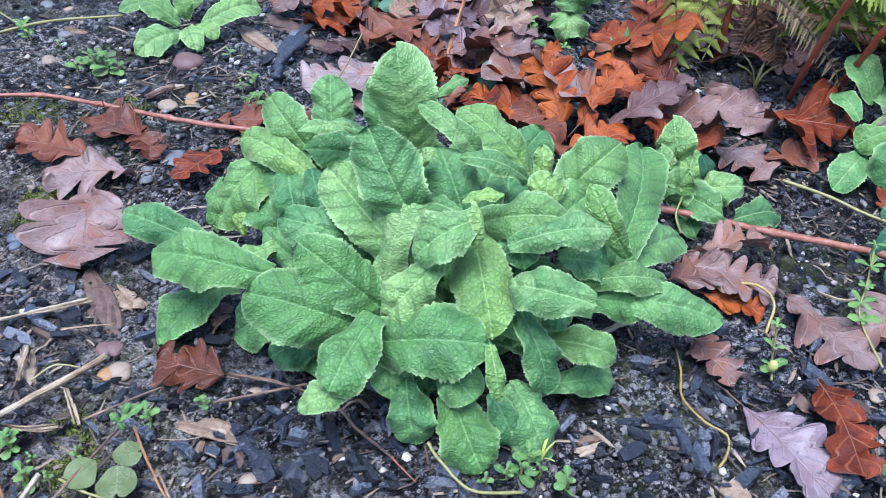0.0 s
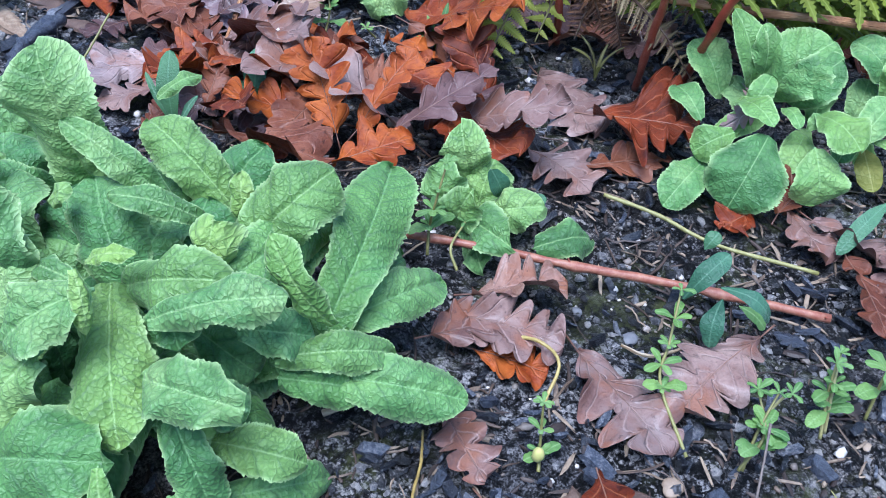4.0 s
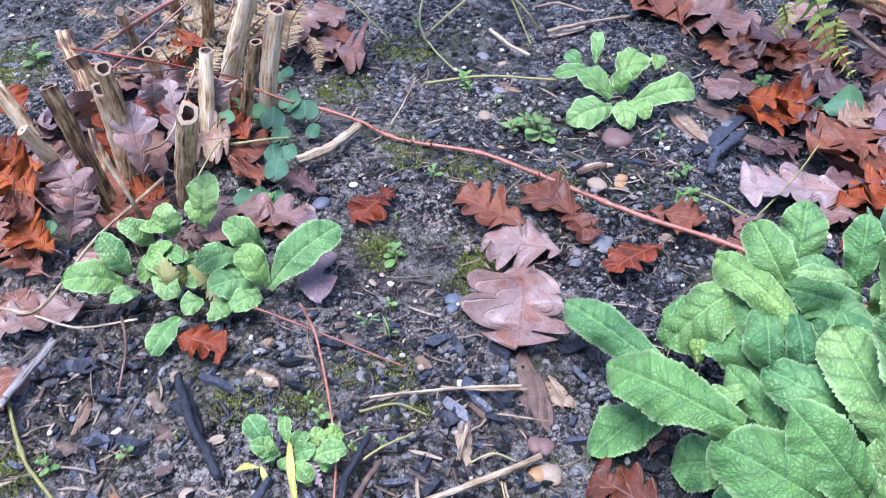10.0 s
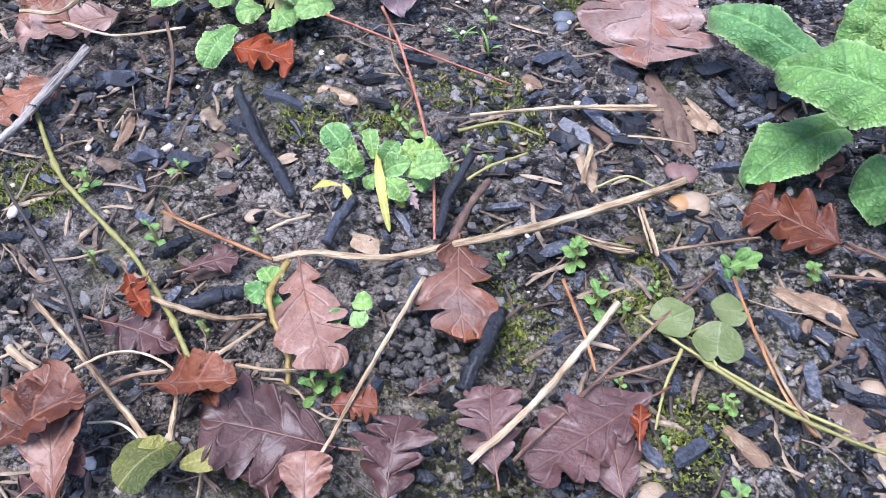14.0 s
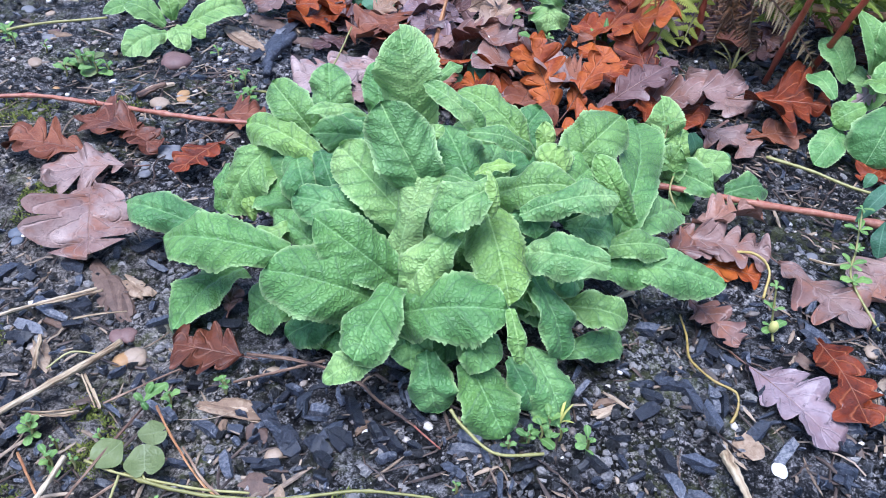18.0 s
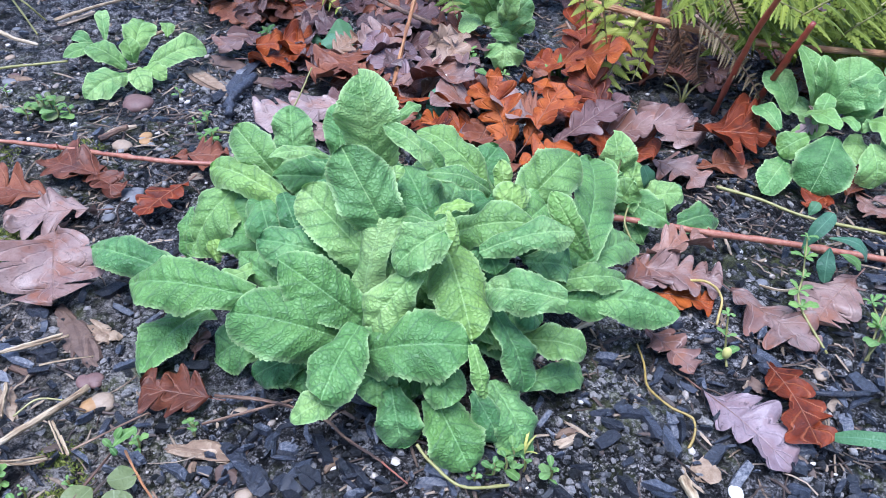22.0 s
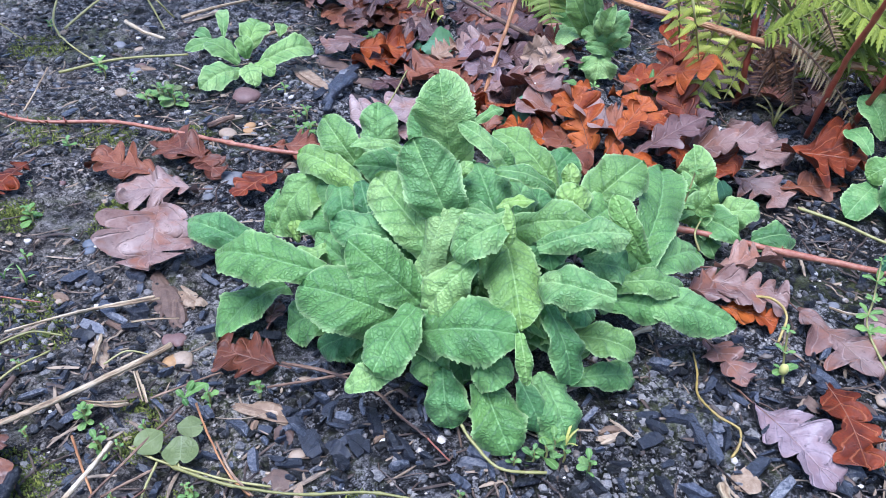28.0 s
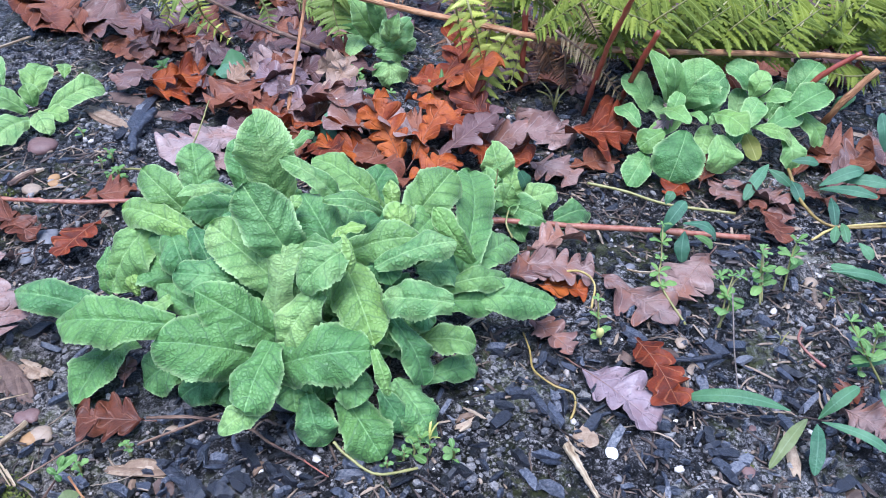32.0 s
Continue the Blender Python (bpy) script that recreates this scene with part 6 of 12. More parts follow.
stick("thorn", [(0.431, 0.472, 0.009), (0.429, 0.469, 0.012)], 0.0011, 0.0002, RED_STALK, "", sides=5, n=4, parent=bramble)
stick("thorn", [(0.372, 0.488, 0.011), (0.372, 0.493, 0.012)], 0.0011, 0.0002, RED_STALK, "", sides=5, n=4, parent=bramble)
stick("thorn", [(-0.583, 0.680, 0.016), (-0.585, 0.675, 0.019)], 0.0011, 0.0002, RED_STALK, "", sides=5, n=4, parent=bramble)
stick("thorn", [(-0.456, 0.675, 0.008), (-0.458, 0.677, 0.012)], 0.0011, 0.0002, RED_STALK, "", sides=5, n=4, parent=bramble)
stick("thorn", [(-0.445, 0.673, 0.008), (-0.446, 0.676, 0.011)], 0.0011, 0.0002, RED_STALK, "", sides=5, n=4, parent=bramble)
stick("fern_stalk", [(-0.073, 0.866, 0.135), (-0.006, 0.867, 0.128), (0.059, 0.863, 0.118), (0.133, 0.853, 0.100), (0.180, 0.816, 0.100), (0.243, 0.774, 0.100), (0.302, 0.733, 0.100), (0.381, 0.702, 0.095), (0.505, 0.678, 0.095), (0.618, 0.665, 0.090), (0.707, 0.653, 0.085)], 0.0037, 0.0032, ORANGE_STEM, "thick orange-brown dead fern stalk leaning across the bed", "plant stem", 0.03, 10, 90)
stick("fern_stalk", [(0.016, 0.727, 0.000), (0.034, 0.800, 0.035), (0.057, 0.871, 0.090), (0.068, 0.902, 0.130)], 0.0023, 0.0020, ORANGE_STEM, "upright orange-brown dead fern stalk", "plant stem")
stick("fern_stalk", [(-0.054, 0.978, 0.060), (0.018, 0.913, 0.045), (0.084, 0.876, 0.030), (0.101, 0.872, 0.020)], 0.0028, 0.0026, TWIG, "brown dead fern stalk lying over leaves", "plant stem")
stick("fern_stalk", [(0.175, 1.039, 0.100), (0.124, 0.984, 0.070), (0.098, 0.970, 0.040), (0.081, 0.963, 0.020)], 0.0042, 0.0037, BROWN_STALK, "thick orange-brown fern stalk at the fern crown", "plant stem")
stick("fern_stalk", [(-0.208, 1.043, 0.160), (-0.156, 0.953, 0.150), (-0.060, 0.946, 0.100), (0.034, 1.103, 0.010)], 0.0024, 0.0024, ORANGE_STEM, "short orange fern stalk", "plant stem")
stick("fern_stalk", [(-0.002, 1.077, 0.140), (0.047, 1.162, 0.030)], 0.0043, 0.0036, BROWN_STALK, "dark brown fern stalk rising from the crown", "plant stem")
stick("fern_stalk", [(0.014, 1.111, 0.160), (0.042, 1.164, 0.080)], 0.0044, 0.0035, BROWN_STALK, "dark brown fern stalk rising from the crown", "plant stem")
stick("fern_stalk", [(0.085, 1.148, 0.020), (0.076, 1.137, 0.090), (0.070, 1.112, 0.160)], 0.0049, 0.0031, BROWN_STALK, "dark brown fern stalk rising from the crown", "plant stem")
stick("fern_stalk", [(0.119, 1.168, 0.150), (0.138, 1.220, 0.060)], 0.0045, 0.0036, BROWN_STALK, "dark brown fern stalk rising from the crown", "plant stem")
stick("fern_stalk", [(0.150, 1.202, 0.140), (0.166, 1.238, 0.040)], 0.0047, 0.0037, BROWN_STALK, "dark brown fern stalk rising from the crown", "plant stem")
stick("fern_stalk", [(0.172, 1.123, 0.130), (0.161, 1.140, 0.080)], 0.0044, 0.0033, BROWN_STALK, "dark brown fern stalk rising from the crown", "plant stem")
stick("fern_stalk", [(0.363, 0.730, 0.000), (0.350, 0.675, 0.107), (0.343, 0.620, 0.200)], 0.0030, 0.0028, RED_STALK, "upright dark red dead fern stalk", "plant stem")
stick("fern_stalk", [(0.396, 0.718, 0.000), (0.390, 0.677, 0.080), (0.396, 0.658, 0.137)], 0.0036, 0.0030, RED_STALK, "upright red fern stalk with a pale broken end", "plant stem")
stick("fern_stalk", [(0.306, 0.800, 0.000), (0.298, 0.777, 0.050), (0.294, 0.777, 0.113)], 0.0036, 0.0033, RED_STALK, "short dark red broken fern stalk", "plant stem")
stick("fern_stalk", [(0.566, 0.651, 0.020), (0.579, 0.631, 0.080), (0.611, 0.614, 0.120)], 0.0034, 0.0026, RED_STALK, "red fern stalk with a pale broken tip", "plant stem")
stick("fern_stalk", [(0.617, 0.645, 0.000), (0.610, 0.618, 0.050), (0.637, 0.610, 0.100)], 0.0040, 0.0036, ORANGE_STEM, "short broken orange-yellow fern stalk", "plant stem")
stick("fern_stalk", [(-0.823, 0.719, 0.000), (-0.672, 0.677, 0.100), (-0.637, 0.748, 0.110), (-0.614, 0.812, 0.120), (-0.594, 0.892, 0.135), (-0.579, 0.968, 0.150)], 0.0023, 0.0020, PINK_STALK, "pinkish stalk of a dead arching fern frond", "plant stem", 0.03)
stick("plant_stalk", [(-0.557, 0.285, 0.004), (-0.509, 0.248, 0.004), (-0.472, 0.231, 0.004), (-0.437, 0.216, 0.004), (-0.397, 0.190, 0.012), (-0.374, 0.172, 0.012)], 0.0014, 0.0012, GREEN_STEM, "long green-yellow stalk lying on the soil", "plant stem", knots=3)
stick("plant_stalk", [(-0.361, 0.236, 0.016), (-0.360, 0.216, 0.016), (-0.350, 0.203, 0.014), (-0.341, 0.198, 0.010), (-0.333, 0.182, 0.006)], 0.0018, 0.0013, YELLOW_STEM, "curved yellow stalk lying under a leaf", "plant stem", knots=2)
stick("straw", [(-0.372, 0.238, 0.010), (-0.356, 0.247, 0.012), (-0.320, 0.256, 0.014), (-0.288, 0.280, 0.014), (-0.247, 0.320, 0.010), (-0.201, 0.370, 0.006)], 0.0015, 0.0023, STRAW, "long pale dead stalk lying on the soil", "stick")
stick("straw", [(-0.301, 0.150, 0.016), (-0.300, 0.195, 0.018), (-0.299, 0.253, 0.014)], 0.0008, 0.0012, STRAW, "thin pale straw lying over leaves", "stick")
stick("straw", [(-0.465, 0.175, 0.006), (-0.413, 0.153, 0.012), (-0.365, 0.131, 0.016)], 0.0014, 0.0016, STRAW, "pale dead stalk lying on the soil", "stick")
stick("straw", [(-0.245, 0.176, 0.014), (-0.231, 0.205, 0.016), (-0.221, 0.241, 0.010), (-0.212, 0.278, 0.008)], 0.0014, 0.0018, STRAW, "flat pale straw lying over leaves", "stick")
stick("twig", [(-0.229, 0.182, 0.016), (-0.209, 0.230, 0.014), (-0.193, 0.270, 0.012), (-0.174, 0.313, 0.010)], 0.0007, 0.0009, TWIG, "long thin grey-brown twig", "stick")
stick("plant_stalk", [(-0.201, 0.277, 0.006), (-0.182, 0.266, 0.010), (-0.159, 0.261, 0.008), (-0.131, 0.256, 0.006), (-0.105, 0.253, 0.006)], 0.0008, 0.0008, GREEN_STEM, "trailing green weed stem", "plant stem")
stick("plant_stalk", [(-0.179, 0.267, 0.008), (-0.181, 0.246, 0.006), (-0.180, 0.224, 0.004)], 0.0009, 0.0006, GREEN_STEM, "trailing green weed stem", "plant stem")
stick("twig", [(-0.166, 0.311, 0.012), (-0.152, 0.287, 0.010), (-0.134, 0.262, 0.006), (-0.117, 0.247, 0.004)], 0.0008, 0.0007, ORANGE_STEM, "thin reddish-brown twig on the soil", "stick")
stick("straw", [(-0.418, 0.195, 0.014), (-0.398, 0.193, 0.016), (-0.377, 0.196, 0.014), (-0.358, 0.208, 0.010)], 0.0014, 0.0014, STRAW, "frayed tan straw on the soil", "stick")
stick("straw", [(-0.361, 0.136, 0.014), (-0.372, 0.164, 0.016), (-0.364, 0.183, 0.014), (-0.357, 0.205, 0.010)], 0.0011, 0.0010, STRAW, "tan dead stalk on the soil", "stick")
stick("straw", [(-0.421, 0.151, 0.010), (-0.408, 0.161, 0.016), (-0.393, 0.167, 0.016), (-0.375, 0.164, 0.012), (-0.366, 0.142, 0.010)], 0.0007, 0.0005, STRAW, "bent thin straw on the soil", "stick")
stick("straw", [(-0.410, 0.140, 0.006), (-0.397, 0.155, 0.012), (-0.383, 0.166, 0.010)], 0.0011, 0.0011, TWIG, "brown twig on the soil", "stick")
stick("straw", [(-0.358, 0.181, 0.008), (-0.341, 0.183, 0.012), (-0.331, 0.188, 0.010)], 0.0009, 0.0007, STRAW, "thin tan straw on the soil", "stick")
stick("straw", [(-0.402, 0.133, 0.006), (-0.385, 0.136, 0.012), (-0.369, 0.132, 0.012)], 0.0005, 0.0007, STRAW, "thin pale root on the soil", "stick")
stick("twig", [(-0.442, 0.246, 0.006), (-0.406, 0.239, 0.012), (-0.370, 0.235, 0.014)], 0.0010, 0.0009, ORANGE_STEM, "reddish brown twig on the soil", "stick")
stick("twig", [(-0.448, 0.253, 0.004), (-0.425, 0.242, 0.006), (-0.390, 0.242, 0.006)], 0.0009, 0.0006, TWIG, "brown twig on the soil", "stick")
stick("twig", [(-0.527, 0.228, 0.010), (-0.469, 0.195, 0.012), (-0.441, 0.175, 0.010), (-0.420, 0.159, 0.006)], 0.0009, 0.0012, DARK_TWIG, "dark mottled thin twig", "stick")
stick("twig", [(-0.433, 0.409, 0.020), (-0.375, 0.413, 0.008), (-0.312, 0.408, 0.005)], 0.0009, 0.0006, RED_STEM, "thin red-brown twig on the soil", "stick")
stick("twig", [(-0.398, 0.417, 0.030), (-0.381, 0.406, 0.012), (-0.346, 0.357, 0.010), (-0.322, 0.317, 0.008), (-0.305, 0.279, 0.010)], 0.0010, 0.0008, RED_STEM, "thin red stem lying on the soil", "plant stem")
stick("straw", [(-0.324, 0.373, 0.006), (-0.286, 0.393, 0.008), (-0.259, 0.408, 0.006), (-0.229, 0.422, 0.005)], 0.0010, 0.0010, STRAW, "thin pale straw on the soil", "stick")
stick("straw", [(-0.361, 0.363, 0.006), (-0.361, 0.377, 0.008), (-0.383, 0.399, 0.008), (-0.398, 0.424, 0.010)], 0.0007, 0.0007, STRAW, "thin pale thread-like root", "stick")
stick("plant_stalk", [(-0.326, 0.361, 0.004), (-0.304, 0.374, 0.007), (-0.282, 0.375, 0.004)], 0.0011, 0.0007, GREEN_STEM, "short green stem on the soil", "plant stem")
stick("burnt_stick", [(-0.456, 0.341, 0.008), (-0.426, 0.308, 0.010), (-0.406, 0.295, 0.010), (-0.385, 0.279, 0.008)], 0.0030, 0.0029, CHAR_ONE, "charred black stick half sunk in soil", "stick", knots=2)
stick("burnt_stick", [(-0.306, 0.283, 0.008), (-0.308, 0.307, 0.012), (-0.310, 0.341, 0.010)], 0.0026, 0.0025, CHAR_ONE, "charred black stick on the soil", "stick")
stick("broken_twig", [(-0.297, 0.281, 0.010), (-0.296, 0.299, 0.014), (-0.294, 0.325, 0.012)], 0.0023, 0.0020, CHIP_DARK, "broken brown twig with split bark", "stick")
stick("burnt_stick", [(-0.395, 0.196, 0.012), (-0.383, 0.206, 0.014), (-0.374, 0.215, 0.012)], 0.0040, 0.0036, CHAR_ONE, "thick charred black stick on the soil", "stick", rough=0.1)
stick("burnt_stick", [(-0.260, 0.207, 0.010), (-0.259, 0.225, 0.014), (-0.259, 0.251, 0.012)], 0.0040, 0.0033, CHAR_ONE, "charred black wood piece on the soil", "stick", rough=0.12)
stick("burnt_stick", [(-0.354, 0.258, 0.008), (-0.355, 0.273, 0.010), (-0.355, 0.290, 0.008)], 0.0028, 0.0027, CHAR_ONE, "charred grey-black stick on the soil", "stick")
stick("straw", [(-0.247, 0.315, 0.004), (-0.230, 0.311, 0.008), (-0.214, 0.315, 0.006)], 0.0006, 0.0006, STRAW, "thin white root on the soil", "stick")
stick("straw", [(-0.219, 0.342, 0.006), (-0.205, 0.317, 0.004)], 0.0007, 0.0005, STRAW, "thin straw on the soil", "stick")
stick("straw", [(-0.238, 0.393, 0.004), (-0.218, 0.394, 0.008), (-0.204, 0.400, 0.004)], 0.0008, 0.0006, STRAW, "thin straw on the soil", "stick")
stick("straw", [(-0.243, 0.349, 0.004), (-0.230, 0.359, 0.008), (-0.215, 0.361, 0.004)], 0.0007, 0.0006, GREEN_STEM, "thin bent green-yellow stem", "stick")
stick("twig", [(-0.240, 0.283, 0.006), (-0.222, 0.256, 0.010), (-0.211, 0.240, 0.006)], 0.0009, 0.0007, ORANGE_STEM, "reddish twig on the soil", "stick")
stick("twig", [(-0.206, 0.240, 0.004), (-0.194, 0.247, 0.008), (-0.180, 0.261, 0.006)], 0.0009, 0.0009, TWIG, "brown twig on the soil", "stick")
stick("stick", [(-0.550, 0.245, 0.010), (-0.550, 0.281, 0.012), (-0.554, 0.334, 0.012)], 0.0021, 0.0021, GREY_STICK, "weathered grey stick on the soil", "stick")
stick("straw", [(-0.454, 0.148, 0.012), (-0.436, 0.144, 0.010)], 0.0019, 0.0017, STRAW, "pale straw end on the soil", "stick")
stick("straw", [(-0.385, 0.254, 0.008), (-0.376, 0.261, 0.012), (-0.369, 0.270, 0.010)], 0.0009, 0.0008, STRAW, "forked white twig on the soil", "stick")
stick("straw", [(-0.250, 0.348, 0.005), (-0.254, 0.376, 0.006)], 0.0016, 0.0014, STRAW, "short pale twig on the soil", "stick")
stick("plant_stalk", [(-0.306, 0.324, 0.008), (-0.297, 0.338, 0.010), (-0.284, 0.357, 0.006)], 0.0009, 0.0007, GREEN_STEM, "short pale green weed stem", "plant stem")
stick("burnt_stick", [(-0.140, 0.723, 0.006), (-0.139, 0.745, 0.010), (-0.131, 0.765, 0.012), (-0.120, 0.800, 0.008)], 0.0040, 0.0047, CHAR_ONE, "charred black broken stick on the soil", "stick", rough=0.16, knots=3)
stick("stick", [(-0.988, 1.102, 0.010), (-0.901, 1.044, 0.014), (-0.854, 1.049, 0.010)], 0.0044, 0.0033, GREY_STICK, "weathered broken stick on the soil", "stick")
stick("stick", [(-0.883, 0.980, 0.006), (-0.865, 1.015, 0.012), (-0.885, 1.095, 0.010)], 0.0023, 0.0020, STRAW, "weathered broken stick on the soil", "stick")
stick("stick", [(-0.553, 1.173, 0.004), (-0.535, 1.212, 0.006)], 0.0031, 0.0025, STRAW, "weathered broken stick on the soil", "stick")
stick("stick", [(-0.465, 1.107, 0.006), (-0.431, 1.050, 0.008)], 0.0035, 0.0027, STRAW, "weathered broken stick on the soil", "stick")
stick("stick", [(-0.784, 0.955, 0.010), (-0.759, 0.990, 0.012), (-0.748, 1.038, 0.010)], 0.0025, 0.0021, TWIG, "weathered broken stick on the soil", "stick")
stick("stick", [(-0.385, 0.999, 0.004), (-0.363, 1.016, 0.006), (-0.326, 1.010, 0.004)], 0.0021, 0.0017, TWIG, "weathered broken stick on the soil", "stick")
stick("stick", [(-0.243, 0.905, 0.004), (-0.216, 0.926, 0.006)], 0.0022, 0.0017, STRAW, "weathered broken stick on the soil", "stick")
stick("stick", [(-0.301, 0.866, 0.004), (-0.278, 0.848, 0.006)], 0.0019, 0.0015, STRAW, "weathered broken stick on the soil", "stick")
stick("straw", [(-0.091, 0.239, 0.004), (-0.072, 0.218, 0.008), (-0.051, 0.198, 0.006)], 0.0014, 0.0014, STRAW, "pale dead stalk on the soil", "stick")
stick("twig", [(-0.118, 0.356, 0.008), (-0.084, 0.348, 0.010), (-0.049, 0.332, 0.010), (-0.032, 0.314, 0.010), (-0.011, 0.298, 0.006)], 0.0013, 0.0009, TWIG, "long tan twig from under the primrose", "stick")
stick("twig", [(-0.012, 0.299, 0.006), (0.004, 0.282, 0.004)], 0.0007, 0.0005, RED_STEM, "thin red root on the soil", "stick")
stick("plant_stalk", [(-0.176, 0.266, 0.008), (-0.148, 0.254, 0.010), (-0.117, 0.249, 0.008), (-0.083, 0.249, 0.006), (-0.047, 0.250, 0.010), (-0.014, 0.248, 0.008), (0.018, 0.243, 0.004)], 0.0011, 0.0008, GREEN_STEM, "long trailing yellow-green weed stem", "plant stem", knots=5)
stick("plant_stalk", [(0.010, 0.299, 0.020), (0.020, 0.289, 0.012), (0.037, 0.275, 0.008), (0.066, 0.277, 0.004)], 0.0011, 0.0010, GREEN_STEM, "green creeping stem under the primrose", "plant stem")
stick("straw", [(-0.241, 0.311, 0.004), (-0.213, 0.313, 0.006)], 0.0011, 0.0008, STRAW, "thin pale straw on the soil", "stick")
stick("straw", [(-0.209, 0.330, 0.006), (-0.202, 0.317, 0.004)], 0.0008, 0.0007, STRAW, "thin straw on the soil", "stick")
stick("twig", [(-0.147, 0.285, 0.006), (-0.131, 0.261, 0.008), (-0.115, 0.247, 0.004)], 0.0008, 0.0007, TWIG, "thin brown twig on the soil", "stick")
stick("root", [(0.180, 0.391, 0.006), (0.178, 0.368, 0.008), (0.174, 0.346, 0.010), (0.183, 0.326, 0.012), (0.196, 0.317, 0.010), (0.194, 0.305, 0.006), (0.188, 0.298, 0.003)], 0.0008, 0.0010, YELLOW_STEM, "curved pale yellow root on the soil", "stick")
stick("root", [(0.231, 0.454, 0.010), (0.247, 0.441, 0.020), (0.258, 0.432, 0.012), (0.247, 0.408, 0.006)], 0.0011, 0.0010, YELLOW_STEM, "thin bent tan stem", "stick")
stick("straw", [(-0.282, 0.401, 0.004), (-0.250, 0.409, 0.006), (-0.225, 0.421, 0.004)], 0.0011, 0.0010, STRAW, "thin pale straw on the soil", "stick")
stick("straw", [(0.126, 0.403, 0.004), (0.139, 0.407, 0.008), (0.152, 0.416, 0.006)], 0.0020, 0.0023, STRAW, "broken pale twig beside the primrose", "stick")
stick("straw", [(-0.243, 0.314, 0.004), (-0.224, 0.309, 0.006), (-0.211, 0.314, 0.004)], 0.0008, 0.0007, STRAW, "thin straw on the soil", "stick")
stick("straw", [(-0.217, 0.342, 0.006), (-0.202, 0.316, 0.004)], 0.0010, 0.0008, STRAW, "thin straw on the soil", "stick")
stick("twig", [(-0.201, 0.320, 0.004), (-0.163, 0.341, 0.008), (-0.157, 0.344, 0.006)], 0.0007, 0.0007, TWIG, "thin reddish twig on the soil", "stick")
stick("twig", [(-0.124, 0.334, 0.006), (-0.096, 0.341, 0.008), (-0.067, 0.348, 0.010)], 0.0010, 0.0009, TWIG, "tan twig under the primrose leaf", "stick")
stick("straw", [(0.071, 0.722, 0.050), (0.102, 0.709, 0.020)], 0.0027, 0.0027, PEELED, "short white straw stuck in leaves", "stick")
stick("plant_stalk", [(0.310, 0.583, 0.010), (0.347, 0.564, 0.008), (0.378, 0.537, 0.008), (0.442, 0.513, 0.006)], 0.0016, 0.0014, GREEN_STEM, "creeping yellow-green stem on the soil", "plant stem")
stick("burnt_stick", [(0.291, 0.339, 0.004), (0.308, 0.334, 0.007), (0.332, 0.335, 0.005)], 0.0022, 0.0024, CHAR_ONE, "black charred stick on the soil", "stick")
stick("twig", [(0.360, 0.380, 0.030), (0.342, 0.334, 0.012), (0.319, 0.280, 0.006)], 0.0008, 0.0005, DARK_TWIG, "thin dark upright twig", "stick")
stick("straw", [(0.177, 0.274, 0.004), (0.177, 0.251, 0.008), (0.183, 0.228, 0.004)], 0.0036, 0.0016, STRAW, "frayed pale wood splinter on the soil", "stick")
stick("root", [(0.413, 0.348, 0.012), (0.402, 0.335, 0.012), (0.406, 0.324, 0.006), (0.413, 0.308, 0.004)], 0.0008, 0.0015, PINK_STALK, "reddish root with a white tip", "stick")
stick("straw", [(0.299, 0.451, 0.006), (0.313, 0.440, 0.010), (0.336, 0.448, 0.008)], 0.0012, 0.0010, STRAW, "thin white root on the soil", "stick")
stick("plant_stalk", [(0.525, 0.559, 0.020), (0.514, 0.510, 0.012), (0.521, 0.471, 0.012), (0.567, 0.451, 0.020)], 0.0017, 0.0015, YELLOW_STEM, "curved pale stem on the soil", "plant stem")
stick("plant_stalk", [(0.493, 0.458, 0.008), (0.522, 0.464, 0.014), (0.571, 0.456, 0.020)], 0.0013, 0.0013, YELLOW_STEM, "curved pale stem on the soil", "plant stem")
stick("stick", [(-0.498, 0.596, 0.012), (-0.480, 0.622, 0.014), (-0.470, 0.670, 0.012)], 0.0050, 0.0039, STRAW, "short pale bent stick on the soil", "stick")
stick("straw", [(-0.607, 0.341, 0.020), (-0.572, 0.341, 0.030), (-0.573, 0.372, 0.030), (-0.582, 0.424, 0.030), (-0.579, 0.510, 0.030)], 0.0013, 0.0014, STRAW, "pale yellow stalk leaning on the stems", "plant stem")
stick("straw", [(-0.588, 0.461, 0.080), (-0.569, 0.456, 0.050), (-0.563, 0.460, 0.020)], 0.0021, 0.0019, STRAW, "pale straw leaning on the stems", "stick")
stick("twig", [(-0.518, 0.366, 0.020), (-0.505, 0.348, 0.008), (-0.487, 0.314, 0.004)], 0.0012, 0.0009, TWIG, "thin brown twig on the soil", "stick")
stick("stick", [(-0.552, 0.276, 0.010), (-0.553, 0.302, 0.012), (-0.556, 0.335, 0.012)], 0.0024, 0.0023, GREY_STICK, "weathered grey stick on the soil", "stick")
stick("twig", [(-0.446, 0.690, 0.006), (-0.445, 0.724, 0.014), (-0.451, 0.768, 0.016)], 0.0011, 0.0009, STRAW, "thin straw poking out of soil", "stick")
stick("twig", [(-0.418, 0.919, 0.006), (-0.386, 0.887, 0.008), (-0.359, 0.880, 0.004)], 0.0026, 0.0020, STRAW, "curved tan twig on the soil", "stick")
stick("straw", [(-0.355, 0.940, 0.006), (-0.316, 0.974, 0.008), (-0.274, 1.014, 0.006)], 0.0024, 0.0016, STRAW, "pale frayed straw on the soil", "stick")
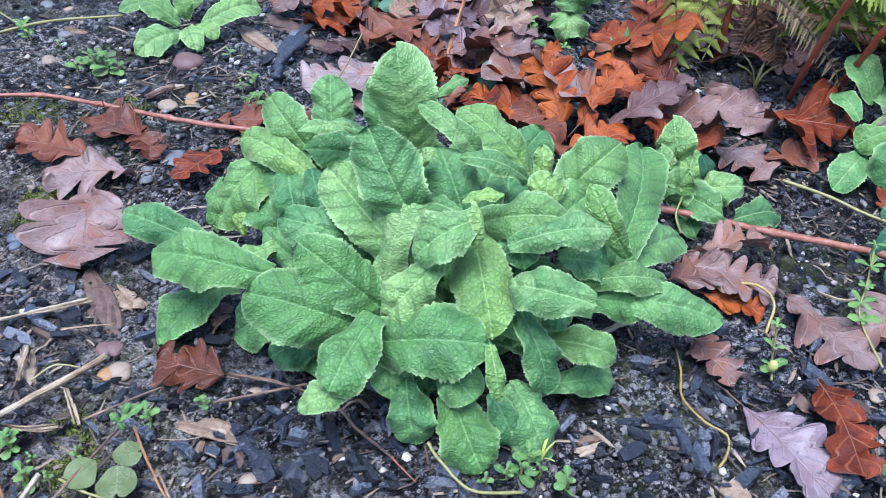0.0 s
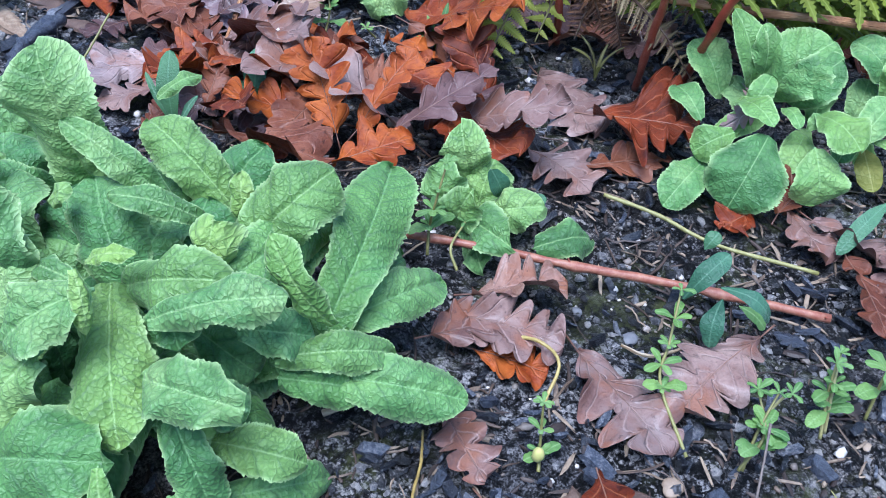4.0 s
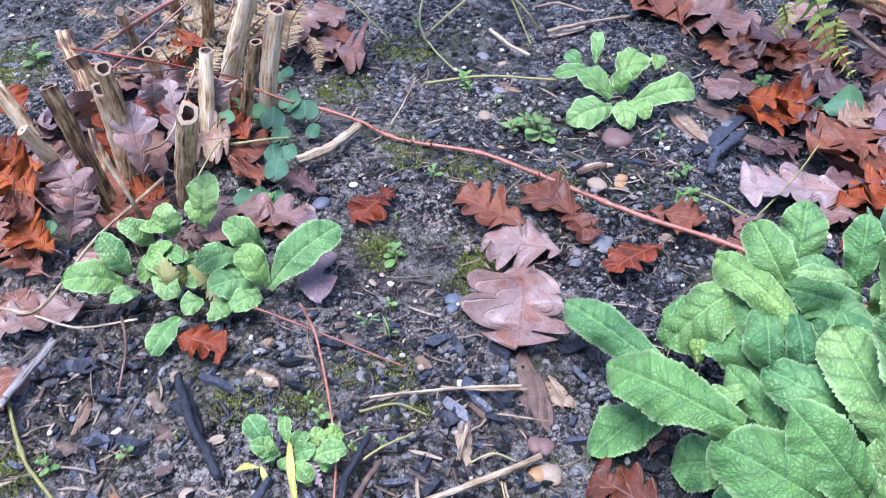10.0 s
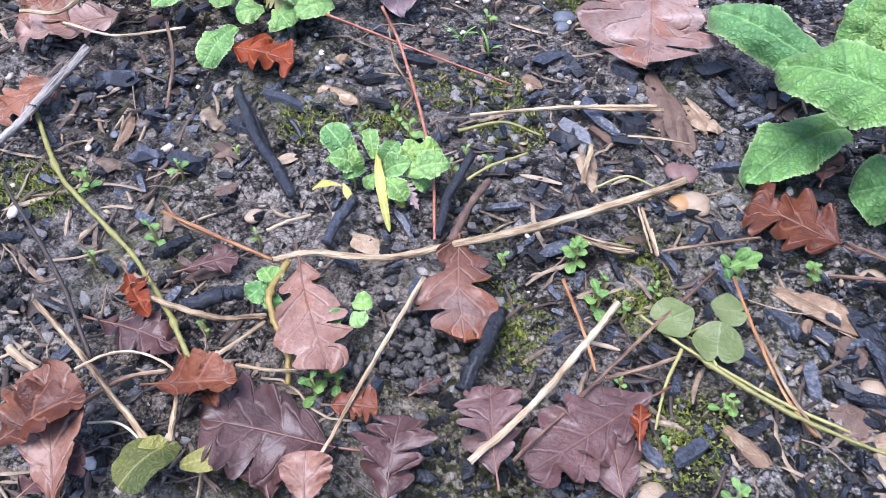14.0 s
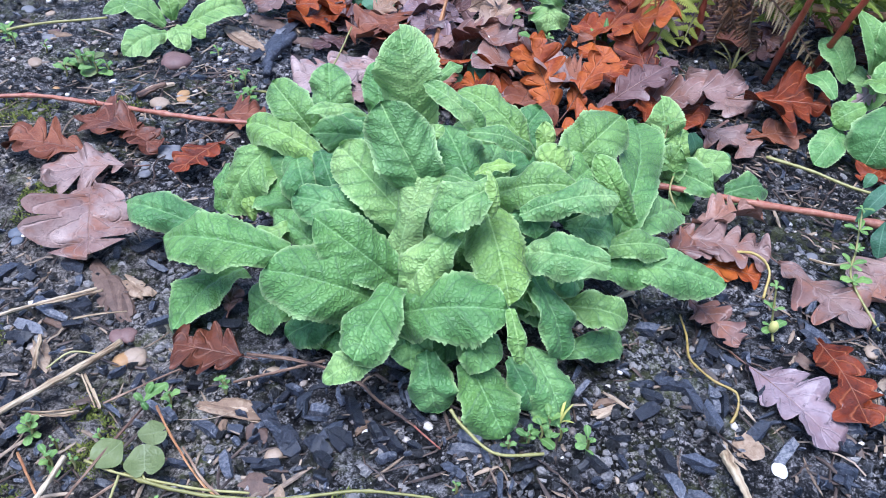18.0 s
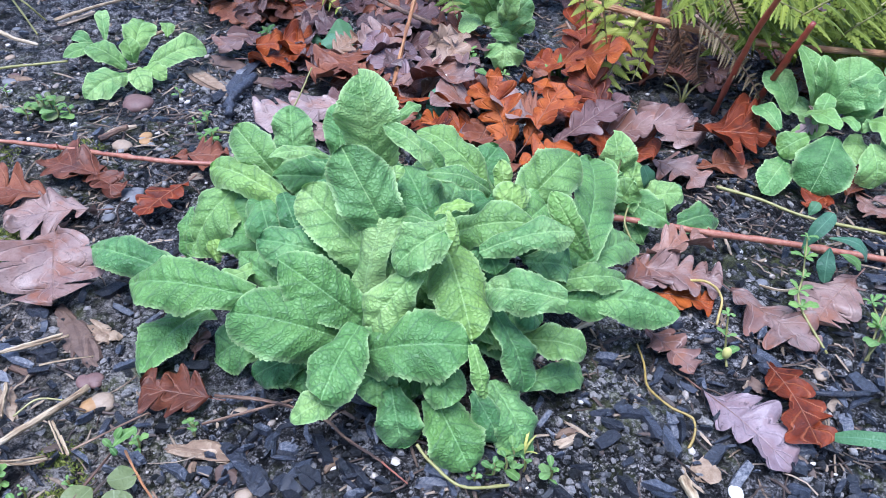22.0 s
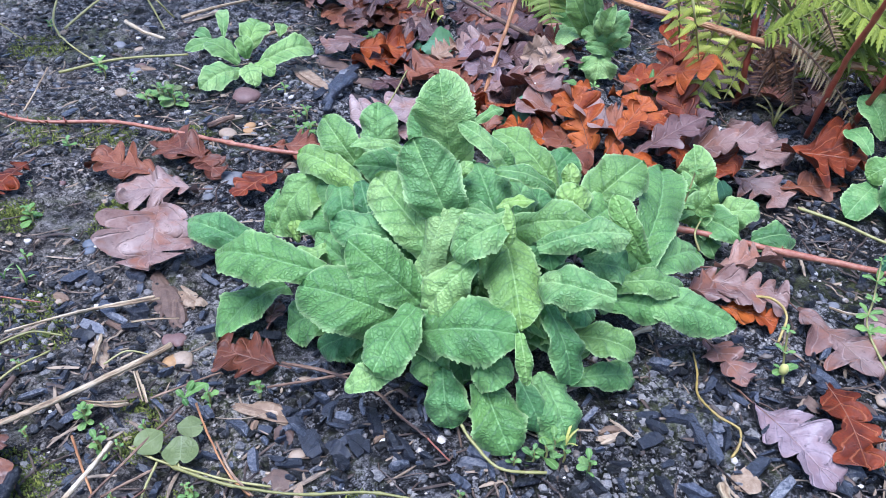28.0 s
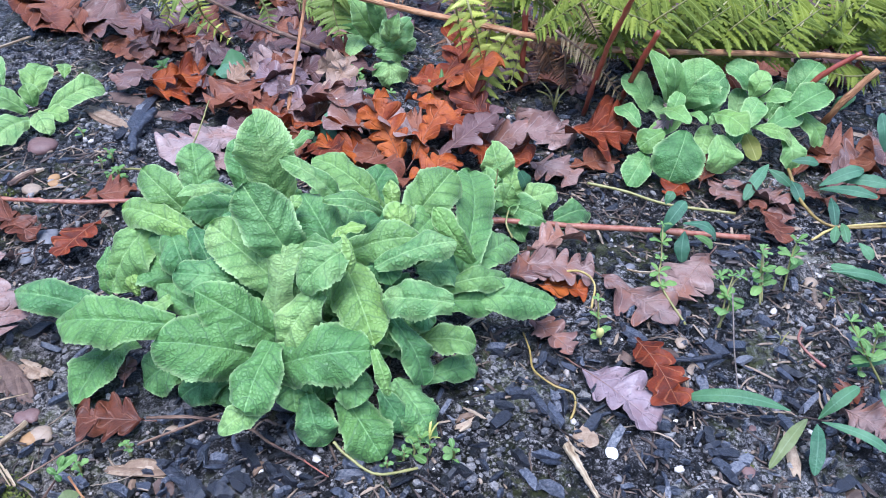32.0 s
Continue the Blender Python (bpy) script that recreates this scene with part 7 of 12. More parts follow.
stick("plant_stalk", [(-0.445, 0.777, 0.006), (-0.386, 0.805, 0.012), (-0.314, 0.825, 0.012)], 0.0017, 0.0014, GREEN_STEM, "green runner stem of a seedling", "plant stem")
stick("straw", [(-0.256, 0.683, 0.004), (-0.233, 0.702, 0.006)], 0.0033, 0.0025, TWIG, "short brown twig piece on the soil", "stick")
stick("plant_stalk", [(-0.098, 0.666, 0.006), (-0.074, 0.703, 0.030), (-0.058, 0.738, 0.050)], 0.0010, 0.0008, GREEN_STEM, "thin green stem rising from the soil", "plant stem")
stick("plant_stalk", [(-0.157, 0.692, 0.006), (-0.129, 0.680, 0.010), (-0.098, 0.668, 0.006)], 0.0012, 0.0012, GREEN_STEM, "thin green stem on the soil", "plant stem")
stick("bent_grass", [(-0.480, 0.869, 0.004), (-0.500, 0.902, 0.010), (-0.518, 0.959, 0.012), (-0.545, 1.075, 0.010)], 0.0015, 0.0012, GREEN_STEM, "thin blue-green grass stem bent over soil", "grass")
stick("bent_grass", [(-0.482, 0.889, 0.006), (-0.473, 0.935, 0.010), (-0.463, 0.989, 0.012)], 0.0017, 0.0013, GREEN_STEM, "thin blue-green grass stem bent over soil", "grass")
stick("bent_grass", [(-0.478, 0.867, 0.006), (-0.451, 0.834, 0.010), (-0.421, 0.812, 0.006)], 0.0012, 0.0008, GREEN_STEM, "thin blue-green grass stem bent over soil", "grass")
stick("bent_grass", [(-0.470, 1.069, 0.008), (-0.412, 0.975, 0.020), (-0.363, 0.897, 0.008)], 0.0017, 0.0010, GREEN_STEM, "thin blue-green grass stem bent over soil", "grass")
stick("bent_grass", [(-0.436, 1.022, 0.010), (-0.386, 0.939, 0.030), (-0.363, 0.937, 0.006)], 0.0014, 0.0009, GREEN_STEM, "thin blue-green grass stem bent over soil", "grass")
stick("bent_grass", [(-0.631, 0.917, 0.020), (-0.585, 0.897, 0.020), (-0.519, 0.855, 0.006)], 0.0010, 0.0007, GREEN_STEM, "thin blue-green grass stem bent over soil", "grass")
stick("twig", [(-0.589, 0.894, 0.100), (-0.583, 0.844, 0.090), (-0.602, 0.821, 0.060)], 0.0012, 0.0009, STRAW, "thin pale stalk on the soil", "stick")
stick("twig", [(-0.619, 0.815, 0.030), (-0.624, 0.769, 0.050), (-0.624, 0.702, 0.050), (-0.647, 0.654, 0.040)], 0.0014, 0.0012, STRAW, "thin pale stalk leaning across stems", "stick")
stick("twig", [(-0.635, 0.635, 0.050), (-0.583, 0.642, 0.050), (-0.532, 0.658, 0.030)], 0.0014, 0.0014, RED_STEM, "thin reddish twig crossing the stems", "stick")
stick("twig", [(-0.729, 0.581, 0.090), (-0.658, 0.573, 0.100), (-0.614, 0.606, 0.080), (-0.571, 0.636, 0.060)], 0.0012, 0.0010, RED_STALK, "thin dry twig crossing the cut stems", "stick")
stick("twig", [(-0.728, 0.604, 0.050), (-0.649, 0.600, 0.070), (-0.609, 0.607, 0.080)], 0.0011, 0.0008, DARK_TWIG, "thin dry twig crossing the cut stems", "stick")
stick("twig", [(-0.669, 0.560, 0.080), (-0.645, 0.596, 0.100), (-0.628, 0.650, 0.120)], 0.0010, 0.0008, PINK_STALK, "thin dry twig crossing the cut stems", "stick")
stick("twig", [(-0.617, 0.536, 0.030), (-0.590, 0.543, 0.050), (-0.601, 0.609, 0.080)], 0.0010, 0.0008, STRAW, "thin dry twig crossing the cut stems", "stick")
stick("twig", [(-0.589, 0.600, 0.040), (-0.587, 0.648, 0.080), (-0.568, 0.671, 0.090)], 0.0010, 0.0009, STRAW, "thin dry twig crossing the cut stems", "stick")
stick("twig", [(-0.605, 0.620, 0.040), (-0.590, 0.630, 0.050), (-0.571, 0.636, 0.060)], 0.0019, 0.0015, STRAW, "thin dry twig crossing the cut stems", "stick")
stick("twig", [(-0.592, 0.643, 0.070), (-0.571, 0.667, 0.100), (-0.543, 0.697, 0.120)], 0.0011, 0.0008, PINK_STALK, "thin dry twig crossing the cut stems", "stick")
stick("twig", [(-0.713, 0.572, 0.040), (-0.663, 0.537, 0.030), (-0.618, 0.497, 0.010)], 0.0013, 0.0009, TWIG, "thin dry twig crossing the cut stems", "stick")
stick("twig", [(-0.614, 0.515, 0.020), (-0.587, 0.522, 0.030), (-0.568, 0.527, 0.015)], 0.0010, 0.0008, TWIG, "thin dry twig crossing the cut stems", "stick")
stick("twig", [(-0.558, 0.519, 0.020), (-0.563, 0.571, 0.030), (-0.561, 0.598, 0.020)], 0.0010, 0.0008, GREEN_STEM, "thin dry twig crossing the cut stems", "stick")
stick("twig", [(-0.578, 0.576, 0.020), (-0.544, 0.600, 0.020), (-0.521, 0.632, 0.010)], 0.0015, 0.0012, GREEN_STEM, "thin dry twig crossing the cut stems", "stick")
stick("twig", [(-0.605, 0.643, 0.030), (-0.578, 0.600, 0.030), (-0.570, 0.581, 0.020)], 0.0009, 0.0007, GREEN_STEM, "thin dry twig crossing the cut stems", "stick")
stick("twig", [(-0.717, 0.469, 0.030), (-0.663, 0.447, 0.030), (-0.605, 0.428, 0.020)], 0.0010, 0.0007, TWIG, "thin dry twig crossing the cut stems", "stick")
stick("twig", [(-0.585, 0.349, 0.012), (-0.547, 0.351, 0.012), (-0.512, 0.374, 0.012)], 0.0010, 0.0008, STRAW, "thin dry twig crossing the cut stems", "stick")
stick("twig", [(-0.668, 0.579, 0.070), (-0.673, 0.586, 0.050), (-0.672, 0.584, 0.030)], 0.0016, 0.0014, STRAW, "thin dry twig crossing the cut stems", "stick")


# ---- cut shrub stems ----
cut_stem((-0.638, 0.503, 0.000), (-0.725, 0.590, 0.101), 0.0080, hollow=0.2)
cut_stem((-0.615, 0.482, -0.000), (-0.621, 0.461, 0.137), 0.0069)
cut_stem((-0.626, 0.521, 0.000), (-0.605, 0.504, 0.133), 0.0068)
cut_stem((-0.565, 0.518, 0.000), (-0.509, 0.475, 0.131), 0.0089, hollow=0.6)
cut_stem((-0.585, 0.575, 0.000), (-0.588, 0.612, 0.098), 0.0069)
cut_stem((-0.574, 0.674, 0.000), (-0.557, 0.687, 0.110), 0.0086)
cut_stem((-0.580, 0.638, 0.000), (-0.531, 0.607, 0.120), 0.0054)
cut_stem((-0.617, 0.669, 0.000), (-0.569, 0.663, 0.130), 0.0092, hollow=0.1, split=1.5)
cut_stem((-0.679, 0.731, 0.000), (-0.628, 0.682, 0.120), 0.0060)
cut_stem((-0.774, 0.735, -0.000), (-0.735, 0.678, 0.080), 0.0049, hollow=0.1)
cut_stem((-0.742, 0.475, 0.000), (-0.704, 0.461, 0.100), 0.0070)
cut_stem((-0.747, 0.541, 0.000), (-0.778, 0.543, 0.060), 0.0076, hollow=0.2)
cut_stem((-0.710, 0.733, 0.000), (-0.673, 0.692, 0.060), 0.0054)
cut_stem((-0.691, 0.663, 0.000), (-0.672, 0.634, 0.070), 0.0061)
cut_stem((-0.587, 0.614, 0.000), (-0.587, 0.626, 0.050), 0.0046)
cut_stem((-0.679, 0.589, 0.000), (-0.702, 0.571, 0.090), 0.0074, hollow=0.2)
cut_stem((-0.667, 0.505, -0.000), (-0.675, 0.470, 0.080), 0.0067, hollow=0.2)
cut_stem((-0.633, 0.525, 0.000), (-0.630, 0.520, 0.100), 0.0077)
cut_stem((-0.722, 0.759, 0.000), (-0.723, 0.747, 0.090), 0.0059)
crown = plant_at("fern_rootstock", 0.101, 1.225, "dark brown fibrous fern crown on the soil", "fern")
part("scale_tuft", smooth(joined("scale_tuft", [lump_arrays(0.120, 1.330, 0.013, 0.022, 0.009, 0.014, 1.4, random.Random(0), 6, 9, 0.35)])), BROWN_STALK, crown)
part("scale_tuft", smooth(joined("scale_tuft", [lump_arrays(0.129, 1.225, 0.038, 0.018, 0.013, 0.019, 6.3, random.Random(1), 6, 9, 0.35)])), BROWN_STALK, crown)
part("scale_tuft", smooth(joined("scale_tuft", [lump_arrays(0.140, 1.310, 0.013, 0.015, 0.008, 0.015, 1.2, random.Random(2), 6, 9, 0.35)])), BROWN_STALK, crown)
part("scale_tuft", smooth(joined("scale_tuft", [lump_arrays(0.001, 1.280, 0.016, 0.014, 0.011, 0.028, 2.6, random.Random(3), 6, 9, 0.35)])), BROWN_STALK, crown)
part("scale_tuft", smooth(joined("scale_tuft", [lump_arrays(0.177, 1.251, 0.021, 0.021, 0.011, 0.022, 0.4, random.Random(4), 6, 9, 0.35)])), BROWN_STALK, crown)
part("scale_tuft", smooth(joined("scale_tuft", [lump_arrays(0.015, 1.226, 0.032, 0.020, 0.009, 0.011, 3.1, random.Random(5), 6, 9, 0.35)])), BROWN_STALK, crown)
part("scale_tuft", smooth(joined("scale_tuft", [lump_arrays(0.162, 1.207, 0.018, 0.025, 0.014, 0.023, 5.9, random.Random(6), 6, 9, 0.35)])), BROWN_STALK, crown)
part("scale_tuft", smooth(joined("scale_tuft", [lump_arrays(0.129, 1.204, 0.026, 0.024, 0.009, 0.024, 5.5, random.Random(7), 6, 9, 0.35)])), BROWN_STALK, crown)
part("scale_tuft", smooth(joined("scale_tuft", [lump_arrays(0.176, 1.269, 0.027, 0.025, 0.016, 0.019, 0.6, random.Random(8), 6, 9, 0.35)])), BROWN_STALK, crown)
part("scale_tuft", smooth(joined("scale_tuft", [lump_arrays(0.107, 1.241, 0.035, 0.019, 0.009, 0.026, 1.2, random.Random(9), 6, 9, 0.35)])), BROWN_STALK, crown)
part("scale_tuft", smooth(joined("scale_tuft", [lump_arrays(0.009, 1.222, 0.016, 0.015, 0.008, 0.016, 3.2, random.Random(10), 6, 9, 0.35)])), BROWN_STALK, crown)
part("scale_tuft", smooth(joined("scale_tuft", [lump_arrays(0.095, 1.271, 0.024, 0.024, 0.017, 0.013, 1.7, random.Random(11), 6, 9, 0.35)])), BROWN_STALK, crown)
part("scale_tuft", smooth(joined("scale_tuft", [lump_arrays(0.084, 1.236, 0.040, 0.026, 0.010, 0.024, 2.5, random.Random(12), 6, 9, 0.35)])), BROWN_STALK, crown)
part("scale_tuft", smooth(joined("scale_tuft", [lump_arrays(0.100, 1.226, 0.050, 0.017, 0.010, 0.018, 1.9, random.Random(13), 6, 9, 0.35)])), BROWN_STALK, crown)
part("scale_tuft", smooth(joined("scale_tuft", [lump_arrays(0.107, 1.270, 0.027, 0.018, 0.014, 0.015, 1.5, random.Random(14), 6, 9, 0.35)])), BROWN_STALK, crown)
part("scale_tuft", smooth(joined("scale_tuft", [lump_arrays(0.110, 1.230, 0.017, 0.019, 0.012, 0.025, 0.6, random.Random(15), 6, 9, 0.35)])), BROWN_STALK, crown)
part("scale_tuft", smooth(joined("scale_tuft", [lump_arrays(0.008, 1.223, 0.032, 0.013, 0.008, 0.013, 3.2, random.Random(16), 6, 9, 0.35)])), BROWN_STALK, crown)
part("scale_tuft", smooth(joined("scale_tuft", [lump_arrays(0.044, 1.266, 0.031, 0.017, 0.018, 0.010, 2.4, random.Random(17), 6, 9, 0.35)])), BROWN_STALK, crown)
part("scale_tuft", smooth(joined("scale_tuft", [lump_arrays(0.115, 1.205, 0.048, 0.012, 0.018, 0.024, 5.2, random.Random(18), 6, 9, 0.35)])), BROWN_STALK, crown)
part("scale_tuft", smooth(joined("scale_tuft", [lump_arrays(0.177, 1.221, 0.017, 0.026, 0.012, 0.012, 6.2, random.Random(19), 6, 9, 0.35)])), BROWN_STALK, crown)
part("scale_tuft", smooth(joined("scale_tuft", [lump_arrays(0.049, 1.191, 0.026, 0.014, 0.009, 0.020, 3.8, random.Random(20), 6, 9, 0.35)])), BROWN_STALK, crown)
part("scale_tuft", smooth(joined("scale_tuft", [lump_arrays(0.085, 1.229, 0.032, 0.022, 0.015, 0.018, 2.8, random.Random(21), 6, 9, 0.35)])), BROWN_STALK, crown)
part("scale_tuft", smooth(joined("scale_tuft", [lump_arrays(0.064, 1.250, 0.020, 0.015, 0.012, 0.012, 2.5, random.Random(22), 6, 9, 0.35)])), BROWN_STALK, crown)
part("scale_tuft", smooth(joined("scale_tuft", [lump_arrays(0.086, 1.148, 0.024, 0.012, 0.012, 0.018, 4.6, random.Random(23), 6, 9, 0.35)])), BROWN_STALK, crown)
part("scale_tuft", smooth(joined("scale_tuft", [lump_arrays(0.207, 1.284, 0.019, 0.019, 0.015, 0.014, 0.6, random.Random(24), 6, 9, 0.35)])), BROWN_STALK, crown)
part("scale_tuft", smooth(joined("scale_tuft", [lump_arrays(0.110, 1.282, 0.033, 0.021, 0.008, 0.021, 1.4, random.Random(25), 6, 9, 0.35)])), BROWN_STALK, crown)
part("scale_tuft", smooth(joined("scale_tuft", [lump_arrays(0.183, 1.180, 0.029, 0.026, 0.010, 0.015, 5.7, random.Random(26), 6, 9, 0.35)])), BROWN_STALK, crown)
part("scale_tuft", smooth(joined("scale_tuft", [lump_arrays(-0.022, 1.194, 0.015, 0.025, 0.017, 0.019, 3.4, random.Random(27), 6, 9, 0.35)])), BROWN_STALK, crown)
part("scale_tuft", smooth(joined("scale_tuft", [lump_arrays(0.012, 1.151, 0.019, 0.016, 0.016, 0.014, 3.9, random.Random(28), 6, 9, 0.35)])), BROWN_STALK, crown)
part("scale_tuft", smooth(joined("scale_tuft", [lump_arrays(0.015, 1.302, 0.020, 0.016, 0.011, 0.021, 2.3, random.Random(29), 6, 9, 0.35)])), BROWN_STALK, crown)
part("scale_tuft", smooth(joined("scale_tuft", [lump_arrays(0.150, 1.162, 0.032, 0.022, 0.016, 0.021, 5.3, random.Random(30), 6, 9, 0.35)])), BROWN_STALK, crown)
part("scale_tuft", smooth(joined("scale_tuft", [lump_arrays(0.064, 1.261, 0.028, 0.019, 0.016, 0.015, 2.3, random.Random(31), 6, 9, 0.35)])), BROWN_STALK, crown)
part("scale_tuft", smooth(joined("scale_tuft", [lump_arrays(0.189, 1.259, 0.017, 0.018, 0.009, 0.025, 0.4, random.Random(32), 6, 9, 0.35)])), BROWN_STALK, crown)
part("scale_tuft", smooth(joined("scale_tuft", [lump_arrays(0.095, 1.257, 0.042, 0.019, 0.011, 0.026, 1.7, random.Random(33), 6, 9, 0.35)])), BROWN_STALK, crown)


# ---- smaller primroses ----
side = plant_at("primrose_plant", 0.242, 0.583, "small primrose beside the large one, half hidden by cleavers", "plant")
primrose_leaf(side, (0.218, 0.588, 0.010), (0.206, 0.588, 0.062), 0.034, -93)
primrose_leaf(side, (0.219, 0.563, 0.010), (0.231, 0.589, 0.035), 0.037, 1)
primrose_leaf(side, (0.220, 0.555, 0.012), (0.261, 0.547, 0.030), 0.030, 36)
primrose_leaf(side, (0.255, 0.529, 0.010), (0.297, 0.543, 0.006), 0.029, 24)
primrose_leaf(side, (0.211, 0.555, 0.010), (0.234, 0.510, 0.030), 0.033, 37)
primrose_leaf(side, (0.216, 0.543, 0.008), (0.220, 0.509, 0.006), 0.020, 27)
primrose_leaf(side, (0.203, 0.547, 0.010), (0.210, 0.536, 0.050), 0.030, 113)
primrose_leaf(side, (0.200, 0.557, 0.010), (0.194, 0.567, 0.050), 0.030, -43)
right = plant_at("primrose_plant", 0.499, 0.670, "primrose with pale-edged green leaves beside ferns", "plant")
primrose_leaf(right, (0.425, 0.660, 0.050), (0.404, 0.676, 0.105), 0.024, -40, young=1, fold=0.5)
primrose_leaf(right, (0.431, 0.660, 0.060), (0.424, 0.667, 0.100), 0.022, -43, young=1)
primrose_leaf(right, (0.434, 0.651, 0.050), (0.465, 0.646, 0.100), 0.054, 43, young=1)
primrose_leaf(right, (0.450, 0.639, 0.050), (0.467, 0.631, 0.095), 0.037, 62, young=1)
primrose_leaf(right, (0.407, 0.662, 0.040), (0.389, 0.697, 0.070), 0.032, -20, young=1)
primrose_leaf(right, (0.385, 0.635, 0.040), (0.373, 0.670, 0.045), 0.023, -17, young=1)
primrose_leaf(right, (0.526, 0.649, 0.060), (0.499, 0.676, 0.085), 0.034, -26, young=1)
primrose_leaf(right, (0.513, 0.638, 0.060), (0.525, 0.644, 0.090), 0.024, 30, young=1)
primrose_leaf(right, (0.458, 0.615, 0.060), (0.474, 0.576, 0.060), 0.031, 19, young=1)
primrose_leaf(right, (0.478, 0.592, 0.050), (0.509, 0.619, 0.070), 0.026, 16, young=1)
primrose_leaf(right, (0.410, 0.644, 0.050), (0.422, 0.601, 0.060), 0.021, 18, young=1)
primrose_leaf(right, (0.442, 0.637, 0.050), (0.444, 0.606, 0.055), 0.012, 11, young=1)
primrose_leaf(right, (0.452, 0.610, 0.050), (0.461, 0.615, 0.060), 0.011, 23, young=1)
primrose_leaf(right, (0.422, 0.603, 0.050), (0.394, 0.569, 0.012), 0.055, -12, young=1)
primrose_leaf(right, (0.451, 0.590, 0.050), (0.457, 0.570, 0.015), 0.040, 18, young=1)
primrose_leaf(right, (0.387, 0.611, 0.022), (0.350, 0.574, 0.008), 0.030, -14, young=1)
primrose_leaf(right, (0.402, 0.613, 0.045), (0.374, 0.608, 0.030), 0.028, -27, young=1)
primrose_leaf(right, (0.558, 0.638, 0.050), (0.599, 0.655, 0.090), 0.039, 25, young=1)
primrose_leaf(right, (0.537, 0.611, 0.050), (0.592, 0.620, 0.075), 0.035, 27, young=1)
primrose_leaf(right, (0.496, 0.599, 0.050), (0.546, 0.589, 0.030), 0.019, 31, young=1, pale=1)
primrose_leaf(right, (0.563, 0.619, 0.050), (0.588, 0.595, 0.020), 0.027, 28, young=1)
primrose_leaf(right, (0.538, 0.598, 0.040), (0.541, 0.573, 0.008), 0.027, 11, young=1)
primrose_leaf(right, (0.523, 0.640, 0.055), (0.550, 0.618, 0.070), 0.018, 32, young=1)
primrose_leaf(right, (0.513, 0.599, 0.045), (0.562, 0.616, 0.050), 0.027, 24, young=1)
primrose_leaf(right, (0.416, 0.634, 0.045), (0.432, 0.648, 0.070), 0.018, 18, young=1)
primrose_leaf(right, (0.488, 0.617, 0.050), (0.478, 0.600, 0.030), 0.018, -7, young=1)
primrose_leaf(right, (0.442, 0.648, 0.035), (0.398, 0.635, 0.025), 0.021, -25, young=1)
primrose_leaf(right, (0.465, 0.633, 0.035), (0.441, 0.598, 0.020), 0.023, -9, young=1)
primrose_leaf(right, (0.493, 0.630, 0.035), (0.508, 0.608, 0.015), 0.021, 23, young=1)
primrose_leaf(right, (0.476, 0.646, 0.030), (0.475, 0.661, 0.060), 0.026, -11, young=1)
primrose_leaf(right, (0.502, 0.643, 0.030), (0.514, 0.663, 0.060), 0.024, 8, young=1)
primrose_leaf(right, (0.432, 0.646, 0.030), (0.410, 0.675, 0.050), 0.023, -23, young=1)
primrose_leaf(right, (0.544, 0.631, 0.030), (0.583, 0.622, 0.040), 0.024, 30, young=1)
primrose_leaf(right, (0.544, 0.644, 0.030), (0.576, 0.669, 0.060), 0.023, 18, young=1)
primrose_leaf(right, (0.532, 0.623, 0.050), (0.537, 0.609, 0.030), 0.018, 19, young=1)
plain_leaf(right, (0.504, 0.619, 0.030), (0.505, 0.586, 0.015), 0.0183, 30, material=YELLOW_LEAF, label="yellowing leaf")
part("dead_leaf", pinna_mesh((0.433, 0.659, 0.045), (0.395, 0.628, 0.035), 0.035, 5, 3, 0.2, (0.3, -0.7, 0.5)), OAK["pink"], right, "withered pale leaf")
rear = plant_at("primrose_plant", -0.248, 0.818, "young primrose seedling with bright green leaves", "plant")
primrose_leaf(rear, (-0.231, 0.810, 0.010), (-0.174, 0.843, 0.022), 0.031, 28, young=2)
primrose_leaf(rear, (-0.252, 0.811, 0.012), (-0.293, 0.829, 0.028), 0.028, -22, young=2)
primrose_leaf(rear, (-0.248, 0.799, 0.010), (-0.284, 0.761, 0.006), 0.033, -25, young=2)
primrose_leaf(rear, (-0.243, 0.808, 0.012), (-0.228, 0.774, 0.006), 0.024, 4, young=2)
primrose_leaf(rear, (-0.236, 0.808, 0.012), (-0.210, 0.797, 0.008), 0.021, 23, young=2)
primrose_leaf(rear, (-0.284, 0.850, 0.015), (-0.318, 0.827, 0.015), 0.018, -28, young=2)
primrose_leaf(rear, (-0.284, 0.870, 0.015), (-0.291, 0.905, 0.035), 0.015, 2, young=2)
primrose_leaf(rear, (-0.249, 0.835, 0.015), (-0.241, 0.878, 0.035), 0.034, 13, young=2)
primrose_leaf(rear, (-0.221, 0.886, 0.012), (-0.221, 0.905, 0.020), 0.016, 7, young=2)
primrose_leaf(rear, (-0.245, 0.817, 0.014), (-0.249, 0.822, 0.040), 0.020, -19, young=2)
primrose_leaf(rear, (-0.296, 0.862, 0.012), (-0.317, 0.871, 0.020), 0.016, -23, young=2)
left = plant_at("primrose_plant", -0.488, 0.453, "ragged primrose with pale green leaves and a withered flower", "plant")
primrose_leaf(left, (-0.519, 0.480, 0.020), (-0.520, 0.494, 0.060), 0.026, 8, young=2, teeth=0.1)
primrose_leaf(left, (-0.516, 0.476, 0.020), (-0.533, 0.480, 0.040), 0.015, -28, young=2, teeth=0.1)
primrose_leaf(left, (-0.529, 0.452, 0.025), (-0.535, 0.452, 0.055), 0.023, -54, young=2, teeth=0.1)
primrose_leaf(left, (-0.543, 0.443, 0.020), (-0.556, 0.428, 0.050), 0.019, -56, young=2, teeth=0.1)
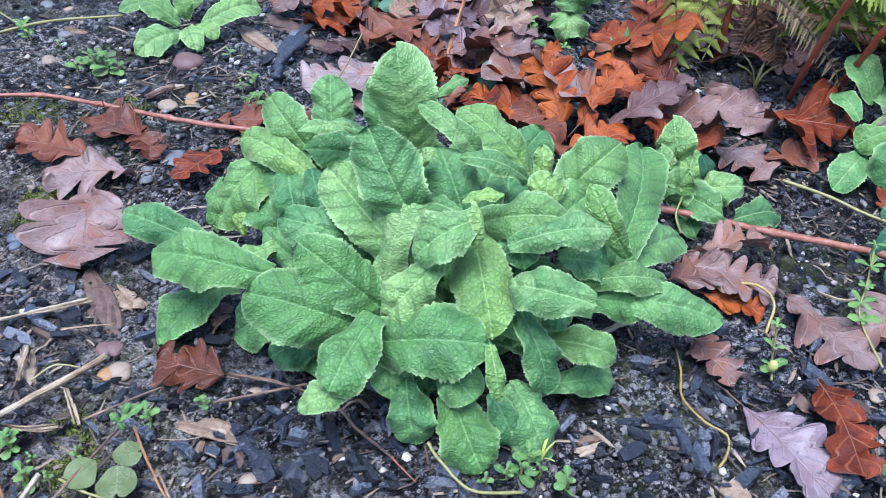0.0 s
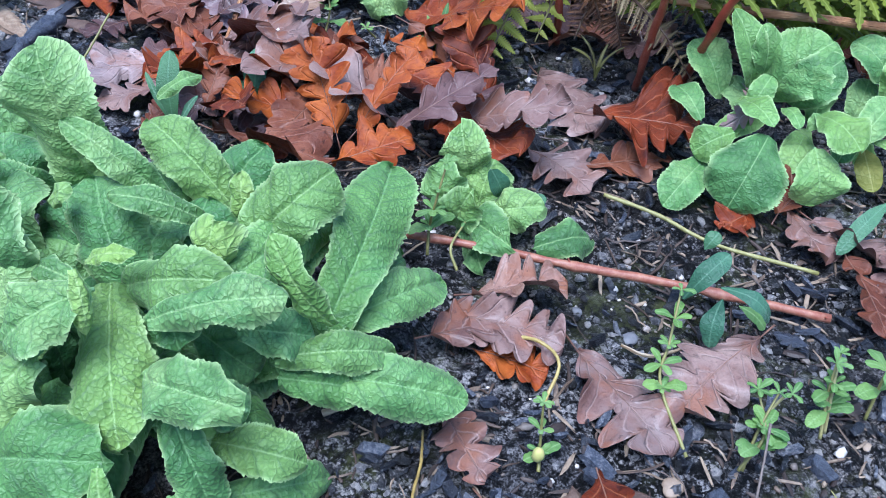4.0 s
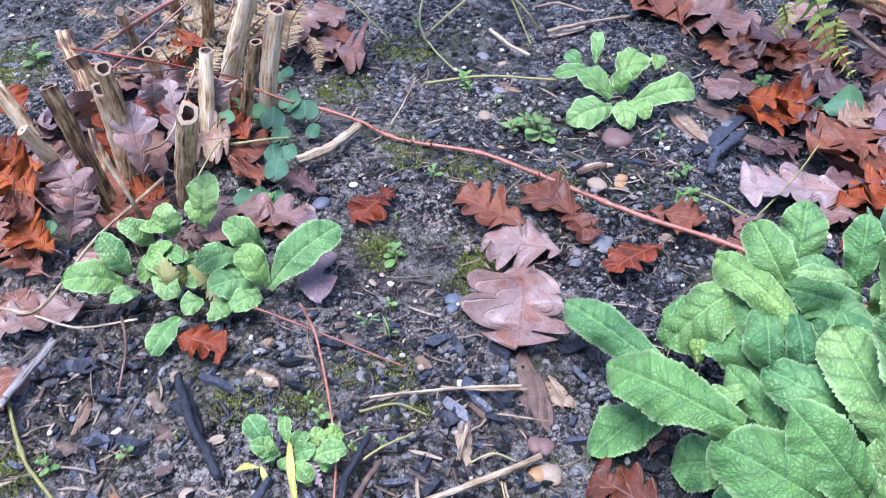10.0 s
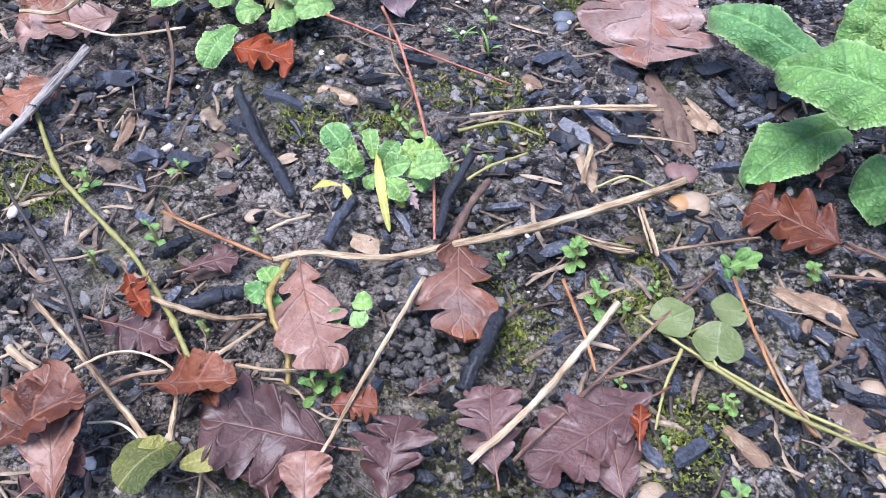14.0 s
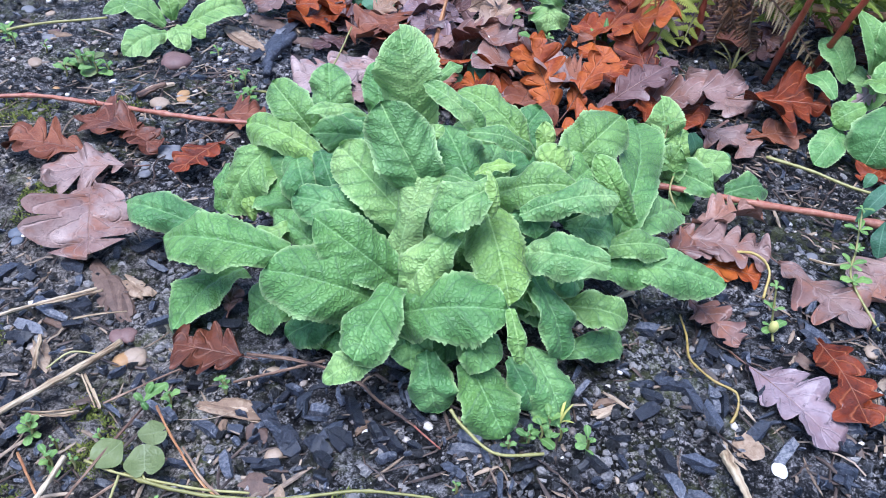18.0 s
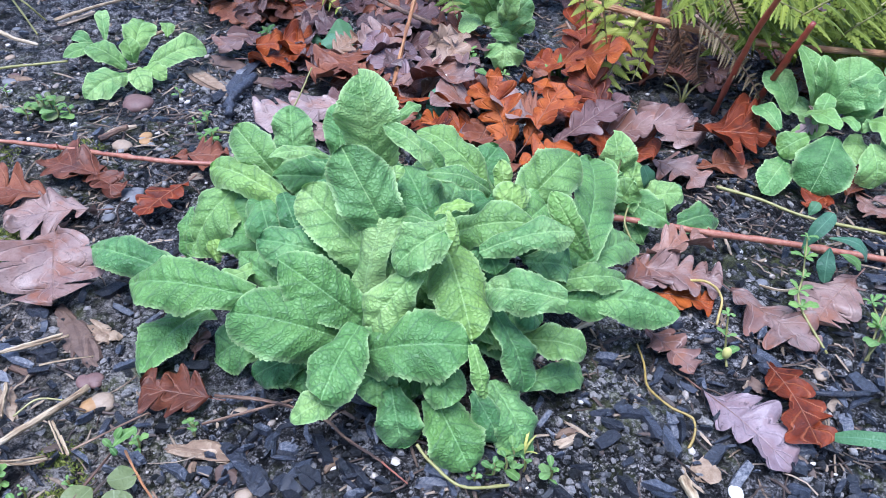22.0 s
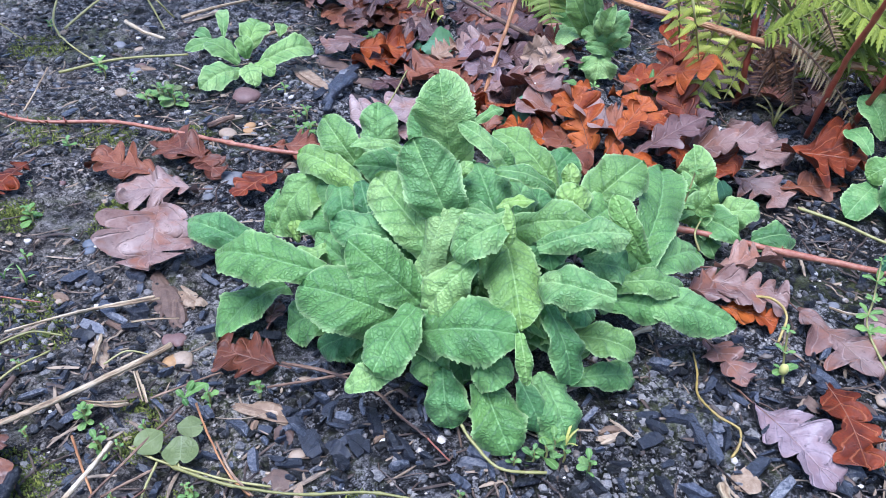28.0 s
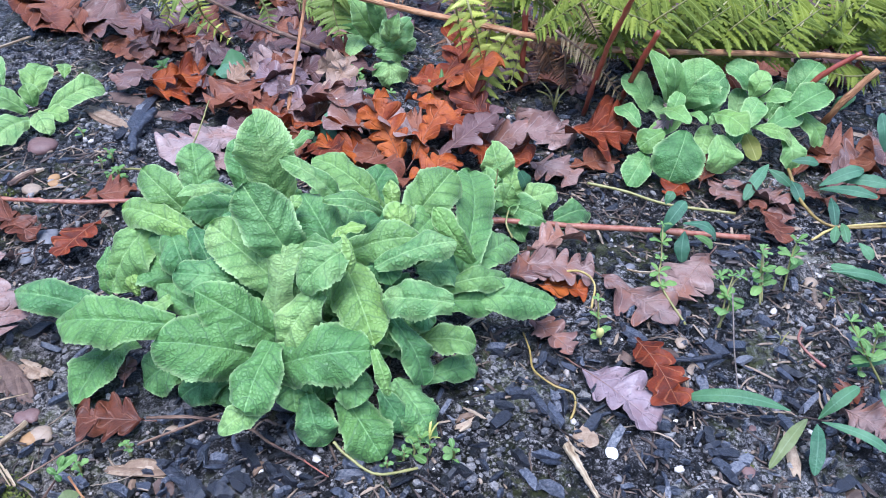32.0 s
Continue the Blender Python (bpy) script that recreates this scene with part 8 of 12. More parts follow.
primrose_leaf(left, (-0.532, 0.453, 0.030), (-0.542, 0.431, 0.045), 0.012, -31, young=2, teeth=0.1)
primrose_leaf(left, (-0.539, 0.406, 0.020), (-0.558, 0.406, 0.055), 0.020, -40, young=2, teeth=0.1)
primrose_leaf(left, (-0.539, 0.396, 0.020), (-0.565, 0.367, 0.040), 0.028, -32, young=2, teeth=0.1)
primrose_leaf(left, (-0.526, 0.397, 0.015), (-0.530, 0.372, 0.025), 0.014, -19, young=2, teeth=0.1)
primrose_leaf(left, (-0.458, 0.467, 0.020), (-0.483, 0.458, 0.050), 0.023, -40, young=2, teeth=0.1)
primrose_leaf(left, (-0.440, 0.438, 0.015), (-0.460, 0.443, 0.045), 0.023, -29, young=2, teeth=0.1)
primrose_leaf(left, (-0.468, 0.450, 0.030), (-0.485, 0.418, 0.035), 0.023, -23, young=2, teeth=0.1)
primrose_leaf(left, (-0.449, 0.436, 0.020), (-0.468, 0.406, 0.030), 0.026, -26, young=2, teeth=0.1)
primrose_leaf(left, (-0.437, 0.427, 0.015), (-0.449, 0.402, 0.020), 0.020, -23, young=2, teeth=0.1)
primrose_leaf(left, (-0.439, 0.438, 0.012), (-0.401, 0.491, 0.045), 0.032, 23, young=2, teeth=0.1)
primrose_leaf(left, (-0.474, 0.405, 0.015), (-0.488, 0.394, 0.015), 0.018, -27, young=2, teeth=0.1)
primrose_leaf(left, (-0.484, 0.387, 0.012), (-0.488, 0.353, 0.004), 0.019, -12, young=2, teeth=0.1)
primrose_leaf(left, (-0.468, 0.409, 0.015), (-0.453, 0.399, 0.012), 0.021, 18, young=2, teeth=0.1)
primrose_leaf(left, (-0.523, 0.414, 0.020), (-0.497, 0.402, 0.015), 0.019, 21, young=2, teeth=0.1)
primrose_leaf(left, (-0.536, 0.419, 0.020), (-0.519, 0.436, 0.035), 0.012, 27, young=2, pale=1, teeth=0.12)
primrose_leaf(left, (-0.530, 0.439, 0.020), (-0.501, 0.427, 0.030), 0.014, 26, young=2, teeth=0.1)
primrose_leaf(left, (-0.461, 0.438, 0.020), (-0.480, 0.433, 0.030), 0.020, -31, young=2, teeth=0.1)
primrose_leaf(left, (-0.488, 0.438, 0.010), (-0.505, 0.420, 0.015), 0.023, -28, young=2, teeth=0.1)
primrose_leaf(left, (-0.524, 0.429, 0.015), (-0.535, 0.425, 0.030), 0.021, -42, young=2, teeth=0.1)
primrose_leaf(left, (-0.449, 0.443, 0.010), (-0.455, 0.426, 0.015), 0.022, -22, young=2, teeth=0.1)
primrose_leaf(left, (-0.523, 0.423, 0.012), (-0.540, 0.415, 0.020), 0.023, -31, young=2, teeth=0.1)
primrose_leaf(left, (-0.509, 0.435, 0.012), (-0.517, 0.442, 0.030), 0.023, -16, young=2, teeth=0.1)
primrose_leaf(left, (-0.473, 0.438, 0.012), (-0.479, 0.446, 0.030), 0.023, -11, young=2, teeth=0.1)
primrose_leaf(left, (-0.540, 0.428, 0.020), (-0.511, 0.414, 0.025), 0.015, 23, young=2, pale=1, teeth=0.12)
flower = part("withered_flower", smooth(joined("withered_flower", [lump_arrays(-0.480, 0.413, 0.068, 0.0095, 0.0085, 0.008, 0, random.Random(3), 8, 12, 0.14)])), FLOWER, left, "brown withered flower head")
q = random.Random(3)
for k in range(46):
    way = Vector((q.gauss(0, 1), q.gauss(0, 1), abs(q.gauss(0, 0.9)))).normalized()
    foot = np.array((-0.480, 0.413, 0.068)) + np.array(way) * 0.006
    part("petal", pinna_mesh(foot, foot + np.array(way) * q.uniform(0.005, 0.009) + [q.gauss(0, 0.003), q.gauss(0, 0.003), -0.002], q.uniform(0.0025, 0.005), k, 2, 0.2, (q.gauss(0, 1), q.gauss(0, 1), 0.8), 0.1, 0.3), FLOWER, flower)
part("dead_leaf", pinna_mesh((-0.498, 0.418, 0.015), (-0.517, 0.408, 0.035), 0.024, 5, 2, 0.2, (0.3, -0.6, 0.6), 0.1), FERN_YELLOW2, left, "withered pale leaf")
part("dead_leaf", pinna_mesh((-0.503, 0.410, 0.015), (-0.511, 0.415, 0.040), 0.024, 5, 2, 0.2, (0.3, -0.6, 0.6), 0.1), FERN_YELLOW2, left, "withered pale leaf")
part("dead_leaf", pinna_mesh((-0.475, 0.427, 0.012), (-0.497, 0.422, 0.030), 0.024, 5, 2, 0.2, (0.3, -0.6, 0.6), 0.1), FERN_YELLOW2, left, "withered pale leaf")
part("dead_leaf", pinna_mesh((-0.479, 0.420, 0.020), (-0.451, 0.413, 0.012), 0.024, 5, 2, 0.2, (0.3, -0.6, 0.6), 0.1), FERN_YELLOW2, left, "withered pale leaf")
young = plant_at("primrose_plant", -0.351, 0.312, "small ragged primrose seedling among straw", "plant")
primrose_leaf(young, (-0.363, 0.308, 0.012), (-0.382, 0.315, 0.028), 0.016, -18, young=2, teeth=0.14)
primrose_leaf(young, (-0.359, 0.308, 0.012), (-0.372, 0.300, 0.022), 0.013, -28, young=2, teeth=0.14)
primrose_leaf(young, (-0.357, 0.304, 0.012), (-0.362, 0.304, 0.030), 0.007, -42, young=2, teeth=0.14, pale=1)
primrose_leaf(young, (-0.355, 0.306, 0.014), (-0.366, 0.300, 0.012), 0.009, -23, young=2, teeth=0.14)
primrose_leaf(young, (-0.356, 0.316, 0.012), (-0.364, 0.329, 0.020), 0.009, -3, young=2, teeth=0.14)
primrose_leaf(young, (-0.349, 0.312, 0.012), (-0.342, 0.318, 0.028), 0.012, 32, young=2, teeth=0.14)
primrose_leaf(young, (-0.347, 0.308, 0.012), (-0.333, 0.312, 0.022), 0.013, 28, young=2, teeth=0.14)
primrose_leaf(young, (-0.334, 0.309, 0.016), (-0.315, 0.320, 0.022), 0.015, 24, young=2, teeth=0.14)
primrose_leaf(young, (-0.337, 0.323, 0.014), (-0.325, 0.335, 0.014), 0.013, 22, young=2, teeth=0.14, pale=1)
primrose_leaf(young, (-0.340, 0.316, 0.014), (-0.336, 0.329, 0.020), 0.011, 15, young=2, teeth=0.14, pale=1)
primrose_leaf(young, (-0.343, 0.303, 0.016), (-0.328, 0.296, 0.012), 0.012, 15, young=2, teeth=0.14)
primrose_leaf(young, (-0.331, 0.310, 0.014), (-0.322, 0.312, 0.008), 0.010, 25, young=2, teeth=0.14)
primrose_leaf(young, (-0.350, 0.307, 0.012), (-0.353, 0.300, 0.006), 0.008, -19, young=2, teeth=0.14)
plain_leaf(young, (-0.364, 0.294, 0.010), (-0.379, 0.289, 0.006), 0.0059, 10, material=YELLOW_LEAF, label="yellow leaf")
plain_leaf(young, (-0.357, 0.323, 0.014), (-0.329, 0.278, 0.006), 0.0050, 10, material=YELLOW_LEAF, label="limp yellow leaf")
plain_leaf(young, (-0.364, 0.296, 0.010), (-0.355, 0.288, 0.006), 0.0041, 10, material=YELLOW_LEAF, label="yellow-green leaf")
plain_leaf(young, (-0.337, 0.297, 0.012), (-0.329, 0.296, 0.006), 0.0049, 10, material=YELLOW_LEAF, label="yellow leaf")
part("dead_leaf", pinna_mesh((-0.337, 0.307, 0.012), (-0.322, 0.298, 0.005), 0.013, 5, 3, 0.2, (0.1, -0.3, 0.9)), OAK["pink"], young, "withered pale leaf")

mottled = plant_at("fallen_leaf", -0.372, 0.128, "mottled yellow-green leaf fallen among straw", "leaf")
plain_leaf(mottled, (-0.358, 0.138, 0.014), (-0.366, 0.111, 0.018), 0.022, 10, material=YELLOW_MOTTLED, full=0.5, neck=0.3)
plain_leaf(mottled, (-0.357, 0.131, 0.012), (-0.368, 0.128, 0.020), 0.014, -20, material=YELLOW_MOTTLED, full=0.5, neck=0.3)
plain_leaf(mottled, (-0.352, 0.130, 0.012), (-0.334, 0.140, 0.016), 0.010, 15, material=YELLOW_MOTTLED, full=0.5, neck=0.3)


# ---- weeds ----
cleavers([(0.184, 0.510, 0.020), (0.185, 0.520, 0.035), (0.188, 0.521, 0.055), (0.194, 0.533, 0.075)], 4, 0.0123)
cleavers([(0.321, 0.376, 0.004), (0.311, 0.413, 0.020), (0.316, 0.429, 0.035), (0.323, 0.451, 0.055)], 5, 0.0106)
cleavers([(0.240, 0.367, 0.004), (0.241, 0.378, 0.012), (0.241, 0.389, 0.035)], 3, 0.0085)
cleavers([(0.350, 0.369, 0.002), (0.357, 0.382, 0.020), (0.368, 0.396, 0.035)], 2, 0.0093)
cleavers([(0.404, 0.393, 0.002), (0.402, 0.403, 0.030), (0.405, 0.415, 0.045)], 2, 0.0097)
cleavers([(0.202, 0.497, 0.020), (0.198, 0.507, 0.030), (0.208, 0.530, 0.030)], 1, 0.0107)
cleavers([(0.400, 0.389, 0.002), (0.400, 0.401, 0.025), (0.400, 0.408, 0.045)], 2, 0.0120)
cleavers([(0.431, 0.402, 0.002), (0.435, 0.412, 0.030), (0.439, 0.417, 0.045)], 2, 0.0143)
cleavers([(0.371, 0.400, 0.010), (0.377, 0.403, 0.020), (0.378, 0.399, 0.030)], 1, 0.0120)
cleavers([(0.348, 0.369, 0.002), (0.360, 0.380, 0.020), (0.360, 0.402, 0.030)], 2, 0.0116)
cleavers([(0.448, 0.283, 0.004), (0.432, 0.299, 0.030), (0.421, 0.312, 0.050)], 3, 0.0136)
cleavers([(0.450, 0.301, 0.004), (0.450, 0.308, 0.030), (0.450, 0.304, 0.040)], 2, 0.0120)
cleavers([(0.102, 0.778, 0.010), (0.107, 0.787, 0.030), (0.106, 0.795, 0.040)], 2, 0.0142)
cleavers([(0.146, 0.766, 0.020), (0.139, 0.762, 0.030)], 1, 0.0116)
bud = plant_at("seedling_bud", 0.239, 0.371, "small plump yellow-green bud on a seedling", "seedling")
part("bud", smooth(joined("bud", [lump_arrays(0.239, 0.371, 0.014, 0.0034, 0.0034, 0.005, 0, random.Random(2), 7, 10, 0.05)])), YELLOW_LEAF, bud)
creep = plant_at("creeping_weed", 0.380, 0.511, "creeping weed with smooth oval blue-green leaves", "weed")
plain_leaf(creep, (0.334, 0.467, 0.030), (0.359, 0.480, 0.055), 0.0135, 20, arch=0.20, material=WEED_BLUE)
plain_leaf(creep, (0.354, 0.467, 0.040), (0.382, 0.451, 0.028), 0.0104, 20, arch=0.32, material=WEED_BLUE)
plain_leaf(creep, (0.358, 0.467, 0.030), (0.349, 0.445, 0.012), 0.0136, 20, arch=0.20, material=WEED_BLUE)
plain_leaf(creep, (0.372, 0.471, 0.020), (0.387, 0.459, 0.012), 0.0083, 20, arch=0.20, material=WEED)
plain_leaf(creep, (0.355, 0.504, 0.035), (0.363, 0.509, 0.045), 0.0100, 20, arch=0.15, material=WEED_BLUE)
plain_leaf(creep, (0.249, 0.555, 0.020), (0.263, 0.556, 0.030), 0.0100, 37, material=WEED_BLUE)
plain_leaf(creep, (0.236, 0.567, 0.020), (0.225, 0.559, 0.050), 0.0138, -99, material=WEED_BLUE)
nip = plant_at("rosette_weed", 0.381, 0.264, "flat rosette weed with long dull green leaves", "weed")
plain_leaf(nip, (0.347, 0.261, 0.020), (0.280, 0.295, 0.012), 0.0111, -26, material=WEED_BLUE, arch=0.2)
plain_leaf(nip, (0.367, 0.253, 0.015), (0.400, 0.261, 0.035), 0.0110, 12, material=WEED_BLUE, arch=0.2)
plain_leaf(nip, (0.359, 0.255, 0.015), (0.311, 0.224, 0.008), 0.0089, -4, material=PALE_ROUND, arch=0.2)
plain_leaf(nip, (0.364, 0.249, 0.015), (0.342, 0.213, 0.006), 0.0107, 9, material=WEED_BLUE, arch=0.2)
plain_leaf(nip, (0.368, 0.250, 0.015), (0.405, 0.215, 0.012), 0.0078, 28, material=WEED_BLUE, arch=0.2)
plain_leaf(nip, (0.420, 0.259, 0.030), (0.414, 0.238, 0.030), 0.0091, 19, material=WEED_BLUE, arch=0.2)
broad = plant_at("rosette_weed", 0.554, 0.546, "sprawling weed with long smooth blue-green leaves", "weed")
plain_leaf(broad, (0.498, 0.558, 0.030), (0.456, 0.525, 0.012), 0.0122, -8, material=WEED_BLUE)
plain_leaf(broad, (0.492, 0.549, 0.030), (0.510, 0.530, 0.020), 0.0108, 37, material=WEED_BLUE)
plain_leaf(broad, (0.537, 0.520, 0.020), (0.577, 0.484, 0.030), 0.0106, 37, material=WEED_BLUE)
plain_leaf(broad, (0.540, 0.525, 0.020), (0.581, 0.519, 0.040), 0.0143, 29, material=WEED_BLUE)
plain_leaf(broad, (0.525, 0.559, 0.030), (0.552, 0.550, 0.030), 0.0102, 35, material=WEED_BLUE)
plain_leaf(broad, (0.516, 0.539, 0.020), (0.516, 0.513, 0.010), 0.0122, 23, material=WEED_BLUE)
plain_leaf(broad, (0.564, 0.531, 0.020), (0.605, 0.499, 0.030), 0.0129, 37, material=WEED_BLUE)
plain_leaf(broad, (0.540, 0.504, 0.020), (0.528, 0.472, 0.010), 0.0105, 14, material=WEED_BLUE)
plain_leaf(broad, (0.524, 0.433, 0.020), (0.531, 0.417, 0.012), 0.0099, 33, material=WEED_BLUE)
plain_leaf(broad, (0.473, 0.401, 0.020), (0.526, 0.387, 0.010), 0.0095, 31, material=WEED_BLUE)
plain_leaf(broad, (0.508, 0.388, 0.012), (0.477, 0.408, 0.020), 0.0114, -34, material=WEED_BLUE)
plain_leaf(broad, (0.627, 0.644, 0.030), (0.637, 0.627, 0.060), 0.0142, 66, material=WEED_BLUE)
plain_leaf(broad, (0.651, 0.571, 0.020), (0.643, 0.589, 0.060), 0.0137, -47, material=WEED_BLUE)
plain_leaf(broad, (0.526, 0.464, 0.020), (0.519, 0.441, 0.015), 0.0087, 17, material=WEED_BLUE)
plain_leaf(broad, (0.518, 0.461, 0.020), (0.508, 0.446, 0.012), 0.0087, 7, material=WEED_BLUE)
plain_leaf(broad, (0.426, 0.300, 0.010), (0.460, 0.298, 0.012), 0.0068, 21, material=WEED_BLUE)
narrow = plant_at("narrow_leaved_weed", 0.008, 0.658, "narrow-leaved green weed poking through fallen leaves", "weed")
plain_leaf(narrow, (0.003, 0.646, 0.012), (0.002, 0.673, 0.060), 0.0166, -9, material=WEED_BLUE)
plain_leaf(narrow, (0.002, 0.648, 0.012), (-0.017, 0.667, 0.045), 0.0053, -33, material=WEED_BLUE)
plain_leaf(narrow, (0.006, 0.643, 0.012), (0.019, 0.661, 0.030), 0.0053, 13, material=WEED_BLUE)
narrow_two = plant_at("narrow_leaved_weed", 0.067, 0.690, "small dark green rosette among fallen leaves", "weed")
plain_leaf(narrow_two, (0.058, 0.676, 0.012), (0.062, 0.697, 0.050), 0.0178, -4, material=WEED_BLUE)
plain_leaf(narrow_two, (0.057, 0.676, 0.012), (0.036, 0.687, 0.030), 0.0117, -36, material=WEED_BLUE)
plain_leaf(narrow_two, (0.064, 0.681, 0.015), (0.082, 0.691, 0.020), 0.0135, 23, material=WEED_BLUE)
plain_leaf(narrow_two, (0.062, 0.681, 0.015), (0.075, 0.675, 0.012), 0.0152, 33, material=WEED_BLUE)
plain_leaf(narrow_two, (0.067, 0.681, 0.010), (0.053, 0.664, 0.030), 0.0133, -36, material=WEED_BLUE)
penny = plant_at("round_leaved_creeper", -0.566, 0.666, "creeping weed with round glossy green leaves", "weed")
round_leaf(penny, -0.569, 0.644, 0.020, 0.0229, 24, 65, WEED_BLUE, (-0.561, 0.654, 0.002))
round_leaf(penny, -0.548, 0.641, 0.018, 0.0241, 37, 102, WEED_BLUE, (-0.540, 0.651, 0.002))
round_leaf(penny, -0.542, 0.666, 0.025, 0.0230, 32, 79, WEED_BLUE, (-0.534, 0.676, 0.002))
round_leaf(penny, -0.525, 0.664, 0.020, 0.0258, 27, 116, WEED_BLUE, (-0.517, 0.674, 0.002))
round_leaf(penny, -0.532, 0.627, 0.012, 0.0196, 40, 93, WEED_BLUE, (-0.524, 0.637, 0.002))
round_leaf(penny, -0.507, 0.645, 0.012, 0.0170, 35, 70, WEED_BLUE, (-0.499, 0.655, 0.002))
round_leaf(penny, -0.579, 0.616, 0.020, 0.0196, 30, 107, WEED_BLUE, (-0.571, 0.626, 0.002))
round_leaf(penny, -0.583, 0.630, 0.030, 0.0197, 25, 84, WEED_BLUE, (-0.575, 0.640, 0.002))
round_leaf(penny, -0.509, 0.576, 0.030, 0.0170, 38, 121, WEED_BLUE, (-0.501, 0.586, 0.002))
round_leaf(penny, -0.495, 0.556, 0.030, 0.0217, 33, 98, WEED_BLUE, (-0.487, 0.566, 0.002))
round_leaf(penny, -0.498, 0.582, 0.030, 0.0184, 28, 75, WEED_BLUE, (-0.490, 0.592, 0.002))
round_leaf(penny, -0.507, 0.542, 0.006, 0.0181, 41, 112, WEED_BLUE, (-0.499, 0.552, 0.002))
round_leaf(penny, -0.520, 0.535, 0.006, 0.0181, 36, 89, WEED_BLUE, (-0.512, 0.545, 0.002))
round_leaf(penny, -0.492, 0.546, 0.006, 0.0181, 31, 66, WEED_BLUE, (-0.484, 0.556, 0.002))
round_leaf(penny, -0.570, 0.597, 0.040, 0.0176, 26, 103, WEED_BLUE, (-0.562, 0.607, 0.002))
round_leaf(penny, -0.567, 0.708, 0.030, 0.0135, 39, 80, WEED_BLUE, (-0.559, 0.718, 0.002))
round_leaf(penny, -0.570, 0.692, 0.030, 0.0133, 34, 117, WEED_BLUE, (-0.562, 0.702, 0.002))
round_leaf(penny, -0.643, 0.413, 0.020, 0.0178, 29, 94, WEED_BLUE, (-0.635, 0.423, 0.002))
round_leaf(penny, -0.635, 0.427, 0.020, 0.0156, 24, 71, WEED_BLUE, (-0.627, 0.437, 0.002))
round_leaf(penny, -0.725, 0.547, 0.030, 0.0165, 37, 108, WEED_BLUE, (-0.717, 0.557, 0.002))
trio = plant_at("round_leaved_weed", -0.183, 0.277, "weed with three large pale round leaves", "weed")
round_leaf(trio, -0.187, 0.277, 0.012, 0.0202, 8, 40, PALE_ROUND, (-0.180, 0.276, 0.003))
round_leaf(trio, -0.165, 0.271, 0.012, 0.0216, 8, 100, PALE_ROUND, (-0.180, 0.276, 0.003))
round_leaf(trio, -0.164, 0.291, 0.012, 0.0174, 8, 200, PALE_ROUND, (-0.180, 0.276, 0.003))
plain_leaf(trio, (-0.170, 0.304, 0.025), (-0.158, 0.313, 0.030), 0.0063, 17)
plain_leaf(trio, (-0.170, 0.304, 0.025), (-0.175, 0.306, 0.030), 0.0043, -28)
plain_leaf(trio, (-0.172, 0.305, 0.025), (-0.168, 0.302, 0.020), 0.0039, 24)
plain_leaf(trio, (-0.169, 0.308, 0.025), (-0.164, 0.310, 0.035), 0.0048, 31)
lamium = plant_at("toothed_weed", -0.367, 0.222, "small toothed soft green weed", "weed")
primrose_leaf(lamium, (-0.365, 0.222, 0.014), (-0.370, 0.212, 0.012), 0.011, -31, young=1, teeth=0.2)
primrose_leaf(lamium, (-0.361, 0.222, 0.014), (-0.371, 0.228, 0.016), 0.009, -4, young=1, teeth=0.2)
primrose_leaf(lamium, (-0.360, 0.219, 0.014), (-0.357, 0.212, 0.008), 0.009, -11, young=1, teeth=0.2)
primrose_leaf(lamium, (-0.363, 0.223, 0.014), (-0.363, 0.230, 0.018), 0.008, 16, young=1, teeth=0.2)
primrose_leaf(lamium, (-0.322, 0.225, 0.014), (-0.316, 0.232, 0.016), 0.009, 29, young=1, teeth=0.2)
primrose_leaf(lamium, (-0.321, 0.223, 0.014), (-0.314, 0.219, 0.012), 0.009, 7, young=1, teeth=0.2)
primrose_leaf(lamium, (-0.324, 0.222, 0.014), (-0.329, 0.215, 0.014), 0.007, -33, young=1, teeth=0.2)
sprout(-0.380, 0.317, 0.0076, pairs=3, tall=0.0138)
sprout(-0.374, 0.338, 0.0072, pairs=2, tall=0.0132)
sprout(-0.350, 0.348, 0.0084, pairs=3, tall=0.0144)
sprout(-0.334, 0.337, 0.0070, pairs=2, tall=0.0132)
sprout(-0.362, 0.303, 0.0063, pairs=2, tall=0.0126)
sprout(-0.331, 0.317, 0.0074, pairs=3, tall=0.0138)
sprout(-0.318, 0.331, 0.0058, pairs=2, tall=0.012)
sprout(-0.315, 0.345, 0.0053, pairs=2, tall=0.0114)
sprout(-0.363, 0.357, 0.0061, pairs=2, tall=0.012)
sprout(-0.209, 0.278, 0.0055, pairs=2, tall=0.0126)
sprout(-0.174, 0.219, 0.0044, pairs=2, tall=0.012)
sprout(-0.198, 0.296, 0.0046, pairs=2, tall=0.0114)
sprout(-0.240, 0.302, 0.0079, pairs=3, tall=0.015)
sprout(-0.322, 0.185, 0.0094, pairs=3, tall=0.018)
sprout(-0.316, 0.194, 0.0080, pairs=3, tall=0.0162)
sprout(-0.224, 0.280, 0.0071, pairs=3, tall=0.0144)
sprout(-0.223, 0.292, 0.0051, pairs=2, tall=0.012)
sprout(-0.156, 0.247, 0.0059, pairs=3, tall=0.0138)
sprout(-0.130, 0.334, 0.0062, pairs=2, tall=0.0132)
sprout(-0.452, 0.275, 0.0070, pairs=2, tall=0.0132)
sprout(-0.440, 0.233, 0.0076, pairs=3, tall=0.0144)
sprout(-0.390, 0.251, 0.0054, pairs=2, tall=0.012)
sprout(-0.493, 0.248, 0.0075, pairs=3, tall=0.0138)
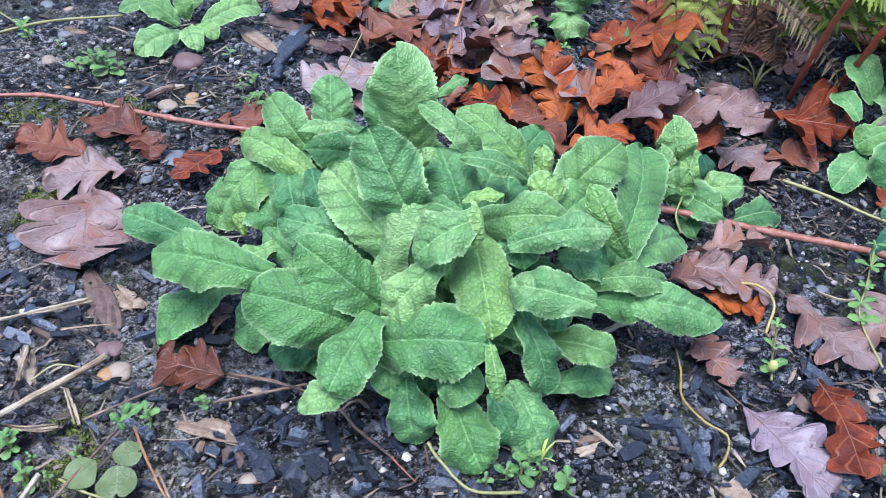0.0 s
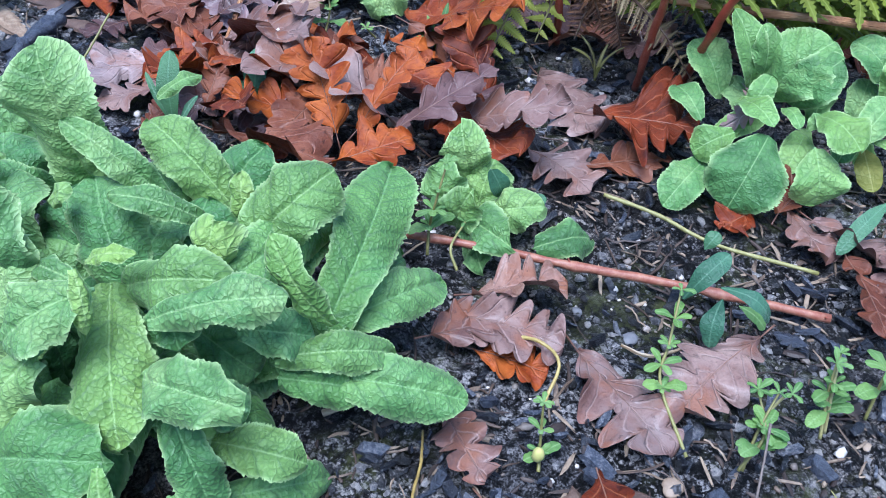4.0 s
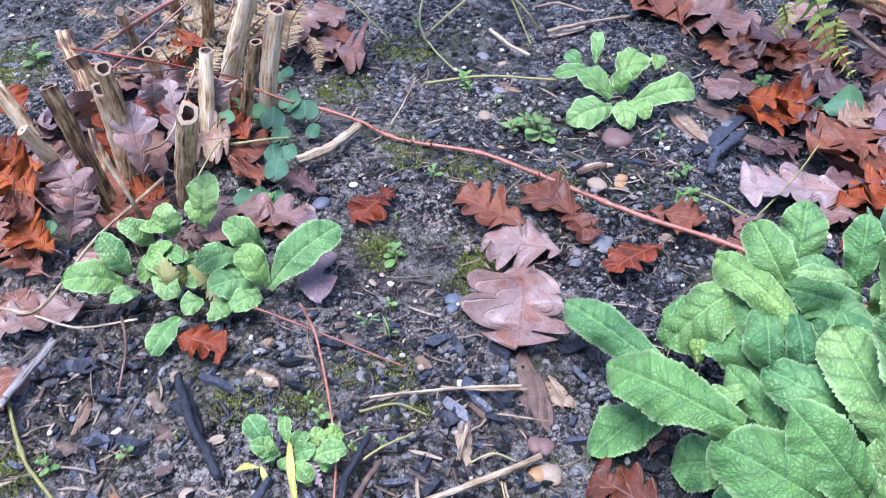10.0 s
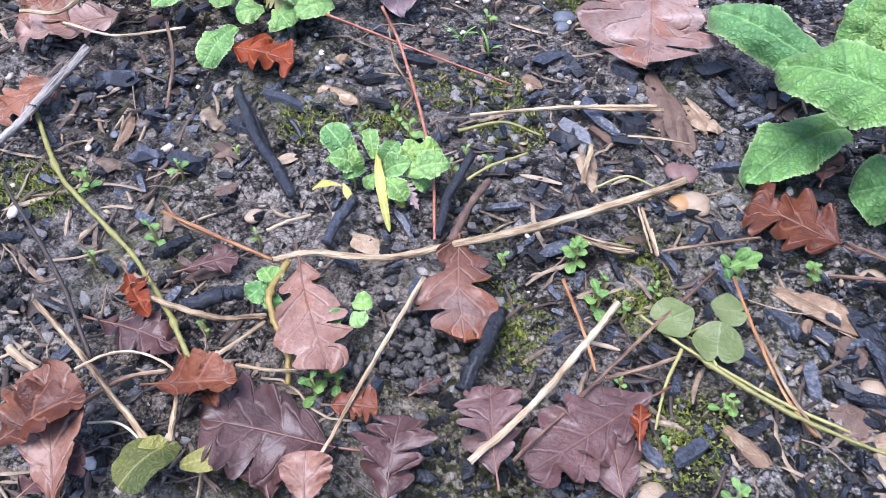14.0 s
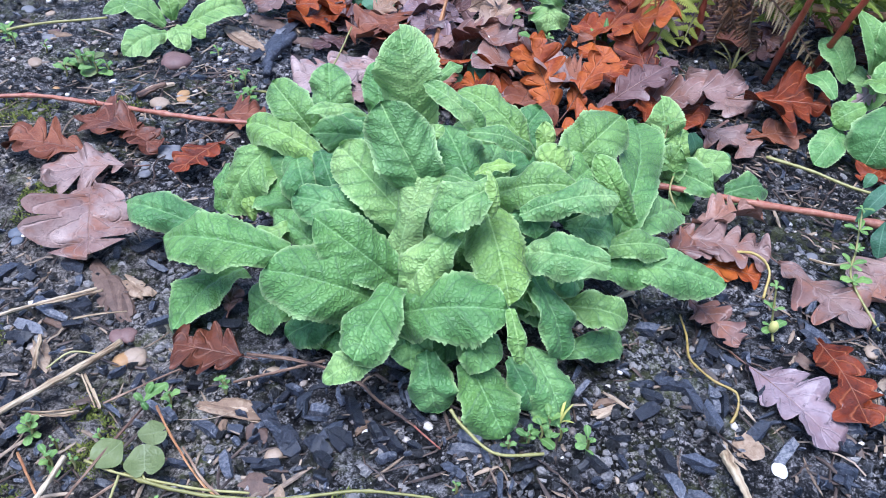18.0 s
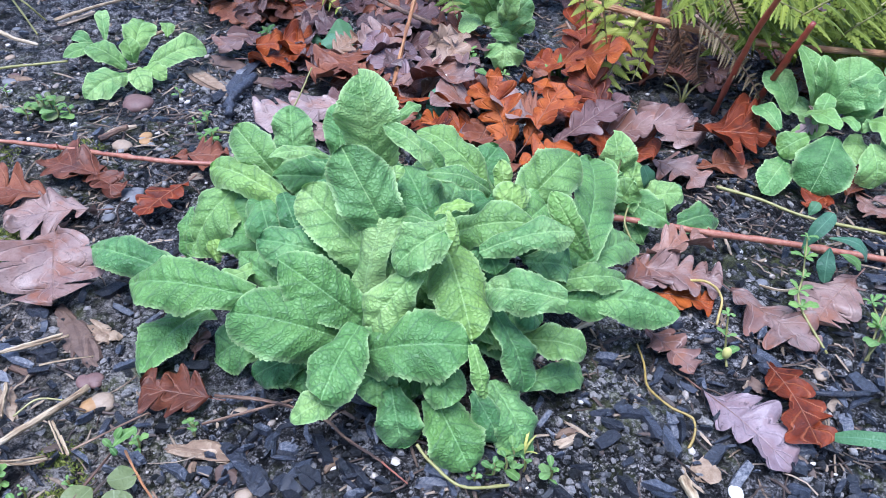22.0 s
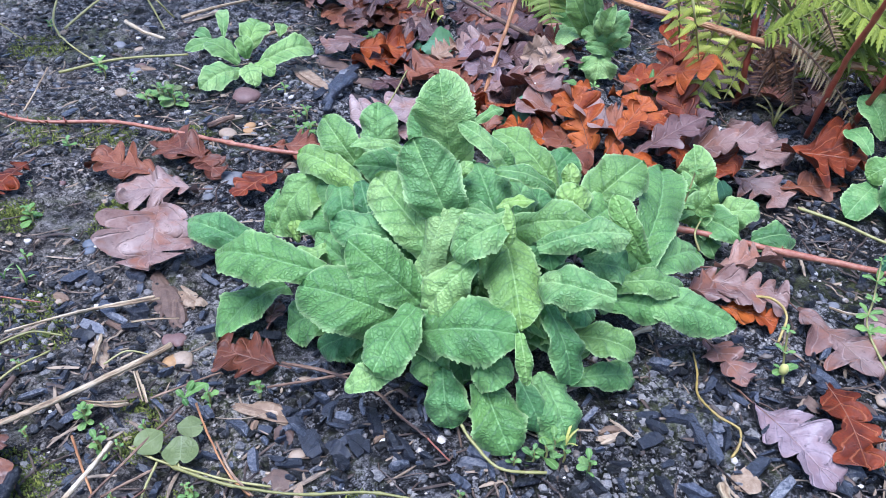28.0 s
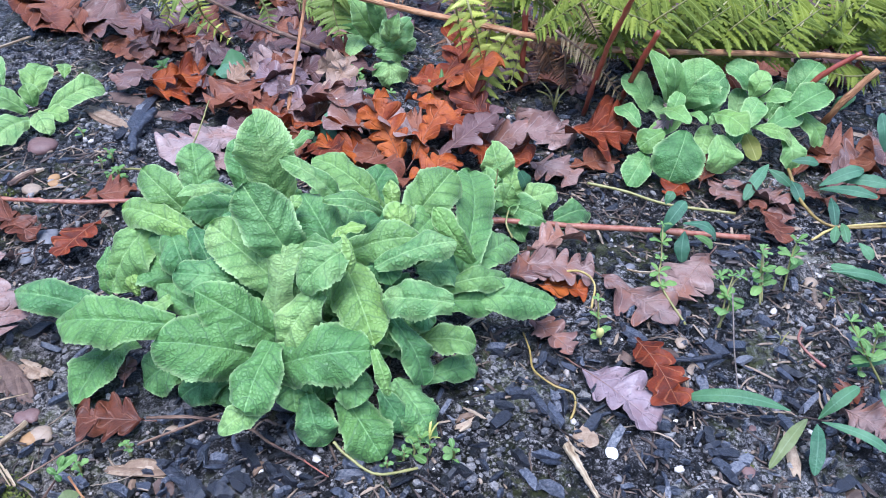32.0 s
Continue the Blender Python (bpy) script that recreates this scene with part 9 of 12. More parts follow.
sprout(-0.459, 0.208, 0.0053, pairs=2, tall=0.012)
sprout(-0.200, 0.240, 0.0042, pairs=2, tall=0.0114)
sprout(-0.384, 0.194, 0.0060, pairs=2, tall=0.0132)
sprout(-0.431, 0.299, 0.0041, pairs=2, tall=0.0102)
sprout(-0.301, 0.342, 0.0058, pairs=2, tall=0.012)
sprout(-0.271, 0.283, 0.0058, pairs=2, tall=0.0126)
sprout(-0.240, 0.303, 0.0094, pairs=3, tall=0.0144)
sprout(-0.222, 0.279, 0.0097, pairs=3, tall=0.015)
sprout(-0.143, 0.206, 0.0086, pairs=3, tall=0.015)
sprout(0.025, 0.233, 0.0100, pairs=3, tall=0.0162)
sprout(-0.153, 0.246, 0.0067, pairs=2, tall=0.0126)
sprout(0.011, 0.254, 0.0049, pairs=2, tall=0.0108)
sprout(-0.131, 0.336, 0.0063, pairs=2, tall=0.0114)
sprout(-0.379, 0.632, 0.0093, pairs=2, tall=0.0114)
sprout(-0.386, 0.562, 0.0068, pairs=2, tall=0.0102)
sprout(-0.367, 0.518, 0.0120, pairs=3, tall=0.0138)
sprout(-0.348, 0.462, 0.0078, pairs=2, tall=0.0114)
sprout(-0.406, 0.793, 0.0132, pairs=2, tall=0.0126)
sprout(-0.319, 0.740, 0.0201, pairs=3, tall=0.0168)
sprout(-0.306, 0.734, 0.0166, pairs=3, tall=0.015)
sprout(-0.333, 0.729, 0.0133, pairs=2, tall=0.0132)
sprout(-0.295, 0.735, 0.0121, pairs=2, tall=0.0126)
sprout(-0.153, 0.683, 0.0131, pairs=3, tall=0.0138)
sprout(-0.164, 0.724, 0.0084, pairs=2, tall=0.0108)
sprout(-0.863, 0.671, 0.0186, pairs=3, tall=0.015)
sprout(-0.495, 0.540, 0.0109, pairs=2, tall=0.0126)
sprout(-0.113, 0.909, 0.0144, pairs=2, tall=0.0132)
sprout(-0.092, 0.983, 0.0164, pairs=3, tall=0.0138)
sprout(-0.034, 0.897, 0.0149, pairs=3, tall=0.0138)
sprout(-0.111, 0.896, 0.0163, pairs=3, tall=0.0144)
sprout(-0.408, 0.802, 0.0137, pairs=2, tall=0.0132)
sprout(-0.398, 0.785, 0.0123, pairs=2, tall=0.0126)
sprout(-0.313, 0.741, 0.0180, material=PALE_ROUND, pairs=3, tall=0.0162)
sprout(-0.326, 0.746, 0.0149, material=PALE_ROUND, pairs=3, tall=0.0144)
sprout(-0.161, 0.676, 0.0105, pairs=2, tall=0.0126)
sprout(-0.369, 0.521, 0.0119, pairs=3, tall=0.0144)
sprout(-0.377, 0.630, 0.0096, pairs=2, tall=0.012)
sprout(-0.363, 0.771, 0.0088, pairs=2, tall=0.0108)
sprout(-0.194, 0.766, 0.0084, pairs=2, tall=0.0108)
sprout(-0.172, 0.709, 0.0099, pairs=2, tall=0.012)
sprout(-0.505, 0.900, 0.0126, pairs=2, tall=0.012)
sprout(-0.595, 0.734, 0.0134, pairs=2, tall=0.0132)
sprout(-0.565, 0.646, 0.0112, pairs=2, tall=0.0126)
sprout(-0.794, 1.144, 0.0189, pairs=2, tall=0.0132)
sprout(0.092, 0.281, 0.0105, pairs=3, tall=0.0138)
sprout(0.071, 0.298, 0.0106, pairs=3, tall=0.0138)
sprout(0.077, 0.289, 0.0089, pairs=2, tall=0.0126)
sprout(0.439, 0.300, 0.0111, pairs=2, tall=0.0132)
sprout(0.471, 0.389, 0.0081, pairs=2, tall=0.0108)
sprout(0.065, 0.290, 0.0105, pairs=3, tall=0.015)
sprout(0.057, 0.287, 0.0091, pairs=3, tall=0.0138)
sprout(0.044, 0.282, 0.0076, pairs=2, tall=0.0126)
sprout(-0.131, 0.335, 0.0086, pairs=2, tall=0.0132)
sprout(-0.240, 0.305, 0.0081, pairs=2, tall=0.0132)
sprout(-0.158, 0.678, 0.0128, pairs=2, tall=0.0132)
sprout(-0.163, 0.325, 0.0092, pairs=3, tall=0.0138)
sprout(-0.162, 0.719, 0.0099, pairs=2, tall=0.0114)
sprout(-0.301, 0.602, 0.0068, pairs=2, tall=0.0102)
sprout(-0.286, 0.479, 0.0068, pairs=2, tall=0.0108)
broadweed = plant_at("toothed_weed", -0.033, 0.882, "toothed blue-green weed leaf among fallen leaves", "weed")
plain_leaf(broadweed, (-0.046, 0.876, 0.015), (-0.013, 0.881, 0.020), 0.0334, 38, material=WEED_BLUE)
plain_leaf(broadweed, (-0.042, 0.878, 0.020), (-0.034, 0.858, 0.015), 0.0277, 18, material=WEED_BLUE)
plain_leaf(broadweed, (-0.048, 0.878, 0.010), (-0.063, 0.878, 0.012), 0.0146, -39, material=WEED_BLUE)
back = plant_at("primrose_plant", 0.167, 0.910, "primrose with dark green leaves beside the fern", "plant")
primrose_leaf(back, (0.147, 0.883, 0.030), (0.115, 0.874, 0.090), 0.030, -96)
primrose_leaf(back, (0.153, 0.877, 0.040), (0.130, 0.866, 0.110), 0.022, -105)
primrose_leaf(back, (0.155, 0.854, 0.040), (0.147, 0.846, 0.080), 0.016, -142)
primrose_leaf(back, (0.154, 0.846, 0.040), (0.176, 0.842, 0.080), 0.029, 64)
primrose_leaf(back, (0.157, 0.861, 0.040), (0.157, 0.830, 0.090), 0.022, 147)
primrose_leaf(back, (0.155, 0.854, 0.040), (0.134, 0.866, 0.050), 0.019, -58)
primrose_leaf(back, (0.136, 0.841, 0.040), (0.172, 0.849, 0.030), 0.019, 52)
primrose_leaf(back, (0.155, 0.851, 0.030), (0.149, 0.818, 0.010), 0.042, -2)
primrose_leaf(back, (0.163, 0.858, 0.030), (0.186, 0.851, 0.050), 0.018, 58)
grass_tuft(0.200, 0.771, 6, 0.046, w=0.006)
grass_tuft(0.331, 0.744, 6, 0.037, w=0.003, material=FERN_YELLOW2, label="small tuft of pale yellow grass")
grass_tuft(-0.527, 1.003, 26, 0.055, w=0.0018)
grass_tuft(-0.521, 1.034, 22, 0.049, w=0.0018)
grass_tuft(-0.567, 1.052, 18, 0.043, w=0.0018)
grass_tuft(-0.357, 0.441, 6, 0.021, w=0.0016)
grass_tuft(-0.337, 0.437, 4, 0.017, w=0.0016)
grass_tuft(0.079, 0.300, 4, 0.021, w=0.0018, material=YELLOW_LEAF, label="few thin pale grass blades")
grass_tuft(0.397, 0.346, 4, 0.017, w=0.0012, material=FERN_YELLOW2, label="few thin pale grass blades")
grass_tuft(-0.441, 1.036, 7, 0.069, w=0.0022, material=WEED_BLUE)
shade = plant_at("primrose_plant", -0.004, 1.194, "green broad-leaved plant in the shade of the fern", "plant")
primrose_leaf(shade, (-0.022, 1.180, 0.020), (-0.067, 1.170, 0.060), 0.038, -65, young=1)
primrose_leaf(shade, (-0.028, 1.173, 0.015), (-0.080, 1.153, 0.040), 0.034, -52, young=1)
primrose_leaf(shade, (-0.008, 1.184, 0.020), (0.001, 1.218, 0.070), 0.039, 8, young=1)
primrose_leaf(shade, (-0.002, 1.171, 0.020), (0.044, 1.195, 0.030), 0.031, 35, young=1)
primrose_leaf(shade, (-0.018, 1.166, 0.020), (-0.045, 1.142, 0.020), 0.030, -27, young=1)
primrose_leaf(shade, (-0.017, 1.193, 0.030), (-0.049, 1.206, 0.080), 0.034, -54, young=1)
primrose_leaf(shade, (0.019, 1.192, 0.020), (0.061, 1.239, 0.050), 0.034, 21, young=1)
edge = plant_at("primrose_plant", 0.148, 0.951, "green broad-leaved plant beside the fern stalks", "plant")
primrose_leaf(edge, (0.140, 0.930, 0.020), (0.096, 0.928, 0.060), 0.030, -61, young=1)
primrose_leaf(edge, (0.141, 0.921, 0.020), (0.108, 0.860, 0.030), 0.026, -8, young=1)
primrose_leaf(edge, (0.149, 0.943, 0.020), (0.116, 0.932, 0.080), 0.027, -88, young=1)
primrose_leaf(edge, (0.132, 0.913, 0.020), (0.095, 0.884, 0.030), 0.020, -40, young=1)


# ---- ferns ----
fern_frond([(-0.124, 1.025, 0.200), (-0.131, 0.932, 0.190), (-0.099, 0.921, 0.160), (-0.084, 0.927, 0.130)], 0.037, FERN_PALE, GREEN_STEM, "arching green fern frond with lobed leaflets", pairs=14, width=0.46, lobes=2, depth=-0.05, flat=(0.1, -0.7, 0.7))
fern_frond([(-0.188, 0.959, 0.200), (-0.139, 0.877, 0.180), (-0.097, 0.859, 0.140), (-0.055, 0.873, 0.060)], 0.031, FERN_PALE, GREEN_STEM, "arching green fern frond with lobed leaflets", pairs=18, width=0.46, lobes=2, depth=-0.05, flat=(0.1, -0.7, 0.7))
fern_frond([(-0.010, 1.052, 0.180), (-0.034, 1.024, 0.140), (-0.050, 1.010, 0.080)], 0.032, FERN_PALE, GREEN_STEM, "arching green fern frond with lobed leaflets", pairs=14, width=0.33, flat=(0, -0.6, 0.8))
fern_frond([(0.122, 0.988, 0.160), (0.095, 0.981, 0.130), (0.068, 0.983, 0.100), (0.044, 0.989, 0.070)], 0.034, FERN_PALE, GREEN_STEM, "arching green fern frond with lobed leaflets", pairs=13, width=0.46, lobes=2, depth=-0.05, flat=(0, -0.7, 0.7))
fern_frond([(-0.079, 0.986, 0.120), (-0.019, 0.975, 0.100), (0.051, 0.974, 0.080)], 0.023, FERN_PALE, GREEN_STEM, "arching green fern frond with lobed leaflets", pairs=13, width=0.46, lobes=2, depth=-0.05, flat=(0, -0.7, 0.7))
fern_frond([(0.012, 0.968, 0.060), (0.020, 0.970, 0.040), (0.019, 0.968, 0.020)], 0.015, FERN_PALE, GREEN_STEM, "small green fern frond tip", pairs=6, width=0.4, flat=(0, -0.7, 0.7))
fern_frond([(0.105, 0.873, 0.120), (0.092, 0.880, 0.090), (0.098, 0.866, 0.050)], 0.031, FERN_PALE, GREEN_STEM, "arching green fern frond with lobed leaflets", pairs=12, width=0.46, lobes=2, depth=-0.05, flat=(0, -0.7, 0.7))
fern_frond([(-0.202, 1.062, 0.140), (-0.188, 1.022, 0.120), (-0.189, 1.016, 0.090)], 0.015, FERN_YELLOW, GREEN_STEM, "small yellowing fern frond", pairs=10, flat=(0, -0.7, 0.7))
fern_frond([(-0.164, 0.974, 0.120), (-0.152, 0.966, 0.100), (-0.155, 0.979, 0.070)], 0.014, FERN_YELLOW, GREEN_STEM, "small yellowing fern frond", pairs=8, flat=(0, -0.7, 0.7))
fern_frond([(-0.063, 0.888, 0.100), (-0.055, 0.898, 0.070), (-0.026, 0.907, 0.030)], 0.016, FERN_YELLOW, GREEN_STEM, "yellow crumpled fern frond", pairs=9, flat=(0, -0.7, 0.7))
fern_frond([(-0.110, 0.992, 0.060), (-0.101, 0.993, 0.040), (-0.110, 0.988, 0.020)], 0.015, FERN_YELLOW, GREEN_STEM, "yellow crumpled fern frond", pairs=7, flat=(0, -0.7, 0.7))
fern_frond([(0.056, 0.958, 0.060), (0.075, 0.958, 0.050), (0.092, 0.974, 0.030)], 0.019, FERN_PALE, GREEN_STEM, "small green fern frond tip", pairs=8, flat=(0, -0.7, 0.7))
fern_frond([(0.292, 0.745, 0.100), (0.316, 0.711, 0.140), (0.345, 0.683, 0.180)], 0.029, FERN, GREEN_STEM, "arching green fern frond with lobed leaflets", pairs=15, width=0.4, lobes=3, depth=0.28, flat=(0, -0.5, 0.85))
fern_frond([(0.332, 0.740, 0.080), (0.359, 0.722, 0.120), (0.392, 0.688, 0.170)], 0.034, FERN, GREEN_STEM, "arching green fern frond with lobed leaflets", pairs=15, width=0.4, lobes=3, depth=0.28, flat=(0, -0.5, 0.85))
fern_frond([(0.378, 0.719, 0.080), (0.403, 0.702, 0.120), (0.447, 0.691, 0.160), (0.478, 0.698, 0.180)], 0.041, FERN, GREEN_STEM, "arching green fern frond with lobed leaflets", pairs=15, width=0.4, lobes=3, depth=0.28, flat=(0, -0.5, 0.85))
fern_frond([(0.453, 0.710, 0.090), (0.492, 0.712, 0.130), (0.533, 0.728, 0.160)], 0.040, FERN, GREEN_STEM, "arching green fern frond with lobed leaflets", pairs=15, width=0.4, lobes=3, depth=0.28, flat=(0, -0.5, 0.85))
fern_frond([(0.521, 0.714, 0.080), (0.551, 0.712, 0.120), (0.593, 0.721, 0.160)], 0.040, FERN, GREEN_STEM, "arching green fern frond with lobed leaflets", pairs=15, width=0.4, lobes=3, depth=0.28, flat=(0, -0.5, 0.85))
fern_frond([(0.582, 0.706, 0.080), (0.621, 0.726, 0.110), (0.653, 0.748, 0.140)], 0.037, FERN, GREEN_STEM, "arching green fern frond with lobed leaflets", pairs=15, width=0.4, lobes=3, depth=0.28, flat=(0, -0.5, 0.85))
fern_frond([(0.662, 0.708, 0.070), (0.674, 0.710, 0.100), (0.704, 0.717, 0.130)], 0.037, FERN, GREEN_STEM, "arching green fern frond with lobed leaflets", pairs=15, width=0.4, lobes=3, depth=0.28, flat=(0, -0.5, 0.85))
fern_frond([(0.329, 0.741, 0.100), (0.367, 0.725, 0.150), (0.387, 0.724, 0.180)], 0.036, FERN, GREEN_STEM, "arching green fern frond with lobed leaflets", pairs=15, width=0.4, lobes=3, depth=0.28, flat=(0, -0.5, 0.85))
fern_frond([(0.721, 0.732, 0.080), (0.755, 0.748, 0.100), (0.805, 0.763, 0.120)], 0.041, FERN, GREEN_STEM, "arching green fern frond with lobed leaflets", pairs=15, width=0.4, lobes=3, depth=0.28, flat=(0, -0.5, 0.85))
fern_frond([(0.403, 0.694, 0.130), (0.362, 0.682, 0.150), (0.322, 0.682, 0.170)], 0.029, FERN, GREEN_STEM, "arching green fern frond with lobed leaflets", pairs=15, width=0.4, lobes=3, depth=0.28, flat=(0, -0.5, 0.85))
fern_frond([(0.573, 0.738, 0.050), (0.523, 0.747, 0.060), (0.482, 0.753, 0.060)], 0.027, FERN, GREEN_STEM, "arching green fern frond with lobed leaflets", pairs=15, width=0.4, lobes=3, depth=0.28, flat=(0, -0.5, 0.85))
fern_frond([(0.735, 0.706, 0.040), (0.672, 0.688, 0.050), (0.628, 0.696, 0.060)], 0.024, FERN, GREEN_STEM, "arching green fern frond with lobed leaflets", pairs=15, width=0.4, lobes=3, depth=0.28, flat=(0, -0.5, 0.85))
fern_frond([(0.212, 0.763, 0.160), (0.218, 0.731, 0.130), (0.237, 0.753, 0.080), (0.244, 0.756, 0.050)], 0.022, FERN_YELLOW, GREEN_STEM, "hanging yellow-green fern frond", pairs=8, width=0.5, flat=(0, -0.8, 0.6))
fern_frond([(0.267, 0.749, 0.100), (0.259, 0.756, 0.070), (0.247, 0.748, 0.040), (0.237, 0.733, 0.020)], 0.028, FERN_YELLOW, GREEN_STEM, "hanging yellow-green fern frond", pairs=7, width=0.5, flat=(0, -0.8, 0.6))
fern_frond([(0.225, 0.797, 0.140), (0.238, 0.789, 0.110), (0.241, 0.802, 0.070)], 0.019, FERN, GREEN_STEM, "hanging green fern frond tip", pairs=10, width=0.45, flat=(0, -0.8, 0.6))
fern_frond([(0.296, 0.687, 0.130), (0.333, 0.698, 0.100), (0.365, 0.700, 0.070), (0.397, 0.691, 0.030)], 0.020, FERN_TAN, TWIG, "tan withered fern frond", pairs=22, width=0.3, flat=(0.2, -0.8, 0.6), lobes=5)
fern_frond([(0.320, 0.721, 0.160), (0.342, 0.716, 0.130), (0.353, 0.702, 0.110)], 0.016, FERN_TAN, TWIG, "tan withered fern frond", pairs=14, width=0.3, flat=(0.2, -0.8, 0.6))
fern_frond([(0.304, 0.744, 0.100), (0.324, 0.767, 0.060), (0.339, 0.767, 0.030)], 0.017, FERN_BROWN, TWIG, "dark withered fern frond", pairs=12, width=0.35, flat=(0, -0.8, 0.6))
fern_frond([(0.329, 0.762, 0.090), (0.321, 0.773, 0.050), (0.315, 0.775, 0.020)], 0.017, FERN_BROWN, TWIG, "dark withered fern frond", pairs=12, width=0.35, flat=(0, -0.8, 0.6))
fern_frond([(0.341, 0.759, 0.070), (0.346, 0.761, 0.040), (0.354, 0.756, 0.020)], 0.017, FERN_BROWN, TWIG, "dark withered fern frond", pairs=12, width=0.35, flat=(0, -0.8, 0.6))

# the dead frond that hangs over the bare soil
fern_frond([(-0.539, 0.754, 0.170), (-0.552, 0.766, 0.130), (-0.586, 0.802, 0.070)], 0.010, FERN_BROWN, TWIG, "dead brown leaflet hanging from an arching fern", name="dead_fern_leaflet", flat=(0, -0.85, 0.5), lobes=3, depth=0.3, pairs=22, width=0.5, sag=0.3)
fern_frond([(-0.547, 0.838, 0.170), (-0.547, 0.821, 0.130), (-0.569, 0.831, 0.070)], 0.012, FERN_BROWN, TWIG, "dead brown leaflet hanging from an arching fern", name="dead_fern_leaflet", flat=(0, -0.85, 0.5), lobes=3, depth=0.3, pairs=22, width=0.5, sag=0.3)
fern_frond([(-0.542, 0.689, 0.170), (-0.566, 0.711, 0.130), (-0.613, 0.755, 0.070)], 0.009, FERN_BROWN, TWIG, "dead brown leaflet hanging from an arching fern", name="dead_fern_leaflet", flat=(0, -0.85, 0.5), lobes=3, depth=0.3, pairs=22, width=0.5, sag=0.3)
fern_frond([(-0.493, 0.927, 0.170), (-0.499, 0.926, 0.130), (-0.525, 0.956, 0.070)], 0.013, FERN_BROWN, TWIG, "dead brown leaflet hanging from an arching fern", name="dead_fern_leaflet", flat=(0, -0.85, 0.5), lobes=3, depth=0.3, pairs=22, width=0.5, sag=0.3)
fern_frond([(-0.457, 0.938, 0.170), (-0.467, 0.951, 0.130), (-0.495, 0.994, 0.070)], 0.014, FERN_YBROWN, TWIG, "dead brown leaflet hanging from an arching fern", name="dead_fern_leaflet", flat=(0, -0.85, 0.5), lobes=3, depth=0.3, pairs=22, width=0.5, sag=0.3)
fern_frond([(-0.432, 0.946, 0.170), (-0.413, 0.900, 0.130), (-0.412, 0.890, 0.070)], 0.018, FERN_YELLOW2, TWIG, "dead brown leaflet hanging from an arching fern", name="dead_fern_leaflet", flat=(0, -0.85, 0.5), lobes=3, depth=0.3, pairs=22, width=0.5, sag=0.3)
fern_frond([(-0.542, 0.882, 0.170), (-0.516, 0.836, 0.130), (-0.513, 0.823, 0.070)], 0.021, FERN_BROWN, TWIG, "dead brown leaflet hanging from an arching fern", name="dead_fern_leaflet", flat=(0, -0.85, 0.5), lobes=3, depth=0.3, pairs=22, width=0.5, sag=0.3)
fern_frond([(-0.529, 0.931, 0.170), (-0.507, 0.875, 0.130), (-0.510, 0.854, 0.070)], 0.024, FERN_BROWN, TWIG, "dead brown leaflet hanging from an arching fern", name="dead_fern_leaflet", flat=(0, -0.85, 0.5), lobes=3, depth=0.3, pairs=22, width=0.5, sag=0.3)
fern_frond([(-0.559, 0.891, 0.170), (-0.542, 0.871, 0.130), (-0.548, 0.880, 0.070)], 0.021, FERN_BROWN, TWIG, "dead brown leaflet hanging from an arching fern", name="dead_fern_leaflet", flat=(0, -0.85, 0.5), lobes=3, depth=0.3, pairs=22, width=0.5, sag=0.3)
fern_frond([(-0.496, 0.882, 0.170), (-0.483, 0.849, 0.130), (-0.491, 0.848, 0.070)], 0.018, FERN_BROWN, TWIG, "dead brown leaflet hanging from an arching fern", name="dead_fern_leaflet", flat=(0, -0.85, 0.5), lobes=3, depth=0.3, pairs=22, width=0.5, sag=0.3)
fern_frond([(-0.355, 0.940, 0.170), (-0.351, 0.961, 0.130), (-0.359, 1.013, 0.070)], 0.013, FERN_YELLOW2, TWIG, "dead brown leaflet hanging from an arching fern", name="dead_fern_leaflet", flat=(0, -0.85, 0.5), lobes=3, depth=0.3, pairs=22, width=0.5, sag=0.3)
fern_frond([(-0.337, 0.960, 0.170), (-0.345, 1.003, 0.130), (-0.366, 1.081, 0.070)], 0.012, FERN_YELLOW2, TWIG, "dead brown leaflet hanging from an arching fern", name="dead_fern_leaflet", flat=(0, -0.85, 0.5), lobes=3, depth=0.3, pairs=22, width=0.5, sag=0.3)
fern_frond([(-0.549, 0.925, 0.170), (-0.562, 0.944, 0.130), (-0.598, 0.994, 0.070)], 0.011, FERN_YBROWN, TWIG, "dead brown leaflet hanging from an arching fern", name="dead_fern_leaflet", flat=(0, -0.85, 0.5), lobes=3, depth=0.3, pairs=22, width=0.5, sag=0.3)
fern_frond([(-0.541, 0.777, 0.170), (-0.556, 0.803, 0.130), (-0.593, 0.854, 0.070)], 0.016, FERN_BROWN, TWIG, "dead brown leaflet hanging from an arching fern", name="dead_fern_leaflet", flat=(0, -0.85, 0.5), lobes=3, depth=0.3, pairs=22, width=0.5, sag=0.3)
stick("fern_stalk", [(-0.625, 0.819, 0.115), (-0.613, 0.798, 0.090), (-0.601, 0.792, 0.050), (-0.598, 0.798, 0.020)], 0.0013, 0.0009, PINK_STALK, "thin pinkish stalk of a dead fern", "plant stem")
stick("fern_stalk", [(-0.598, 0.867, 0.130), (-0.599, 0.855, 0.120), (-0.607, 0.854, 0.110)], 0.0014, 0.0009, PINK_STALK, "thin pinkish stalk of a dead fern", "plant stem")
stick("fern_stalk", [(-0.575, 0.922, 0.150), (-0.549, 0.875, 0.130), (-0.531, 0.847, 0.090)], 0.0014, 0.0009, PINK_STALK, "thin pinkish stalk of a dead fern", "plant stem")
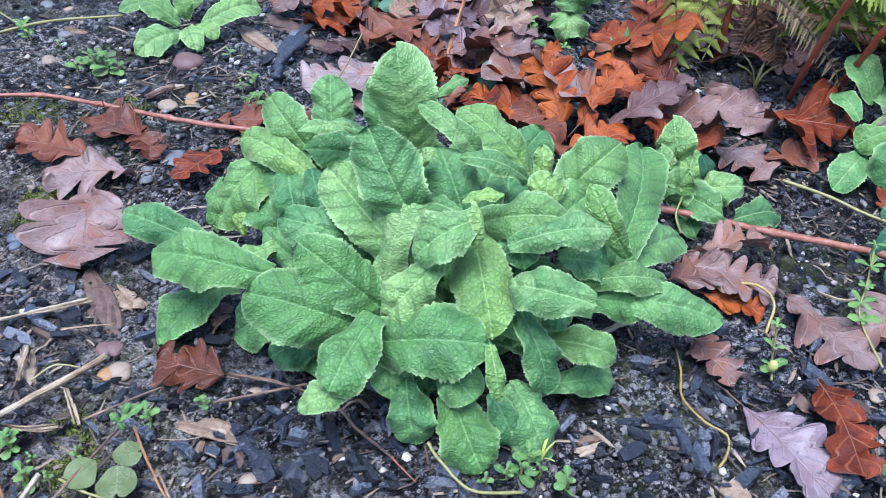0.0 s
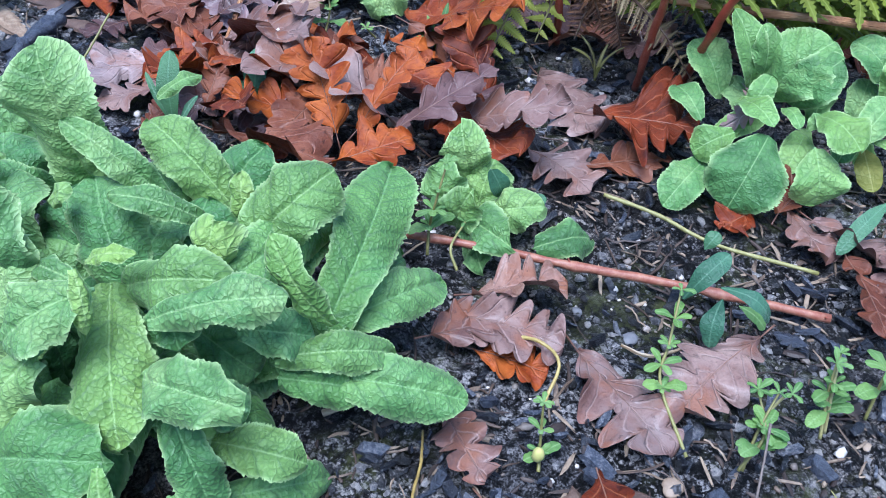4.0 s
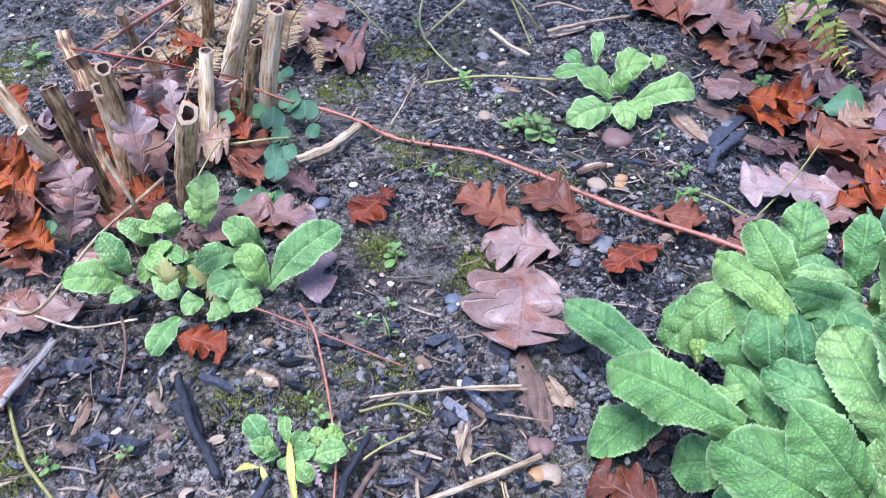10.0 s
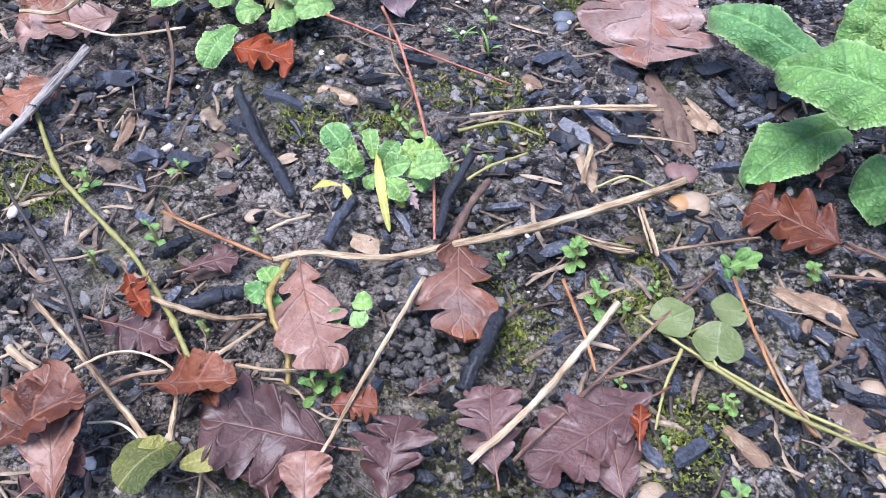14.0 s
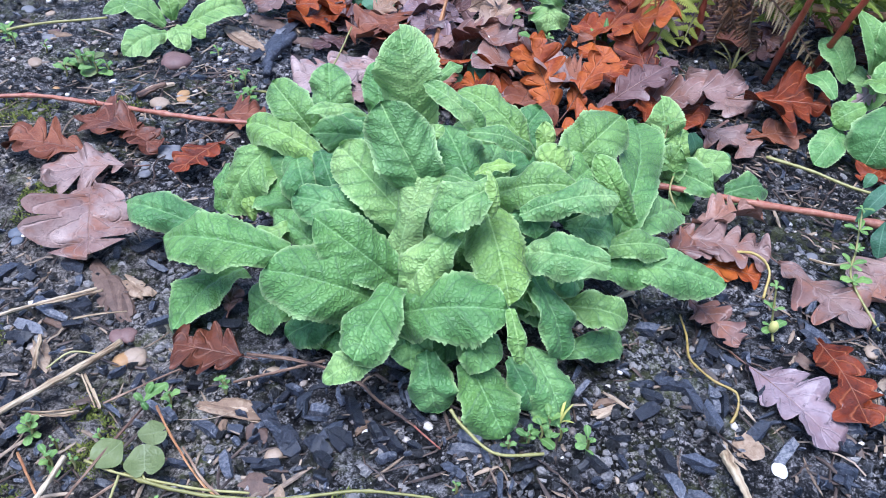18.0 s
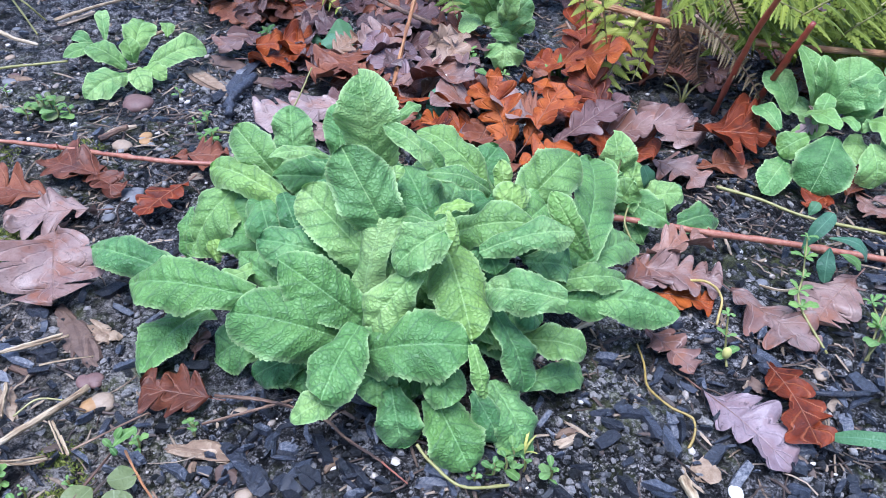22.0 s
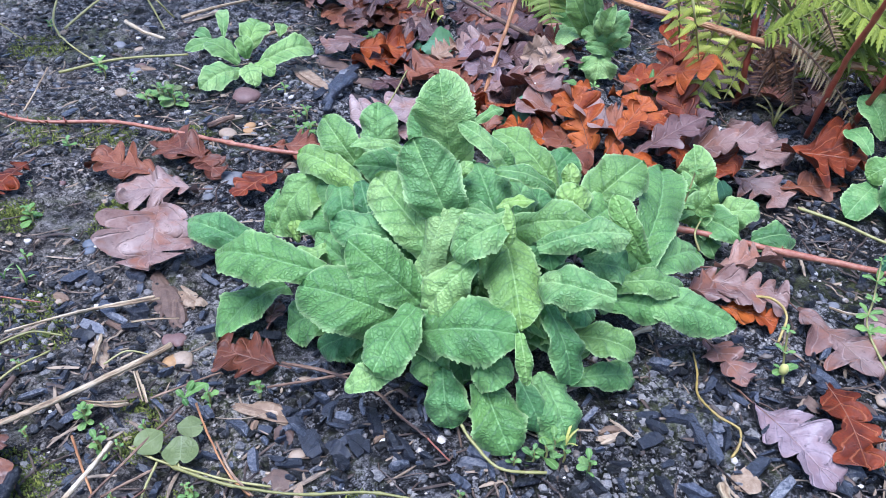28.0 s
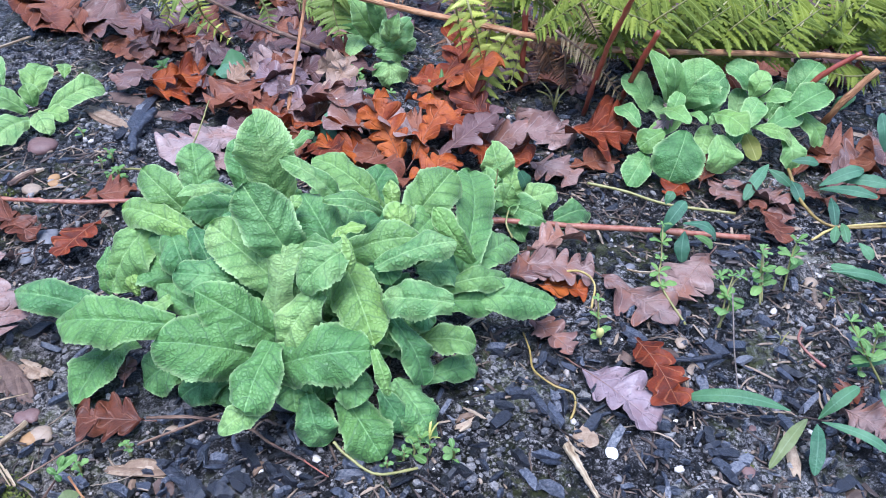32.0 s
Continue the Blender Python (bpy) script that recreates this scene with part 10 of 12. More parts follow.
stick("fern_stalk", [(-0.642, 0.759, 0.100), (-0.640, 0.726, 0.070), (-0.655, 0.703, 0.050)], 0.0013, 0.0009, PINK_STALK, "thin pinkish stalk of a dead fern", "plant stem")
fern_frond([(-0.654, 0.693, 0.050), (-0.654, 0.680, 0.040), (-0.653, 0.658, 0.030)], 0.013, FERN_TAN, TWIG, "tan curled dead fern frond lying by the cut stems", pairs=14, width=0.42, flat=(0, -0.4, 0.9))
fern_frond([(-0.721, 0.773, 0.060), (-0.693, 0.765, 0.050), (-0.681, 0.768, 0.030)], 0.017, FERN_TAN, TWIG, "tan curled dead fern frond lying by the cut stems", pairs=14, width=0.42, flat=(0, -0.4, 0.9))
fern_frond([(-0.694, 0.781, 0.080), (-0.679, 0.792, 0.070), (-0.660, 0.815, 0.050)], 0.015, FERN_TAN, TWIG, "tan curled dead fern frond lying by the cut stems", pairs=14, width=0.42, flat=(0, -0.4, 0.9))
fern_frond([(-0.705, 0.729, 0.050), (-0.690, 0.744, 0.050), (-0.683, 0.779, 0.050)], 0.017, FERN_TAN, TWIG, "tan curled dead fern frond lying by the cut stems", pairs=14, width=0.42, flat=(0, -0.4, 0.9))
fern_frond([(-0.655, 0.782, 0.060), (-0.675, 0.759, 0.050), (-0.694, 0.727, 0.040)], 0.015, FERN_TAN, TWIG, "tan curled dead fern frond lying by the cut stems", pairs=14, width=0.42, flat=(0, -0.4, 0.9))
fern_frond([(-0.583, 0.786, 0.030), (-0.568, 0.774, 0.020), (-0.558, 0.756, 0.006)], 0.010, FERN_TAN, TWIG, "tan curled dead fern frond lying by the cut stems", pairs=14, width=0.42, flat=(0, -0.4, 0.9))
fern_frond([(-0.641, 0.808, 0.080), (-0.644, 0.839, 0.070), (-0.631, 0.836, 0.060)], 0.013, FERN_TAN, TWIG, "tan curled dead fern frond lying by the cut stems", pairs=14, width=0.42, flat=(0, -0.4, 0.9))
fern_frond([(-0.644, 0.696, 0.050), (-0.620, 0.742, 0.070), (-0.608, 0.813, 0.070)], 0.022, FERN_TAN, TWIG, "tan curled dead fern frond lying by the cut stems", pairs=16, width=0.42, flat=(0, -0.4, 0.9))
fern_frond([(-0.743, 0.767, 0.060), (-0.700, 0.785, 0.070), (-0.665, 0.820, 0.070)], 0.023, FERN_TAN, TWIG, "tan curled dead fern frond lying by the cut stems", pairs=16, width=0.42, flat=(0, -0.4, 0.9))
fern_frond([(-0.625, 0.717, 0.040), (-0.610, 0.741, 0.060), (-0.607, 0.779, 0.070)], 0.016, FERN_TAN, TWIG, "tan curled dead fern frond lying by the cut stems", pairs=16, width=0.42, flat=(0, -0.4, 0.9))
fern_frond([(-0.680, 0.691, 0.040), (-0.650, 0.709, 0.060), (-0.637, 0.748, 0.070)], 0.019, FERN_TAN, TWIG, "tan curled dead fern frond lying by the cut stems", pairs=16, width=0.42, flat=(0, -0.4, 0.9))
fern_frond([(-0.588, 0.743, 0.030), (-0.595, 0.772, 0.050), (-0.597, 0.811, 0.060)], 0.017, FERN_TAN, TWIG, "tan curled dead fern frond lying by the cut stems", pairs=16, width=0.42, flat=(0, -0.4, 0.9))
fern_frond([(-0.637, 0.636, 0.030), (-0.627, 0.655, 0.050), (-0.628, 0.686, 0.060)], 0.017, FERN_TAN, TWIG, "tan curled dead fern frond lying by the cut stems", pairs=16, width=0.42, flat=(0, -0.4, 0.9))
fern_frond([(0.363, 0.771, 0.050), (0.371, 0.714, 0.105), (0.386, 0.689, 0.150)], 0.036, FERN, GREEN_STEM, "arching green fern frond with lobed leaflets", pairs=14, width=0.42, lobes=3, depth=0.28, flat=(0, -0.5, 0.85))
fern_frond([(0.418, 0.812, 0.050), (0.398, 0.746, 0.110), (0.439, 0.730, 0.150)], 0.037, FERN, GREEN_STEM, "arching green fern frond with lobed leaflets", pairs=14, width=0.42, lobes=3, depth=0.28, flat=(0, -0.5, 0.85))
fern_frond([(0.449, 0.788, 0.050), (0.455, 0.739, 0.101), (0.465, 0.708, 0.150)], 0.037, FERN, GREEN_STEM, "arching green fern frond with lobed leaflets", pairs=14, width=0.42, lobes=3, depth=0.28, flat=(0, -0.5, 0.85))
fern_frond([(0.474, 0.758, 0.050), (0.449, 0.686, 0.114), (0.485, 0.679, 0.150)], 0.035, FERN, GREEN_STEM, "arching green fern frond with lobed leaflets", pairs=14, width=0.42, lobes=3, depth=0.28, flat=(0, -0.5, 0.85))
fern_frond([(0.514, 0.756, 0.050), (0.499, 0.700, 0.106), (0.521, 0.678, 0.150)], 0.036, FERN, GREEN_STEM, "arching green fern frond with lobed leaflets", pairs=14, width=0.42, lobes=3, depth=0.28, flat=(0, -0.5, 0.85))
fern_frond([(0.553, 0.755, 0.050), (0.530, 0.699, 0.107), (0.557, 0.678, 0.150)], 0.036, FERN, GREEN_STEM, "arching green fern frond with lobed leaflets", pairs=14, width=0.42, lobes=3, depth=0.28, flat=(0, -0.5, 0.85))
fern_frond([(0.586, 0.739, 0.050), (0.550, 0.669, 0.114), (0.585, 0.664, 0.150)], 0.036, FERN, GREEN_STEM, "arching green fern frond with lobed leaflets", pairs=14, width=0.42, lobes=3, depth=0.28, flat=(0, -0.5, 0.85))
fern_frond([(0.630, 0.744, 0.050), (0.629, 0.699, 0.100), (0.626, 0.669, 0.150)], 0.037, FERN, GREEN_STEM, "arching green fern frond with lobed leaflets", pairs=14, width=0.42, lobes=3, depth=0.28, flat=(0, -0.5, 0.85))
fern_frond([(0.702, 0.790, 0.050), (0.674, 0.717, 0.114), (0.698, 0.717, 0.150)], 0.038, FERN, GREEN_STEM, "arching green fern frond with lobed leaflets", pairs=14, width=0.42, lobes=3, depth=0.28, flat=(0, -0.5, 0.85))
fern_frond([(0.722, 0.753, 0.050), (0.703, 0.721, 0.096), (0.712, 0.681, 0.150)], 0.039, FERN, GREEN_STEM, "arching green fern frond with lobed leaflets", pairs=14, width=0.42, lobes=3, depth=0.28, flat=(0, -0.5, 0.85))
fern_frond([(0.751, 0.732, 0.050), (0.693, 0.656, 0.119), (0.736, 0.661, 0.150)], 0.036, FERN, GREEN_STEM, "arching green fern frond with lobed leaflets", pairs=14, width=0.42, lobes=3, depth=0.28, flat=(0, -0.5, 0.85))
fern_frond([(-0.704, 0.731, 0.047), (-0.711, 0.727, 0.055), (-0.758, 0.771, 0.035)], 0.013, FERN_TAN, TWIG, "broken tan dead fern piece behind the cut stems", pairs=9, width=0.42, flat=(0, -0.2, 0.95))
fern_frond([(-0.663, 0.652, 0.049), (-0.671, 0.655, 0.057), (-0.716, 0.700, 0.037)], 0.012, FERN_TAN, TWIG, "broken tan dead fern piece behind the cut stems", pairs=9, width=0.42, flat=(0, -0.2, 0.95))
fern_frond([(-0.733, 0.776, 0.017), (-0.733, 0.750, 0.025), (-0.768, 0.766, 0.006)], 0.014, FERN_BROWN, TWIG, "broken tan dead fern piece behind the cut stems", pairs=9, width=0.42, flat=(0, -0.2, 0.95))
fern_frond([(-0.658, 0.727, 0.024), (-0.627, 0.709, 0.032), (-0.627, 0.732, 0.012)], 0.013, FERN_TAN, TWIG, "broken tan dead fern piece behind the cut stems", pairs=9, width=0.42, flat=(0, -0.2, 0.95))
fern_frond([(-0.733, 0.720, 0.045), (-0.747, 0.712, 0.053), (-0.804, 0.750, 0.033)], 0.013, FERN_BROWN, TWIG, "broken tan dead fern piece behind the cut stems", pairs=9, width=0.42, flat=(0, -0.2, 0.95))
fern_frond([(-0.714, 0.611, 0.046), (-0.688, 0.605, 0.054), (-0.699, 0.636, 0.034)], 0.012, FERN_BROWN, TWIG, "broken tan dead fern piece behind the cut stems", pairs=9, width=0.42, flat=(0, -0.2, 0.95))
fern_frond([(-0.693, 0.718, 0.038), (-0.699, 0.702, 0.046), (-0.742, 0.730, 0.026)], 0.013, FERN_TAN, TWIG, "broken tan dead fern piece behind the cut stems", pairs=9, width=0.42, flat=(0, -0.2, 0.95))
fern_frond([(-0.745, 0.663, 0.049), (-0.745, 0.666, 0.057), (-0.787, 0.711, 0.037)], 0.013, FERN_TAN, TWIG, "broken tan dead fern piece behind the cut stems", pairs=9, width=0.42, flat=(0, -0.2, 0.95))
fern_frond([(-0.712, 0.795, 0.029), (-0.729, 0.788, 0.037), (-0.786, 0.830, 0.017)], 0.014, FERN_TAN, TWIG, "broken tan dead fern piece behind the cut stems", pairs=9, width=0.42, flat=(0, -0.2, 0.95))
fern_frond([(-0.666, 0.719, 0.028), (-0.673, 0.696, 0.036), (-0.715, 0.714, 0.016)], 0.013, FERN_TAN, TWIG, "broken tan dead fern piece behind the cut stems", pairs=9, width=0.42, flat=(0, -0.2, 0.95))
fern_frond([(-0.699, 0.631, 0.049), (-0.702, 0.608, 0.057), (-0.743, 0.624, 0.037)], 0.012, FERN_TAN, TWIG, "broken tan dead fern piece behind the cut stems", pairs=9, width=0.42, flat=(0, -0.2, 0.95))
fern_frond([(-0.829, 0.756, 0.022), (-0.838, 0.746, 0.030), (-0.892, 0.781, 0.010)], 0.014, FERN_TAN, TWIG, "broken tan dead fern piece behind the cut stems", pairs=9, width=0.42, flat=(0, -0.2, 0.95))
fern_frond([(-0.727, 0.693, 0.028), (-0.697, 0.693, 0.036), (-0.701, 0.735, 0.016)], 0.013, FERN_TAN, TWIG, "broken tan dead fern piece behind the cut stems", pairs=9, width=0.42, flat=(0, -0.2, 0.95))
fern_frond([(-0.743, 0.700, 0.026), (-0.744, 0.681, 0.034), (-0.783, 0.703, 0.014)], 0.013, FERN_TAN, TWIG, "broken tan dead fern piece behind the cut stems", pairs=9, width=0.42, flat=(0, -0.2, 0.95))
fern_frond([(-0.669, 0.689, 0.047), (-0.662, 0.665, 0.055), (-0.689, 0.682, 0.035)], 0.012, FERN_BROWN, TWIG, "broken tan dead fern piece behind the cut stems", pairs=9, width=0.42, flat=(0, -0.2, 0.95))
fern_frond([(-0.708, 0.678, 0.031), (-0.695, 0.651, 0.039), (-0.718, 0.664, 0.019)], 0.012, FERN_TAN, TWIG, "broken tan dead fern piece behind the cut stems", pairs=9, width=0.42, flat=(0, -0.2, 0.95))
fern_frond([(-0.687, 0.788, 0.014), (-0.660, 0.781, 0.022), (-0.660, 0.815, 0.006)], 0.014, FERN_TAN, TWIG, "broken tan dead fern piece behind the cut stems", pairs=9, width=0.42, flat=(0, -0.2, 0.95))
fern_frond([(-0.658, 0.668, 0.049), (-0.663, 0.666, 0.057), (-0.704, 0.707, 0.037)], 0.012, FERN_TAN, TWIG, "broken tan dead fern piece behind the cut stems", pairs=9, width=0.42, flat=(0, -0.2, 0.95))
fern_frond([(-0.700, 0.792, 0.035), (-0.668, 0.759, 0.043), (-0.670, 0.773, 0.023)], 0.013, FERN_TAN, TWIG, "broken tan dead fern piece behind the cut stems", pairs=9, width=0.42, flat=(0, -0.2, 0.95))
fern_frond([(-0.643, 0.683, 0.021), (-0.647, 0.669, 0.029), (-0.683, 0.694, 0.009)], 0.013, FERN_TAN, TWIG, "broken tan dead fern piece behind the cut stems", pairs=9, width=0.42, flat=(0, -0.2, 0.95))
fern_frond([(-0.784, 0.778, 0.017), (-0.797, 0.773, 0.025), (-0.851, 0.815, 0.006)], 0.014, FERN_BROWN, TWIG, "broken tan dead fern piece behind the cut stems", pairs=9, width=0.42, flat=(0, -0.2, 0.95))
fern_frond([(-0.648, 0.663, 0.040), (-0.621, 0.653, 0.048), (-0.625, 0.684, 0.028)], 0.012, FERN_TAN, TWIG, "broken tan dead fern piece behind the cut stems", pairs=9, width=0.42, flat=(0, -0.2, 0.95))
fern_frond([(0.290, 0.814, 0.050), (0.285, 0.794, 0.100), (0.280, 0.793, 0.140), (0.267, 0.796, 0.170)], 0.026, FERN, GREEN_STEM, "arching green fern frond with lobed leaflets", pairs=15, width=0.42, lobes=3, depth=0.2, flat=(0, -0.6, 0.8))
fern_frond([(0.358, 0.815, 0.080), (0.308, 0.791, 0.120), (0.257, 0.768, 0.160), (0.236, 0.778, 0.180)], 0.028, FERN, GREEN_STEM, "arching green fern frond with lobed leaflets", pairs=15, width=0.42, lobes=3, depth=0.2, flat=(0, -0.6, 0.8))
fern_frond([(0.356, 0.809, 0.120), (0.314, 0.790, 0.150), (0.272, 0.776, 0.180)], 0.026, FERN, GREEN_STEM, "arching green fern frond with lobed leaflets", pairs=15, width=0.42, lobes=3, depth=0.2, flat=(0, -0.6, 0.8))
fern_frond([(0.256, 0.764, 0.120), (0.253, 0.779, 0.080), (0.244, 0.770, 0.050)], 0.020, FERN_YELLOW, GREEN_STEM, "hanging yellow-green fern frond", pairs=6, width=0.5, flat=(0, -0.8, 0.6), lobes=2, depth=0.0)
fern_frond([(0.293, 0.767, 0.090), (0.291, 0.778, 0.050), (0.280, 0.767, 0.020)], 0.021, FERN_YELLOW, GREEN_STEM, "hanging yellow-green fern frond", pairs=6, width=0.5, flat=(0, -0.8, 0.6), lobes=2, depth=0.0)
fern_frond([(0.203, 0.759, 0.150), (0.213, 0.763, 0.110), (0.224, 0.775, 0.070)], 0.020, FERN_YELLOW, GREEN_STEM, "hanging yellow-green fern frond", pairs=6, width=0.5, flat=(0, -0.8, 0.6), lobes=2, depth=0.0)

rng_fern = random.Random(61)
for k in range(34):
    fx, fy = 0.24 + 0.62 * rng_fern.random(), 0.80 + 0.34 * rng_fern.random() ** 1.3
    g, rise = rng_fern.uniform(-2.6, -0.5), rng_fern.uniform(0.07, 0.15)
    reach = rng_fern.uniform(0.08, 0.14)
    dead = rng_fern.random() < 0.34
    fern_frond([(fx, fy, 0.01), (fx + 0.45 * reach * math.cos(g), fy + 0.45 * reach * math.sin(g), rise), (fx + reach * math.cos(g), fy + reach * math.sin(g), rise * 0.85)],
               rng_fern.uniform(0.028, 0.042), rng_fern.choice((FERN_BROWN, FERN_TAN, FERN_YBROWN)) if dead else rng_fern.choice((FERN, FERN, FERN_PALE)), TWIG if dead else GREEN_STEM,
               "withered brown fern frond in the fern bank" if dead else "olive-green fern frond in the dense fern bank", pairs=13, width=0.42, lobes=3, depth=0.25, flat=(0, -0.5, 0.85))

# added dark fronds that stand in for the deep shade below the ferns
for k in range(22):
    fx, fy = rng_fern.uniform(0.22, 0.46), rng_fern.uniform(0.82, 1.02)
    g = rng_fern.uniform(0, 6.28)
    fern_frond([(fx, fy, rng_fern.uniform(0.02, 0.05)), (fx + 0.05 * math.cos(g), fy + 0.05 * math.sin(g), rng_fern.uniform(0.03, 0.08)), (fx + 0.10 * math.cos(g), fy + 0.10 * math.sin(g), rng_fern.uniform(0.006, 0.04))],
               rng_fern.uniform(0.016, 0.028), rng_fern.choice((FERN_BROWN, FERN_BROWN, FERN_YBROWN)), TWIG, "dark withered fern frond added to darken the ground at the fern bank", pairs=11, width=0.38, lobes=3, flat=(0, -0.3, 0.95))


# ---- pebbles and larger chips ----
pebble(-0.368, 0.750, 0.0155, "tan", flat=0.5, long=1.25, turn=125)
pebble(-0.235, 0.679, 0.0180, "tan", flat=0.5, long=1.25, turn=158)
pebble(-0.217, 0.697, 0.0127, "orange", flat=0.5, long=1.25, turn=52)
pebble(-0.212, 0.605, 0.0158, "grey", flat=0.5, long=1.25, turn=26)
pebble(-0.230, 0.583, 0.0106, "grey", flat=0.5, long=1.25, turn=99)
pebble(-0.443, 0.598, 0.0076, "white", flat=0.5, long=1.25, turn=30)
pebble(-0.457, 0.561, 0.0168, "slate", flat=0.5, long=1.25, turn=71)
pebble(-0.436, 0.675, 0.0073, "tan", flat=0.5, long=1.25, turn=160)
pebble(-0.320, 0.562, 0.0063, "orange", flat=0.5, long=1.25, turn=58)
pebble(-0.365, 0.577, 0.0087, "red", flat=0.5, long=1.25, turn=73)
pebble(-0.336, 0.705, 0.0074, "orange", flat=0.5, long=1.25, turn=149)
pebble(-0.410, 0.869, 0.0164, "grey", flat=0.5, long=1.25, turn=141)
pebble(-0.386, 0.864, 0.0105, "tan", flat=0.5, long=1.25, turn=56)
pebble(-0.370, 0.804, 0.0136, "grey", flat=0.5, long=1.25, turn=175)
pebble(-0.307, 0.494, 0.0142, "slate", flat=0.5, long=1.25, turn=25)
pebble(-0.236, 0.760, 0.0279, "red", flat=0.5, long=1.25, turn=115)
pebble(-0.369, 0.819, 0.0119, "red", flat=0.5, long=1.25, turn=20)
pebble(-0.397, 0.933, 0.0091, "grey", flat=0.5, long=1.25, turn=10)
pebble(-0.859, 1.107, 0.0211, "slate", flat=0.5, long=1.25, turn=105)
pebble(-0.208, 0.383, 0.0125, "red", flat=0.5, long=1.25, turn=120)
pebble(-0.199, 0.362, 0.0148, "orange", flat=0.5, long=1.25, turn=31)
pebble(-0.419, 0.400, 0.0090, "tan", flat=0.5, long=1.25, turn=4)
pebble(-0.548, 0.387, 0.0112, "red", flat=0.5, long=1.25, turn=70)
pebble(-0.508, 0.290, 0.0054, "slate", flat=0.5, long=1.25, turn=140)
pebble(-0.420, 0.358, 0.0066, "slate", flat=0.5, long=1.25, turn=140)
pebble(-0.403, 0.268, 0.0099, "tan", flat=0.5, long=1.25, turn=50)
pebble(-0.128, 0.265, 0.0048, "tan", flat=0.5, long=1.25, turn=130)
pebble(-0.248, 0.440, 0.0061, "white", flat=0.5, long=1.25, turn=155)
pebble(-0.304, 0.419, 0.0077, "tan", flat=0.5, long=1.25, turn=64)
pebble(-0.234, 0.259, 0.0051, "red", flat=0.5, long=1.25, turn=30)
pebble(-0.097, 0.285, 0.0088, "tan", flat=0.5, long=1.25, turn=81)
pebble(-0.078, 0.377, 0.0076, "orange", flat=0.5, long=1.25, turn=30)
pebble(-0.103, 0.349, 0.0102, "tan", flat=0.5, long=1.25, turn=9)
pebble(-0.124, 0.214, 0.0051, "white", flat=0.5, long=1.25, turn=5)
pebble(0.041, 0.232, 0.0089, "red", flat=0.5, long=1.25, turn=15)
pebble(-0.174, 0.198, 0.0127, "tan", flat=0.5, long=1.25, turn=60)
pebble(-0.088, 0.252, 0.0083, "tan", flat=0.5, long=1.25, turn=125)
pebble(-0.042, 0.303, 0.0058, "white", flat=0.5, long=1.25, turn=110)
pebble(0.104, 0.266, 0.0049, "grey", flat=0.5, long=1.25, turn=75)
pebble(0.119, 0.241, 0.0071, "red", flat=0.5, long=1.25, turn=76)
pebble(-0.201, 0.383, 0.0107, "red", flat=0.5, long=1.25, turn=114)
pebble(-0.316, 0.552, 0.0066, "tan", flat=0.5, long=1.25, turn=85)
pebble(-0.305, 0.484, 0.0101, "slate", flat=0.5, long=1.25, turn=35)
pebble(-0.212, 0.597, 0.0151, "grey", flat=0.5, long=1.25, turn=81)
pebble(-0.228, 0.571, 0.0103, "grey", flat=0.5, long=1.25, turn=24)
pebble(-0.191, 0.364, 0.0137, "tan", flat=0.5, long=1.25, turn=131)
pebble(-0.103, 0.348, 0.0124, "tan", flat=0.5, long=1.25, turn=68)
pebble(-0.079, 0.376, 0.0074, "orange", flat=0.5, long=1.25, turn=31)
pebble(-0.215, 0.687, 0.0111, "orange", flat=0.5, long=1.25, turn=10)
pebble(-0.235, 0.677, 0.0143, "tan", flat=0.5, long=1.25, turn=106)
pebble(-0.211, 0.598, 0.0156, "grey", flat=0.5, long=1.25, turn=144)
pebble(-0.276, 0.538, 0.0087, "slate", flat=0.5, long=1.25, turn=85)
pebble(-0.318, 0.556, 0.0066, "tan", flat=0.5, long=1.25, turn=134)
pebble(-0.095, 0.285, 0.0108, "tan", flat=0.5, long=1.25, turn=30)
pebble(0.279, 0.486, 0.0067, "grey", flat=0.5, long=1.25, turn=130)
pebble(0.311, 0.360, 0.0110, "tan", flat=0.5, long=1.25, turn=45)
pebble(0.469, 0.414, 0.0142, "tan", flat=0.5, long=1.25, turn=30)
pebble(0.302, 0.230, 0.0143, "red", flat=0.5, long=1.25, turn=100)
pebble(0.208, 0.264, 0.0112, "white", flat=0.5, long=1.25, turn=81)
pebble(0.312, 0.362, 0.0114, "tan", flat=0.5, long=1.25, turn=176)
pebble(0.325, 0.267, 0.0089, "red", flat=0.5, long=1.25, turn=75)
pebble(0.459, 0.384, 0.0081, "tan", flat=0.5, long=1.25, turn=75)
pebble(0.469, 0.364, 0.0087, "tan", flat=0.5, long=1.25, turn=70)
pebble(0.205, 0.244, 0.0064, "grey", flat=0.5, long=1.25, turn=105)
pebble(0.430, 0.388, 0.0064, "tan", flat=0.5, long=1.25, turn=56)
pebble(0.308, 0.463, 0.0109, "grey", flat=0.5, long=1.25, turn=20)
pebble(-0.216, 0.602, 0.0183, "grey", flat=0.5, long=1.25, turn=135)
pebble(-0.235, 0.681, 0.0142, "tan", flat=0.5, long=1.25, turn=109)
pebble(-0.216, 0.687, 0.0117, "orange", flat=0.5, long=1.25, turn=165)
pebble(-0.202, 0.385, 0.0132, "red", flat=0.5, long=1.25, turn=5)
pebble(-0.194, 0.365, 0.0162, "tan", flat=0.5, long=1.25, turn=35)
pebble(-0.102, 0.349, 0.0125, "tan", flat=0.5, long=1.25, turn=45)
pebble(-0.078, 0.379, 0.0068, "orange", flat=0.5, long=1.25, turn=96)
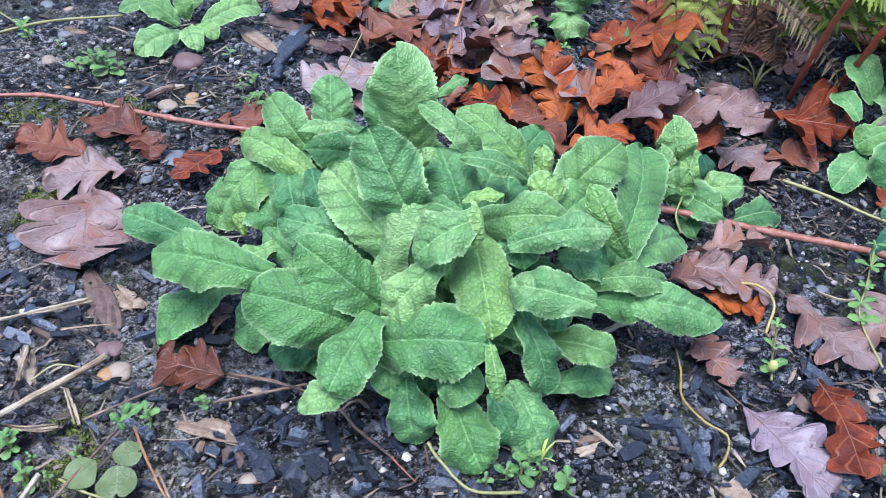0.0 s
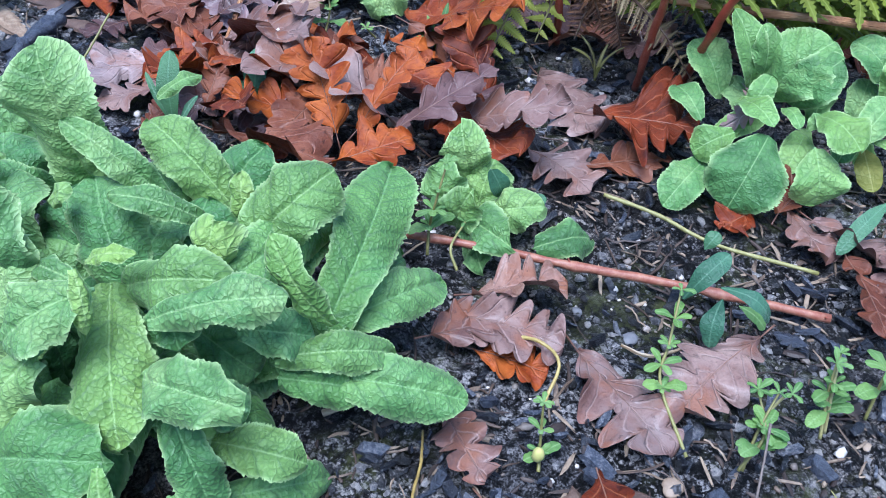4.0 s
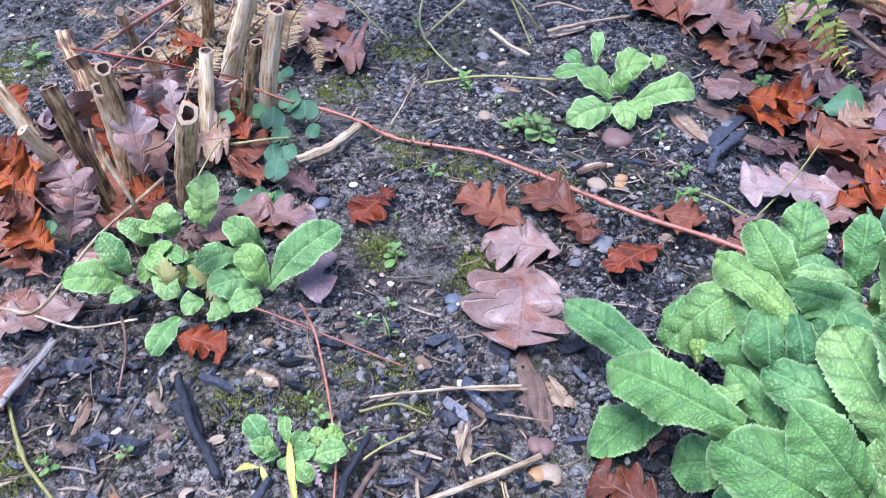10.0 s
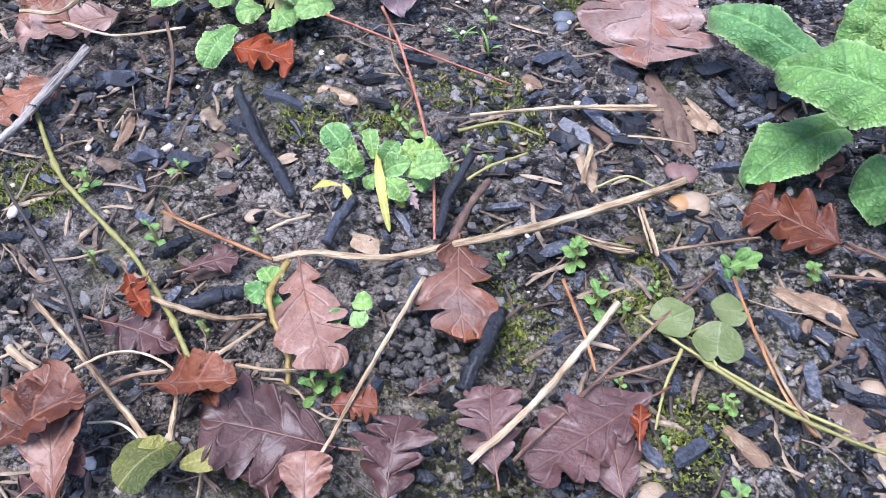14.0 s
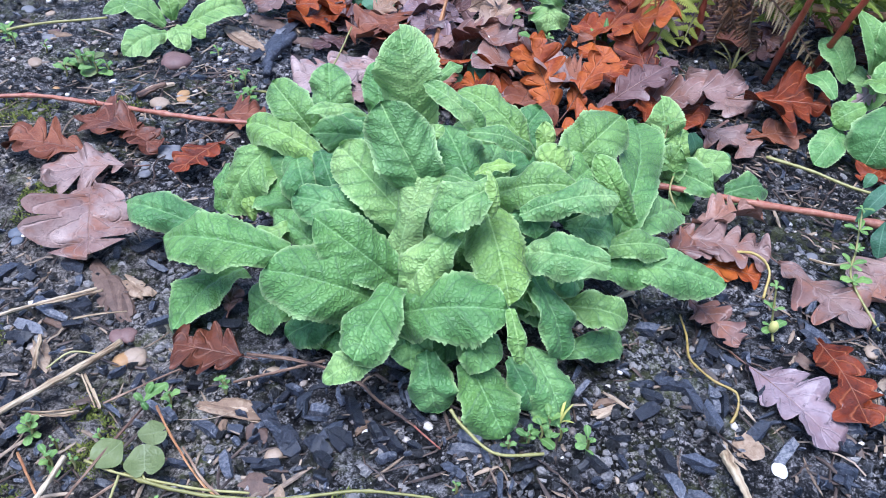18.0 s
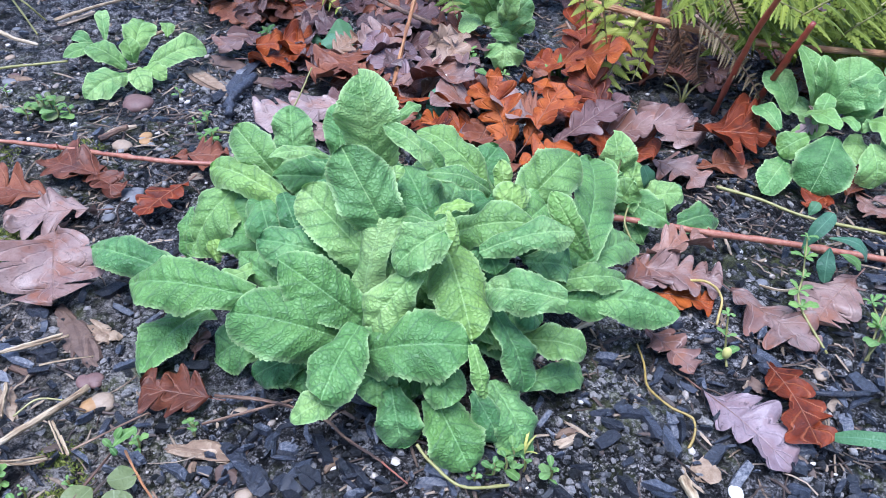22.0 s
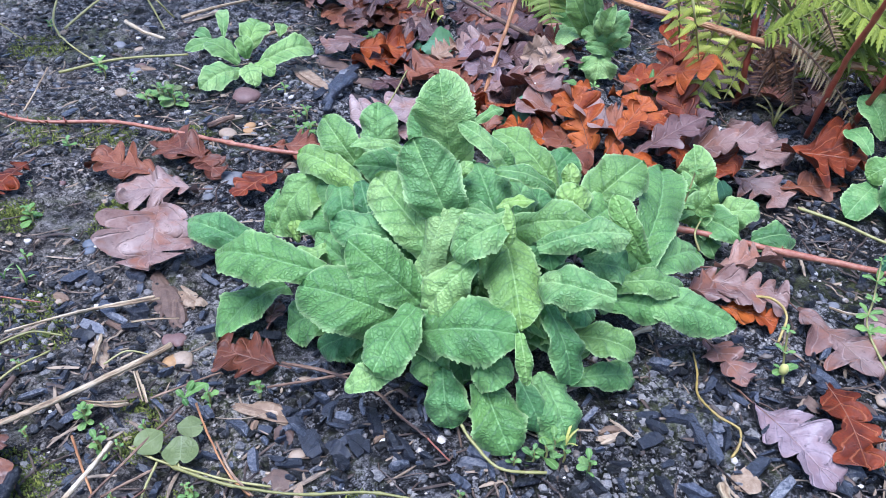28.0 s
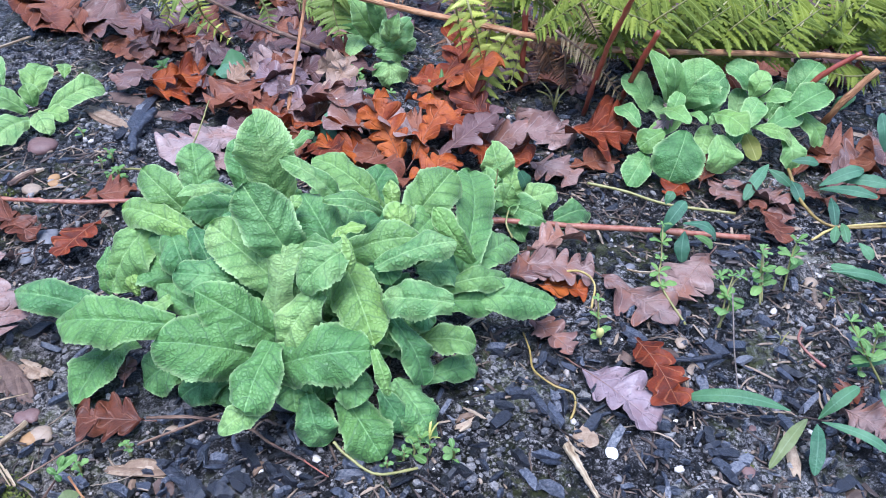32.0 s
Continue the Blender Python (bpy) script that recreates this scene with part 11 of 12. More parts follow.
pebble(-0.233, 0.757, 0.0284, "red", flat=0.5, long=1.25, turn=30)
pebble(-0.062, 0.226, 0.0269, "tan", flat=0.28, long=1.35, turn=70, label="flat pale tan stone lying on the soil")
wood_chip(-0.169, 0.809, 0.055, 0.018, -49, "tan", h=0.004)
wood_chip(-0.154, 0.849, 0.047, 0.021, -36, "dark", h=0.004)
wood_chip(-0.243, 0.702, 0.030, 0.008, 39, "tan", h=0.004)
wood_chip(-0.156, 0.768, 0.021, 0.009, 62, "char", h=0.006)
wood_chip(-0.136, 0.824, 0.018, 0.009, 63, "char", h=0.006)
wood_chip(-0.115, 0.751, 0.016, 0.006, -14, "char", h=0.006)
wood_chip(-0.095, 0.794, 0.071, 0.015, -28, "dark", h=0.004)
wood_chip(-0.331, 0.966, 0.055, 0.009, 50, "tan", h=0.004)
wood_chip(-0.076, 0.968, 0.079, 0.017, 3, "dark", h=0.004)
wood_chip(-0.362, 0.812, 0.025, 0.010, -18, "tan", h=0.004)
wood_chip(-0.230, 0.432, 0.055, 0.014, -66, "dark", h=0.004)
wood_chip(-0.205, 0.432, 0.024, 0.009, -51, "tan", h=0.004)
wood_chip(-0.209, 0.413, 0.025, 0.010, -63, "dark", h=0.004)
wood_chip(-0.252, 0.365, 0.030, 0.006, -57, "tan", h=0.004)
wood_chip(-0.170, 0.805, 0.055, 0.018, -46, "tan", h=0.004)
wood_chip(-0.404, 0.367, 0.022, 0.010, -7, "tan", h=0.004)
wood_chip(-0.417, 0.399, 0.005, 0.010, -11, "tan", h=0.004)
wood_chip(-0.429, 0.319, 0.039, 0.0060, -45, "char", h=0.005)
wood_chip(-0.432, 0.350, 0.027, 0.0067, -5, "char", h=0.005)
wood_chip(-0.502, 0.292, 0.024, 0.007, 106, "tan", h=0.004)
wood_chip(-0.477, 0.279, 0.020, 0.010, 2, "char", h=0.006)
wood_chip(-0.456, 0.285, 0.017, 0.009, -10, "char", h=0.006)
wood_chip(-0.441, 0.302, 0.020, 0.009, -14, "dark", h=0.004)
wood_chip(-0.533, 0.327, 0.028, 0.009, 10, "char", h=0.006)
wood_chip(-0.444, 0.321, 0.019, 0.007, -18, "char", h=0.006)
wood_chip(-0.374, 0.414, 0.022, 0.005, 5, "char", h=0.006)
wood_chip(-0.303, 0.422, 0.012, 0.007, -24, "tan", h=0.004)
wood_chip(-0.267, 0.391, 0.021, 0.009, -22, "char", h=0.006)
wood_chip(-0.257, 0.454, 0.016, 0.006, -21, "char", h=0.006)
wood_chip(-0.131, 0.821, 0.082, 0.016, 70, "char", h=0.006)
wood_chip(-0.403, 0.367, 0.023, 0.007, -7, "tan", h=0.004)
wood_chip(-0.502, 0.294, 0.027, 0.004, 113, "tan", h=0.004)
wood_chip(-0.476, 0.279, 0.016, 0.007, 34, "char", h=0.006)
wood_chip(-0.535, 0.329, 0.022, 0.009, 35, "char", h=0.006)
wood_chip(-0.440, 0.301, 0.016, 0.007, 63, "dark", h=0.004)
wood_chip(-0.453, 0.283, 0.016, 0.006, 39, "char", h=0.006)
wood_chip(-0.270, 0.381, 0.016, 0.007, -10, "char", h=0.006)
wood_chip(-0.252, 0.395, 0.017, 0.007, -30, "dark", h=0.004)
wood_chip(-0.301, 0.445, 0.019, 0.008, 55, "char", h=0.006)
wood_chip(-0.182, 0.395, 0.017, 0.004, 25, "char", h=0.006)
wood_chip(-0.207, 0.428, 0.021, 0.008, -48, "tan", h=0.004)
wood_chip(-0.231, 0.433, 0.037, 0.013, -69, "dark", h=0.004)
wood_chip(-0.210, 0.410, 0.028, 0.009, -67, "dark", h=0.004)
wood_chip(-0.127, 0.319, 0.031, 0.007, -9, "tan", h=0.004)
wood_chip(-0.121, 0.276, 0.019, 0.006, -74, "char", h=0.006)
wood_chip(-0.143, 0.235, 0.017, 0.008, -23, "tan", h=0.004)
wood_chip(-0.268, 0.382, 0.015, 0.006, 82, "char", h=0.006)
wood_chip(-0.339, 0.271, 0.018, 0.013, -6, "tan", h=0.004)
wood_chip(-0.401, 0.226, 0.023, 0.010, 30, "dark", h=0.004)
wood_chip(-0.426, 0.277, 0.012, 0.007, 41, "dark", h=0.004)
wood_chip(-0.122, 0.319, 0.035, 0.010, -8, "tan", h=0.004)
wood_chip(-0.104, 0.262, 0.017, 0.015, -6, "dark", h=0.004)
wood_chip(-0.088, 0.254, 0.016, 0.009, -75, "tan", h=0.004)
wood_chip(-0.139, 0.231, 0.014, 0.011, -33, "tan", h=0.004)
wood_chip(-0.070, 0.317, 0.012, 0.007, -14, "char", h=0.006)
wood_chip(-0.085, 0.294, 0.012, 0.009, -34, "char", h=0.006)
wood_chip(-0.059, 0.296, 0.022, 0.009, -63, "char", h=0.006)
wood_chip(-0.048, 0.316, 0.025, 0.007, -73, "char", h=0.006)
wood_chip(-0.026, 0.294, 0.019, 0.005, -57, "char", h=0.006)
wood_chip(0.012, 0.269, 0.015, 0.006, -42, "char", h=0.006)
wood_chip(0.024, 0.292, 0.014, 0.009, -24, "char", h=0.006)
wood_chip(0.111, 0.308, 0.015, 0.005, 31, "tan", h=0.004)
wood_chip(-0.042, 0.303, 0.011, 0.005, 41, "tan", h=0.004)
wood_chip(0.153, 0.330, 0.013, 0.007, 4, "char", h=0.006)
wood_chip(0.140, 0.272, 0.016, 0.006, -71, "char", h=0.006)
wood_chip(0.153, 0.379, 0.017, 0.007, -10, "char", h=0.006)
wood_chip(0.167, 0.317, 0.024, 0.0060, -81, "char", h=0.005)
wood_chip(0.177, 0.303, 0.019, 0.007, -74, "char", h=0.006)
wood_chip(0.110, 0.311, 0.018, 0.005, 19, "tan", h=0.004)
wood_chip(-0.041, 0.305, 0.008, 0.007, 29, "tan", h=0.004)
wood_chip(-0.087, 0.292, 0.020, 0.012, -57, "char", h=0.006)
wood_chip(-0.106, 0.301, 0.014, 0.012, -39, "dark", h=0.004)
wood_chip(-0.069, 0.289, 0.019, 0.010, -42, "char", h=0.006)
wood_chip(-0.056, 0.297, 0.019, 0.008, -42, "char", h=0.006)
wood_chip(0.159, 0.326, 0.017, 0.006, -10, "char", h=0.006)
wood_chip(0.193, 0.281, 0.019, 0.017, -78, "tan", h=0.004)
wood_chip(-0.124, 0.317, 0.034, 0.011, -17, "tan", h=0.004)
wood_chip(-0.127, 0.305, 0.011, 0.005, -90, "tan", h=0.004)
wood_chip(-0.224, 0.431, 0.036, 0.017, -52, "dark", h=0.004)
wood_chip(-0.200, 0.431, 0.018, 0.010, -40, "tan", h=0.004)
wood_chip(-0.208, 0.411, 0.023, 0.010, -70, "dark", h=0.004)
wood_chip(-0.250, 0.367, 0.023, 0.006, -70, "tan", h=0.004)
wood_chip(-0.265, 0.412, 0.018, 0.009, -38, "char", h=0.006)
wood_chip(-0.240, 0.409, 0.015, 0.009, 19, "char", h=0.006)
wood_chip(-0.207, 0.476, 0.019, 0.010, 42, "char", h=0.006)
wood_chip(-0.169, 0.810, 0.056, 0.014, -52, "tan", h=0.004)
wood_chip(0.160, 0.270, 0.017, 0.006, -30, "char", h=0.006)
wood_chip(0.095, 0.271, 0.017, 0.005, -49, "char", h=0.006)
wood_chip(0.169, 0.319, 0.027, 0.0060, -78, "char", h=0.005)
wood_chip(0.142, 0.254, 0.017, 0.007, -72, "char", h=0.006)
wood_chip(0.155, 0.244, 0.018, 0.007, -42, "char", h=0.006)
wood_chip(0.335, 0.348, 0.020, 0.011, -66, "char", h=0.006)
wood_chip(0.267, 0.293, 0.014, 0.007, 0, "char", h=0.006)
wood_chip(0.391, 0.336, 0.012, 0.009, -48, "char", h=0.006)
wood_chip(0.385, 0.314, 0.019, 0.006, -51, "char", h=0.006)
wood_chip(0.297, 0.237, 0.026, 0.008, 24, "char", h=0.006)
wood_chip(0.285, 0.230, 0.017, 0.006, -72, "char", h=0.006)
wood_chip(0.340, 0.239, 0.037, 0.010, -107, "tan", h=0.004)
wood_chip(0.259, 0.351, 0.016, 0.011, -60, "dark", h=0.004)
wood_chip(0.292, 0.352, 0.018, 0.013, -22, "dark", h=0.004)
wood_chip(0.383, 0.280, 0.026, 0.005, 29, "char", h=0.006)
wood_chip(0.365, 0.206, 0.023, 0.009, 15, "char", h=0.006)
wood_chip(0.135, 0.307, 0.022, 0.008, 32, "char", h=0.006)
wood_chip(0.111, 0.315, 0.014, 0.006, 12, "tan", h=0.004)
wood_chip(0.396, 0.373, 0.017, 0.009, -66, "char", h=0.006)
wood_chip(0.306, 0.314, 0.017, 0.008, -103, "char", h=0.006)
wood_chip(-0.203, 0.425, 0.010, 0.010, -29, "tan", h=0.004)
wood_chip(-0.218, 0.421, 0.034, 0.014, -69, "dark", h=0.004)
wood_chip(-0.103, 0.314, 0.025, 0.0090, -51, "char", h=0.005)
wood_chip(-0.087, 0.295, 0.017, 0.011, -64, "char", h=0.006)
wood_chip(-0.126, 0.318, 0.034, 0.010, -18, "tan", h=0.004)
clod = plant_at("worm_cast", -0.291, 0.220, "knobbly grey worm cast of soil", "soil clod")
part("pellet", smooth(joined("pellet", [lump_arrays(-0.2905, 0.2246, 0.0034, 0.0016, 0.0014, 0.0022, 2.8, random.Random(0), 5, 8, 0.38)])), CLOD, clod)
part("pellet", smooth(joined("pellet", [lump_arrays(-0.2846, 0.2038, 0.0023, 0.0025, 0.0019, 0.0016, 0.3, random.Random(1), 5, 8, 0.38)])), CLOD, clod)
part("pellet", smooth(joined("pellet", [lump_arrays(-0.2849, 0.2423, 0.0060, 0.0031, 0.0031, 0.0017, 0.9, random.Random(2), 5, 8, 0.38)])), CLOD, clod)
part("pellet", smooth(joined("pellet", [lump_arrays(-0.3046, 0.2084, 0.0061, 0.0033, 0.0014, 0.0027, 2.0, random.Random(3), 5, 8, 0.38)])), CLOD, clod)
part("pellet", smooth(joined("pellet", [lump_arrays(-0.2985, 0.2198, 0.0038, 0.0014, 0.0034, 0.0033, 1.6, random.Random(4), 5, 8, 0.38)])), CLOD, clod)
part("pellet", smooth(joined("pellet", [lump_arrays(-0.2992, 0.2408, 0.0044, 0.0033, 0.0032, 0.0024, 1.2, random.Random(5), 5, 8, 0.38)])), CLOD, clod)
part("pellet", smooth(joined("pellet", [lump_arrays(-0.3014, 0.2138, 0.0020, 0.0019, 0.0032, 0.0013, 0.1, random.Random(6), 5, 8, 0.38)])), CLOD, clod)
part("pellet", smooth(joined("pellet", [lump_arrays(-0.2978, 0.2142, 0.0042, 0.0023, 0.0020, 0.0036, 0.6, random.Random(7), 5, 8, 0.38)])), CLOD, clod)
part("pellet", smooth(joined("pellet", [lump_arrays(-0.2979, 0.2235, 0.0048, 0.0019, 0.0021, 0.0030, 1.0, random.Random(8), 5, 8, 0.38)])), CLOD, clod)
part("pellet", smooth(joined("pellet", [lump_arrays(-0.3153, 0.2122, 0.0016, 0.0013, 0.0017, 0.0030, 1.8, random.Random(9), 5, 8, 0.38)])), CLOD, clod)
part("pellet", smooth(joined("pellet", [lump_arrays(-0.2902, 0.2289, 0.0021, 0.0023, 0.0013, 0.0029, 2.7, random.Random(10), 5, 8, 0.38)])), CLOD, clod)
part("pellet", smooth(joined("pellet", [lump_arrays(-0.2722, 0.2154, 0.0068, 0.0012, 0.0019, 0.0035, 2.3, random.Random(11), 5, 8, 0.38)])), CLOD, clod)
part("pellet", smooth(joined("pellet", [lump_arrays(-0.3153, 0.2328, 0.0047, 0.0032, 0.0019, 0.0017, 1.3, random.Random(12), 5, 8, 0.38)])), CLOD, clod)
part("pellet", smooth(joined("pellet", [lump_arrays(-0.2833, 0.2274, 0.0068, 0.0020, 0.0012, 0.0013, 0.5, random.Random(13), 5, 8, 0.38)])), CLOD, clod)
part("pellet", smooth(joined("pellet", [lump_arrays(-0.2886, 0.2107, 0.0027, 0.0014, 0.0036, 0.0022, 0.6, random.Random(14), 5, 8, 0.38)])), CLOD, clod)
part("pellet", smooth(joined("pellet", [lump_arrays(-0.2872, 0.2212, 0.0020, 0.0028, 0.0016, 0.0013, 1.5, random.Random(15), 5, 8, 0.38)])), CLOD, clod)
part("pellet", smooth(joined("pellet", [lump_arrays(-0.2908, 0.2548, 0.0017, 0.0025, 0.0031, 0.0022, 3.0, random.Random(16), 5, 8, 0.38)])), CLOD, clod)
part("pellet", smooth(joined("pellet", [lump_arrays(-0.2998, 0.2210, 0.0035, 0.0013, 0.0022, 0.0018, 2.7, random.Random(17), 5, 8, 0.38)])), CLOD, clod)
part("pellet", smooth(joined("pellet", [lump_arrays(-0.2841, 0.2097, 0.0012, 0.0018, 0.0018, 0.0017, 0.7, random.Random(18), 5, 8, 0.38)])), CLOD, clod)
part("pellet", smooth(joined("pellet", [lump_arrays(-0.2865, 0.2160, 0.0013, 0.0034, 0.0026, 0.0036, 1.2, random.Random(19), 5, 8, 0.38)])), CLOD, clod)
part("pellet", smooth(joined("pellet", [lump_arrays(-0.2768, 0.2115, 0.0057, 0.0030, 0.0024, 0.0014, 0.6, random.Random(20), 5, 8, 0.38)])), CLOD, clod)
part("pellet", smooth(joined("pellet", [lump_arrays(-0.2729, 0.2047, 0.0065, 0.0020, 0.0028, 0.0031, 1.9, random.Random(21), 5, 8, 0.38)])), CLOD, clod)
part("pellet", smooth(joined("pellet", [lump_arrays(-0.2852, 0.2087, 0.0049, 0.0028, 0.0018, 0.0034, 2.9, random.Random(22), 5, 8, 0.38)])), CLOD, clod)
part("pellet", smooth(joined("pellet", [lump_arrays(-0.2625, 0.2320, 0.0068, 0.0028, 0.0013, 0.0034, 0.4, random.Random(23), 5, 8, 0.38)])), CLOD, clod)
part("pellet", smooth(joined("pellet", [lump_arrays(-0.2735, 0.2171, 0.0014, 0.0016, 0.0027, 0.0026, 2.2, random.Random(24), 5, 8, 0.38)])), CLOD, clod)
part("pellet", smooth(joined("pellet", [lump_arrays(-0.2834, 0.2169, 0.0010, 0.0034, 0.0012, 0.0033, 0.3, random.Random(25), 5, 8, 0.38)])), CLOD, clod)
part("pellet", smooth(joined("pellet", [lump_arrays(-0.2833, 0.2037, 0.0063, 0.0025, 0.0033, 0.0017, 2.0, random.Random(26), 5, 8, 0.38)])), CLOD, clod)
part("pellet", smooth(joined("pellet", [lump_arrays(-0.3033, 0.2384, 0.0056, 0.0023, 0.0025, 0.0013, 0.1, random.Random(27), 5, 8, 0.38)])), CLOD, clod)
part("pellet", smooth(joined("pellet", [lump_arrays(-0.3025, 0.2135, 0.0062, 0.0027, 0.0015, 0.0021, 2.3, random.Random(28), 5, 8, 0.38)])), CLOD, clod)
part("pellet", smooth(joined("pellet", [lump_arrays(-0.2927, 0.2198, 0.0060, 0.0032, 0.0014, 0.0025, 1.1, random.Random(29), 5, 8, 0.38)])), CLOD, clod)
part("pellet", smooth(joined("pellet", [lump_arrays(-0.2886, 0.2116, 0.0024, 0.0024, 0.0035, 0.0014, 0.3, random.Random(30), 5, 8, 0.38)])), CLOD, clod)
part("pellet", smooth(joined("pellet", [lump_arrays(-0.3091, 0.2057, 0.0041, 0.0022, 0.0033, 0.0031, 0.2, random.Random(31), 5, 8, 0.38)])), CLOD, clod)
part("pellet", smooth(joined("pellet", [lump_arrays(-0.2852, 0.2155, 0.0028, 0.0032, 0.0022, 0.0031, 0.5, random.Random(32), 5, 8, 0.38)])), CLOD, clod)
part("pellet", smooth(joined("pellet", [lump_arrays(-0.2857, 0.2156, 0.0019, 0.0024, 0.0020, 0.0025, 2.7, random.Random(33), 5, 8, 0.38)])), CLOD, clod)
part("pellet", smooth(joined("pellet", [lump_arrays(-0.2913, 0.2190, 0.0029, 0.0025, 0.0024, 0.0029, 1.5, random.Random(34), 5, 8, 0.38)])), CLOD, clod)
part("pellet", smooth(joined("pellet", [lump_arrays(-0.2830, 0.2234, 0.0061, 0.0021, 0.0030, 0.0036, 1.9, random.Random(35), 5, 8, 0.38)])), CLOD, clod)
part("pellet", smooth(joined("pellet", [lump_arrays(-0.2983, 0.2077, 0.0029, 0.0034, 0.0023, 0.0034, 0.9, random.Random(36), 5, 8, 0.38)])), CLOD, clod)
part("pellet", smooth(joined("pellet", [lump_arrays(-0.2768, 0.2070, 0.0047, 0.0023, 0.0015, 0.0031, 1.1, random.Random(37), 5, 8, 0.38)])), CLOD, clod)
part("pellet", smooth(joined("pellet", [lump_arrays(-0.2944, 0.2154, 0.0015, 0.0015, 0.0031, 0.0016, 2.7, random.Random(38), 5, 8, 0.38)])), CLOD, clod)
part("pellet", smooth(joined("pellet", [lump_arrays(-0.3019, 0.2294, 0.0031, 0.0027, 0.0014, 0.0022, 2.8, random.Random(39), 5, 8, 0.38)])), CLOD, clod)
part("pellet", smooth(joined("pellet", [lump_arrays(-0.2835, 0.2332, 0.0030, 0.0019, 0.0013, 0.0012, 2.8, random.Random(40), 5, 8, 0.38)])), CLOD, clod)
part("pellet", smooth(joined("pellet", [lump_arrays(-0.2806, 0.2042, 0.0058, 0.0035, 0.0016, 0.0026, 1.5, random.Random(41), 5, 8, 0.38)])), CLOD, clod)
part("pellet", smooth(joined("pellet", [lump_arrays(-0.3163, 0.2094, 0.0056, 0.0035, 0.0015, 0.0028, 2.0, random.Random(42), 5, 8, 0.38)])), CLOD, clod)
part("pellet", smooth(joined("pellet", [lump_arrays(-0.2915, 0.2061, 0.0060, 0.0019, 0.0034, 0.0022, 1.8, random.Random(43), 5, 8, 0.38)])), CLOD, clod)
part("pellet", smooth(joined("pellet", [lump_arrays(-0.2761, 0.2106, 0.0029, 0.0018, 0.0020, 0.0027, 3.0, random.Random(44), 5, 8, 0.38)])), CLOD, clod)
part("pellet", smooth(joined("pellet", [lump_arrays(-0.2812, 0.2140, 0.0034, 0.0032, 0.0019, 0.0022, 0.0, random.Random(45), 5, 8, 0.38)])), CLOD, clod)
part("pellet", smooth(joined("pellet", [lump_arrays(-0.2850, 0.2314, 0.0052, 0.0027, 0.0021, 0.0035, 1.9, random.Random(46), 5, 8, 0.38)])), CLOD, clod)
part("pellet", smooth(joined("pellet", [lump_arrays(-0.2885, 0.2231, 0.0068, 0.0036, 0.0034, 0.0026, 0.9, random.Random(47), 5, 8, 0.38)])), CLOD, clod)
part("pellet", smooth(joined("pellet", [lump_arrays(-0.2832, 0.2242, 0.0023, 0.0034, 0.0033, 0.0031, 0.4, random.Random(48), 5, 8, 0.38)])), CLOD, clod)
part("pellet", smooth(joined("pellet", [lump_arrays(-0.2903, 0.2284, 0.0067, 0.0016, 0.0031, 0.0028, 1.6, random.Random(49), 5, 8, 0.38)])), CLOD, clod)
part("pellet", smooth(joined("pellet", [lump_arrays(-0.2819, 0.2180, 0.0041, 0.0016, 0.0014, 0.0013, 0.9, random.Random(50), 5, 8, 0.38)])), CLOD, clod)
part("pellet", smooth(joined("pellet", [lump_arrays(-0.2879, 0.2225, 0.0070, 0.0019, 0.0033, 0.0029, 2.2, random.Random(51), 5, 8, 0.38)])), CLOD, clod)
part("pellet", smooth(joined("pellet", [lump_arrays(-0.3076, 0.1996, 0.0063, 0.0029, 0.0025, 0.0029, 2.2, random.Random(52), 5, 8, 0.38)])), CLOD, clod)
part("pellet", smooth(joined("pellet", [lump_arrays(-0.3044, 0.2162, 0.0019, 0.0032, 0.0024, 0.0014, 0.5, random.Random(53), 5, 8, 0.38)])), CLOD, clod)
part("pellet", smooth(joined("pellet", [lump_arrays(-0.2845, 0.2146, 0.0033, 0.0028, 0.0033, 0.0020, 1.2, random.Random(54), 5, 8, 0.38)])), CLOD, clod)
part("pellet", smooth(joined("pellet", [lump_arrays(-0.2935, 0.2211, 0.0063, 0.0012, 0.0035, 0.0016, 0.5, random.Random(55), 5, 8, 0.38)])), CLOD, clod)
part("pellet", smooth(joined("pellet", [lump_arrays(-0.2780, 0.2048, 0.0024, 0.0025, 0.0023, 0.0029, 0.6, random.Random(56), 5, 8, 0.38)])), CLOD, clod)
part("pellet", smooth(joined("pellet", [lump_arrays(-0.2726, 0.1901, 0.0052, 0.0034, 0.0034, 0.0021, 2.5, random.Random(57), 5, 8, 0.38)])), CLOD, clod)
part("pellet", smooth(joined("pellet", [lump_arrays(-0.2830, 0.2085, 0.0016, 0.0027, 0.0034, 0.0019, 1.9, random.Random(58), 5, 8, 0.38)])), CLOD, clod)
part("pellet", smooth(joined("pellet", [lump_arrays(-0.2780, 0.2118, 0.0012, 0.0027, 0.0018, 0.0033, 2.0, random.Random(59), 5, 8, 0.38)])), CLOD, clod)
part("pellet", smooth(joined("pellet", [lump_arrays(-0.3000, 0.2399, 0.0048, 0.0020, 0.0032, 0.0033, 2.7, random.Random(60), 5, 8, 0.38)])), CLOD, clod)
part("pellet", smooth(joined("pellet", [lump_arrays(-0.2779, 0.2102, 0.0052, 0.0027, 0.0025, 0.0036, 1.1, random.Random(61), 5, 8, 0.38)])), CLOD, clod)
part("pellet", smooth(joined("pellet", [lump_arrays(-0.2745, 0.2277, 0.0040, 0.0025, 0.0026, 0.0018, 0.6, random.Random(62), 5, 8, 0.38)])), CLOD, clod)
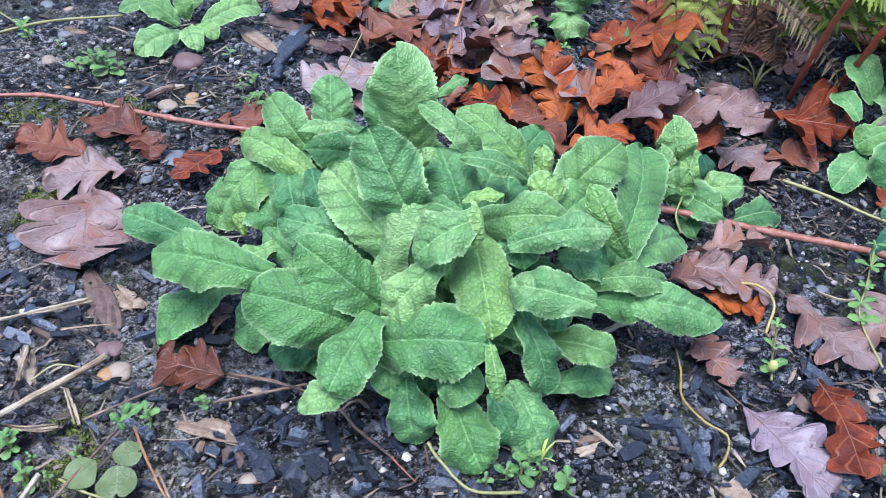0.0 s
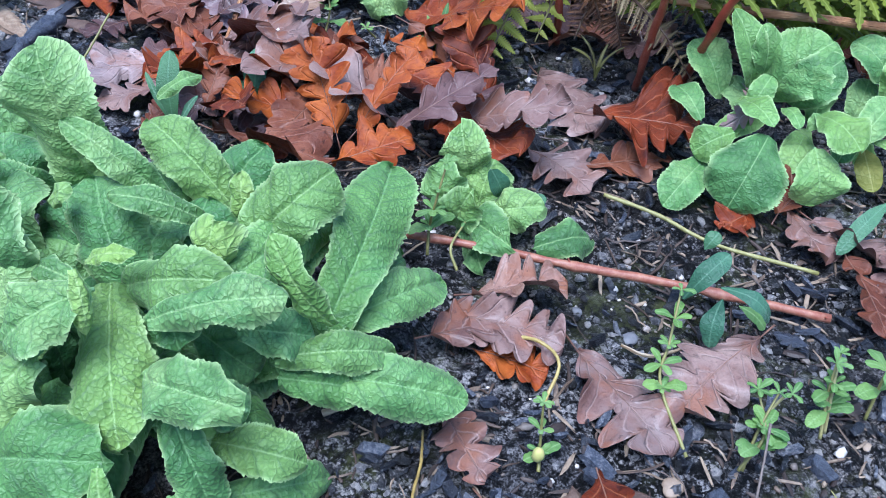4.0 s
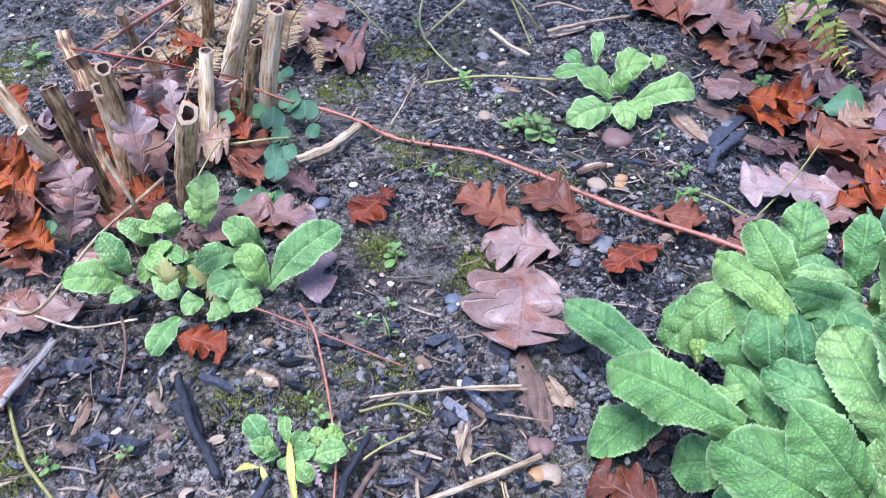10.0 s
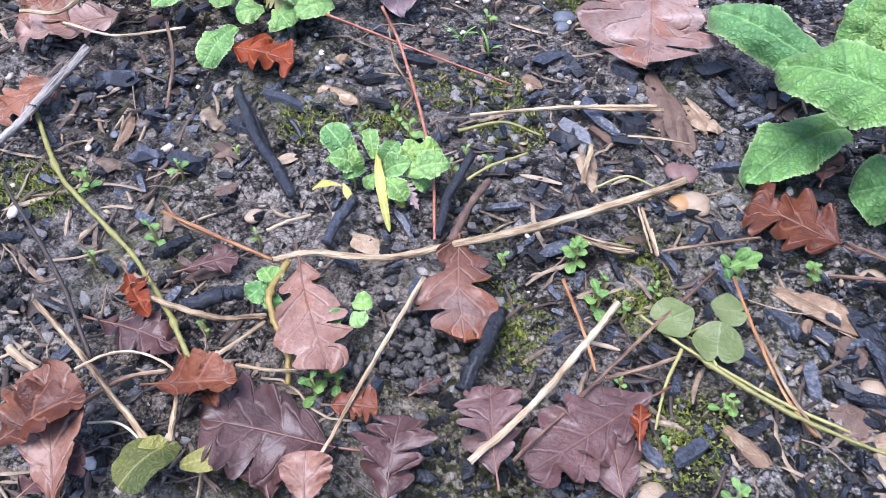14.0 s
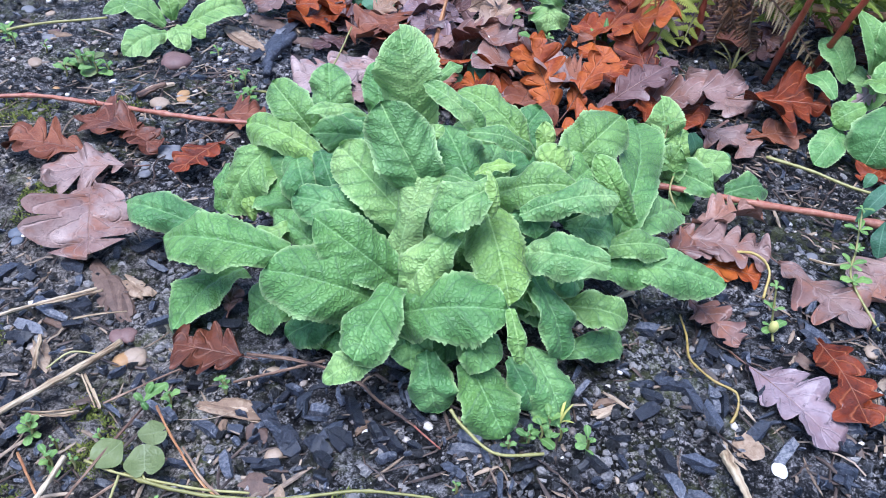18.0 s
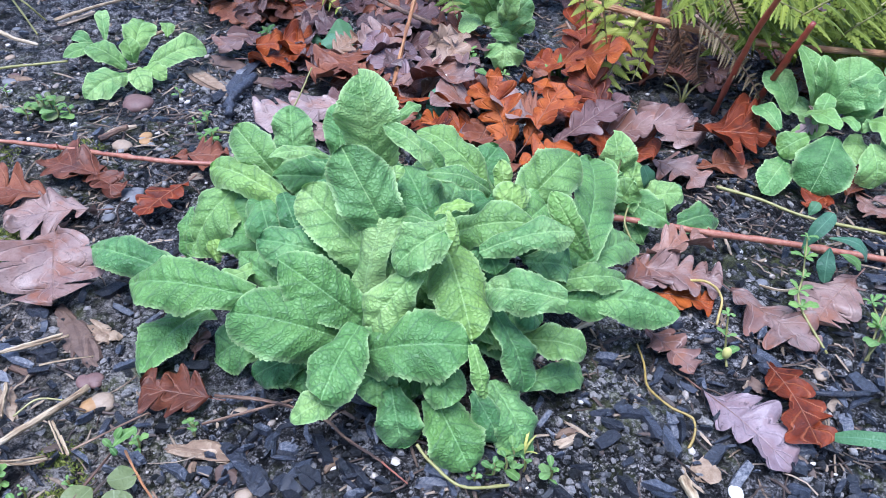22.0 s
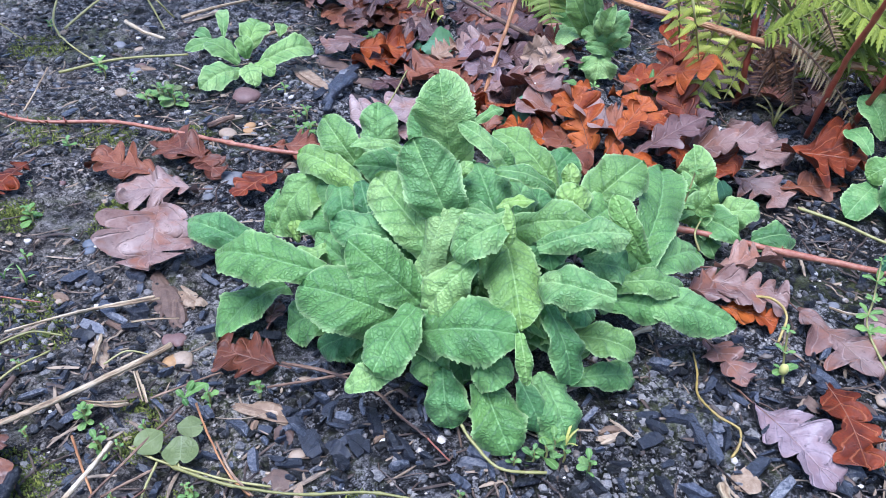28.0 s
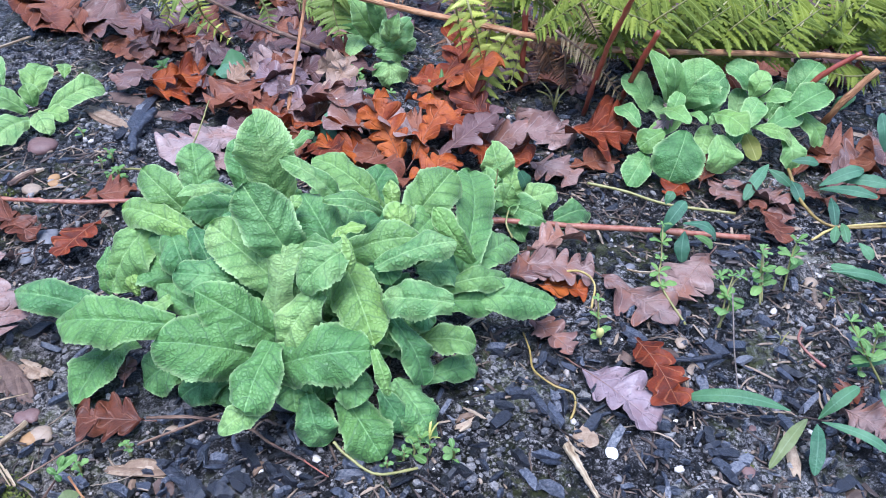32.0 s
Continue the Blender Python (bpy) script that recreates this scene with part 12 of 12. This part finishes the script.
part("pellet", smooth(joined("pellet", [lump_arrays(-0.2721, 0.2276, 0.0065, 0.0029, 0.0015, 0.0035, 2.5, random.Random(63), 5, 8, 0.38)])), CLOD, clod)
part("pellet", smooth(joined("pellet", [lump_arrays(-0.2915, 0.2200, 0.0061, 0.0027, 0.0027, 0.0012, 2.2, random.Random(64), 5, 8, 0.38)])), CLOD, clod)
part("pellet", smooth(joined("pellet", [lump_arrays(-0.2776, 0.2224, 0.0019, 0.0021, 0.0033, 0.0030, 2.4, random.Random(65), 5, 8, 0.38)])), CLOD, clod)
part("pellet", smooth(joined("pellet", [lump_arrays(-0.2945, 0.2295, 0.0046, 0.0013, 0.0022, 0.0035, 2.3, random.Random(66), 5, 8, 0.38)])), CLOD, clod)
part("pellet", smooth(joined("pellet", [lump_arrays(-0.2844, 0.2136, 0.0051, 0.0031, 0.0029, 0.0022, 0.5, random.Random(67), 5, 8, 0.38)])), CLOD, clod)
part("pellet", smooth(joined("pellet", [lump_arrays(-0.2661, 0.2223, 0.0066, 0.0019, 0.0030, 0.0022, 1.9, random.Random(68), 5, 8, 0.38)])), CLOD, clod)
part("pellet", smooth(joined("pellet", [lump_arrays(-0.2852, 0.2126, 0.0047, 0.0018, 0.0024, 0.0013, 0.8, random.Random(69), 5, 8, 0.38)])), CLOD, clod)
part("pellet", smooth(joined("pellet", [lump_arrays(-0.2972, 0.2416, 0.0018, 0.0030, 0.0014, 0.0036, 0.5, random.Random(70), 5, 8, 0.38)])), CLOD, clod)
part("pellet", smooth(joined("pellet", [lump_arrays(-0.2841, 0.2238, 0.0066, 0.0028, 0.0033, 0.0024, 0.3, random.Random(71), 5, 8, 0.38)])), CLOD, clod)
part("pellet", smooth(joined("pellet", [lump_arrays(-0.2981, 0.2293, 0.0069, 0.0016, 0.0018, 0.0032, 0.3, random.Random(72), 5, 8, 0.38)])), CLOD, clod)
part("pellet", smooth(joined("pellet", [lump_arrays(-0.2811, 0.2185, 0.0044, 0.0028, 0.0034, 0.0014, 2.5, random.Random(73), 5, 8, 0.38)])), CLOD, clod)
part("pellet", smooth(joined("pellet", [lump_arrays(-0.2828, 0.2344, 0.0012, 0.0030, 0.0016, 0.0017, 0.1, random.Random(74), 5, 8, 0.38)])), CLOD, clod)
part("pellet", smooth(joined("pellet", [lump_arrays(-0.2958, 0.2280, 0.0069, 0.0027, 0.0021, 0.0036, 0.5, random.Random(75), 5, 8, 0.38)])), CLOD, clod)
part("pellet", smooth(joined("pellet", [lump_arrays(-0.2845, 0.2444, 0.0067, 0.0028, 0.0035, 0.0013, 2.7, random.Random(76), 5, 8, 0.38)])), CLOD, clod)
part("pellet", smooth(joined("pellet", [lump_arrays(-0.2960, 0.2058, 0.0061, 0.0015, 0.0017, 0.0015, 1.4, random.Random(77), 5, 8, 0.38)])), CLOD, clod)
part("pellet", smooth(joined("pellet", [lump_arrays(-0.3053, 0.2164, 0.0032, 0.0030, 0.0032, 0.0030, 0.1, random.Random(78), 5, 8, 0.38)])), CLOD, clod)
part("pellet", smooth(joined("pellet", [lump_arrays(-0.2862, 0.2258, 0.0024, 0.0026, 0.0017, 0.0027, 1.0, random.Random(79), 5, 8, 0.38)])), CLOD, clod)
part("pellet", smooth(joined("pellet", [lump_arrays(-0.3033, 0.2319, 0.0067, 0.0017, 0.0020, 0.0036, 0.6, random.Random(80), 5, 8, 0.38)])), CLOD, clod)
part("pellet", smooth(joined("pellet", [lump_arrays(-0.2833, 0.2211, 0.0060, 0.0030, 0.0035, 0.0024, 0.1, random.Random(81), 5, 8, 0.38)])), CLOD, clod)
part("pellet", smooth(joined("pellet", [lump_arrays(-0.2976, 0.2350, 0.0034, 0.0015, 0.0021, 0.0023, 1.1, random.Random(82), 5, 8, 0.38)])), CLOD, clod)
part("pellet", smooth(joined("pellet", [lump_arrays(-0.2971, 0.2218, 0.0012, 0.0031, 0.0030, 0.0022, 0.3, random.Random(83), 5, 8, 0.38)])), CLOD, clod)
part("pellet", smooth(joined("pellet", [lump_arrays(-0.2953, 0.2323, 0.0064, 0.0024, 0.0035, 0.0025, 0.5, random.Random(84), 5, 8, 0.38)])), CLOD, clod)
part("pellet", smooth(joined("pellet", [lump_arrays(-0.3032, 0.2110, 0.0046, 0.0029, 0.0013, 0.0022, 2.4, random.Random(85), 5, 8, 0.38)])), CLOD, clod)
part("pellet", smooth(joined("pellet", [lump_arrays(-0.2887, 0.2223, 0.0021, 0.0019, 0.0022, 0.0020, 1.9, random.Random(86), 5, 8, 0.38)])), CLOD, clod)
part("pellet", smooth(joined("pellet", [lump_arrays(-0.2857, 0.2281, 0.0051, 0.0025, 0.0035, 0.0034, 0.8, random.Random(87), 5, 8, 0.38)])), CLOD, clod)
part("pellet", smooth(joined("pellet", [lump_arrays(-0.2986, 0.2307, 0.0043, 0.0021, 0.0033, 0.0017, 1.4, random.Random(88), 5, 8, 0.38)])), CLOD, clod)
part("pellet", smooth(joined("pellet", [lump_arrays(-0.2728, 0.2341, 0.0046, 0.0036, 0.0015, 0.0029, 1.8, random.Random(89), 5, 8, 0.38)])), CLOD, clod)
moss_patch([(-0.20, 0.29, 0.020), (-0.17, 0.23, 0.022), (-0.51, 0.24, 0.020), (-0.27, 0.26, 0.020), (-0.41, 0.34, 0.020), (-0.25, 0.25, 0.020), (-0.21, 0.32, 0.015), (-0.17, 0.22, 0.020), (-0.20, 0.29, 0.015), (-0.38, 0.52, 0.020), (-0.30, 0.54, 0.020), (-0.50, 0.85, 0.035), (-0.30, 0.54, 0.020), (-0.39, 0.53, 0.020), (-0.52, 0.75, 0.030), (-0.56, 1.03, 0.040), (-0.21, 0.87, 0.020), (-0.27, 0.67, 0.020), (-0.35, 0.40, 0.020), (-0.32, 0.41, 0.020), (-0.43, 0.50, 0.020), (-0.21, 0.31, 0.020), (-0.30, 0.52, 0.020), (-0.30, 0.54, 0.020), (-0.35, 0.66, 0.030), (-0.88, 0.64, 0.050), (-0.53, 0.24, 0.020), (-0.37, 0.36, 0.020), (-0.30, 0.38, 0.020), (-0.05, 0.25, 0.012), (0.30, 0.24, 0.010), (-0.42, 0.66, 0.030), (-0.54, 0.73, 0.020)])


# ---- loose soil crumbs, char, grit and litter ----
def scatter(name, count, make, material, label, category, seed, clump=0.0, scale=5.0, reach=(-1.1, 0.95, 0.05, 1.5), is_smooth=False):
    rng = random.Random(seed)
    pieces = []
    while len(pieces) < count:
        x, y = rng.uniform(reach[0], reach[1]), rng.uniform(reach[2], reach[3])
        if y > 0.95 and rng.random() < 0.55 or abs(x + 0.1) > 0.75 and rng.random() < 0.4:
            continue
        if clump and name != "soil_crumbs" and x < -0.28 and y > 0.5 and rng.random() < 0.7:
            continue
        if name == "soil_crumbs" and x < -0.15 and rng.random() < 0.3:
            continue
        if name == "bark_mulch" and (x < -0.12 and rng.random() < 0.6 or x < 0.0 and y < 0.3 and rng.random() < 0.4):
            continue
        if clump and noise.noise((x * scale, y * scale, seed)) + rng.uniform(-0.25, 0.25) < clump - 0.35:
            continue
        pieces.append(make(x, y, land(x, y), rng))
    me = joined(name, pieces)
    if is_smooth:
        smooth(me)
    return tagged(part(name, me, material), label, category, kind="stuff")


def crumb(x, y, z, rng):
    s = 0.0008 + 0.0032 * rng.random() ** 4
    return lump_arrays(x, y, z + s * 0.35, s * rng.uniform(0.8, 1.5), s, s * rng.uniform(0.6, 0.9), rng.uniform(0, 3), rng, 3, 5, 0.5)


def char(x, y, z, rng):
    l = 0.0035 + 0.0145 * rng.random() ** 1.7
    w = l * rng.uniform(0.18, 0.5)
    h = rng.uniform(0.0015, 0.0045)
    return chip_arrays(x, y, z + h * 0.5 + rng.uniform(0, 0.004), l, w, h, rng.uniform(0, 3.14), rng.uniform(-0.35, 0.35), rng, rng.random() < 0.7)


def char_bit(x, y, z, rng):
    l = 0.0015 + 0.009 * rng.random() ** 2.2
    return chip_arrays(x, y, z + 0.001, l, l * rng.uniform(0.3, 0.7), rng.uniform(0.001, 0.0025), rng.uniform(0, 3.14), rng.uniform(-0.3, 0.3), rng, rng.random() < 0.6)


def grit(x, y, z, rng):
    s = 0.0007 + 0.0026 * rng.random() ** 3.5
    return lump_arrays(x, y, z + s * 0.7, s * rng.uniform(0.9, 1.7), s, s * 0.7, rng.uniform(0, 3), rng, 4, 6, 0.25)


def litter(x, y, z, rng):
    l = 0.004 + 0.026 * rng.random() ** 2
    return chip_arrays(x, y, z + 0.002, l, rng.uniform(0.0009, 0.003), 0.0012, rng.uniform(0, 3.14), rng.uniform(-0.15, 0.15), rng)


def rootlet(x, y, z, rng):
    l, g = rng.uniform(0.015, 0.05), rng.uniform(0, 6.28)
    pts = []
    for k in range(6):
        g += rng.uniform(-0.5, 0.5)
        pts.append((x, y, z + 0.0015 + 0.004 * math.sin(k * 0.63) * rng.random()))
        x, y = x + math.cos(g) * l / 5, y + math.sin(g) * l / 5
    return tube_arrays(pts, rng.uniform(0.0003, 0.0008), 4)


def bark_bit(x, y, z, rng):
    l = 0.004 + 0.014 * rng.random() ** 2
    return chip_arrays(x, y, z + 0.002, l, l * rng.uniform(0.3, 0.7), rng.uniform(0.001, 0.003), rng.uniform(0, 3.14), rng.uniform(-0.25, 0.25), rng)


scatter("fine_roots", 900, rootlet, LITTER, "thin dry rootlets lying on soil", "roots", 41, 0.2, 6.0)
scatter("bark_bits", 800, bark_bit, LITTER, "small brown bark pieces on soil", "bark", 47, 0.3, 5.0)
scatter("soil_crumbs", 46000, crumb, CRUMB, "loose dark crumbs of wet soil", "soil", 3, 0.42, 9.0, is_smooth=True)
mulch = scatter("bark_mulch", 4300, char, CHAR, "black charred bark mulch over soil", "mulch", 8, 0.3, 4.5)
rng_chip = random.Random(77)
for _ in range(300):
    cx, cy = rng_chip.uniform(-0.20, 0.45), rng_chip.uniform(0.17, 0.36)
    if noise.noise((cx * 6, cy * 6, 3.0)) < -0.25:
        continue
    part("chip", joined("chip", [char(cx, cy, land(cx, cy), rng_chip)]), CHAR_ONE, mulch)
scatter("char_bits", 2600, char_bit, CHAR, "small black charred bits on bare soil", "mulch", 52, 0.25, 7.0, (-0.75, -0.05, 0.1, 0.9))
scatter("grit", 3800, grit, GRIT, "small pale grit on soil", "grit", 21, is_smooth=True)
scatter("plant_litter", 6500, litter, LITTER, "fine brown woody litter on soil", "litter", 33, 0.25, 6.0)


# ---- heaps of fallen leaves behind the large primrose and under the fern ----
def leaf_heap(count, x0, x1, y0, y1, lift, tones, seed, stand=0.35):
    rng = random.Random(seed)
    for k in range(count):
        x, y, z = rng.uniform(x0, x1), rng.uniform(y0, y1), rng.uniform(0.004, lift)
        g, l = rng.uniform(0, 6.28), rng.uniform(0.055, 0.095)
        up = rng.uniform(-0.15, stand) * l
        oak_leaf((x, y, max(0.004, z)), (x + l * math.cos(g), y + l * math.sin(g), max(0.006, z + up)), l * rng.uniform(0.55, 0.75),
                 rng.choice(tones), roll=rng.uniform(-30, 30), cup=rng.uniform(0.1, 0.6), arch=rng.uniform(-0.02, 0.1))


leaf_heap(30, 0.0, 0.25, 0.62, 0.79, 0.03, ("orange", "brown", "orange", "dark", "mauve"), 3, 0.7)
leaf_heap(8, -0.06, 0.06, 0.74, 0.92, 0.008, ("mauve", "brown", "slate", "dark"), 5)
# mostly dark tones here: they carry the deep shade under the ferns
leaf_heap(70, 0.0, 0.85, 0.78, 1.25, 0.02, ("dark", "dark", "dark", "brown"), 7)
leaf_heap(10, 0.42, 0.62, 0.50, 0.62, 0.012, ("brown", "mauve", "dark"), 9, 0.1)
leaf_heap(12, -0.76, -0.63, 0.45, 0.68, 0.010, ("brown", "orange", "mauve", "dark"), 13, 0.12)
leaf_heap(12, -0.72, -0.62, 0.50, 0.62, 0.012, ("pink", "mauve", "brown", "orange", "slate"), 17, 0.35)
leaf_heap(7, -0.74, -0.60, 0.36, 0.50, 0.010, ("orange", "mauve", "brown", "pink"), 19, 0.2)
